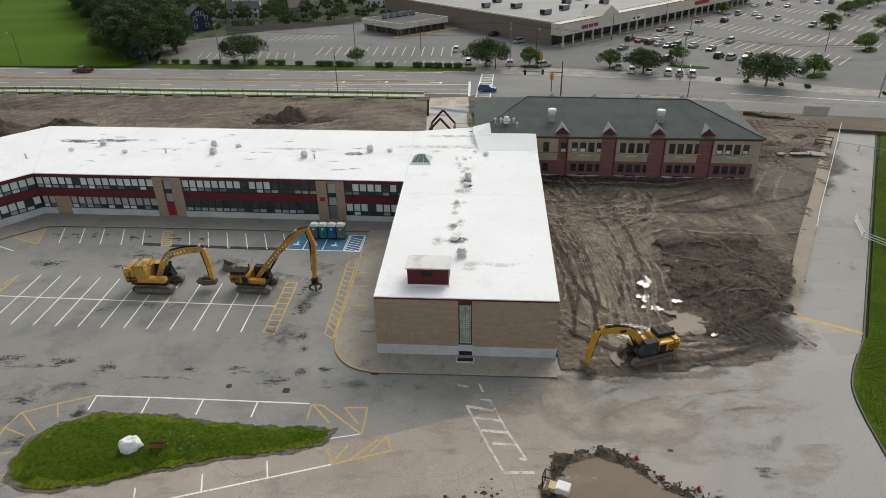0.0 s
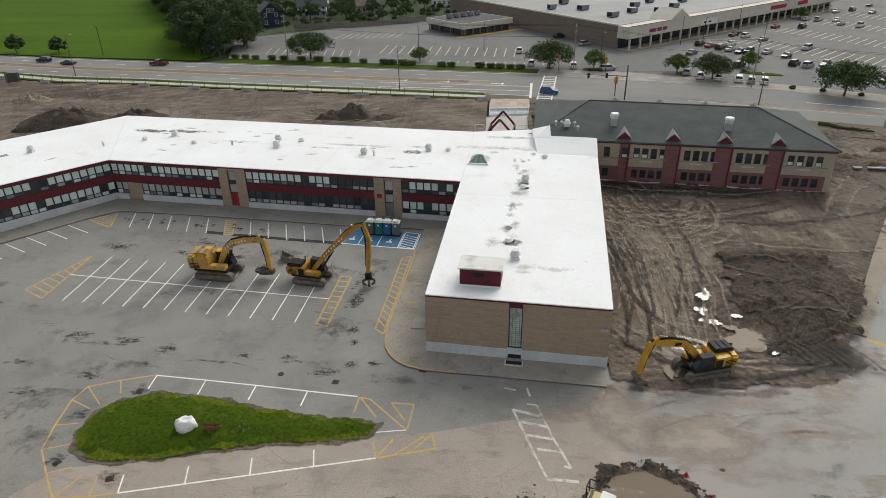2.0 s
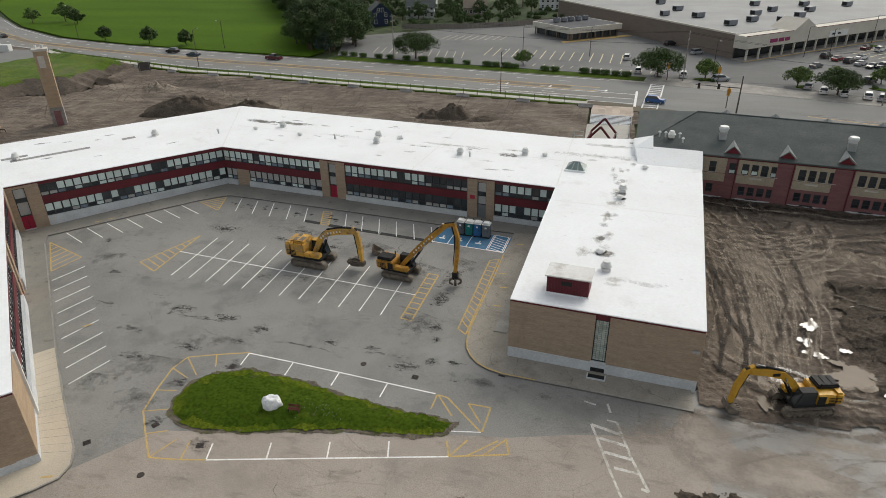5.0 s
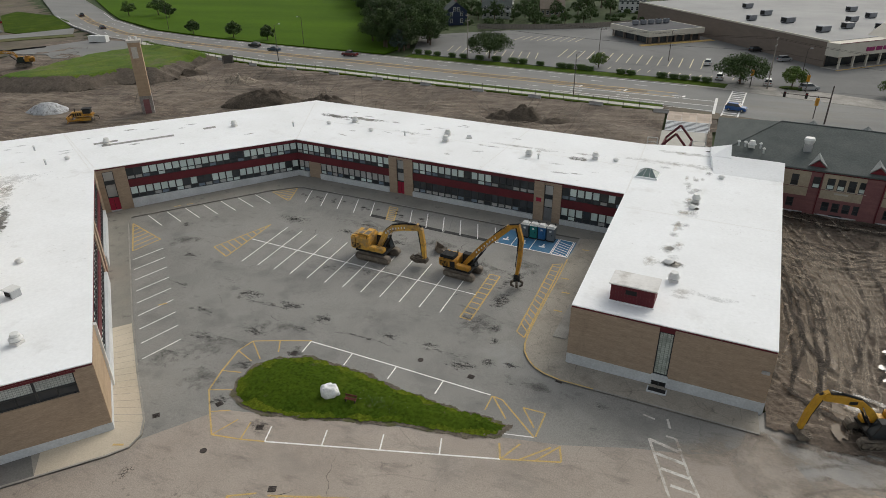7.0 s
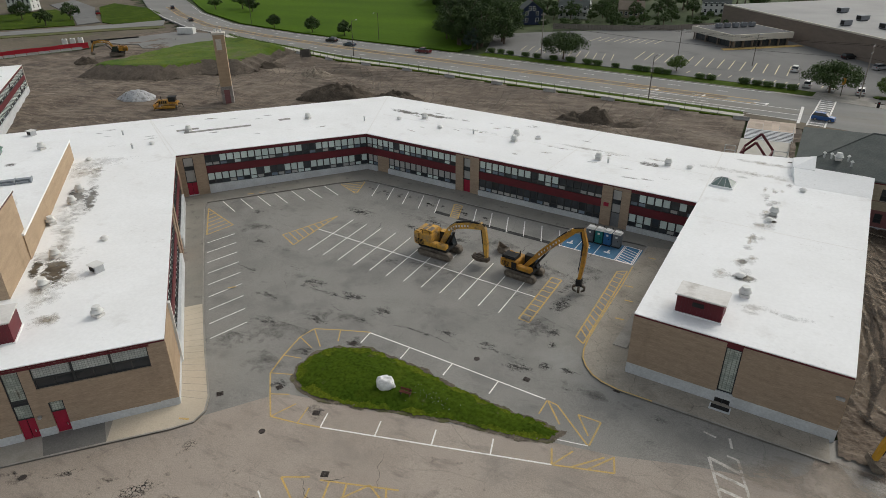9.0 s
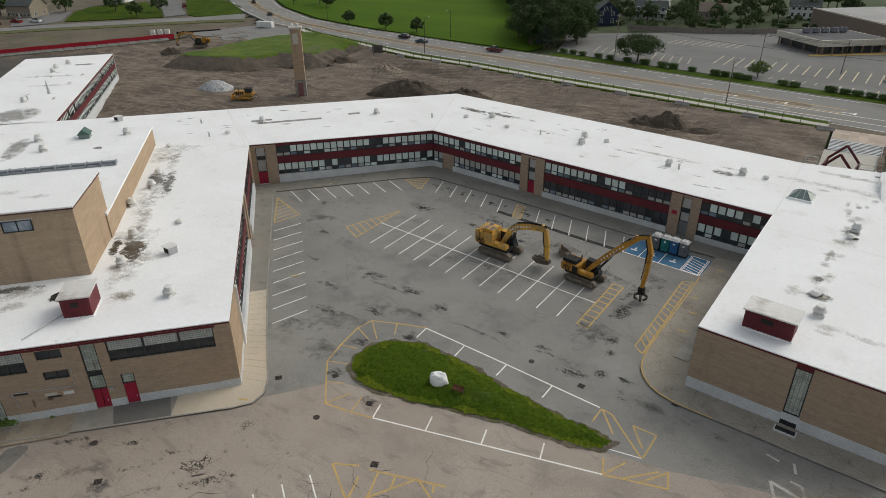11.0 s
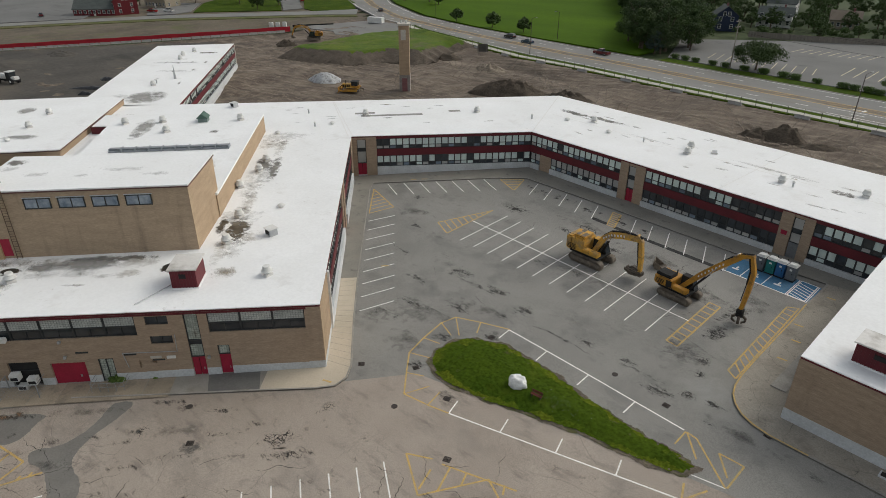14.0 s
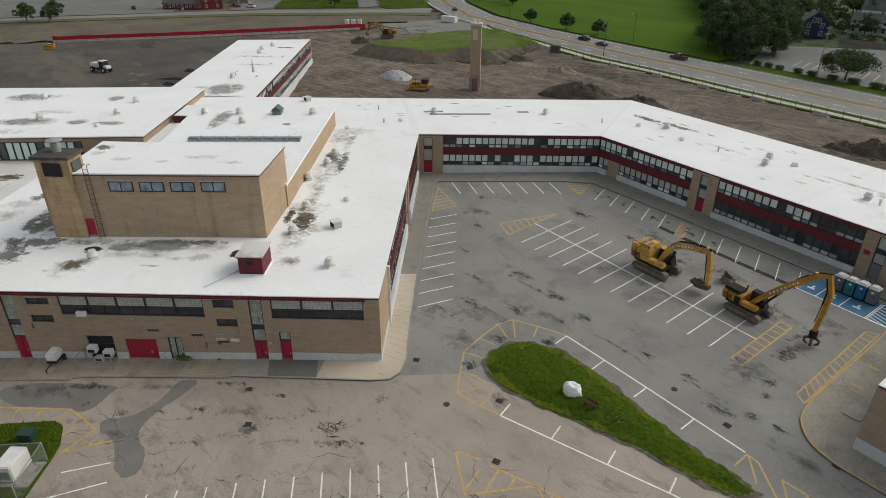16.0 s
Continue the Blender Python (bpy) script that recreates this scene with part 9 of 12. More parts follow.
for x, y, rx, ry, rot in ((70.3, 181, 5.5, 1.6, -25), (143, 240, 4, 1.6, 45), (132, 198.5, 4.5, 1.8, 45), (99, 167, 4.5, 1.8, 40), (50, 182, 2.2, 1.6, 20), (26.5, 186.4, 3.2, 1.8, 0), (85.6, 249.6, 3.2, 1.5, 45)):
    pts = [(x + rx * math.cos(a) * math.cos(radians(rot)) - ry * math.sin(a) * math.sin(radians(rot)), y + rx * math.cos(a) * math.sin(radians(rot)) + ry * math.sin(a) * math.cos(radians(rot))) for a in [2 * math.pi * k / 20 for k in range(20)]]
    slab("planting_bed", pts, GRASS, 0.22, 0.2, RZ, label="kerbed green planting bed in the plaza car park")

# ---- plaza buildings ----
CREAM = material("cream_fascia", (0.62, 0.58, 0.50), (0.56, 0.52, 0.45), 0.3, 5, 0.8, 0.06, 0.05)
BROWN = material("brown_block", (0.22, 0.175, 0.145), (0.185, 0.15, 0.125), 0.3, 4, 0.9, 0.10, 0.1, stretch=(1, 1, 4))
PLAZA_ROOF = material("plaza_roof", (0.275, 0.275, 0.272), (0.335, 0.335, 0.33), 0.05, 3, 0.8, 0.05, 0.02)
UNIT_GREY = material("grey_unit_casing", (0.17, 0.18, 0.20), (0.23, 0.24, 0.26), 1.0, 6, 0.5, 0.12, 0.03)
DARK_ROOF = material("dark_roof", (0.055, 0.057, 0.065), (0.075, 0.078, 0.086), 0.1, 3, 0.8, 0.08, 0.02)
mall = thing("plaza_store", "long brown block supermarket with a cream arcade and white flat roof", "building")
C0, WD, FD = Vector((37.5, 218.5)), Vector((-0.56, 0.83)), Vector((0.735, 0.678))


def mp(a, b):
    return tuple(C0 + FD * a + WD * b)


prism("wall", [mp(0, 0), mp(150, 0), mp(150, 110), mp(0, 110)], 2.6, 10.2, BROWN, mall)
prism("roof", [mp(0.3, 0.3), mp(149.7, 0.3), mp(149.7, 109.7), mp(0.3, 109.7)], 10.2, 10.35, PLAZA_ROOF, mall, "pale grey flat roof")
prism("parapet", [mp(-0.2, -0.2), mp(0.4, -0.2), mp(0.4, 110), mp(-0.2, 110)], 10.2, 10.7, CREAM, mall)
ffr = Face(mp(0, 0), mp(150, 0), mall)
ffr.bar("fascia", -0.5, 150, 6.6, 10.3, CREAM, 4.5, -0.1)
ffr.bar("arcade_soffit", 0, 150, 6.45, 6.6, BROWN, 4.3, 0)
ffr.bar("fascia_cap", -0.6, 150, 10.3, 10.45, RED_PANEL, 4.6, -4.3)
ffr.bar("shop_window", 0.5, 150, 3.1, 6.4, GLASS, 0.05, -0.01)
ffr.bar("arcade_floor", -1, 150, 2.8, 3.2, KERB, 5.2, 0)
ffr.bar("kerb_paint", -1, 150, 3.0, 3.21, YELLOW_PAINT, 5.5, -5.2)
for k in range(26):
    ffr.bar("column", 1 + k * 5.6, 1.5 + k * 5.6, 3.2, 6.5, CREAM, 4.2, -3.7)
bm = B()
q = [bm.verts.new(v) for v in ((-6, -4.7, 10.2), (6, -4.7, 10.2), (0, -4.7, 13.6), (0, 4, 13.6), (-6, 4, 10.2), (6, 4, 10.2))]
for f in ((0, 1, 2), (0, 2, 3, 4), (1, 5, 3, 2)):
    bm.faces.new([q[i] for i in f])
part("gable", bm, CREAM, mall, "", ffr.m @ Matrix.Translation((27, 0, 0)))
SIGN_P = material("magenta_sign", (0.30, 0.03, 0.13), None, 1, 6, 0.5, 0.03, 0.0)
for s, w in ((10.5, 3.4), (14.6, 2.4), (17.6, 2.2)):
    ffr.bar("sign_bar", s, s + w, 7.6, 8.7, SIGN_P, 4.65, -4.5, "magenta sign lettering shown as bars")
ffr.bar("banner", 40, 50, 6.8, 8.6, WHITE_METAL, 4.7, -4.5, "white banner hung on the fascia")
for s in (38, 41):
    ffr.bar("banner_line", s + 3.5, s + 5.2, 7.4, 8.0, DARK, 4.72, -4.69)
for s, w in ((88, 12), (110, 8)):
    ffr.bar("sign_bar", s, s + w, 7.8, 9.2, RED_DOOR, 4.65, -4.5)
for a, b, w in ((12, 14, 2.6), (25, 16, 2.4), (34, 10, 2.6), (16, 34, 2.8), (38, 26, 2.4), (52, 30, 2.2), (22, 52, 2.4), (48, 14, 2.4), (64, 22, 2.4), (60, 46, 2.4), (76, 34, 2.4), (90, 24, 2.4), (30, 72, 2.4), (-0.0 + 8, 44, 2.0)):
    x, y = mp(a, b)
    ob = thing("rooftop_unit", "grey rooftop air handling unit on the plaza roof", "rooftop unit", pose(x, y, 10.35, 0, 0, 42.6), "rooftop units")
    bm = B()
    box(bm, -w / 2 - 0.6, w / 2 + 0.6, -w / 2, w / 2, 0.3, 1.9, bevel=0.06)
    part("casing", bm, UNIT_GREY, ob)
    bm = B()
    box(bm, -w / 2 - 0.3, w / 2 + 0.3, -w / 2 + 0.2, w / 2 - 0.2, 0, 0.3)
    part("curb", bm, DARK_ROOF, ob)
    bm = B()
    box(bm, -w / 2 - 0.65, -w / 2 - 0.6, -w / 2 + 0.3, w / 2 - 0.3, 0.5, 1.7)
    part("grille", bm, DARK, ob)
shop = thing("corner_shop", "low brown brick shop with a deep cream fascia and dark roof", "building")
SHOP = [(-29.8, 260.5), (-14.2, 243.2), (4.0, 259.5), (-11.5, 277)]
prism("wall", inset(SHOP, 1.2), 2.6, 6.0, BROWN, shop)
prism("fascia", SHOP, 5.6, 7.6, CREAM, shop, "deep cream fascia band")
prism("roof", inset(SHOP, 0.6), 7.6, 7.64, DARK_ROOF, shop, "dark grey flat roof")
for p, q, n in ((SHOP[1], SHOP[2], 6), (SHOP[0], SHOP[1], 3)):
    f_ = Face(p, q, shop)
    for k in range(n):
        w = (f_.L - 3) / n
        f_.unit(1.5 + k * w + 0.3 + (12 if n == 3 else 0) * 0, 1.5 + (k + 1) * w - 0.1, 3.3, 5.6, [], [GLASS], back=1.15, cols=2)
    for k in range(n + 1):
        w = (f_.L - 3) / n
        f_.bar("column", 1.3 + k * w, 1.6 + k * w, 2.9, 5.6, BROWN, -0.3, 0.7)
slab("shop_kerb", [(-16, 239.5), (8, 259.5), (6.2, 261.6), (-17.2, 242)], YELLOW_PAINT, 0.2, 0.2, RZ, label="yellow-edged shop kerb")
for k in range(5):
    x, y = -20.5 + 2.6 * k, 258 + 2.1 * k
    ob = thing("rooftop_unit", "grey rooftop air conditioner on the shop roof", "rooftop unit", pose(x, y, 7.64, 0, 0, 42), "rooftop units")
    bm = B()
    box(bm, -1, 1, -0.8, 0.8, 0.3, 1.7, bevel=0.06)
    part("casing", bm, UNIT_GREY, ob)
    bm = B()
    tube(bm, (0, 0, 1.7), (0, 0, 1.85), 0.5, n=14)
    part("fan_guard", bm, DARK, ob)
    bm = B()
    box(bm, -0.8, 0.8, -0.6, 0.6, 0, 0.3)
    part("curb", bm, DARK_ROOF, ob)


# ---- houses ----
def house(x, y, rot, w, d, h, wall, roof, label, storeys_=2, porch=False, z=ROAD_Z):
    ob = thing("house", label, "house", pose(x, y, z - 0.1, 0, 0, rot), "houses")
    bm = B()
    box(bm, -w / 2, w / 2, -d / 2, d / 2, -0.3, h)
    v = [bm.verts.new(p) for p in ((-w / 2, -d / 2, h), (-w / 2, d / 2, h), (-w / 2, 0, h + d * 0.38), (w / 2, -d / 2, h), (w / 2, d / 2, h), (w / 2, 0, h + d * 0.38))]
    bm.faces.new(v[:3])
    bm.faces.new(v[3:][::-1])
    part("wall", bm, wall, ob)
    bm = B()
    for s in (-1, 1):
        q = [(-w / 2 - 0.4, s * (d / 2 + 0.4), h - 0.3), (w / 2 + 0.4, s * (d / 2 + 0.4), h - 0.3), (w / 2 + 0.4, 0, h + d * 0.38 + 0.12), (-w / 2 - 0.4, 0, h + d * 0.38 + 0.12)]
        a = [bm.verts.new(p) for p in q]
        b = [bm.verts.new((p[0], p[1], p[2] + 0.18)) for p in q]
        bm.faces.new(b)
        bm.faces.new(a[::-1])
        for i in range(4):
            bm.faces.new((a[i], a[(i + 1) % 4], b[(i + 1) % 4], b[i]))
    bmesh.ops.recalc_face_normals(bm, faces=bm.faces)
    r = part("roof", bm, roof, ob)
    bm = B()
    box(bm, w * 0.2, w * 0.2 + 0.7, -0.35, 0.35, h + d * 0.2, h + d * 0.38 + 1.2)
    part("chimney", bm, RED_BRICK, r)

    def win(m):
        bm = B()
        box(bm, -0.62, 0.62, -0.05, 0.02, -0.85, 0.85)
        o = part("window", bm, WHITE_METAL, ob, "", m)
        bm = B()
        box(bm, -0.5, 0.5, -0.07, -0.05, 0.04, 0.74)
        part("pane", bm, GLASS, o)
        bm = B()
        box(bm, -0.5, 0.5, -0.07, -0.05, -0.74, -0.04)
        part("pane", bm, GLASS, o)

    for s in range(storeys_):
        zz = 1.6 + s * 2.8
        n = int(w / 2.2)
        for k in range(n):
            xx = -w / 2 + w * (k + 0.5) / n
            win(pose(xx, -d / 2, zz))
            win(pose(xx, d / 2, zz, 0, 0, 180))
        for yy in (-d / 4, d / 4):
            win(pose(w / 2, yy, zz, 0, 0, 90))
            win(pose(-w / 2, yy, zz, 0, 0, -90))
    if storeys_ == 2:
        for yy in (-0.9, 0.9):
            win(pose(w / 2, yy, h + 0.7, 0, 0, 90))
    bm = B()
    box(bm, -0.5, 0.5, -d / 2 - 0.06, -d / 2, -0.2, 2.0)
    part("door", bm, WHITE_METAL, ob)
    if porch:
        bm = B()
        box(bm, -w / 2, w / 2, -d / 2 - 2.2, -d / 2, 2.5, 2.7)
        part("porch_roof", bm, roof, ob)
        for k in range(5):
            bm = B()
            xx = -w / 2 + 0.15 + (w - 0.3) * k / 4
            box(bm, xx - 0.08, xx + 0.08, -d / 2 - 2.1, -d / 2 - 1.95, -0.3, 2.5)
            part("porch_post", bm, WHITE_METAL, ob)
    return ob


NAVY = material("navy_siding", (0.02, 0.03, 0.065), (0.028, 0.04, 0.08), 0.4, 5, 0.7, 0.08, 0.05, stretch=(1, 1, 6))
SIDING = material("white_siding", (0.68, 0.68, 0.67), (0.58, 0.58, 0.57), 0.4, 5, 0.7, 0.06, 0.05, stretch=(1, 1, 6))
TAN_SIDE = material("tan_siding", (0.30, 0.26, 0.20), (0.25, 0.215, 0.165), 0.4, 5, 0.8, 0.08, 0.05, stretch=(1, 1, 6))
BARN = material("barn_red", (0.12, 0.015, 0.02), (0.15, 0.022, 0.028), 0.4, 5, 0.8, 0.08, 0.05, stretch=(5, 5, 1))
house(-99, 277, -60, 9, 9, 5.6, NAVY, SHINGLE, "navy blue two-storey house with a grey gabled roof")
house(-87, 302, 12, 13, 7, 4.6, SIDING, SHINGLE, "white clapboard house with a long grey roof", 2, True)
house(-93, 330, 5, 12, 8, 6.5, SIDING, SHINGLE, "tall white clapboard house behind the others")
house(-64, 316, 15, 11, 8, 3.4, TAN_SIDE, material("brown_shingle", (0.17, 0.14, 0.11), (0.21, 0.175, 0.14), 0.3, 4, 0.9, 0.15, 0.2), "low tan house with a brown roof", 1)
house(-121, 300, 30, 9, 7, 3.6, TAN_SIDE, SHINGLE, "small tan house half hidden by trees", 1)
house(-30, 342, 10, 12, 8, 5.0, SIDING, SHINGLE, "white house with a grey roof")
house(-353, 131, 48, 20, 12, 3.0, BARN, SHINGLE, "long red barn-like building with a grey roof", 1, z=T(-353, 131) + 0.2)
house(-345.5, 140.5, -14, 11, 11, 6.6, BARN, SHINGLE, "tall red gabled barn building with white trim", 2, z=T(-345, 140) + 0.2)
house(-355, 165, 20, 14, 11, 5.5, TAN_SIDE, SHINGLE, "plain grey building behind the red barn", 1, z=T(-355, 165) + 0.2)
house(-357, 215, 30, 12, 9, 5.5, SIDING, SHINGLE, "white house beside the bend of the road")
FENCE_W = material("weathered_wood", (0.20, 0.175, 0.15), (0.26, 0.23, 0.20), 0.6, 6, 0.9, 0.15, 0.2, stretch=(4, 4, 0.5))
wf = thing("wooden_fence", "weathered grey board fence behind the car park", "fence", kind="structure")
wl = [(-84, 263), (-60, 268), (-40, 278), (-14, 300), (-4, 312)]
tot = sum(math.dist(a, b) for a, b in zip(wl, wl[1:]))
for k in range(int(tot / 2.4)):
    a, b = along(wl, k * 2.4), along(wl, k * 2.4 + 2.34)
    ang = math.degrees(math.atan2(b[1] - a[1], b[0] - a[0]))
    bm = B()
    box(bm, 0, 2.34, -0.03, 0.03, 0, 2.1)
    part("fence_panel", bm, FENCE_W, wf, "", pose(a[0], a[1], ROAD_Z, 0, 0, ang))

# side street and lots beyond the barrier
ST_NEAR = [(-246, 207), (-262, 195), (-284, 171), (-308, 146), (-330, 113), (-346, 87), (-364, 60), (-392, 8)]
VERGE = material("weedy_verge", (0.075, 0.095, 0.022), (0.125, 0.115, 0.05), 0.12, 3.0, 0.95, 0.35, 0.5)
ribbon("street_verge", [(x + 5.5, y - 3.6) for x, y in ST_NEAR], ST_NEAR, VERGE, T, 0.12, 0.6, "yellow-green weedy verge along the side street")
ribbon("side_street", ST_NEAR, [(-256, 217), (-271, 203), (-293, 179), (-317, 152), (-339, 119), (-354, 92), (-372, 65), (-400, 13)], ROAD, T, 0.25, 0.4, "grey side street beyond the dirt works")
slab("side_lot", [(-341, 118), (-356, 93), (-374, 66), (-402, 14), (-520, 40), (-470, 190), (-380, 160), (-349, 124)], LOT, 0.3, 0.3, T, label="grey asphalt lot beside the red barn")
slab("barn_drive", [(-320, 154), (-327, 143), (-345, 152), (-362, 176), (-350, 184), (-322, 163)], LOT, 0.28, 0.3, T, label="grey asphalt drive beside the red barn")
slab("barn_lawn", [(-319, 163), (-288, 194), (-318, 214), (-352, 228), (-360, 200), (-349, 185)], GRASS, 0.24, 0.3, T, label="mown green lawn by the side street")
slab("house_drive", [(-288, 195), (-285, 205), (-300, 214), (-337, 241), (-384, 262), (-374, 240), (-319, 215)], LOT, 0.26, 0.3, T, label="grey asphalt house driveway")
slab("house_lawn", [(-284, 205), (-273, 202.5), (-257, 216), (-276, 232), (-300, 245), (-343, 258), (-336, 243)], GRASS, 0.24, 0.3, T, label="green lawn at the corner of the side street")
slab("site_entrance", [(-236, 168), (-231, 182), (-222, 196), (-200, 192), (-190, 183), (-196, 170), (-208, 164), (-216, 169), (-226, 167)], ROAD, 0.45, 0.4, T, label="grey paved entrance to the dirt works")
trailer = thing("box_trailer", "white box trailer parked at the site entrance", "trailer", pose(-213.5, 190.5, T(-213.5, 190.5) + 0.45, 0, 0, 14))
bm = B()
box(bm, -3.6, 3.6, -1.2, 1.2, 0.6, 2.9, bevel=0.08)
part("body", bm, WHITE_METAL, trailer)
bm = B()
box(bm, -3.5, 3.5, -1.0, 1.0, 0.42, 0.6)
part("chassis", bm, IRON, trailer)
for x in (-1.6, -0.6):
    for y in (-1.05, 1.05):
        bm = B()
        tube(bm, (x, y - 0.12, 0.4), (x, y + 0.12, 0.4), 0.4, n=12)
        part("wheel", bm, TYRE, trailer)
for x, y in ((-245.2, 159.2), (-243.4, 161.3), (-241.6, 163.4)):
    tank = thing("square_tank", "white square plastic tank behind the red fence", "tank", pose(x, y, T(x, y), 0, 0, 45), "square tanks")
    bm = B()
    box(bm, -0.85, 0.85, -0.85, 0.85, 0.25, 2.3, bevel=0.12)
    part("tank", bm, WHITE_METAL, tank)
    bm = B()
    box(bm, -0.9, 0.9, -0.9, 0.9, 0.0, 0.25)
    part("pallet", bm, IRON, tank)
    bm = B()
    tube(bm, (0, 0, 2.3), (0, 0, 2.42), 0.25, n=12)
    part("lid", bm, IRON, tank)
bm = B()
sil = [(-239.5, 166.0), (-236.0, 171.0), (-232.5, 175.5), (-229.3, 180.0)]
for a, b in zip(sil, sil[1:]):
    m = Matrix.Translation((a[0], a[1], T(*a) + 0.1)) @ Matrix.Rotation(math.atan2(b[1] - a[1], b[0] - a[0]), 4, "Z")
    box(bm, 0, math.dist(a, b), -0.04, 0.04, 0, 0.9, m)
tagged(part("silt_fence", bm, BLACK), "low black silt fence behind the red barrier", "fence", kind="structure")

# ---- poles, wires, signals ----
POLE = material("weathered_pole", (0.24, 0.21, 0.18), (0.30, 0.27, 0.235), 1, 6, 0.9, 0.15, 0.2, stretch=(3, 3, 0.3))
STEEL_D = material("dark_steel_pole", (0.06, 0.05, 0.045), (0.09, 0.075, 0.065), 1, 6, 0.6, 0.1, 0.05)


def utility_pole(x, y, h, rot, arms=2, z=ROAD_Z):
    ob = thing("utility_pole", "weathered wooden utility pole with crossarms", "utility pole", pose(x, y, z, 0, 0, rot), "utility poles")
    bm = B()
    tube(bm, (0, 0, -0.5), (0, 0, h), 0.17, 0.11, 8)
    part("pole", bm, POLE, ob)
    for k in range(arms):
        bm = B()
        box(bm, -1.3, 1.3, -0.07, 0.07, h - 0.7 - k * 1.6, h - 0.56 - k * 1.6)
        a = part("crossarm", bm, POLE, ob)
        for xx in (-1.15, -0.5, 0.5, 1.15):
            bm = B()
            tube(bm, (xx, 0, h - 0.56 - k * 1.6), (xx, 0, h - 0.34 - k * 1.6), 0.06, n=6)
            part("insulator", bm, METAL, a)
    return ob


def lamp_pole(x, y, h, rot, arm=2.0, z=ROAD_Z, mat=STEEL_D):
    ob = thing("street_lamp", "tall dark steel street lamp", "street lamp", pose(x, y, z, 0, 0, rot), "street lamps")
    bm = B()
    tube(bm, (0, 0, -0.2), (0, 0, h), 0.12, 0.07, 8)
    part("pole", bm, mat, ob)
    bm = B()
    tube(bm, (0, 0, h - 0.1), (arm * 0.7, 0, h + 0.25), 0.05, n=6)
    tube(bm, (arm * 0.7, 0, h + 0.25), (arm, 0, h + 0.25), 0.05, n=6)
    part("arm", bm, mat, ob)
    bm = B()
    box(bm, arm - 0.1, arm + 0.65, -0.16, 0.16, h + 0.15, h + 0.33, bevel=0.05)
    part("lamp_head", bm, METAL, ob)


UP = [(-66.9, 199.5, 14), (20.3, 184.2, 13), (62.6, 165.5, 11.8), (101.0, 144.0, 12)]
for x, y, h in UP:
    utility_pole(x, y, h, 75)
for x, y, h, r in ((-25.7, 160.4, 10.4, 70), (58.7, 148.8, 6.6, 80), (-124.0, 177.6, 11, 80), (-207, 221, 12.2, -100), (-26.5, 208.2, 10, 0), (-134, 209, 9.5, -100), (89.3, 233.6, 9, 0), (65.6, 221.9, 9, 0), (59.7, 226, 9, 0), (87.9, 256.4, 9, 0), (117.7, 197.4, 9, 0), (29.9, 199.7, 8, 0), (-5.8, 215.3, 9, 0), (114.1, 162.1, 9, 0)):
    lamp_pole(x, y, h, r, 1.8 if r else 0.5)
for k, (a, b) in enumerate(zip(UP, UP[1:])):
    for off, dz in ((-1.1, -0.35), (1.1, -0.35), (0.0, -3.4)):
        bm = B()
        p = [(a[0] * (1 - f) + b[0] * f, a[1] * (1 - f) + b[1] * f + off, ROAD_Z + (a[2] * (1 - f) + b[2] * f) + dz - 4 * 1.1 * f * (1 - f)) for f in [i / 12 for i in range(13)]]
        rings = [[bm.verts.new((x + dx, y, z + dz2)) for dx, dz2 in ((0.025, 0), (0, 0.025), (-0.025, 0), (0, -0.025))] for x, y, z in p]
        for u, v in zip(rings, rings[1:]):
            for i in range(4):
                bm.faces.new((u[i], u[(i + 1) % 4], v[(i + 1) % 4], v[i]))
        tagged(part("overhead_wire", bm, BLACK), "black overhead wire strung between utility poles", "wire", "wires")
sig = thing("traffic_signal", "grey mast arm traffic signal over the road", "traffic signal", pose(29.3, 152.6, ROAD_Z, 0, 0, 0))
bm = B()
tube(bm, (0, 0, 0), (0, 0, 8.2), 0.17, 0.12, 10)
part("mast", bm, STEEL_D, sig)
bm = B()
tube(bm, (0, 0, 5.6), (-9.5, 0.6, 5.9), 0.1, 0.06, 8)
part("mast_arm", bm, STEEL_D, sig)
for x in (-4.6, -8.8):
    bm = B()
    box(bm, x - 0.25, x + 0.25, 0.2, 0.55, 5.1, 6.3, bevel=0.04)
    hd = part("signal_head", bm, BLACK, sig)
    for k in range(3):
        bm = B()
        tube(bm, (x, 0.2, 5.35 + k * 0.36), (x, 0.1, 5.35 + k * 0.36), 0.12, n=10)
        part("lens", bm, (TAIL, IRON, IRON)[2 - k], hd)
SIGY = material("signal_yellow", (0.55, 0.27, 0.03), None, 1, 6, 0.6, 0.1, 0.0)
for x, y in ((16.2, 184.4), (28.8, 181.5), (27.6, 156.5)):
    ob = thing("signal_post", "short signal post with yellow signal heads", "traffic signal", pose(x, y, ROAD_Z, 0, 0, 20))
    bm = B()
    tube(bm, (0, 0, 0), (0, 0, 5.0), 0.1, n=8)
    part("post", bm, STEEL_D, ob)
    bm = B()
    box(bm, -0.3, 0.3, -0.3, 0.3, 3.0, 4.6, bevel=0.05)
    part("signal_head", bm, SIGY, ob)

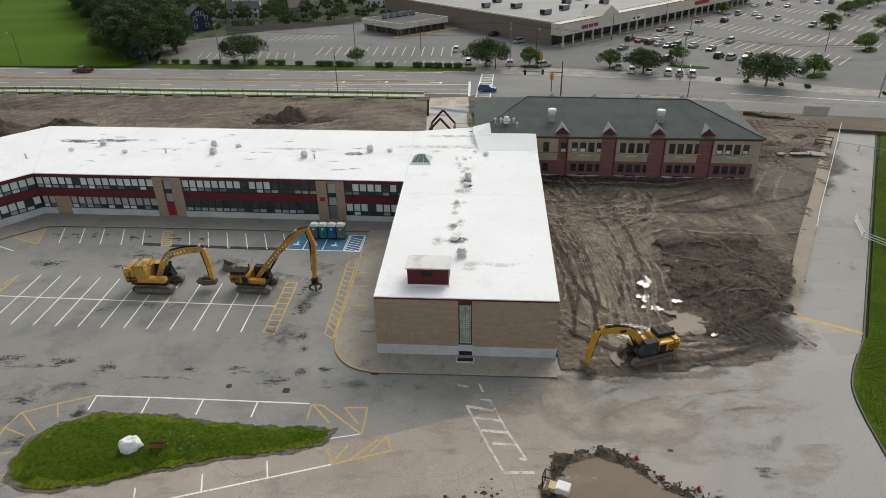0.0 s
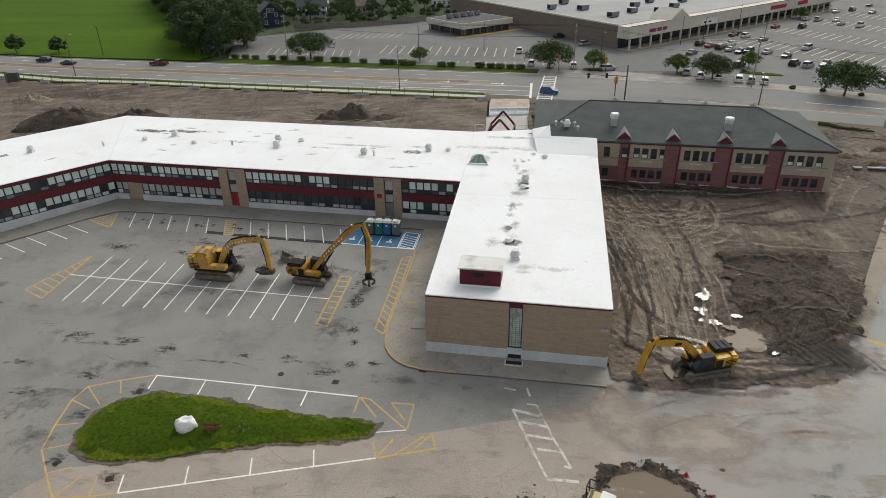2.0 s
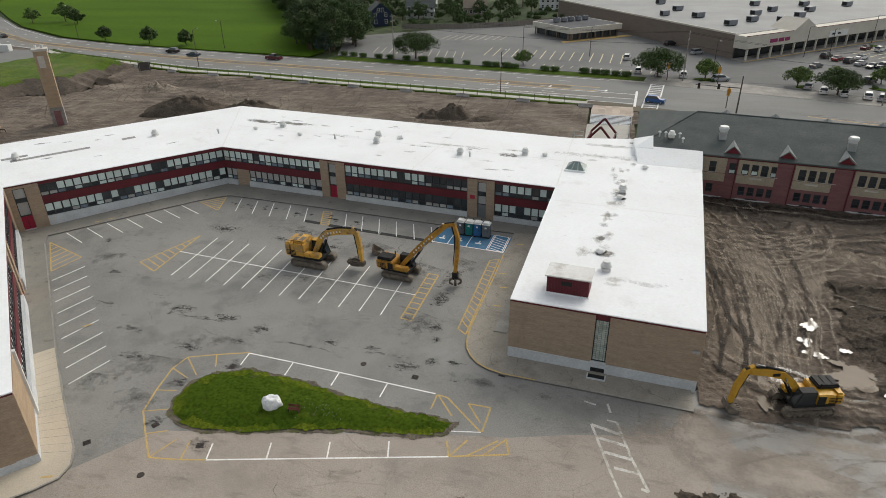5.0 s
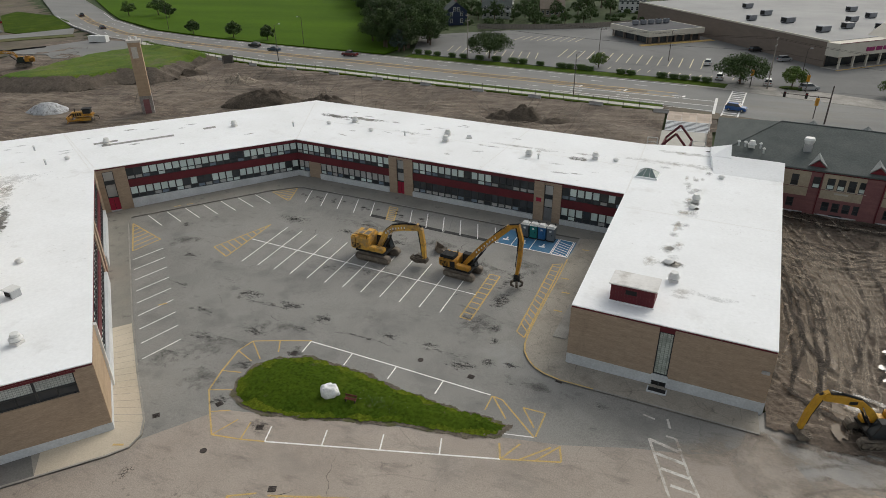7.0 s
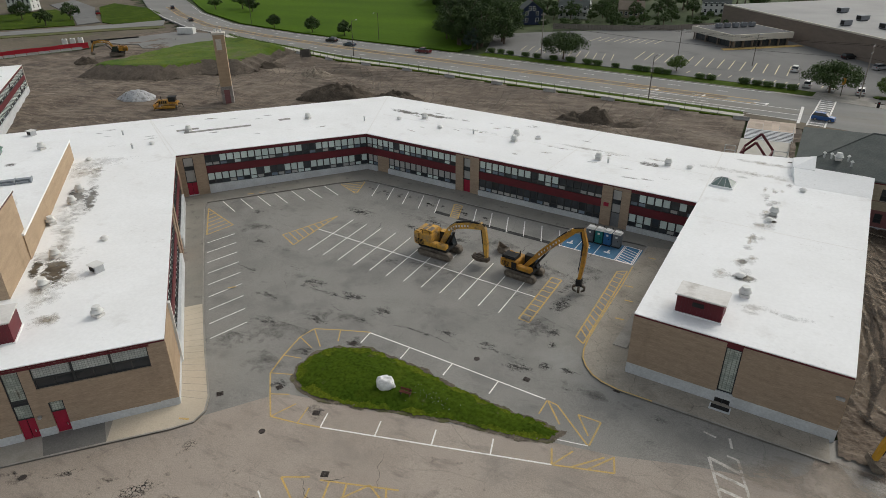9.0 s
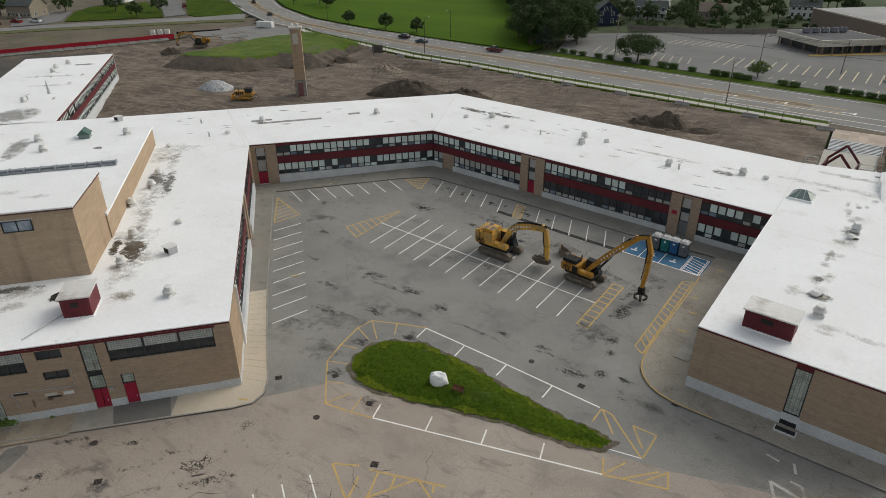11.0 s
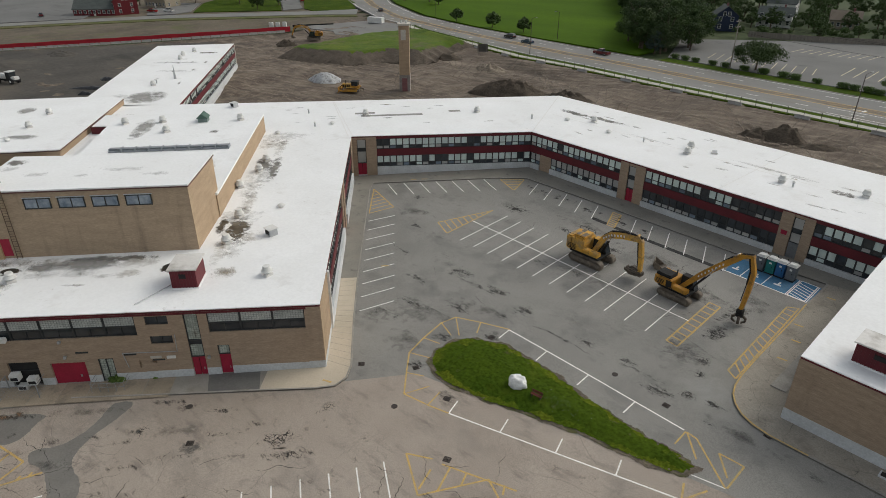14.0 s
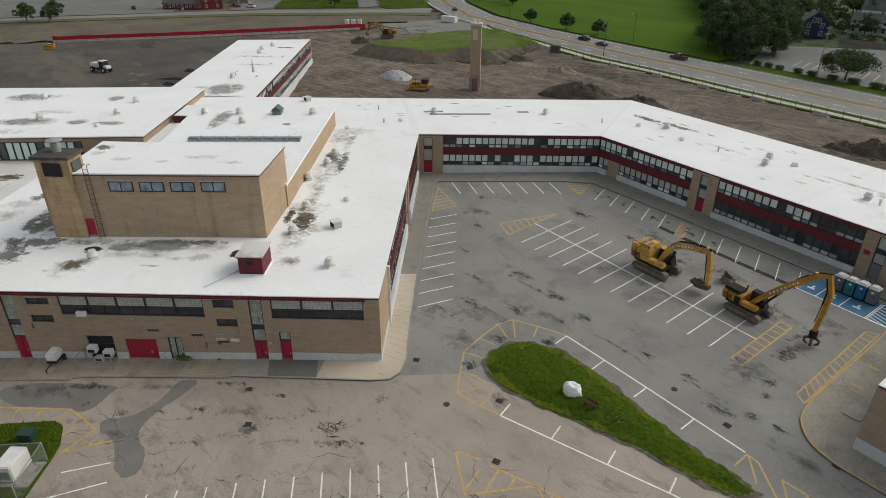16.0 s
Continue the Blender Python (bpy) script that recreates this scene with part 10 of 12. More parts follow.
# fence, barrier blocks and board along the road
fen = thing("chain_link_fence", "low chain link fence on thin posts along the road", "fence", kind="structure")
fl_line = [(x, y - 0.9) for x, y in WALK]
tot = sum(math.dist(a, b) for a, b in zip(fl_line, fl_line[1:]))
bm = B()
tube(bm, (0, 0, -0.2), (0, 0, 1.75), 0.055, n=6)
post_me = mesh_of(bm, "post", IRON)
n = int(tot / 3.7)
for k in range(n):
    a, b = along(fl_line, k * 3.7), along(fl_line, (k + 1) * 3.7)
    part("post", post_me, None, fen, "", pose(a[0], a[1], ROAD_Z + 0.1))
    bm = B()
    for z in (0.35, 0.95, 1.65):
        tube(bm, (*a, ROAD_Z + z), (*b, ROAD_Z + z), 0.015, n=4)
    part("rail", bm, RAILM, fen)
BLOCK = material("barrier_concrete", (0.40, 0.39, 0.37), (0.30, 0.29, 0.275), 0.8, 6, 0.9, 0.12, 0.15)


def barrier(x, y, rot, z, L=3.0):
    ob = tagged(new("concrete_barrier", BARRIER_ME), "grey concrete barrier block standing on the ground", "barrier", "barriers")
    ob.matrix_basis = pose(x, y, z, 0, 0, rot)
    return ob


bm = B()
prof = [(-0.3, 0), (-0.3, 0.18), (-0.14, 0.4), (-0.09, 0.85), (0.09, 0.85), (0.14, 0.4), (0.3, 0.18), (0.3, 0)]
va = [bm.verts.new((-1.7, y, z)) for y, z in prof]
vb = [bm.verts.new((1.7, y, z)) for y, z in prof]
bm.faces.new(va)
bm.faces.new(vb[::-1])
for i in range(8):
    bm.faces.new((va[i], va[(i + 1) % 8], vb[(i + 1) % 8], vb[i]))
bmesh.ops.recalc_face_normals(bm, faces=bm.faces)
BARRIER_ME = mesh_of(bm, "concrete_barrier", BLOCK)
bl = [(x, y - 2.4) for x, y in WALK[2:]]
for k in range(12):
    a, b = along(bl, 8 + k * 15.7), along(bl, 9 + k * 15.7)
    barrier(a[0], a[1], math.degrees(math.atan2(b[1] - a[1], b[0] - a[0])), T(a[0], a[1]) + 0.02)
red = [(-286.5, 53), (-272, 76), (-258.5, 98.3), (-242, 128), (-227.5, 156.5)]
tot = sum(math.dist(a, b) for a, b in zip(red, red[1:]))
for k in range(int(tot / 3.6)):
    a, b = along(red, k * 3.6), along(red, k * 3.6 + 1)
    barrier(a[0], a[1], math.degrees(math.atan2(b[1] - a[1], b[0] - a[0])), T(a[0], a[1]) + 0.45)
RED_MESH = material("red_barrier_cloth", (0.42, 0.02, 0.035), (0.34, 0.018, 0.03), 0.3, 5, 0.8, 0.1, 0.05)
bm = B()
rr = offset_line(red, 0.6)
for a, b in zip(rr, rr[1:]):
    n = 8
    for k in range(n):
        p, q = Vector(a).lerp(Vector(b), k / n), Vector(a).lerp(Vector(b), (k + 1) / n)
        z = T(p.x, p.y) + 0.6
        z2 = T(q.x, q.y) + 0.6
        v = [bm.verts.new(w) for w in ((p.x, p.y, z), (q.x, q.y, z2), (q.x, q.y, z2 + 2.0 + 0.1 * math.sin(q.x)), (p.x, p.y, z + 2.0 + 0.1 * math.sin(p.x)))]
        bm.faces.new(v)
bmesh.ops.remove_doubles(bm, verts=bm.verts, dist=0.01)
bmesh.ops.solidify(bm, geom=bm.faces[:], thickness=0.05)
tagged(part("safety_fence", bm, RED_MESH), "long bright red cloth safety fence above concrete barriers", "fence", kind="structure")
board = thing("notice_board", "dark weathered notice board on two posts", "notice board", pose(-136.5, 168.4, T(-136.5, 168.4), 0, 0, 40))
bm = B()
box(bm, -1.7, 1.7, -0.06, 0.06, 0.7, 3.2, bevel=0.03)
part("panel", bm, material("dark_board", (0.07, 0.065, 0.06), (0.10, 0.09, 0.08), 1, 6, 0.8, 0.15, 0.05), board)
for x in (-1.4, 1.4):
    bm = B()
    box(bm, x - 0.08, x + 0.08, -0.16, -0.06, -0.3, 3.2)
    part("post", bm, POLE, board)

# ---- brick tower left standing ----
tower = thing("brick_tower", "tall slender tan brick chimney shaft standing alone", "tower", pose(-124.4, 120.6, T(-124.4, 120.6) - 0.4, 0, 0, 42))
bm = B()
box(bm, -1.35, 1.35, -1.35, 1.35, 4.6, 17.2)
part("shaft", bm, BRICK_L, tower)
bm = B()
box(bm, -1.42, 1.42, -1.42, 1.42, 0, 4.6)
part("base", bm, material("scorched_brick", (0.22, 0.20, 0.18), (0.32, 0.30, 0.28), 0.8, 5, 0.9, 0.2, 0.2), tower, "grey torn lower courses")
bm = B()
box(bm, -1.6, 1.6, -1.6, 1.6, 17.2, 17.7)
part("cap", bm, PALE_TRIM, tower)
for x in (-0.7, 0.6):
    bm = B()
    tube(bm, (x, 0.2, 17.7), (x, 0.2, 18.4), 0.3, n=10)
    part("flue", bm, WHITE_METAL, tower)
bm = B()
box(bm, -0.7, 0.7, -1.47, -1.4, 0.3, 3.8)
part("opening", bm, RED_BRICK, tower, "raw red brick where a wall was torn away")
bm = B()
box(bm, -0.8, 0.5, -1.39, -1.34, 13.6, 16.2)
part("patch", bm, PALE_TRIM, tower)


# ---- crawler dozer and wheeled machines ----
def dozer(at, label):
    ob = thing("bulldozer", label, "bulldozer", at, "bulldozers")
    belt = track_mesh(3.4, 1.0, 0.55)
    for y in (-1.0, 1.0):
        bm = B()
        box(bm, -1.3, 1.3, y - 0.2, y + 0.2, 0.25, 0.8, bevel=0.05)
        t = part("track_frame", bm, CAT_DIRTY, ob)
        part("track_belt", belt, None, t, "", pose(0, y, 0.07))
    bm = B()
    box(bm, -0.2, 1.9, -0.6, 0.6, 0.8, 1.9, bevel=0.1)
    part("engine_housing", bm, CAT_DIRTY, ob)
    for y in (-0.62, 0.62):
        for k in range(4):
            bm = B()
            box(bm, 0.25 + 0.38 * k, 0.5 + 0.38 * k, y - 0.02, y + 0.02, 1.1, 1.7)
            part("grille", bm, BLACK, ob)
    for y in (-0.95, 0.95):
        bm = B()
        tube(bm, (1.7, y * 0.6, 1.6), (2.45, y * 0.6, 1.15), 0.08, n=8)
        part("blade_ram", bm, BLACK, ob)
        bm = B()
        box(bm, -1.8, 0.9, y - 0.3, y + 0.3, 1.08, 1.16, bevel=0.02)
        part("fender", bm, CAT_DIRTY, ob)
    bm = B()
    box(bm, -1.7, -0.2, -0.9, 0.9, 0.7, 1.5, bevel=0.1)
    part("body", bm, CAT, ob)
    bm = B()
    box(bm, -1.4, -0.1, -0.7, 0.7, 1.5, 2.35, bevel=0.05)
    c = part("cab", bm, CABGLASS, ob)
    bm = B()
    box(bm, -1.55, 0.05, -0.85, 0.85, 2.35, 2.48, bevel=0.04)
    part("cab_roof", bm, BLACK, c)
    bm = B()
    beam(bm, [(2.55, 0.1), (2.35, 0.6), (2.5, 1.25)], 3.4, [0.1, 0.1, 0.1])
    part("blade", bm, CAT, ob)
    for y in (-1.35, 1.35):
        bm = B()
        box(bm, -0.2, 2.4, y - 0.1, y + 0.1, 0.35, 0.6)
        part("push_arm", bm, CAT, ob)
    bm = B()
    tube(bm, (1.2, 0.25, 1.9), (1.2, 0.25, 2.6), 0.07, n=8)
    part("exhaust", bm, BLACK, ob)
    bm = B()
    beam(bm, [(-1.7, 1.0), (-2.5, 0.9), (-2.6, 0.2)], 0.3, [0.25, 0.25, 0.1])
    part("ripper", bm, STEEL, ob)


dozer(pose(-133.5, 109.4, T(-133.5, 109.4) + 0.15, 0, 0, 215) @ Matrix.Diagonal((1.3, 1.25, 1.2, 1)), "yellow crawler bulldozer standing on the bare dirt")
dozer(pose(-273, 49.5, T(-273, 49.5) + 0.6, 0, 0, -30), "dusty yellow bulldozer at the end of the red barrier")
WHITE_BODY = PAINTS["white"]
ld = thing("water_truck", "white articulated wheeled spreader truck on the graded soil", "truck", pose(-218, 51.4, T(-218, 51.4) + 0.6, 0, 0, 25))
bm = B()
box(bm, -3.4, 0.4, -1.2, 1.2, 1.3, 2.6, bevel=0.35)
part("tank", bm, WHITE_BODY, ld)
bm = B()
box(bm, 0.6, 2.2, -1.1, 1.1, 1.2, 3.3, bevel=0.12)
c = part("cab", bm, CABGLASS, ld)
bm = B()
box(bm, 0.5, 2.3, -1.15, 1.15, 3.25, 3.45, bevel=0.05)
part("cab_roof", bm, WHITE_BODY, c)
bm = B()
box(bm, 2.1, 3.6, -0.9, 0.9, 1.1, 2.0, bevel=0.15)
part("bonnet", bm, WHITE_BODY, ld)
bm = B()
box(bm, -3.5, 3.4, -0.5, 0.5, 0.7, 1.2)
part("chassis", bm, BLACK, ld)
for x in (-2.4, 2.4):
    for y in (-1.15, 1.15):
        bm = B()
        tube(bm, (x, y - 0.3, 0.75), (x, y + 0.3, 0.75), 0.75, n=16)
        wh = part("wheel", bm, TYRE, ld)
        bm = B()
        tube(bm, (x, y - 0.32, 0.75), (x, y + 0.32, 0.75), 0.35, n=12)
        part("rim", bm, WHITE_BODY, wh)


# ---- before the south front ----
def at_front(s, out, rot=0.0, z=0.19):
    p = fs.p + fs.d * S(s) + fs.n * out
    return pose(p.x, p.y, G(p.x, p.y) + z, 0, 0, math.degrees(math.atan2(fs.d.y, fs.d.x)) + rot)


comp = thing("towed_compressor", "white towed air compressor trailer on the concrete apron", "trailer", pose(-68.7, 5.1, G(-68.7, 5.1) + 0.19, 0, 0, 142))
bm = B()
box(bm, -1.0, 1.0, -0.6, 0.6, 0.55, 1.5, bevel=0.18)
part("canopy", bm, WHITE_METAL, comp)
bm = B()
box(bm, -1.0, 1.0, -0.5, 0.5, 0.4, 0.55)
part("chassis", bm, BLACK, comp)
for y in (-0.7, 0.7):
    bm = B()
    tube(bm, (0.3, y - 0.12, 0.34), (0.3, y + 0.12, 0.34), 0.34, n=14)
    part("wheel", bm, TYRE, comp)
bm = B()
tube(bm, (-1.0, 0, 0.48), (-2.3, 0, 0.4), 0.06, n=6)
tube(bm, (-2.2, 0, 0.4), (-2.2, 0, 0.0), 0.05, n=6)
part("drawbar", bm, BLACK, comp)
for s, z in ((30.9, 1.3), (29.3, 0.75), (30.4, 0.15)):
    ob = thing("condenser_unit", "white air conditioning condenser in the wall recess", "condenser unit", at_front(s, 0.35, 0, z) @ Matrix.Diagonal((0.78, 0.8, 0.8, 1)), "condensers")
    bm = B()
    box(bm, -0.6, 0.6, -0.45, 0.45, 0, 1.0 if z > 0.2 else 0.7, bevel=0.05)
    part("casing", bm, WHITE_METAL, ob)
    bm = B()
    box(bm, -0.45, 0.45, -0.47, -0.45, 0.15, 0.6)
    part("grille", bm, DARK, ob)
MESHW = material("galvanised_wire", (0.34, 0.35, 0.36), (0.28, 0.29, 0.30), 2, 9, 0.5, 0.1, 0.0, metal=0.4)


def wire_fence(name, pts, h, zf, label, closed=False, step=0.22, post=0.05):
    ob = thing(name, label, "fence", kind="structure")
    segs = list(zip(pts, pts[1:] + (pts[:1] if closed else [])))
    for a, b in segs[: None if closed else len(pts) - 1]:
        va, vb = Vector((*a, zf(*a))), Vector((*b, zf(*b)))
        bm = B()
        tube(bm, va - Vector((0, 0, 0.1)), va + Vector((0, 0, h)), post, n=7)
        part("post", bm, MESHW, ob)
        bm = B()
        tube(bm, va + Vector((0, 0, h - 0.05)), vb + Vector((0, 0, h - 0.05)), 0.035, n=5)
        part("top_rail", bm, MESHW, ob)
        bm = B()
        L = (vb - va).length
        n = int(L / step)
        m = int(h / step)
        for k in range(-m, n):
            for sgn in (0, 1):
                s0, s1 = max(k, 0), min(k + m, n)
                z0, z1 = (s0 - k) * step, (s1 - k) * step
                if s1 <= s0:
                    continue
                if sgn:
                    z0, z1 = h - z0, h - z1
                p, q = va.lerp(vb, s0 * step / L) + Vector((0, 0, z0)), va.lerp(vb, s1 * step / L) + Vector((0, 0, z1))
                tube(bm, p, q, 0.006, n=3, caps=False)
        part("wire_mesh", bm, MESHW, ob)
    return ob


c0 = [tuple((fs.p + fs.d * S(s) + fs.n * o)) for s, o in ((32.0, 0.2), (32.0, 2.0), (28.2, 2.0), (28.2, 0.2))]
wire_fence("cage_fence", c0, 1.6, lambda x, y: G(x, y) + 0.18, "galvanised wire cage round the condensers", step=0.3)
rl = thing("hand_railing", "galvanised pipe railing by the glazed door", "railing", at_front(22.6, 0.2))
for k in range(5):
    bm = B()
    tube(bm, (k * 0.8 - 0.6, -1.6, 0), (k * 0.8 - 0.6, -1.6, 1.05), 0.026, n=6)
    part("post", bm, MESHW, rl)
for z in (0.55, 1.05):
    for a, b in (((-0.6, -1.6, z), (2.6, -1.6, z)), ((-0.6, -1.6, z), (-0.6, 0, z)), ((2.6, -1.6, z), (2.6, 0, z))):
        bm = B()
        tube(bm, a, b, 0.026, n=6)
        part("rail", bm, MESHW, rl)
WEED = material("kerb_weed", (0.06, 0.085, 0.018), (0.11, 0.105, 0.04), 0.5, 5.0, 0.95, 0.3, 0.0, spec=0.02)
for k, (line, n) in enumerate(((KERB_L[6:], 900), (KERB_L[:3], 700), (KERB_N[2:6], 700))):
    strip = offset_line(line, -0.28) + offset_line(line, -0.12)[::-1]
    tufts("kerb_weeds", strip, n, lambda x, y: G(x, y) + 0.05, 0.14, WEED, "dull green weeds growing out of the kerb joint", 60 + k, 0.045)
APRON_RUST = []
for s, o in ((29.0, 4.4), (30.2, 4.6), (36.5, 4.9)):
    p = fs.p + fs.d * S(s) + fs.n * o
    APRON_RUST.append((p.x, p.y))
WI = [(-62.5, -2.5), (-58.6, 2.6), (-57.4, 3.0), (-55.0, 2.2), (-53.6, 1.2), (-49.8, -2.0), (-46, -7), (-60, -16)]
slab("west_island", WI, GRASS, 0.2, 0.3, label="weedy green kerbed island round the transformer")
tufts("west_island_grass", WI, 9000, lambda x, y: G(x, y) + 0.2, 0.25, BLADE, "long weedy grass on the kerbed island", 15, 0.05)
pad = slab("equipment_pad", [(-56.0, -2.2), (-53.3, 0.8), (-51.3, -1.1), (-54.0, -4.1)], KERB, 0.3, 0.2, label="concrete equipment pad inside the wire fence")
tr = thing("generator", "white steel generator cabinet on a concrete pad", "generator", pose(-53.9, -1.5, G(-53.9, -1.5) + 0.31, 0, 0, -43))
bm = B()
box(bm, -1.25, 1.25, -0.75, 0.75, 0, 1.7, bevel=0.08)
part("cabinet", bm, WHITE_METAL, tr)
bm = B()
box(bm, -1.0, 1.0, -0.77, -0.74, 0.3, 1.3)
part("grille", bm, METAL, tr)
bm = B()
box(bm, 1.24, 1.27, -0.5, 0.5, 0.3, 1.2)
part("grille", bm, METAL, tr)
gb = thing("transformer_box", "dark green steel transformer box on the grass", "transformer", pose(-57.6, 0.2, G(-57.6, 0.2) + 0.2, 0, 0, 47))
bm = B()
box(bm, -0.6, 0.6, -0.5, 0.5, 0, 0.9, bevel=0.05)
part("casing", bm, material("green_enamel", (0.02, 0.06, 0.045), None, 1, 6, 0.5, 0.08, 0.0), gb)
bm = B()
box(bm, -0.65, 0.65, -0.58, 0.54, 0.9, 0.98)
part("lid", bm, material("green_lid", (0.03, 0.075, 0.055), None, 1, 6, 0.5, 0.08, 0.0), gb)
wire_fence("compound_fence", [(-57.5, -4.2), (-53.6, 0.9), (-49.9, -2.0), (-53.4, -7.2)], 2.1, lambda x, y: G(x, y) + 0.2, "galvanised chain link compound round the generator", True, 0.2)

# ---- mud hole and roller by the drive ----
PIT = [(8.6, 37.2), (10.2, 39.3), (12.8, 40.0), (15.2, 38.9), (17.2, 36.6), (20.5, 34.6), (21, 28), (12, 27), (8, 33)]
slab("flood_water", PIT, WATER, 0.085, 0.05, label="brown muddy water standing in the hole", category="puddle")


def pit_gap(x, y):
    """Distance to the rim of the flooded hole."""
    best = 99.0
    for a, b in zip(PIT, PIT[1:] + PIT[:1]):
        u, v = Vector(a), Vector(b)
        f = min(max((Vector((x, y)) - u).dot(v - u) / (v - u).length_squared, 0), 1)
        best = min(best, (Vector((x, y)) - u.lerp(v, f)).length)
    return best


def bank_z(x, y):
    d = pit_gap(x, y) * (-1 if inside(x, y, PIT) else 1)
    ridge = math.exp(-((d - 0.6) / 0.5) ** 2) * (0.22 + 0.5 * fbm(x + 7, y, 0.7, 3)) * min(max((y - 33.5) / 4, 0.25), 1) * (1.0 if x < 15 else 0.6)
    return G(x, y) + 0.07 + max(ridge, -0.02) + 0.10 * max(fbm(x, y, 1.6, 4), 0) * math.exp(-d * d)


terrain("spoil_bank", 5, 24, 24, 43, 0.13, bank_z, MUD, lambda x, y: y > 26 and -0.25 < pit_gap(x, y) * (-1 if inside(x, y, PIT) else 1) < (1.0 if x < 16 else 0.55) + 1.1 * fbm(x, y, 0.6, 5), "dark churned spoil round the flooded hole")
rng = random.Random(9)
bm = B()
for k in range(170):
    p = along(PIT[:6], rng.random() * 15.5)
    q = rng.gauss(0.75, 0.35)
    x, y = p[0] + q * 0.45 + rng.uniform(-0.5, 0.5), p[1] + q * 0.8 + rng.uniform(-0.2, 0.3)
    r = rng.uniform(0.04, 0.13)
    bmesh.ops.create_icosphere(bm, subdivisions=1, radius=r, matrix=Matrix.Translation((x, y, bank_z(x, y) + r * 0.3)) @ Matrix.Diagonal((rng.uniform(0.7, 1.6), rng.uniform(0.7, 1.4), 0.7, 1)))
tagged(part("soil_clods", bm, MUD), "loose dark clods of soil round the flooded hole", "clods", kind="stuff")
bm = B()
for k in range(150):
    x, y = rng.gauss(2.6, 1.7), rng.gauss(35.0, 0.9)
    r = rng.uniform(0.04, 0.15)
    bmesh.ops.create_icosphere(bm, subdivisions=1, radius=r, matrix=Matrix.Translation((x, y, G(x, y) + 0.06 + r * 0.3)) @ Matrix.Diagonal((rng.uniform(0.7, 1.6), rng.uniform(0.7, 1.4), 0.7, 1)))
tagged(part("soil_clods", bm, MUD), "loose dark clods of soil scattered over the drive", "clods", kind="stuff")
rl2 = thing("trench_roller", "small pale yellow trench roller with a white hood", "roller", pose(8.6, 36.2, G(8.6, 36.2) + 0.08, 0, 0, -25))
bm = B()
box(bm, 0.1, 1.2, -0.5, 0.5, 0.55, 1.2, bevel=0.06)
part("hood", bm, WHITE_METAL, rl2)
bm = B()
box(bm, -0.9, 1.2, -0.35, 0.35, 0.4, 0.6)
box(bm, -0.5, 0.1, -0.4, 0.4, 0.6, 0.9)
part("chassis", bm, material("pale_yellow", (0.55, 0.45, 0.22), None, 1, 6, 0.5, 0.1, 0.0), rl2)
for x in (-0.55, 0.75):
    bm = B()
    tube(bm, (x, -0.55, 0.36), (x, 0.55, 0.36), 0.36, n=18)
    part("drum", bm, STEEL, rl2)
bm = B()
for y in (-0.42, 0.42):
    tube(bm, (-0.95, y, 0.6), (-1.0, y, 1.9), 0.05, n=6)
    tube(bm, (-1.0, y, 1.9), (-0.4, y, 1.95), 0.05, n=6)
tube(bm, (-1.0, -0.42, 1.9), (-1.0, 0.42, 1.9), 0.05, n=6)
part("roll_bar", bm, BLACK, rl2)
for x, y in ((17.6, 37.4), (20.3, 36.2), (16.2, 39.6)):
    ob = thing("marker_block", "small red marker block on the drive", "marker", pose(x, y, G(x, y) + 0.06, 0, 0, 20), "markers")
    bm = B()
    tube(bm, (0, 0, 0), (0, 0, 0.4), 0.17, 0.1, 10)
    part("marker_body", bm, RED_DOOR, ob)
    bm = B()
    box(bm, -0.2, 0.2, -0.2, 0.2, -0.01, 0.05)
    part("foot", bm, RED_DOOR, ob)
lump("dirt_clod", 19.4, 40.4, 0.35, 0.25, 0.2, MUD, "dark clod of dirt on the side road", 140, G)

# ---- rails along the side road ----
gr = thing("guard_rail", "white tubular guard rail along the side road", "railing", kind="structure")
line = [(52.6, 79.6), (56.2, 85.5), (67.4, 102.8), (81.2, 124.4)]
tot = sum(math.dist(a, b) for a, b in zip(line, line[1:]))
for k in range(int(tot / 2.4) + 1):
    p = along(line, k * 2.4)
    bm = B()
    tube(bm, (*p, G(*p)), (*p, G(*p) + 1.1), 0.06, n=6)
    part("post", bm, WHITE_METAL, gr)
for a, b in zip(line, line[1:]):
    for z in (0.55, 1.05):
        bm = B()
        tube(bm, (*a, G(*a) + z), (*b, G(*b) + z), 0.055, n=6)
        part("rail", bm, WHITE_METAL, gr)
g2 = thing("guard_rail", "white tubular rail at a culvert beside the lawn", "railing", kind="structure")
l2 = [(60.0, 83.0), (58.0, 77.5), (60.5, 73.0), (64.5, 71.0)]
for a, b in zip(l2, l2[1:]):
    for z in (0.4, 0.75, 1.1):
        bm = B()
        tube(bm, (*a, G(*a) + z), (*b, G(*b) + z), 0.05, n=6)
        part("rail", bm, WHITE_METAL, g2)
    bm = B()
    tube(bm, (*b, G(*b)), (*b, G(*b) + 1.15), 0.06, n=6)
    part("post", bm, WHITE_METAL, g2)
slab("concrete_patch", [(55.0, 81.5), (59.6, 80.6), (60.6, 83.6), (56.0, 84.4)], KERB, 0.058, 0.02, parent=east_drive)
slab("asphalt_patch", [(41.0, 56.5), (44.6, 56.4), (44.2, 53.0), (40.8, 52.6)], DRIVE_N, 0.056, 0.02, parent=east_drive)
tufts("lawn_grass", [(37.6, 38.7), (39.1, 46.4), (41.1, 49.8), (45.5, 55.2), (75, 101.8), (80, 99), (52, 50), (46, 36)], 34000, lambda x, y: G(x, y) + 0.16, 0.1, BLADE, "green grass blades beside the side road", 25, 0.035)
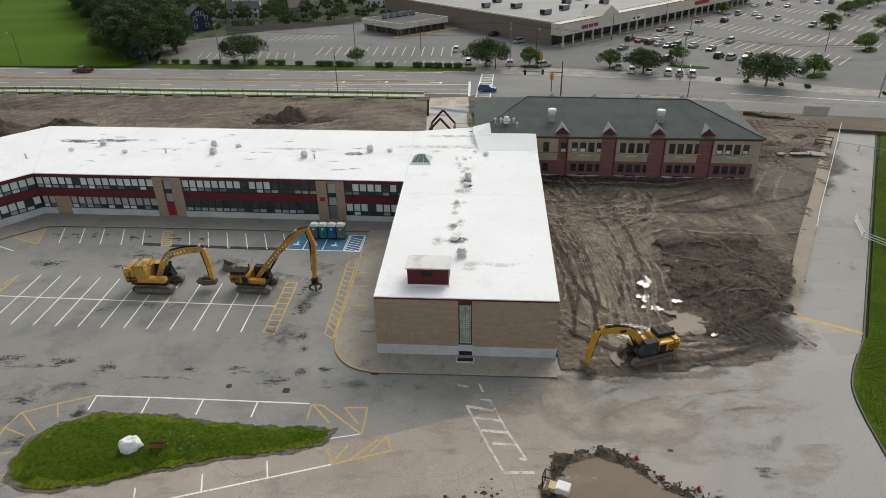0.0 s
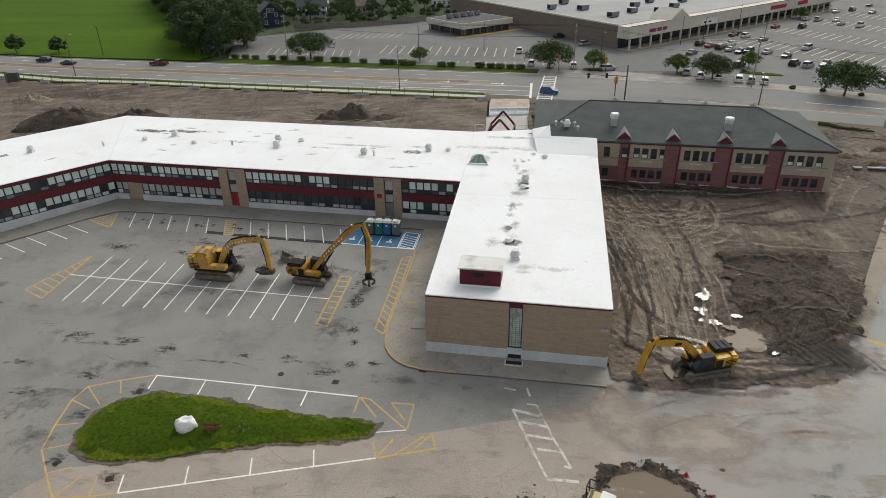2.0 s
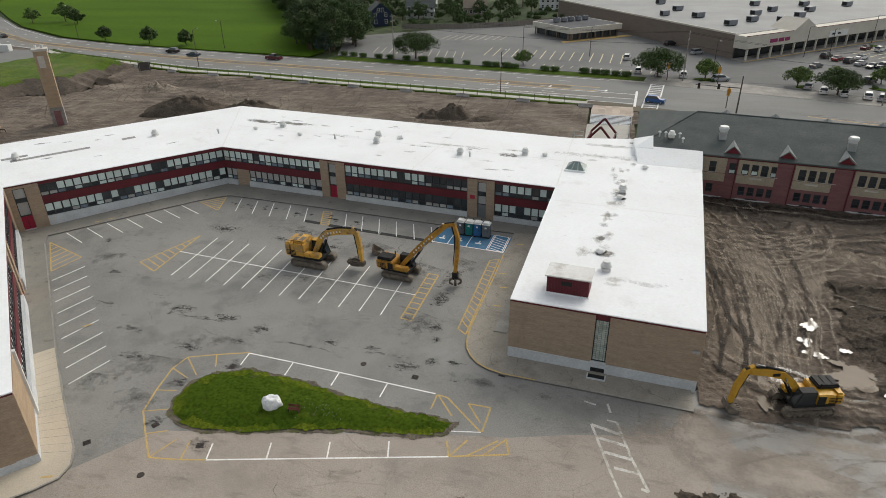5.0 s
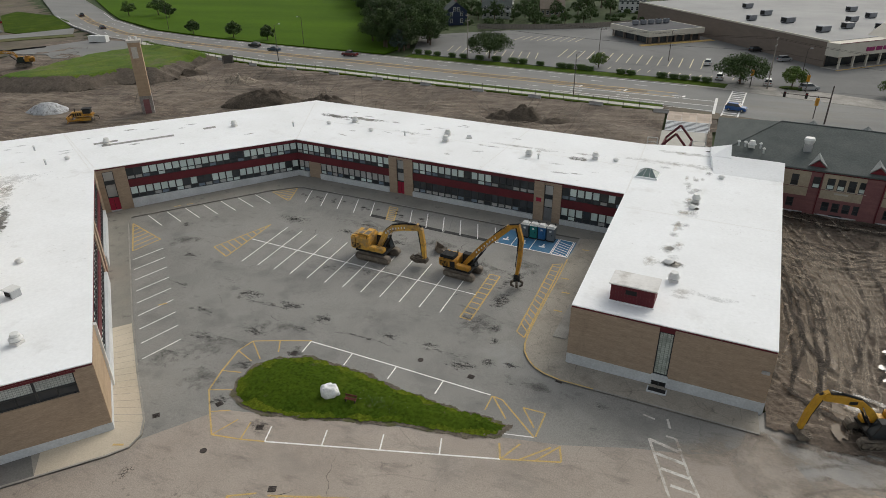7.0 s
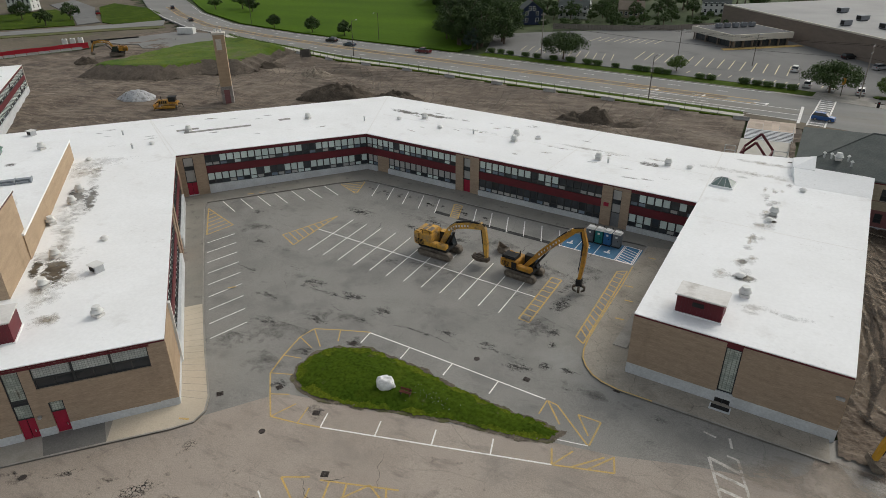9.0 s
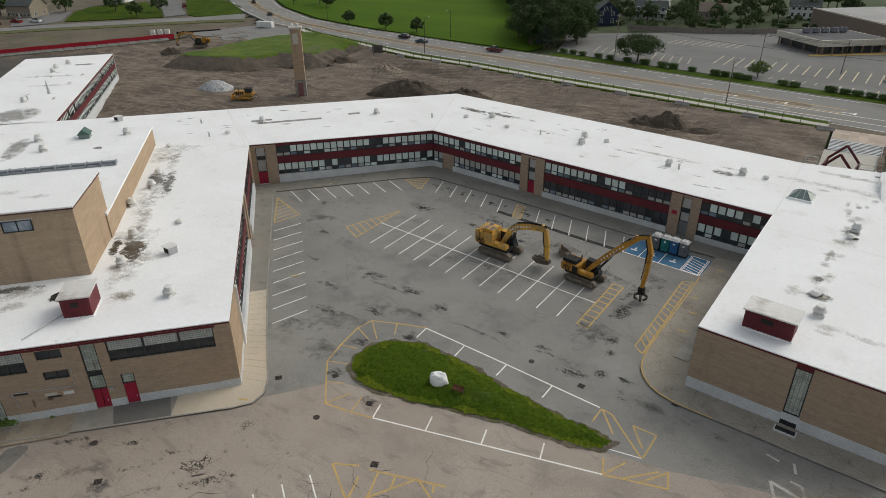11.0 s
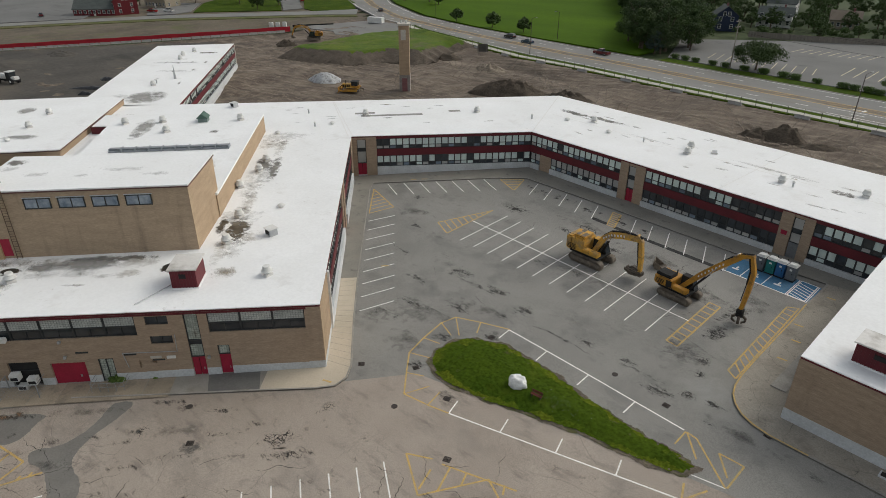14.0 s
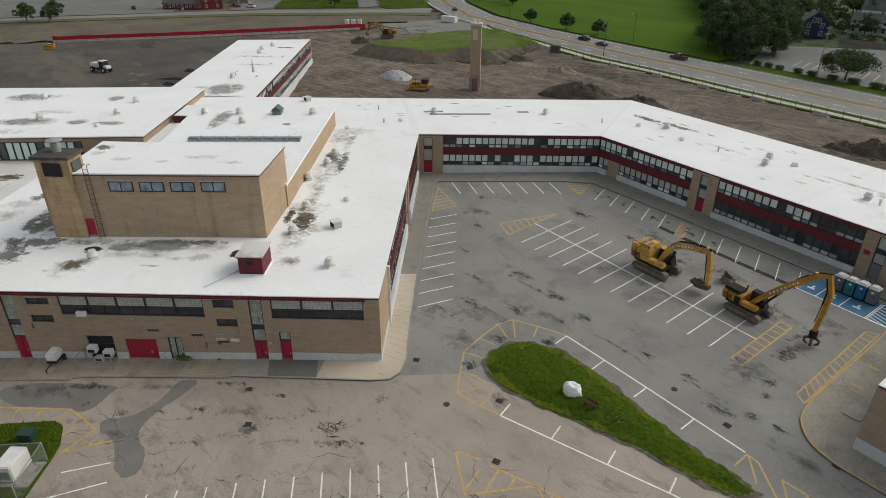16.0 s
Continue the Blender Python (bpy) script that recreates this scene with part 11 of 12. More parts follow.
for k, (x, y, r) in enumerate(((66, 112, 0.9), (63, 116, 1.3), (70, 119, 1.0))):
    lump("rubble_mound", x, y, r * 2.4, r, 0.7, EARTH, "low heap of roots and rubble in the dirt lot", 150 + k, T, 20, rough=0.9)
BROWN_WOOD = material("brown_timber", (0.20, 0.135, 0.09), (0.14, 0.10, 0.07), 1.2, 6.0, 0.9, 0.15, 0.15)
for x, y, L, w, rot, tip in ((62.0, 109.6, 1.6, 0.8, 8, 6), (65.4, 109.4, 3.2, 1.0, -12, -4), (68.4, 108.9, 2.4, 1.5, -14, 7), (67.4, 109.9, 1.5, 0.9, 30, 9)):
    bm = B()
    box(bm, -L / 2, L / 2, -w / 2, w / 2, 0, 0.18, bevel=0.03)
    for v in bm.verts:
        v.co += Vector((0.12 * noise.noise(v.co * 1.3 + Vector((x, y, 0))), 0.12 * noise.noise(v.co * 1.3 + Vector((y, x, 0))), 0))
    tagged(part("concrete_slab", bm, BLOCK, at=pose(x, y, T(x, y) + 0.42, tip, tip * 0.5, rot)), "pale broken concrete slab lying on the dirt", "slab", "broken slabs")
    lump("dirt_clod", x, y + 0.3, L * 0.7, w, 0.45, EARTH, "low heap of soil under the broken slabs", 300 + int(x), T, rot)
MOSSY = material("mossy_bark", (0.06, 0.085, 0.02), (0.10, 0.085, 0.055), 0.8, 6.0, 0.95, 0.3, 0.4)
log = thing("fallen_log", "long mossy fallen trunk lying along the fence", "log", pose(69.2, 130.4, T(69.2, 130.4) + 0.25, 0, 0, -35))
bm = B()
line = [Vector((-5.0 + k * 1.0, 0.22 * math.sin(k * 1.3), 0.12 * math.sin(k * 0.9) + 0.1)) for k in range(11)]
for k, (a, b) in enumerate(zip(line, line[1:])):
    tube(bm, a, b, 0.42 - 0.025 * k, 0.42 - 0.025 * (k + 1), n=10)
part("trunk", bm, MOSSY, log)
for a, b in (((-2.0, 0.1, 0.3), (-1.2, 1.2, 0.7)), ((1.0, 0, 0.3), (2.2, -1.0, 0.6)), ((3.0, 0.1, 0.2), (4.0, 0.9, 0.5))):
    bm = B()
    tube(bm, a, b, 0.13, 0.05, n=7)
    part("limb", bm, MOSSY, log)
hut = thing("timber_frame", "brown weathered timber frame standing beside the path", "timber frame", pose(72.4, 114.6, T(72.4, 114.6), 0, 0, -35))
for x in (-1.3, 1.3):
    for y in (-1.2, 1.2):
        bm = B()
        box(bm, x - 0.09, x + 0.09, y - 0.09, y + 0.09, 0, 1.5)
        part("post", bm, BROWN_WOOD, hut)
for z in (0.7, 1.4):
    for a, b in (((-1.3, -1.2), (1.3, -1.2)), ((-1.3, 1.2), (1.3, 1.2)), ((-1.3, -1.2), (-1.3, 1.2)), ((1.3, -1.2), (1.3, 1.2))):
        bm = B()
        tube(bm, (*a, z), (*b, z), 0.1, n=4)
        part("rail", bm, BROWN_WOOD, hut)

wire_fence("chain_link_gate", [(73.8, 112.2), (76.6, 110.4), (79.6, 107.6)], 1.5, G, "galvanised chain-link gate across the side road", step=0.3)


# ---- stains, cracks and tread marks ----
def sheet_mesh(name, mat):
    """A unit disc for ragged flat marks."""
    bm = B()
    uvl = bm.loops.layers.uv.new("UVMap")
    f = bm.faces.new([bm.verts.new((math.cos(2 * math.pi * j / 20), math.sin(2 * math.pi * j / 20), 0)) for j in range(20)])
    for lp in f.loops:
        lp[uvl].uv = lp.vert.co.xy
    return mesh_of(bm, name, mat)


SHEETS = {}


def mark(name, parent, x, y, rx, ry, rot, mat, z=None, dz=0.0):
    """A flat ragged mark, rx by ry metres in half-size, on the site's slope or on a level roof."""
    if (name, mat.name) not in SHEETS:
        SHEETS[name, mat.name] = sheet_mesh(name, mat)
    c, s = math.cos(radians(rot)), math.sin(radians(rot))
    ux, uy, vx, vy = rx * c, rx * s, -ry * s, ry * c
    a, b = (SITE_B, SITE_C) if z is None else (0.0, 0.0)
    h = G(x, y) + 0.07 if z is None else z + 0.012
    at = Matrix(((ux, vx, 0, x), (uy, vy, 0, y), (a * ux + b * uy, a * vx + b * vy, 1, h + dz), (0, 0, 0, 1)))
    at.translation.z += 0.00002 * (len(bpy.data.objects) % 150)
    return part(name, SHEETS[name, mat.name], None, parent, "", at)


rng = random.Random(41)
OIL = decal_material("dark_asphalt_wear", (0.06, 0.058, 0.055), (0.10, 0.098, 0.094), 1.6, 0.45, 1.0, 0.75, 0.8, stretch=(0.6, 1.5, 1))
ALLIGATOR = decal_material("broken_asphalt", (0.035, 0.032, 0.03), (0.055, 0.05, 0.046), 1.3, 0.35, 0.75, 0.75, 0.9, crack=2.6)
PALE_WEAR = decal_material("pale_dust", (0.36, 0.35, 0.33), (0.31, 0.30, 0.28), 0.8, 0.4, 1.3, 0.7, 0.4)
TAN_DUST = decal_material("dried_mud", (0.43, 0.37, 0.305), (0.38, 0.325, 0.268), 0.6, 0.15, 1.0, 0.8, 0.7, stretch=(0.7, 1.4, 1))
WET_MARK = decal_material("damp_asphalt", (0.12, 0.116, 0.108), (0.155, 0.149, 0.138), 0.8, 0.35, 1.2, 0.8, 0.6)
# broken and oily places in the court
for x, y, rx, ry in ((-47.7, 55.9, 2.2, 1.2), (-41.3, 55.3, 2.2, 1.0), (-36.0, 53.9, 1.4, 1.5), (-27.0, 53.2, 1.7, 0.7), (-22.0, 53.3, 1.2, 0.7), (-54.5, 77.1, 3.2, 1.4), (-16.1, 58.6, 1.2, 0.9), (-15.4, 56.2, 0.9, 0.7), (-17.6, 51.1, 2.0, 0.9), (-15.0, 52.4, 1.2, 0.8), (-42.4, 49.2, 2.0, 0.8), (-17.0, 64.6, 1.3, 2.7), (-35.4, 74.8, 1.3, 0.8), (-44.6, 75.8, 1.5, 0.7), (-12.6, 52.6, 1.2, 0.6)):
    mark("crack_patch", court, x, y, rx * 1.25, ry * 1.35, -3, ALLIGATOR, dz=0.002)
    mark("worn_patch", court, x, y, rx * 1.3, ry * 1.4, -3, OIL)
for x, y, rx, ry in ((-41.6, 65.0, 1.3, 0.9), (-37.1, 51.4, 1.1, 0.5), (-17.7, 68.6, 0.8, 2.5), (-11.8, 49.8, 1.2, 0.4), (-30.2, 52.2, 4.5, 0.35), (-20, 52.6, 3.5, 0.35), (-45, 54.6, 5, 0.4), (-62, 62, 1.6, 0.8), (-52, 58, 1.5, 0.7), (-58, 55, 1.8, 0.7), (-70, 70, 1.4, 0.9), (-3, 49.4, 1.6, 0.5), (-48, 46.5, 2.2, 0.8), (-51, 51, 2.6, 0.7)):
    mark("oil_stain", court, x, y, rx * 1.4, ry * 1.5, rng.uniform(-12, 8), OIL)
for k in range(26):
    mark("oil_stain", court, -34 - 3.0 * rng.random() - 2.9 * (k % 9), 84.2 + 0.33 * (k % 9) - 1.5 * rng.random(), rng.uniform(0.5, 0.9), rng.uniform(0.8, 1.5), 10, OIL)
for k in range(7):
    u, v = rng.random(), rng.random()
    mark("dust_patch", court, -62 + 48 * u, 52 + 24 * v, rng.uniform(2, 6), rng.uniform(1, 2.6), rng.uniform(-20, 20), PALE_WEAR, dz=-0.012 + 0.0004 * k)
# asphalt worn to one tone where drive and side road meet
SEAM_FILM = decal_material("pale_tan_film", (0.39, 0.337, 0.285), (0.36, 0.312, 0.266), 0.5, -0.35, 0.75, 1.2, 0.95)
for x, y, rx, ry, rot in ((13.0, 46.4, 5.2, 4.6, 100), (19.0, 44.5, 6.0, 3.6, 5)):
    mark("dust_film", drive, x, y, rx, ry, rot, SEAM_FILM, dz=-0.006)
DIRT_FILM = decal_material("trodden_dirt", (0.22, 0.178, 0.14), (0.17, 0.137, 0.108), 0.8, 0.1, 0.9, 0.9, 0.7)
for k in range(15):
    f = k / 14
    x = 11.5 + 25 * f
    mark("dirt_spill", east_drive, x, 50.0 + 1.6 * max(f - 0.6, 0) / 0.4 * 3 + rng.uniform(-0.5, 0.4), rng.uniform(1.6, 2.8), rng.uniform(0.4, 0.8), rng.uniform(-8, 8) + 60 * max(f - 0.75, 0), DIRT_FILM, dz=0.03 + 0.001 * k)
for x, y, rx, ry, rot in ((-18, 60, 3.5, 7, -5), (-22, 72, 7, 3.5, -6), (-30, 76.5, 8, 2.6, -6), (-42, 79, 8, 2.4, -6), (-16, 74, 3, 5, 0), (-33, 66, 6, 3, -6), (-9, 50.2, 6, 1.2, -3), (-66, 66, 5, 3, 45)):
    mark("worn_patch", court, x, y, rx, ry, rot, WET_MARK, dz=-0.013)
for x, y, rx, ry, rot in ((-45, 46, 6, 4.5, 40), (-42.5, 40.5, 3.5, 4.5, 10), (-49, 42, 4, 3, 45), (-40, 51, 6, 1.8, 10)):
    mark("worn_patch", court, x, y, rx, ry, rot, WET_MARK, dz=-0.012)
for x, y in ((-38.6, 38.0), (-39.6, 43.6), (-35.6, 47.2), (-32.6, 36.2)):
    mark("sunken_patch", court if y > 37 else drive, x, y, 1.5, 1.1, 30, OIL, dz=-0.008)
    mark("sunken_patch", court if y > 37 else drive, x, y, 2.0, 1.5, 30, WET_MARK, dz=-0.010)
# the front drive
for x, y, rx, ry, m in ((-40.6, 21.8, 2.0, 1.5, ALLIGATOR), (-38.2, 21.4, 3.6, 0.9, ALLIGATOR), (-51.1, 13.6, 1.6, 0.9, ALLIGATOR), (-44.9, 18.7, 3.4, 0.6, ALLIGATOR), (-40.4, 27.5, 1.4, 1.8, ALLIGATOR), (-45.6, 14.3, 2.4, 0.5, ALLIGATOR), (-40.4, 21.4, 1.8, 1.3, OIL), (-38.2, 21.4, 4.0, 0.9, OIL), (-50.8, 18.3, 1.5, 1.1, WET_MARK), (-50.8, 18.3, 1.0, 0.7, OIL), (-47.5, 11.0, 3.2, 0.6, OIL), (-43.6, 21.5, 2.2, 0.8, OIL), (-53.5, 10.5, 2.4, 0.5, OIL), (-57.0, 4.5, 3.0, 0.8, WET_MARK), (-48.5, 16.0, 3.4, 1.1, WET_MARK), (-52.5, 7.0, 3.6, 1.4, WET_MARK), (-51.1, 13.6, 1.7, 0.8, OIL), (-55.6, 7.7, 1.6, 0.9, OIL), (-59.3, 5.6, 1.0, 0.7, OIL), (-46.3, 8.2, 1.4, 0.7, OIL), (-45.2, 16.5, 1.9, 1.3, WET_MARK), (-64, 3.2, 5.5, 1.6, WET_MARK), (-50.6, 12.3, 1.5, 0.6, OIL), (-41.5, 18.2, 1.8, 0.5, OIL)):
    mark("crack_patch" if m is ALLIGATOR else "oil_stain", drive, x, y, rx, ry, 48, m, dz=0.003 if m is ALLIGATOR else 0.0)
for k in range(60):
    u, v = rng.random(), rng.random()
    x, y = -58 + 52 * u, 4 + 37 * u - 14 * v
    m = (ALLIGATOR, OIL, PALE_WEAR, OIL, PALE_WEAR)[k % 5]
    big = 1.0 if m in (ALLIGATOR, OIL) else 3.0
    mark("crack_patch" if m is ALLIGATOR else "worn_patch", drive, x, y, rng.uniform(0.6, 1.7) * big, rng.uniform(0.3, 0.7) * big, rng.uniform(20, 60), m, dz=-0.004 + 0.0002 * k)
for x, y, rx, ry, rot in ((12, 48.2, 8, 2.0, 4), (24, 48.6, 10, 2.2, -2), (33, 51, 6, 2.4, 35), (18, 45.5, 9, 2.0, 10), (28, 45, 8, 2.5, 10), (6, 46.5, 6, 1.6, 10), (20, 41, 10, 2.4, -8), (12, 38.5, 7, 2, 20), (39.2, 56, 3.2, 1.6, 60), (30, 38, 7, 2.2, 40)):
    mark("mud_film", east_drive, x, y, rx, ry, rot, TAN_DUST, dz=0.002 + 0.0006 * rx)
for k in range(5):
    mark("worn_patch", east_drive, rng.uniform(13, 34), rng.uniform(34, 47), rng.uniform(1, 3), rng.uniform(0.4, 1.2), rng.uniform(-10, 60), (OIL, WET_MARK, PALE_WEAR)[k % 3], dz=0.001 + 0.0003 * k)
for k in range(16):
    f = rng.random()
    mark("worn_patch", upper_road, 42 + 34 * f + rng.uniform(0, 5), 57 + 53 * f + rng.uniform(-3, 2), rng.uniform(1, 3), rng.uniform(0.4, 1.0), 58, (OIL, WET_MARK, PALE_WEAR)[k % 3], dz=0.001 + 0.0003 * k)

# damp gutter before the apron, the sunken drain and the broken crossing
for x, y, rx, ry, m in ((-57, 12.0, 9, 0.9, WET_MARK), (-62, 6.4, 6, 0.7, OIL), (-52.6, 17.6, 4, 0.6, OIL), (-45.4, 16.2, 1.7, 1.2, WET_MARK), (-47.5, 20.6, 2.6, 0.5, OIL)):
    mark("worn_patch", drive, x, y, rx, ry, 46, m, dz=0.0035)
for x, y, rx, ry in ((-40.0, 22.3, 2.4, 1.3), (-47.8, 20.4, 1.8, 0.6)):
    mark("crack_patch", drive, x, y, rx, ry, 46, ALLIGATOR, dz=0.0065)
CRACK = material("open_crack", (0.045, 0.04, 0.036), (0.07, 0.062, 0.056), 1.5, 9.0, 0.95, 0.2, 0.1)


def crack(parent, x, y, heading, L, w):
    """One wandering open crack, wider in its middle."""
    pts, a = [(x, y)], radians(heading)
    n = max(4, int(L / 0.35))
    for k in range(n):
        b = a + rng.uniform(-0.75, 0.75)
        pts.append((pts[-1][0] + 0.35 * math.cos(b), pts[-1][1] + 0.35 * math.sin(b)))
    bm = B()
    rows = []
    for k, ((px, py), (qx, qy)) in enumerate(zip(offset_line(pts, w), offset_line(pts, -w))):
        f = math.sin(math.pi * (k + 0.3) / (n + 0.6)) * rng.uniform(0.4, 1.0)
        mx, my = (px + qx) / 2, (py + qy) / 2
        rows.append([bm.verts.new((mx + (u - mx) * f, my + (v - my) * f, G(mx, my) + 0.062)) for u, v in ((px, py), (qx, qy))])
    for p, q in zip(rows, rows[1:]):
        bm.faces.new((p[0], p[1], q[1], q[0]))
    part("crack", bm, CRACK, parent)


for k in range(34):
    u, v = rng.random(), rng.random()
    crack(drive, -60 + 42 * u, 5 + 28 * u - 11 * v + 3, rng.choice((45, 48, 42, 225, 135, 120, 10)) + rng.uniform(-10, 10), rng.uniform(2.0, 8.0), rng.uniform(0.02, 0.042))
for k in range(16):
    crack(court, -60 + 46 * rng.random(), 50 + 26 * rng.random(), rng.choice((-6, 84, 40, 174)) + rng.uniform(-12, 12), rng.uniform(2.0, 6.0), rng.uniform(0.02, 0.045))
APRON_STAIN = decal_material("rusty_apron_stain", (0.13, 0.075, 0.04), (0.2, 0.13, 0.08), 1.4, 0.1, 0.6, 0.6, 0.8)
for x, y in APRON_RUST:
    mark("rust_stain", front_walk, x, y, 0.8, 0.5, 45, APRON_STAIN, dz=0.12)

# roof stains
R_GREY = decal_material("roof_grey_stain", (0.43, 0.425, 0.405), (0.56, 0.55, 0.53), 0.7, 0.1, 1.2, 0.8, 0.5)
R_DARK = decal_material("roof_dark_stain", (0.13, 0.126, 0.115), (0.25, 0.24, 0.22), 0.8, 0.1, 0.6, 0.85, 0.9)
R_RUST = decal_material("roof_rust_stain", (0.30, 0.245, 0.175), (0.46, 0.42, 0.35), 0.7, 0.1, 1.1, 0.8, 0.55)
R_BROWN = decal_material("roof_brown_stain", (0.07, 0.056, 0.04), (0.17, 0.14, 0.10), 1.0, 0.1, 0.5, 0.9, 0.95)
R_SOFT = decal_material("roof_soft_stain", (0.24, 0.235, 0.22), (0.36, 0.35, 0.335), 0.35, -0.2, 0.9, 1.0, 0.85)
R_BLACK = decal_material("roof_soaked_spot", (0.02, 0.018, 0.015), (0.05, 0.042, 0.03), 0.6, -0.7, -0.1, 1.4, 0.95)
S_, K_ = R_SOFT, R_BLACK
D_, G_, U_, B_ = R_DARK, R_GREY, R_RUST, R_BROWN


def stains(rows, z):
    for k, (x, y, rx, ry, rot, m) in enumerate(rows):
        mark("roof_stain", school, x, y, rx * 1.6, ry * 1.6, rot, m, z, 0.0004 * k)


stains(((-75.5, 12.4, 0.62, 0.42, 48, K_), (-63.6, 24.7, 0.5, 0.6, 48, K_), (-73.2, 9.8, 1.0, 0.75, 48, U_), (-58.3, 28.3, 1.5, 0.6, 48, U_), (-71.0, 18.8, 2.4, 1.1, 48, S_), (-73.4, 15.6, 1.6, 0.7, 48, S_)), ROOF_Z + 0.012)
stains(((-87.0, 11.0, 2.5, 3.3, 50, D_), (-86.2, 8.6, 0.9, 0.9, 50, D_), (-88.3, 8.6, 0.8, 0.8, 50, D_), (-92.7, 6.8, 1.4, 1.4, 50, U_), (-81.9, 7.5, 4.0, 1.0, 50, D_), (-80.2, 4.7, 1.6, 1.8, 50, D_), (-77.7, 11.8, 0.7, 0.6, 50, G_), (-75.1, 12.3, 0.8, 0.6, 50, B_), (-72.9, 9.6, 1.0, 0.9, 50, B_), (-72.5, 9.2, 1.7, 1.6, 50, U_), (-73.7, 16.0, 2.7, 1.2, 50, U_), (-70.7, 20.0, 2.3, 1.3, 50, G_), (-67.8, 22.7, 2.1, 1.2, 50, U_), (-72.0, 14.3, 2.7, 0.7, 50, G_), (-69.4, 17.4, 1.6, 0.6, 50, G_), (-65.6, 20.8, 1.2, 0.7, 50, U_)), ROOF_Z)
stains(((-63.5, 24.7, 0.7, 0.9, 50, B_), (-57.9, 28.3, 1.4, 1.0, 50, U_), (-61.6, 25.2, 1.2, 0.6, 50, G_), (-66.6, 35.1, 1.1, 2.4, 50, B_), (-69.3, 34.5, 0.5, 1.8, 50, B_), (-69.8, 37.5, 2.2, 1.8, 50, G_), (-63.6, 34.6, 1.3, 1.5, 50, U_), (-84.3, 50.4, 1.0, 2.6, 50, D_), (-80.8, 48.1, 1.0, 4.0, 50, G_), (-78.1, 44.2, 1.1, 4.4, 50, G_), (-95.0, 60.5, 4.9, 2.0, 50, G_), (-92.2, 57.1, 2.2, 2.0, 50, U_), (-62.8, 32.4, 0.9, 2.5, 50, G_), (-95.4, 9.0, 1.9, 1.2, 50, G_), (-96.4, 11.7, 1.2, 1.1, 50, D_)), ROOF_Z)
stains(((-72, 39.5, 5, 0.8, 137, U_), (-64.6, 32.0, 4, 0.8, 137, U_), (-78, 12.6, 4, 0.7, 47, U_), (-70, 21.6, 4, 0.5, 47, D_), (-82, 51.0, 4, 0.6, 137, D_), (-90, 57.6, 4, 0.7, 137, U_), (-139.7, 57.2, 2.9, 3.8, 51, S_), (-144.0, 54.0, 1.6, 1.4, 51, G_), (-177, 92.8, 2.0, 0.8, 45, D_), (-160, 74.5, 4, 0.8, 45, G_), (-170, 80, 5, 1.0, 45, G_)), ROOF_Z)
stains(((-152.4, 21.3, 2.9, 2.0, 51, S_), (-133.1, 17.2, 4.0, 1.7, 50, S_), (-127.1, 24.1, 1.3, 1.2, 50, S_), (-122.6, 28.0, 2.0, 0.9, 50, S_), (-140.3, 34.6, 1.1, 1.5, 51, S_), (-150.1, 25.5, 2.2, 1.5, 51, G_), (-129, 12, 3, 1.4, 50, G_), (-137, 22, 3, 1.2, 50, G_)), 9.15)
stains(((-105.8, 41.9, 1.0, 3.6, 50, S_), (-103.4, 39.6, 0.8, 2.1, 50, G_), (-95.7, 48.9, 0.6, 0.6, 50, D_), (-108, 44, 1.6, 0.6, 48, G_)), 11.14)
stains(((-86.6, 18.7, 0.9, 0.9, 50, D_), (-84.5, 17.3, 0.8, 0.7, 50, G_), (-76.4, 22.2, 0.6, 0.4, 50, G_), (-74.9, 26.6, 1.8, 0.6, 50, G_), (-70.8, 28.5, 1.2, 0.6, 50, G_), (-80.4, 19.0, 1.3, 0.5, 50, G_)), 15.95)
stains(((-116.6, 10.4, 1.6, 1.1, 50, B_),), 5.0)
stains(((-64.5, 109.8, 3.2, 0.7, -8, D_), (-57.5, 109.6, 3.4, 0.7, -6, D_), (-46.0, 104.2, 3.0, 0.35, -6, G_), (-24, 102.6, 5.0, 0.4, -6, U_), (-14.5, 99.6, 1.5, 0.7, -10, D_), (-13.8, 102.0, 2.0, 0.35, -6, U_), (1.0, 101.8, 6.2, 0.8, -4, U_), (7.5, 103.2, 1.5, 0.5, -6, G_), (3.6, 82.2, 1.0, 0.8, 0, G_), (3.6, 86.2, 0.7, 0.6, 0, D_), (1.8, 67.2, 0.9, 0.6, 0, D_), (1.0, 70.6, 0.6, 0.7, 0, G_), (3.6, 61.4, 1.4, 0.6, 0, U_), (6.9, 61.0, 1.2, 0.4, 0, G_), (2.8, 60.2, 0.8, 0.35, 0, U_)), ROOF_Z)
PAD = material("roof_walk_pad", (0.22, 0.215, 0.205), (0.33, 0.325, 0.31), 0.8, 5.0, 0.8, 0.12, 0.05)
for a, b, w in (((-94.4, 79.3), (-86.7, 88.6), 1.1), ((-96.6, 79.6), (-94.2, 82.7), 1.1), ((-84.3, 93.8), (-82.9, 95.6), 1.2)):
    stripe(school, a, b, w, PAD, level(ROOF_Z), 0.02, "walk_pad")
R_FAINT = decal_material("roof_faint_stain", (0.50, 0.495, 0.48), (0.60, 0.595, 0.58), 0.9, 0.0, 1.2, 0.9, 0.75)
R_FAINT_RUST = decal_material("roof_faint_rust", (0.50, 0.46, 0.39), (0.60, 0.57, 0.52), 0.9, 0.0, 1.2, 0.9, 0.7)
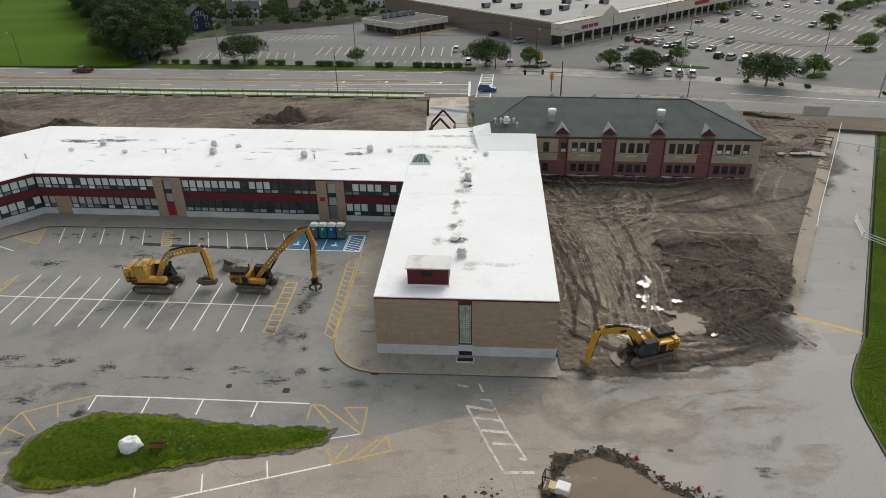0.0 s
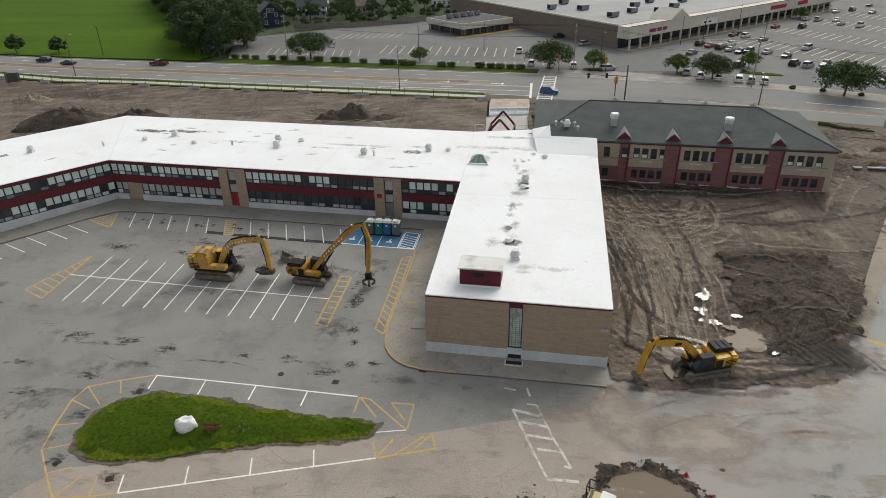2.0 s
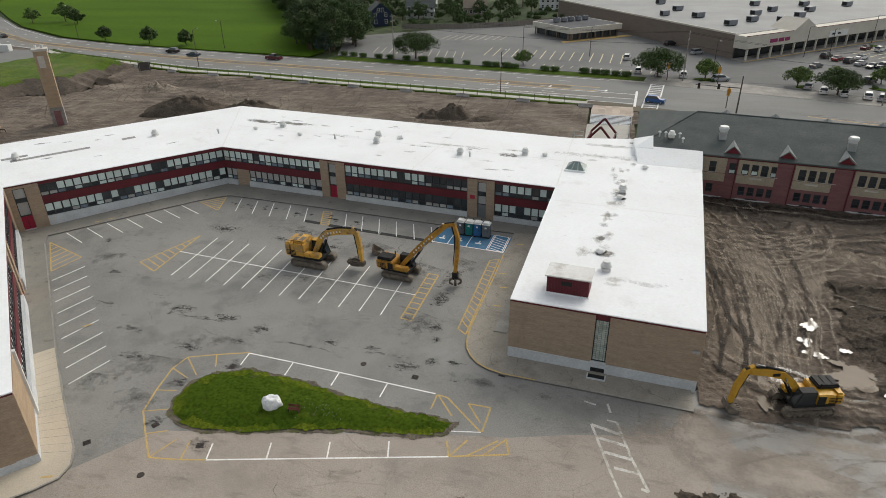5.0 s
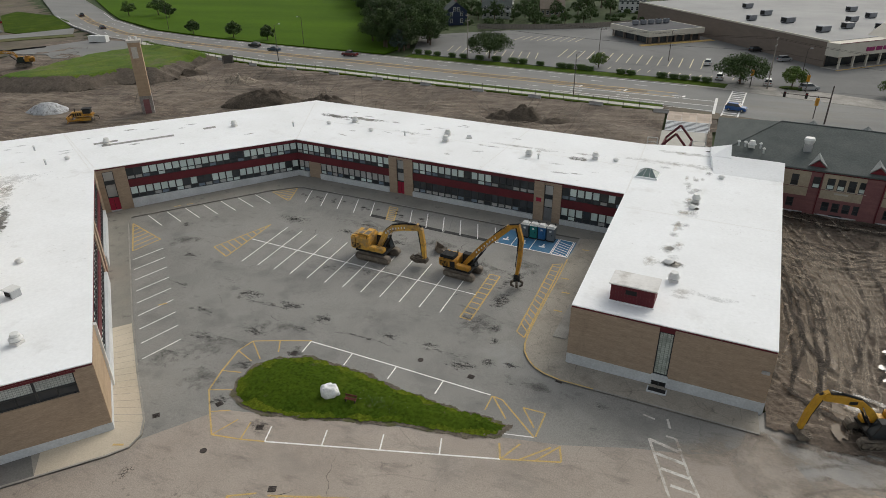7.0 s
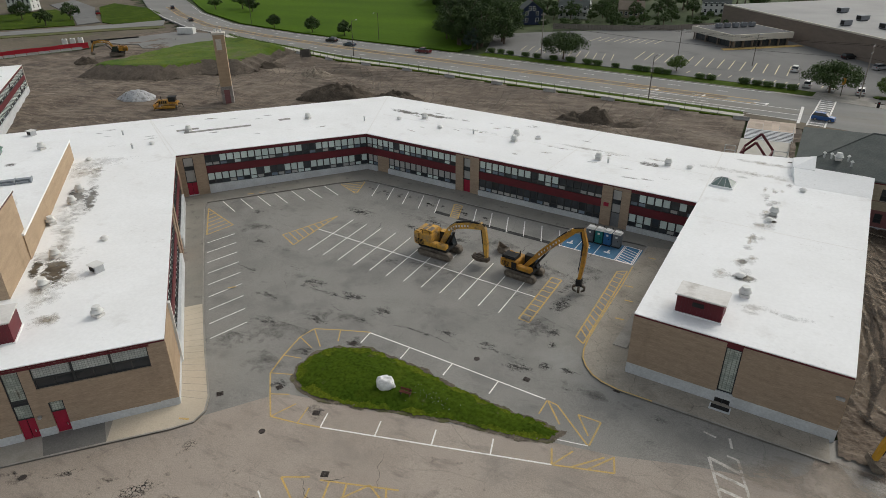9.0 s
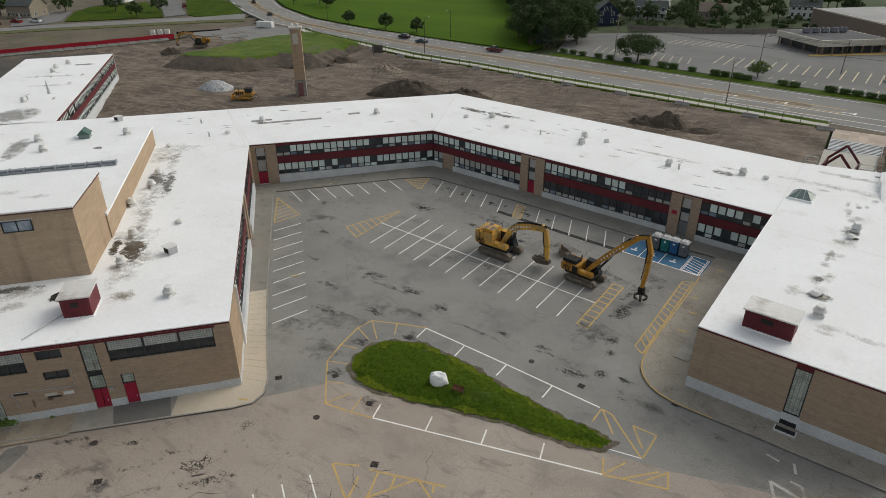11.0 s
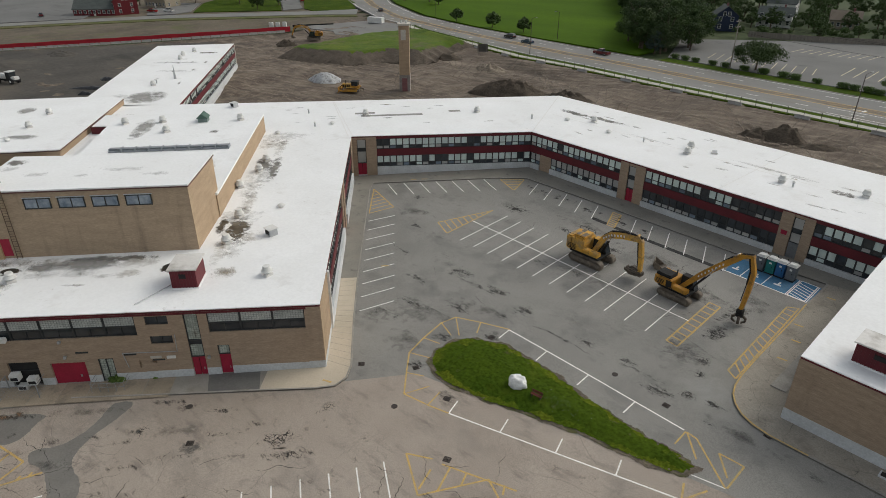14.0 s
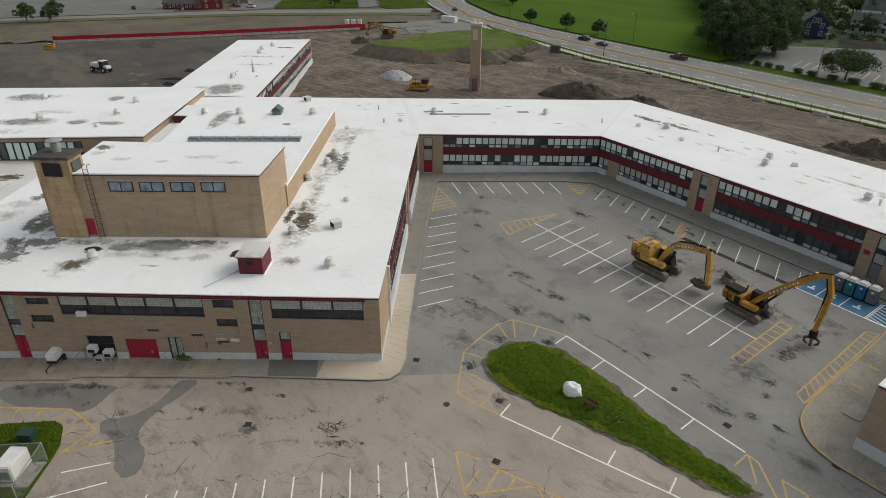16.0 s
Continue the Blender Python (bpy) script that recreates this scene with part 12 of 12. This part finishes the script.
# a dirty band down the middle of the east wing, heavier round its vents
for k in range(34):
    f = rng.random()
    mark("roof_smear", school, 1.4 + 2.9 * f + rng.gauss(0, 0.9), 66 + 34 * f, rng.uniform(0.3, 0.9), rng.uniform(0.4, 1.6), rng.uniform(-10, 10), rng.choice((R_FAINT, R_FAINT_RUST, R_FAINT_RUST, R_GREY)), ROOF_Z, 0.009 + 0.0001 * k)
stains(((5.7, 110.0, 0.5, 0.3, 0, D_), (2.0, 107.6, 3.2, 0.6, -4, U_), (3.9, 84.4, 0.35, 0.3, 0, K_), (1.4, 71.1, 0.4, 0.5, 0, D_), (1.6, 67.6, 0.35, 0.3, 0, K_), (-1.0, 99.7, 0.7, 0.4, 0, G_)), ROOF_Z + 0.013)
# small smears all over the roofs, lengthwise and round the vents
for a, b, w, n in (((-8, 99), (-66, 106), 9, 26), ((-78, 100), (-106, 70), 8, 16), ((-66, 18), (-88, -4), 4, 8), ((-148, 64), (-186, 96), 6, 12)):
    a, b = Vector(a), Vector(b)
    d = (b - a).normalized()
    for k in range(n):
        p = a.lerp(b, rng.random()) + Vector((-d.y, d.x)) * rng.uniform(-w, w)
        mark("roof_smear", school, p.x, p.y, rng.uniform(0.5, 1.9), rng.uniform(0.25, 0.55), math.degrees(math.atan2(d.y, d.x)) + rng.uniform(-12, 12), rng.choice((R_FAINT, R_FAINT, R_GREY, R_FAINT_RUST)), ROOF_Z, 0.006 + 0.0001 * k)

# dry and darker patches of the dirt lot
DARK_SOIL = decal_material("dark_soil", (0.062, 0.050, 0.039), (0.088, 0.071, 0.056), 0.35, 0.1, 1.1, 1.0, 0.85)
DRY = decal_material("dry_soil", (0.31, 0.255, 0.197), (0.225, 0.184, 0.142), 0.45, 0.0, 1.1, 1.0, 0.9, stretch=(1.7, 0.5, 1))
OLIVE = decal_material("grey_soil", (0.165, 0.142, 0.112), (0.13, 0.112, 0.088), 0.3, -0.2, 0.6, 1.2, 0.9)
GREY_MUD = decal_material("grey_mud", (0.085, 0.08, 0.07), (0.12, 0.112, 0.098), 0.5, -0.3, 0.5, 1.1, 0.95)


def soil_mark(x, y, rx, ry, rot, mat, lift):
    """A ragged patch of other soil that follows the ruts."""
    c, sn = math.cos(radians(rot)), math.sin(radians(rot))
    r = max(rx, ry)
    bm = B()
    uvl = bm.loops.layers.uv.new("UVMap")
    at, where = {}, {}
    i0, i1, j0, j1 = int((x - r - 8) / 0.24), int((x + r - 8) / 0.24) + 1, int((y - r - 48) / 0.24), int((y + r - 48) / 0.24) + 1
    for i in range(i0, i1 + 1):
        for j in range(j0, j1 + 1):
            px, py = 8 + 0.24 * i, 48 + 0.24 * j
            u, v = ((px - x) * c + (py - y) * sn) / rx, (-(px - x) * sn + (py - y) * c) / ry
            if u * u + v * v < 1.1 and px > 11.8:
                at[i, j] = bm.verts.new((px, py, lot_z(px, py) + lift))
                where[at[i, j]] = (u, v)
    for (i, j), v in at.items():
        quad = [at.get(k) for k in ((i, j), (i + 1, j), (i + 1, j + 1), (i, j + 1))]
        if None not in quad:
            f = bm.faces.new(quad)
            f.smooth = True
            for lp in f.loops:
                lp[uvl].uv = where[lp.vert]
    part("soil_patch", bm, mat, lot_dirt)


for k, (x, y, rx, ry, rot, m) in enumerate(((33.2, 56.0, 5.0, 3.2, -12, GREY_MUD), (59, 97, 6, 10, -32, OLIVE), (66, 106, 6, 8, -30, OLIVE), (35.5, 67.5, 11, 9.5, 35, DARK_SOIL), (36, 57.5, 5.5, 4.5, 50, DARK_SOIL), (33, 99.5, 17, 3.2, -6, DARK_SOIL), (20, 100, 7, 5, 0, DARK_SOIL), (52, 88, 4.5, 19, -30, OLIVE), (57, 99, 6, 8, -20, OLIVE), (18, 66, 5.5, 13, 4, DRY), (20.5, 82, 7, 10, 10, DRY), (31, 88.5, 6, 4, -10, DRY), (36, 84.5, 8, 2.6, -22, DRY), (43, 91, 6, 4, 0, DRY), (41, 83.5, 8, 1.6, -36, DRY), (47, 84, 4, 5, 0, DRY), (27.5, 78, 5, 7, -20, DRY), (15.5, 92, 3.2, 7, 0, DRY), (58, 112, 6, 6, 20, DARK_SOIL), (68, 118, 7, 4, -35, DRY), (62, 120, 8, 3, -35, DRY))):
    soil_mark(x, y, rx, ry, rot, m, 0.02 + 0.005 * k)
# tread marks in the dirt
DRY_TREAD = decal_material("dry_tread", (0.35, 0.292, 0.23), (0.275, 0.229, 0.181), 0.6, 0.05, 0.8, 0.7, 0.75, lugs=20.0)
# dark prints: wet mud, and the shadows of ruts put into the colour
WET_SHADE_TREAD = decal_material("wet_shade_tread", (0.042, 0.034, 0.028), (0.07, 0.057, 0.046), 0.5, 0.0, 0.6, 0.6, 0.95, lugs=16.0)
MUD_TREAD = decal_material("mud_tread", (0.105, 0.088, 0.07), (0.14, 0.118, 0.094), 0.6, 0.0, 0.6, 0.6, 0.85, lugs=18.0)
GLISTEN = decal_material("wet_track", (0.05, 0.045, 0.04), (0.08, 0.07, 0.06), 0.9, -0.1, 0.4, 0.6, 0.95, rough=0.3, lugs=24.0, spec=0.5)
FILM_TREAD = decal_material("mud_film_tread", (0.21, 0.175, 0.14), (0.16, 0.135, 0.11), 0.5, 0.1, 0.9, 0.6, 0.6, lugs=16.0)
YARD_TREAD = decal_material("faint_tread", (0.26, 0.218, 0.172), (0.22, 0.182, 0.146), 0.3, 0.0, 0.9, 0.6, 0.7, lugs=12.0)


def tread(parent, line, zf, w, mat, lift=0.05):
    """One track or tyre print along a bent line."""
    bm = B()
    uvl = bm.loops.layers.uv.new("UVMap")
    left, right = offset_line(line, w / 2), offset_line(line, -w / 2)
    rows, s = [], 0.0
    for i, (p, q) in enumerate(zip(left, right)):
        if i:
            s += math.dist(line[i - 1], line[i])
        m = ((p[0] + q[0]) / 2, (p[1] + q[1]) / 2)
        z = max(zf(*p), zf(*q), zf(*m)) + lift
        rows.append((bm.verts.new((*p, z)), bm.verts.new((*q, z)), s))
    for a, b in zip(rows, rows[1:]):
        f = bm.faces.new((a[0], a[1], b[1], b[0]))
        for lp, uv in zip(f.loops, ((-1, a[2]), (1, a[2]), (1, b[2]), (-1, b[2]))):
            lp[uvl].uv = uv
    part("tread_mark", bm, mat, parent)


def sweep(parent, cx, cy, r, a0, a1, zf, gauge, w, mat, step=0.5, bend=0.0):
    """A pair of prints round the arc about (cx, cy)."""
    n = max(4, int(abs(radians(a1 - a0)) * r / step))
    for rr in (r, r + gauge):
        line = [(cx + (rr + bend * fbm(cx + k * 0.2, cy + r, 0.12)) * math.cos(radians(a0 + (a1 - a0) * k / n)), cy + (rr + bend * fbm(cx + k * 0.2, cy + r, 0.12)) * math.sin(radians(a0 + (a1 - a0) * k / n))) for k in range(n + 1)]
        if parent is lot_dirt and any(inside(x, y, MUD_EDGE) for x, y in line[::3]):
            continue
        if all(inside(x, y, LOT_DIRT) if parent is lot_dirt else inside(x, y, YARD_DIRT) for x, y in line[::6]):
            tread(parent, line, zf, w, mat, 0.15 if parent is lot_dirt else 0.24)


for k in range(36):
    # along the wing, swinging out to the yard's middle
    m = DRY_TREAD if k % 4 else WET_SHADE_TREAD
    sweep(lot_dirt, -38 + rng.uniform(-6, 8), 70 + rng.uniform(-6, 10), 51 + rng.uniform(0, 8) + k * 0.1, rng.uniform(-20, -4), rng.uniform(6, 30), lot_z, 2.4, rng.uniform(0.45, 0.65), m, bend=2.0)
for k in range(16):
    m = DRY_TREAD if k % 4 else WET_SHADE_TREAD
    sweep(lot_dirt, 22 + rng.uniform(-3, 5), 93 + rng.uniform(-4, 4), 3 + k * 0.45, rng.uniform(150, 230), rng.uniform(300, 400), lot_z, 2.3, rng.uniform(0.6, 1.0), m)
for k in range(16):
    m = DRY_TREAD if k % 2 else WET_SHADE_TREAD
    sweep(lot_dirt, 40 + rng.uniform(-14, 14), 130 + rng.uniform(-8, 20), rng.uniform(32, 62), rng.uniform(225, 255), rng.uniform(268, 300), lot_z, 2.3, rng.uniform(0.6, 1.0), m, bend=2.0)
for k in range(16):
    m = DRY_TREAD if k % 2 else WET_SHADE_TREAD
    sweep(lot_dirt, 27 + rng.uniform(-4, 8), 70 + rng.uniform(-5, 4), 7 + k * 0.6, rng.uniform(180, 250), rng.uniform(270, 330), lot_z, 2.3, rng.uniform(0.6, 0.9), m)
# the pair of dry tracks round the corner of the annexe, the lugged prints before the mud, and on the mud
for o in (0.0, 3.4):
    tread(lot_dirt, [(57.4 + o, 104.5 - o * 0.3), (56.4 + o, 102.6 - o * 0.3), (54.4 + o * 0.9, 99.8), (52.0 + o * 0.9, 96.4), (50.0 + o * 0.9, 93.2), (48.6 + o, 90.4)], lot_z, 1.0, DRY_TREAD, 0.2)
for k in range(9):
    x = 29.2 + 0.95 * k
    tread(lot_dirt, [(x + 0.5 * j + 0.2 * math.sin(j), 59.6 - 0.2 * k - 0.85 * j) for j in range(6)], lot_z, 0.75, WET_SHADE_TREAD, 0.22)
for k in range(22):
    x, y, a, r = rng.uniform(29, 41), rng.uniform(60, 76), rng.uniform(0, 360), rng.uniform(6, 30)
    for rr in (r, r + 2.3):
        line = [(x + rr * (math.cos(radians(a + q * 22 / rr)) - math.cos(radians(a))), y + rr * (math.sin(radians(a + q * 22 / rr)) - math.sin(radians(a)))) for q in range(16)]
        if all(inside(u, v, MUD_EDGE) for u, v in line):
            tread(mud_field, line, mud_z, 0.55, MUD_TREAD if k % 3 else WET_SHADE_TREAD, 0.06)
tread(lot_dirt, [(19.8, 58.6), (21.0, 58.4), (22.6, 58.0), (24.0, 57.6)], lot_z, 0.8, GLISTEN, 0.2)
for k in range(110):
    # long passes over the yard behind
    x = rng.uniform(-215, -20)
    y = walk_y(x) - rng.uniform(12, 24 + 0.3 * max(0, -x - 80))
    r = rng.uniform(18, 90)
    a = rng.uniform(0, 360)
    sweep(yard, x - r * math.cos(radians(a)), y - r * math.sin(radians(a)), r, a - 700 / r, a + 700 / r, yard_z, 2.0, 0.45, YARD_TREAD, step=1.0, bend=3.0)
for k in range(3):
    # mud carried out on to the pale asphalt
    r = rng.uniform(8, 30)
    a = rng.uniform(60, 120)
    x, y = rng.uniform(15, 33), rng.uniform(44.5, 49.0)
    cx, cy = x - r * math.cos(radians(a)), y - r * math.sin(radians(a))
    for rr in (r, r + 2.4):
        n = 14
        line = [(cx + rr * math.cos(radians(a + (k2 - n / 2) * 28 / r)), cy + rr * math.sin(radians(a + (k2 - n / 2) * 28 / r))) for k2 in range(n + 1)]
        tread(east_drive, line, lambda x, y: G(x, y) + 0.05, 0.5, FILM_TREAD, 0.045 + 0.001 * k)
mid = lerp(NEAR[1:11], FAR[1:11], 0.48)
fine = [along(mid, k * 4.0) for k in range(int(sum(math.dist(a, b) for a, b in zip(mid, mid[1:])) / 4.0))]
tread(road, fine, RZ, 4.2, MEDIAN, 0.058)
for x, y, rx, ry in ((60, 148.5, 22, 2.2), (84, 141, 18, 1.8)):
    mark("worn_patch", road, x, y, rx, ry, -18, TAN_DUST, ROAD_Z + 0.05)
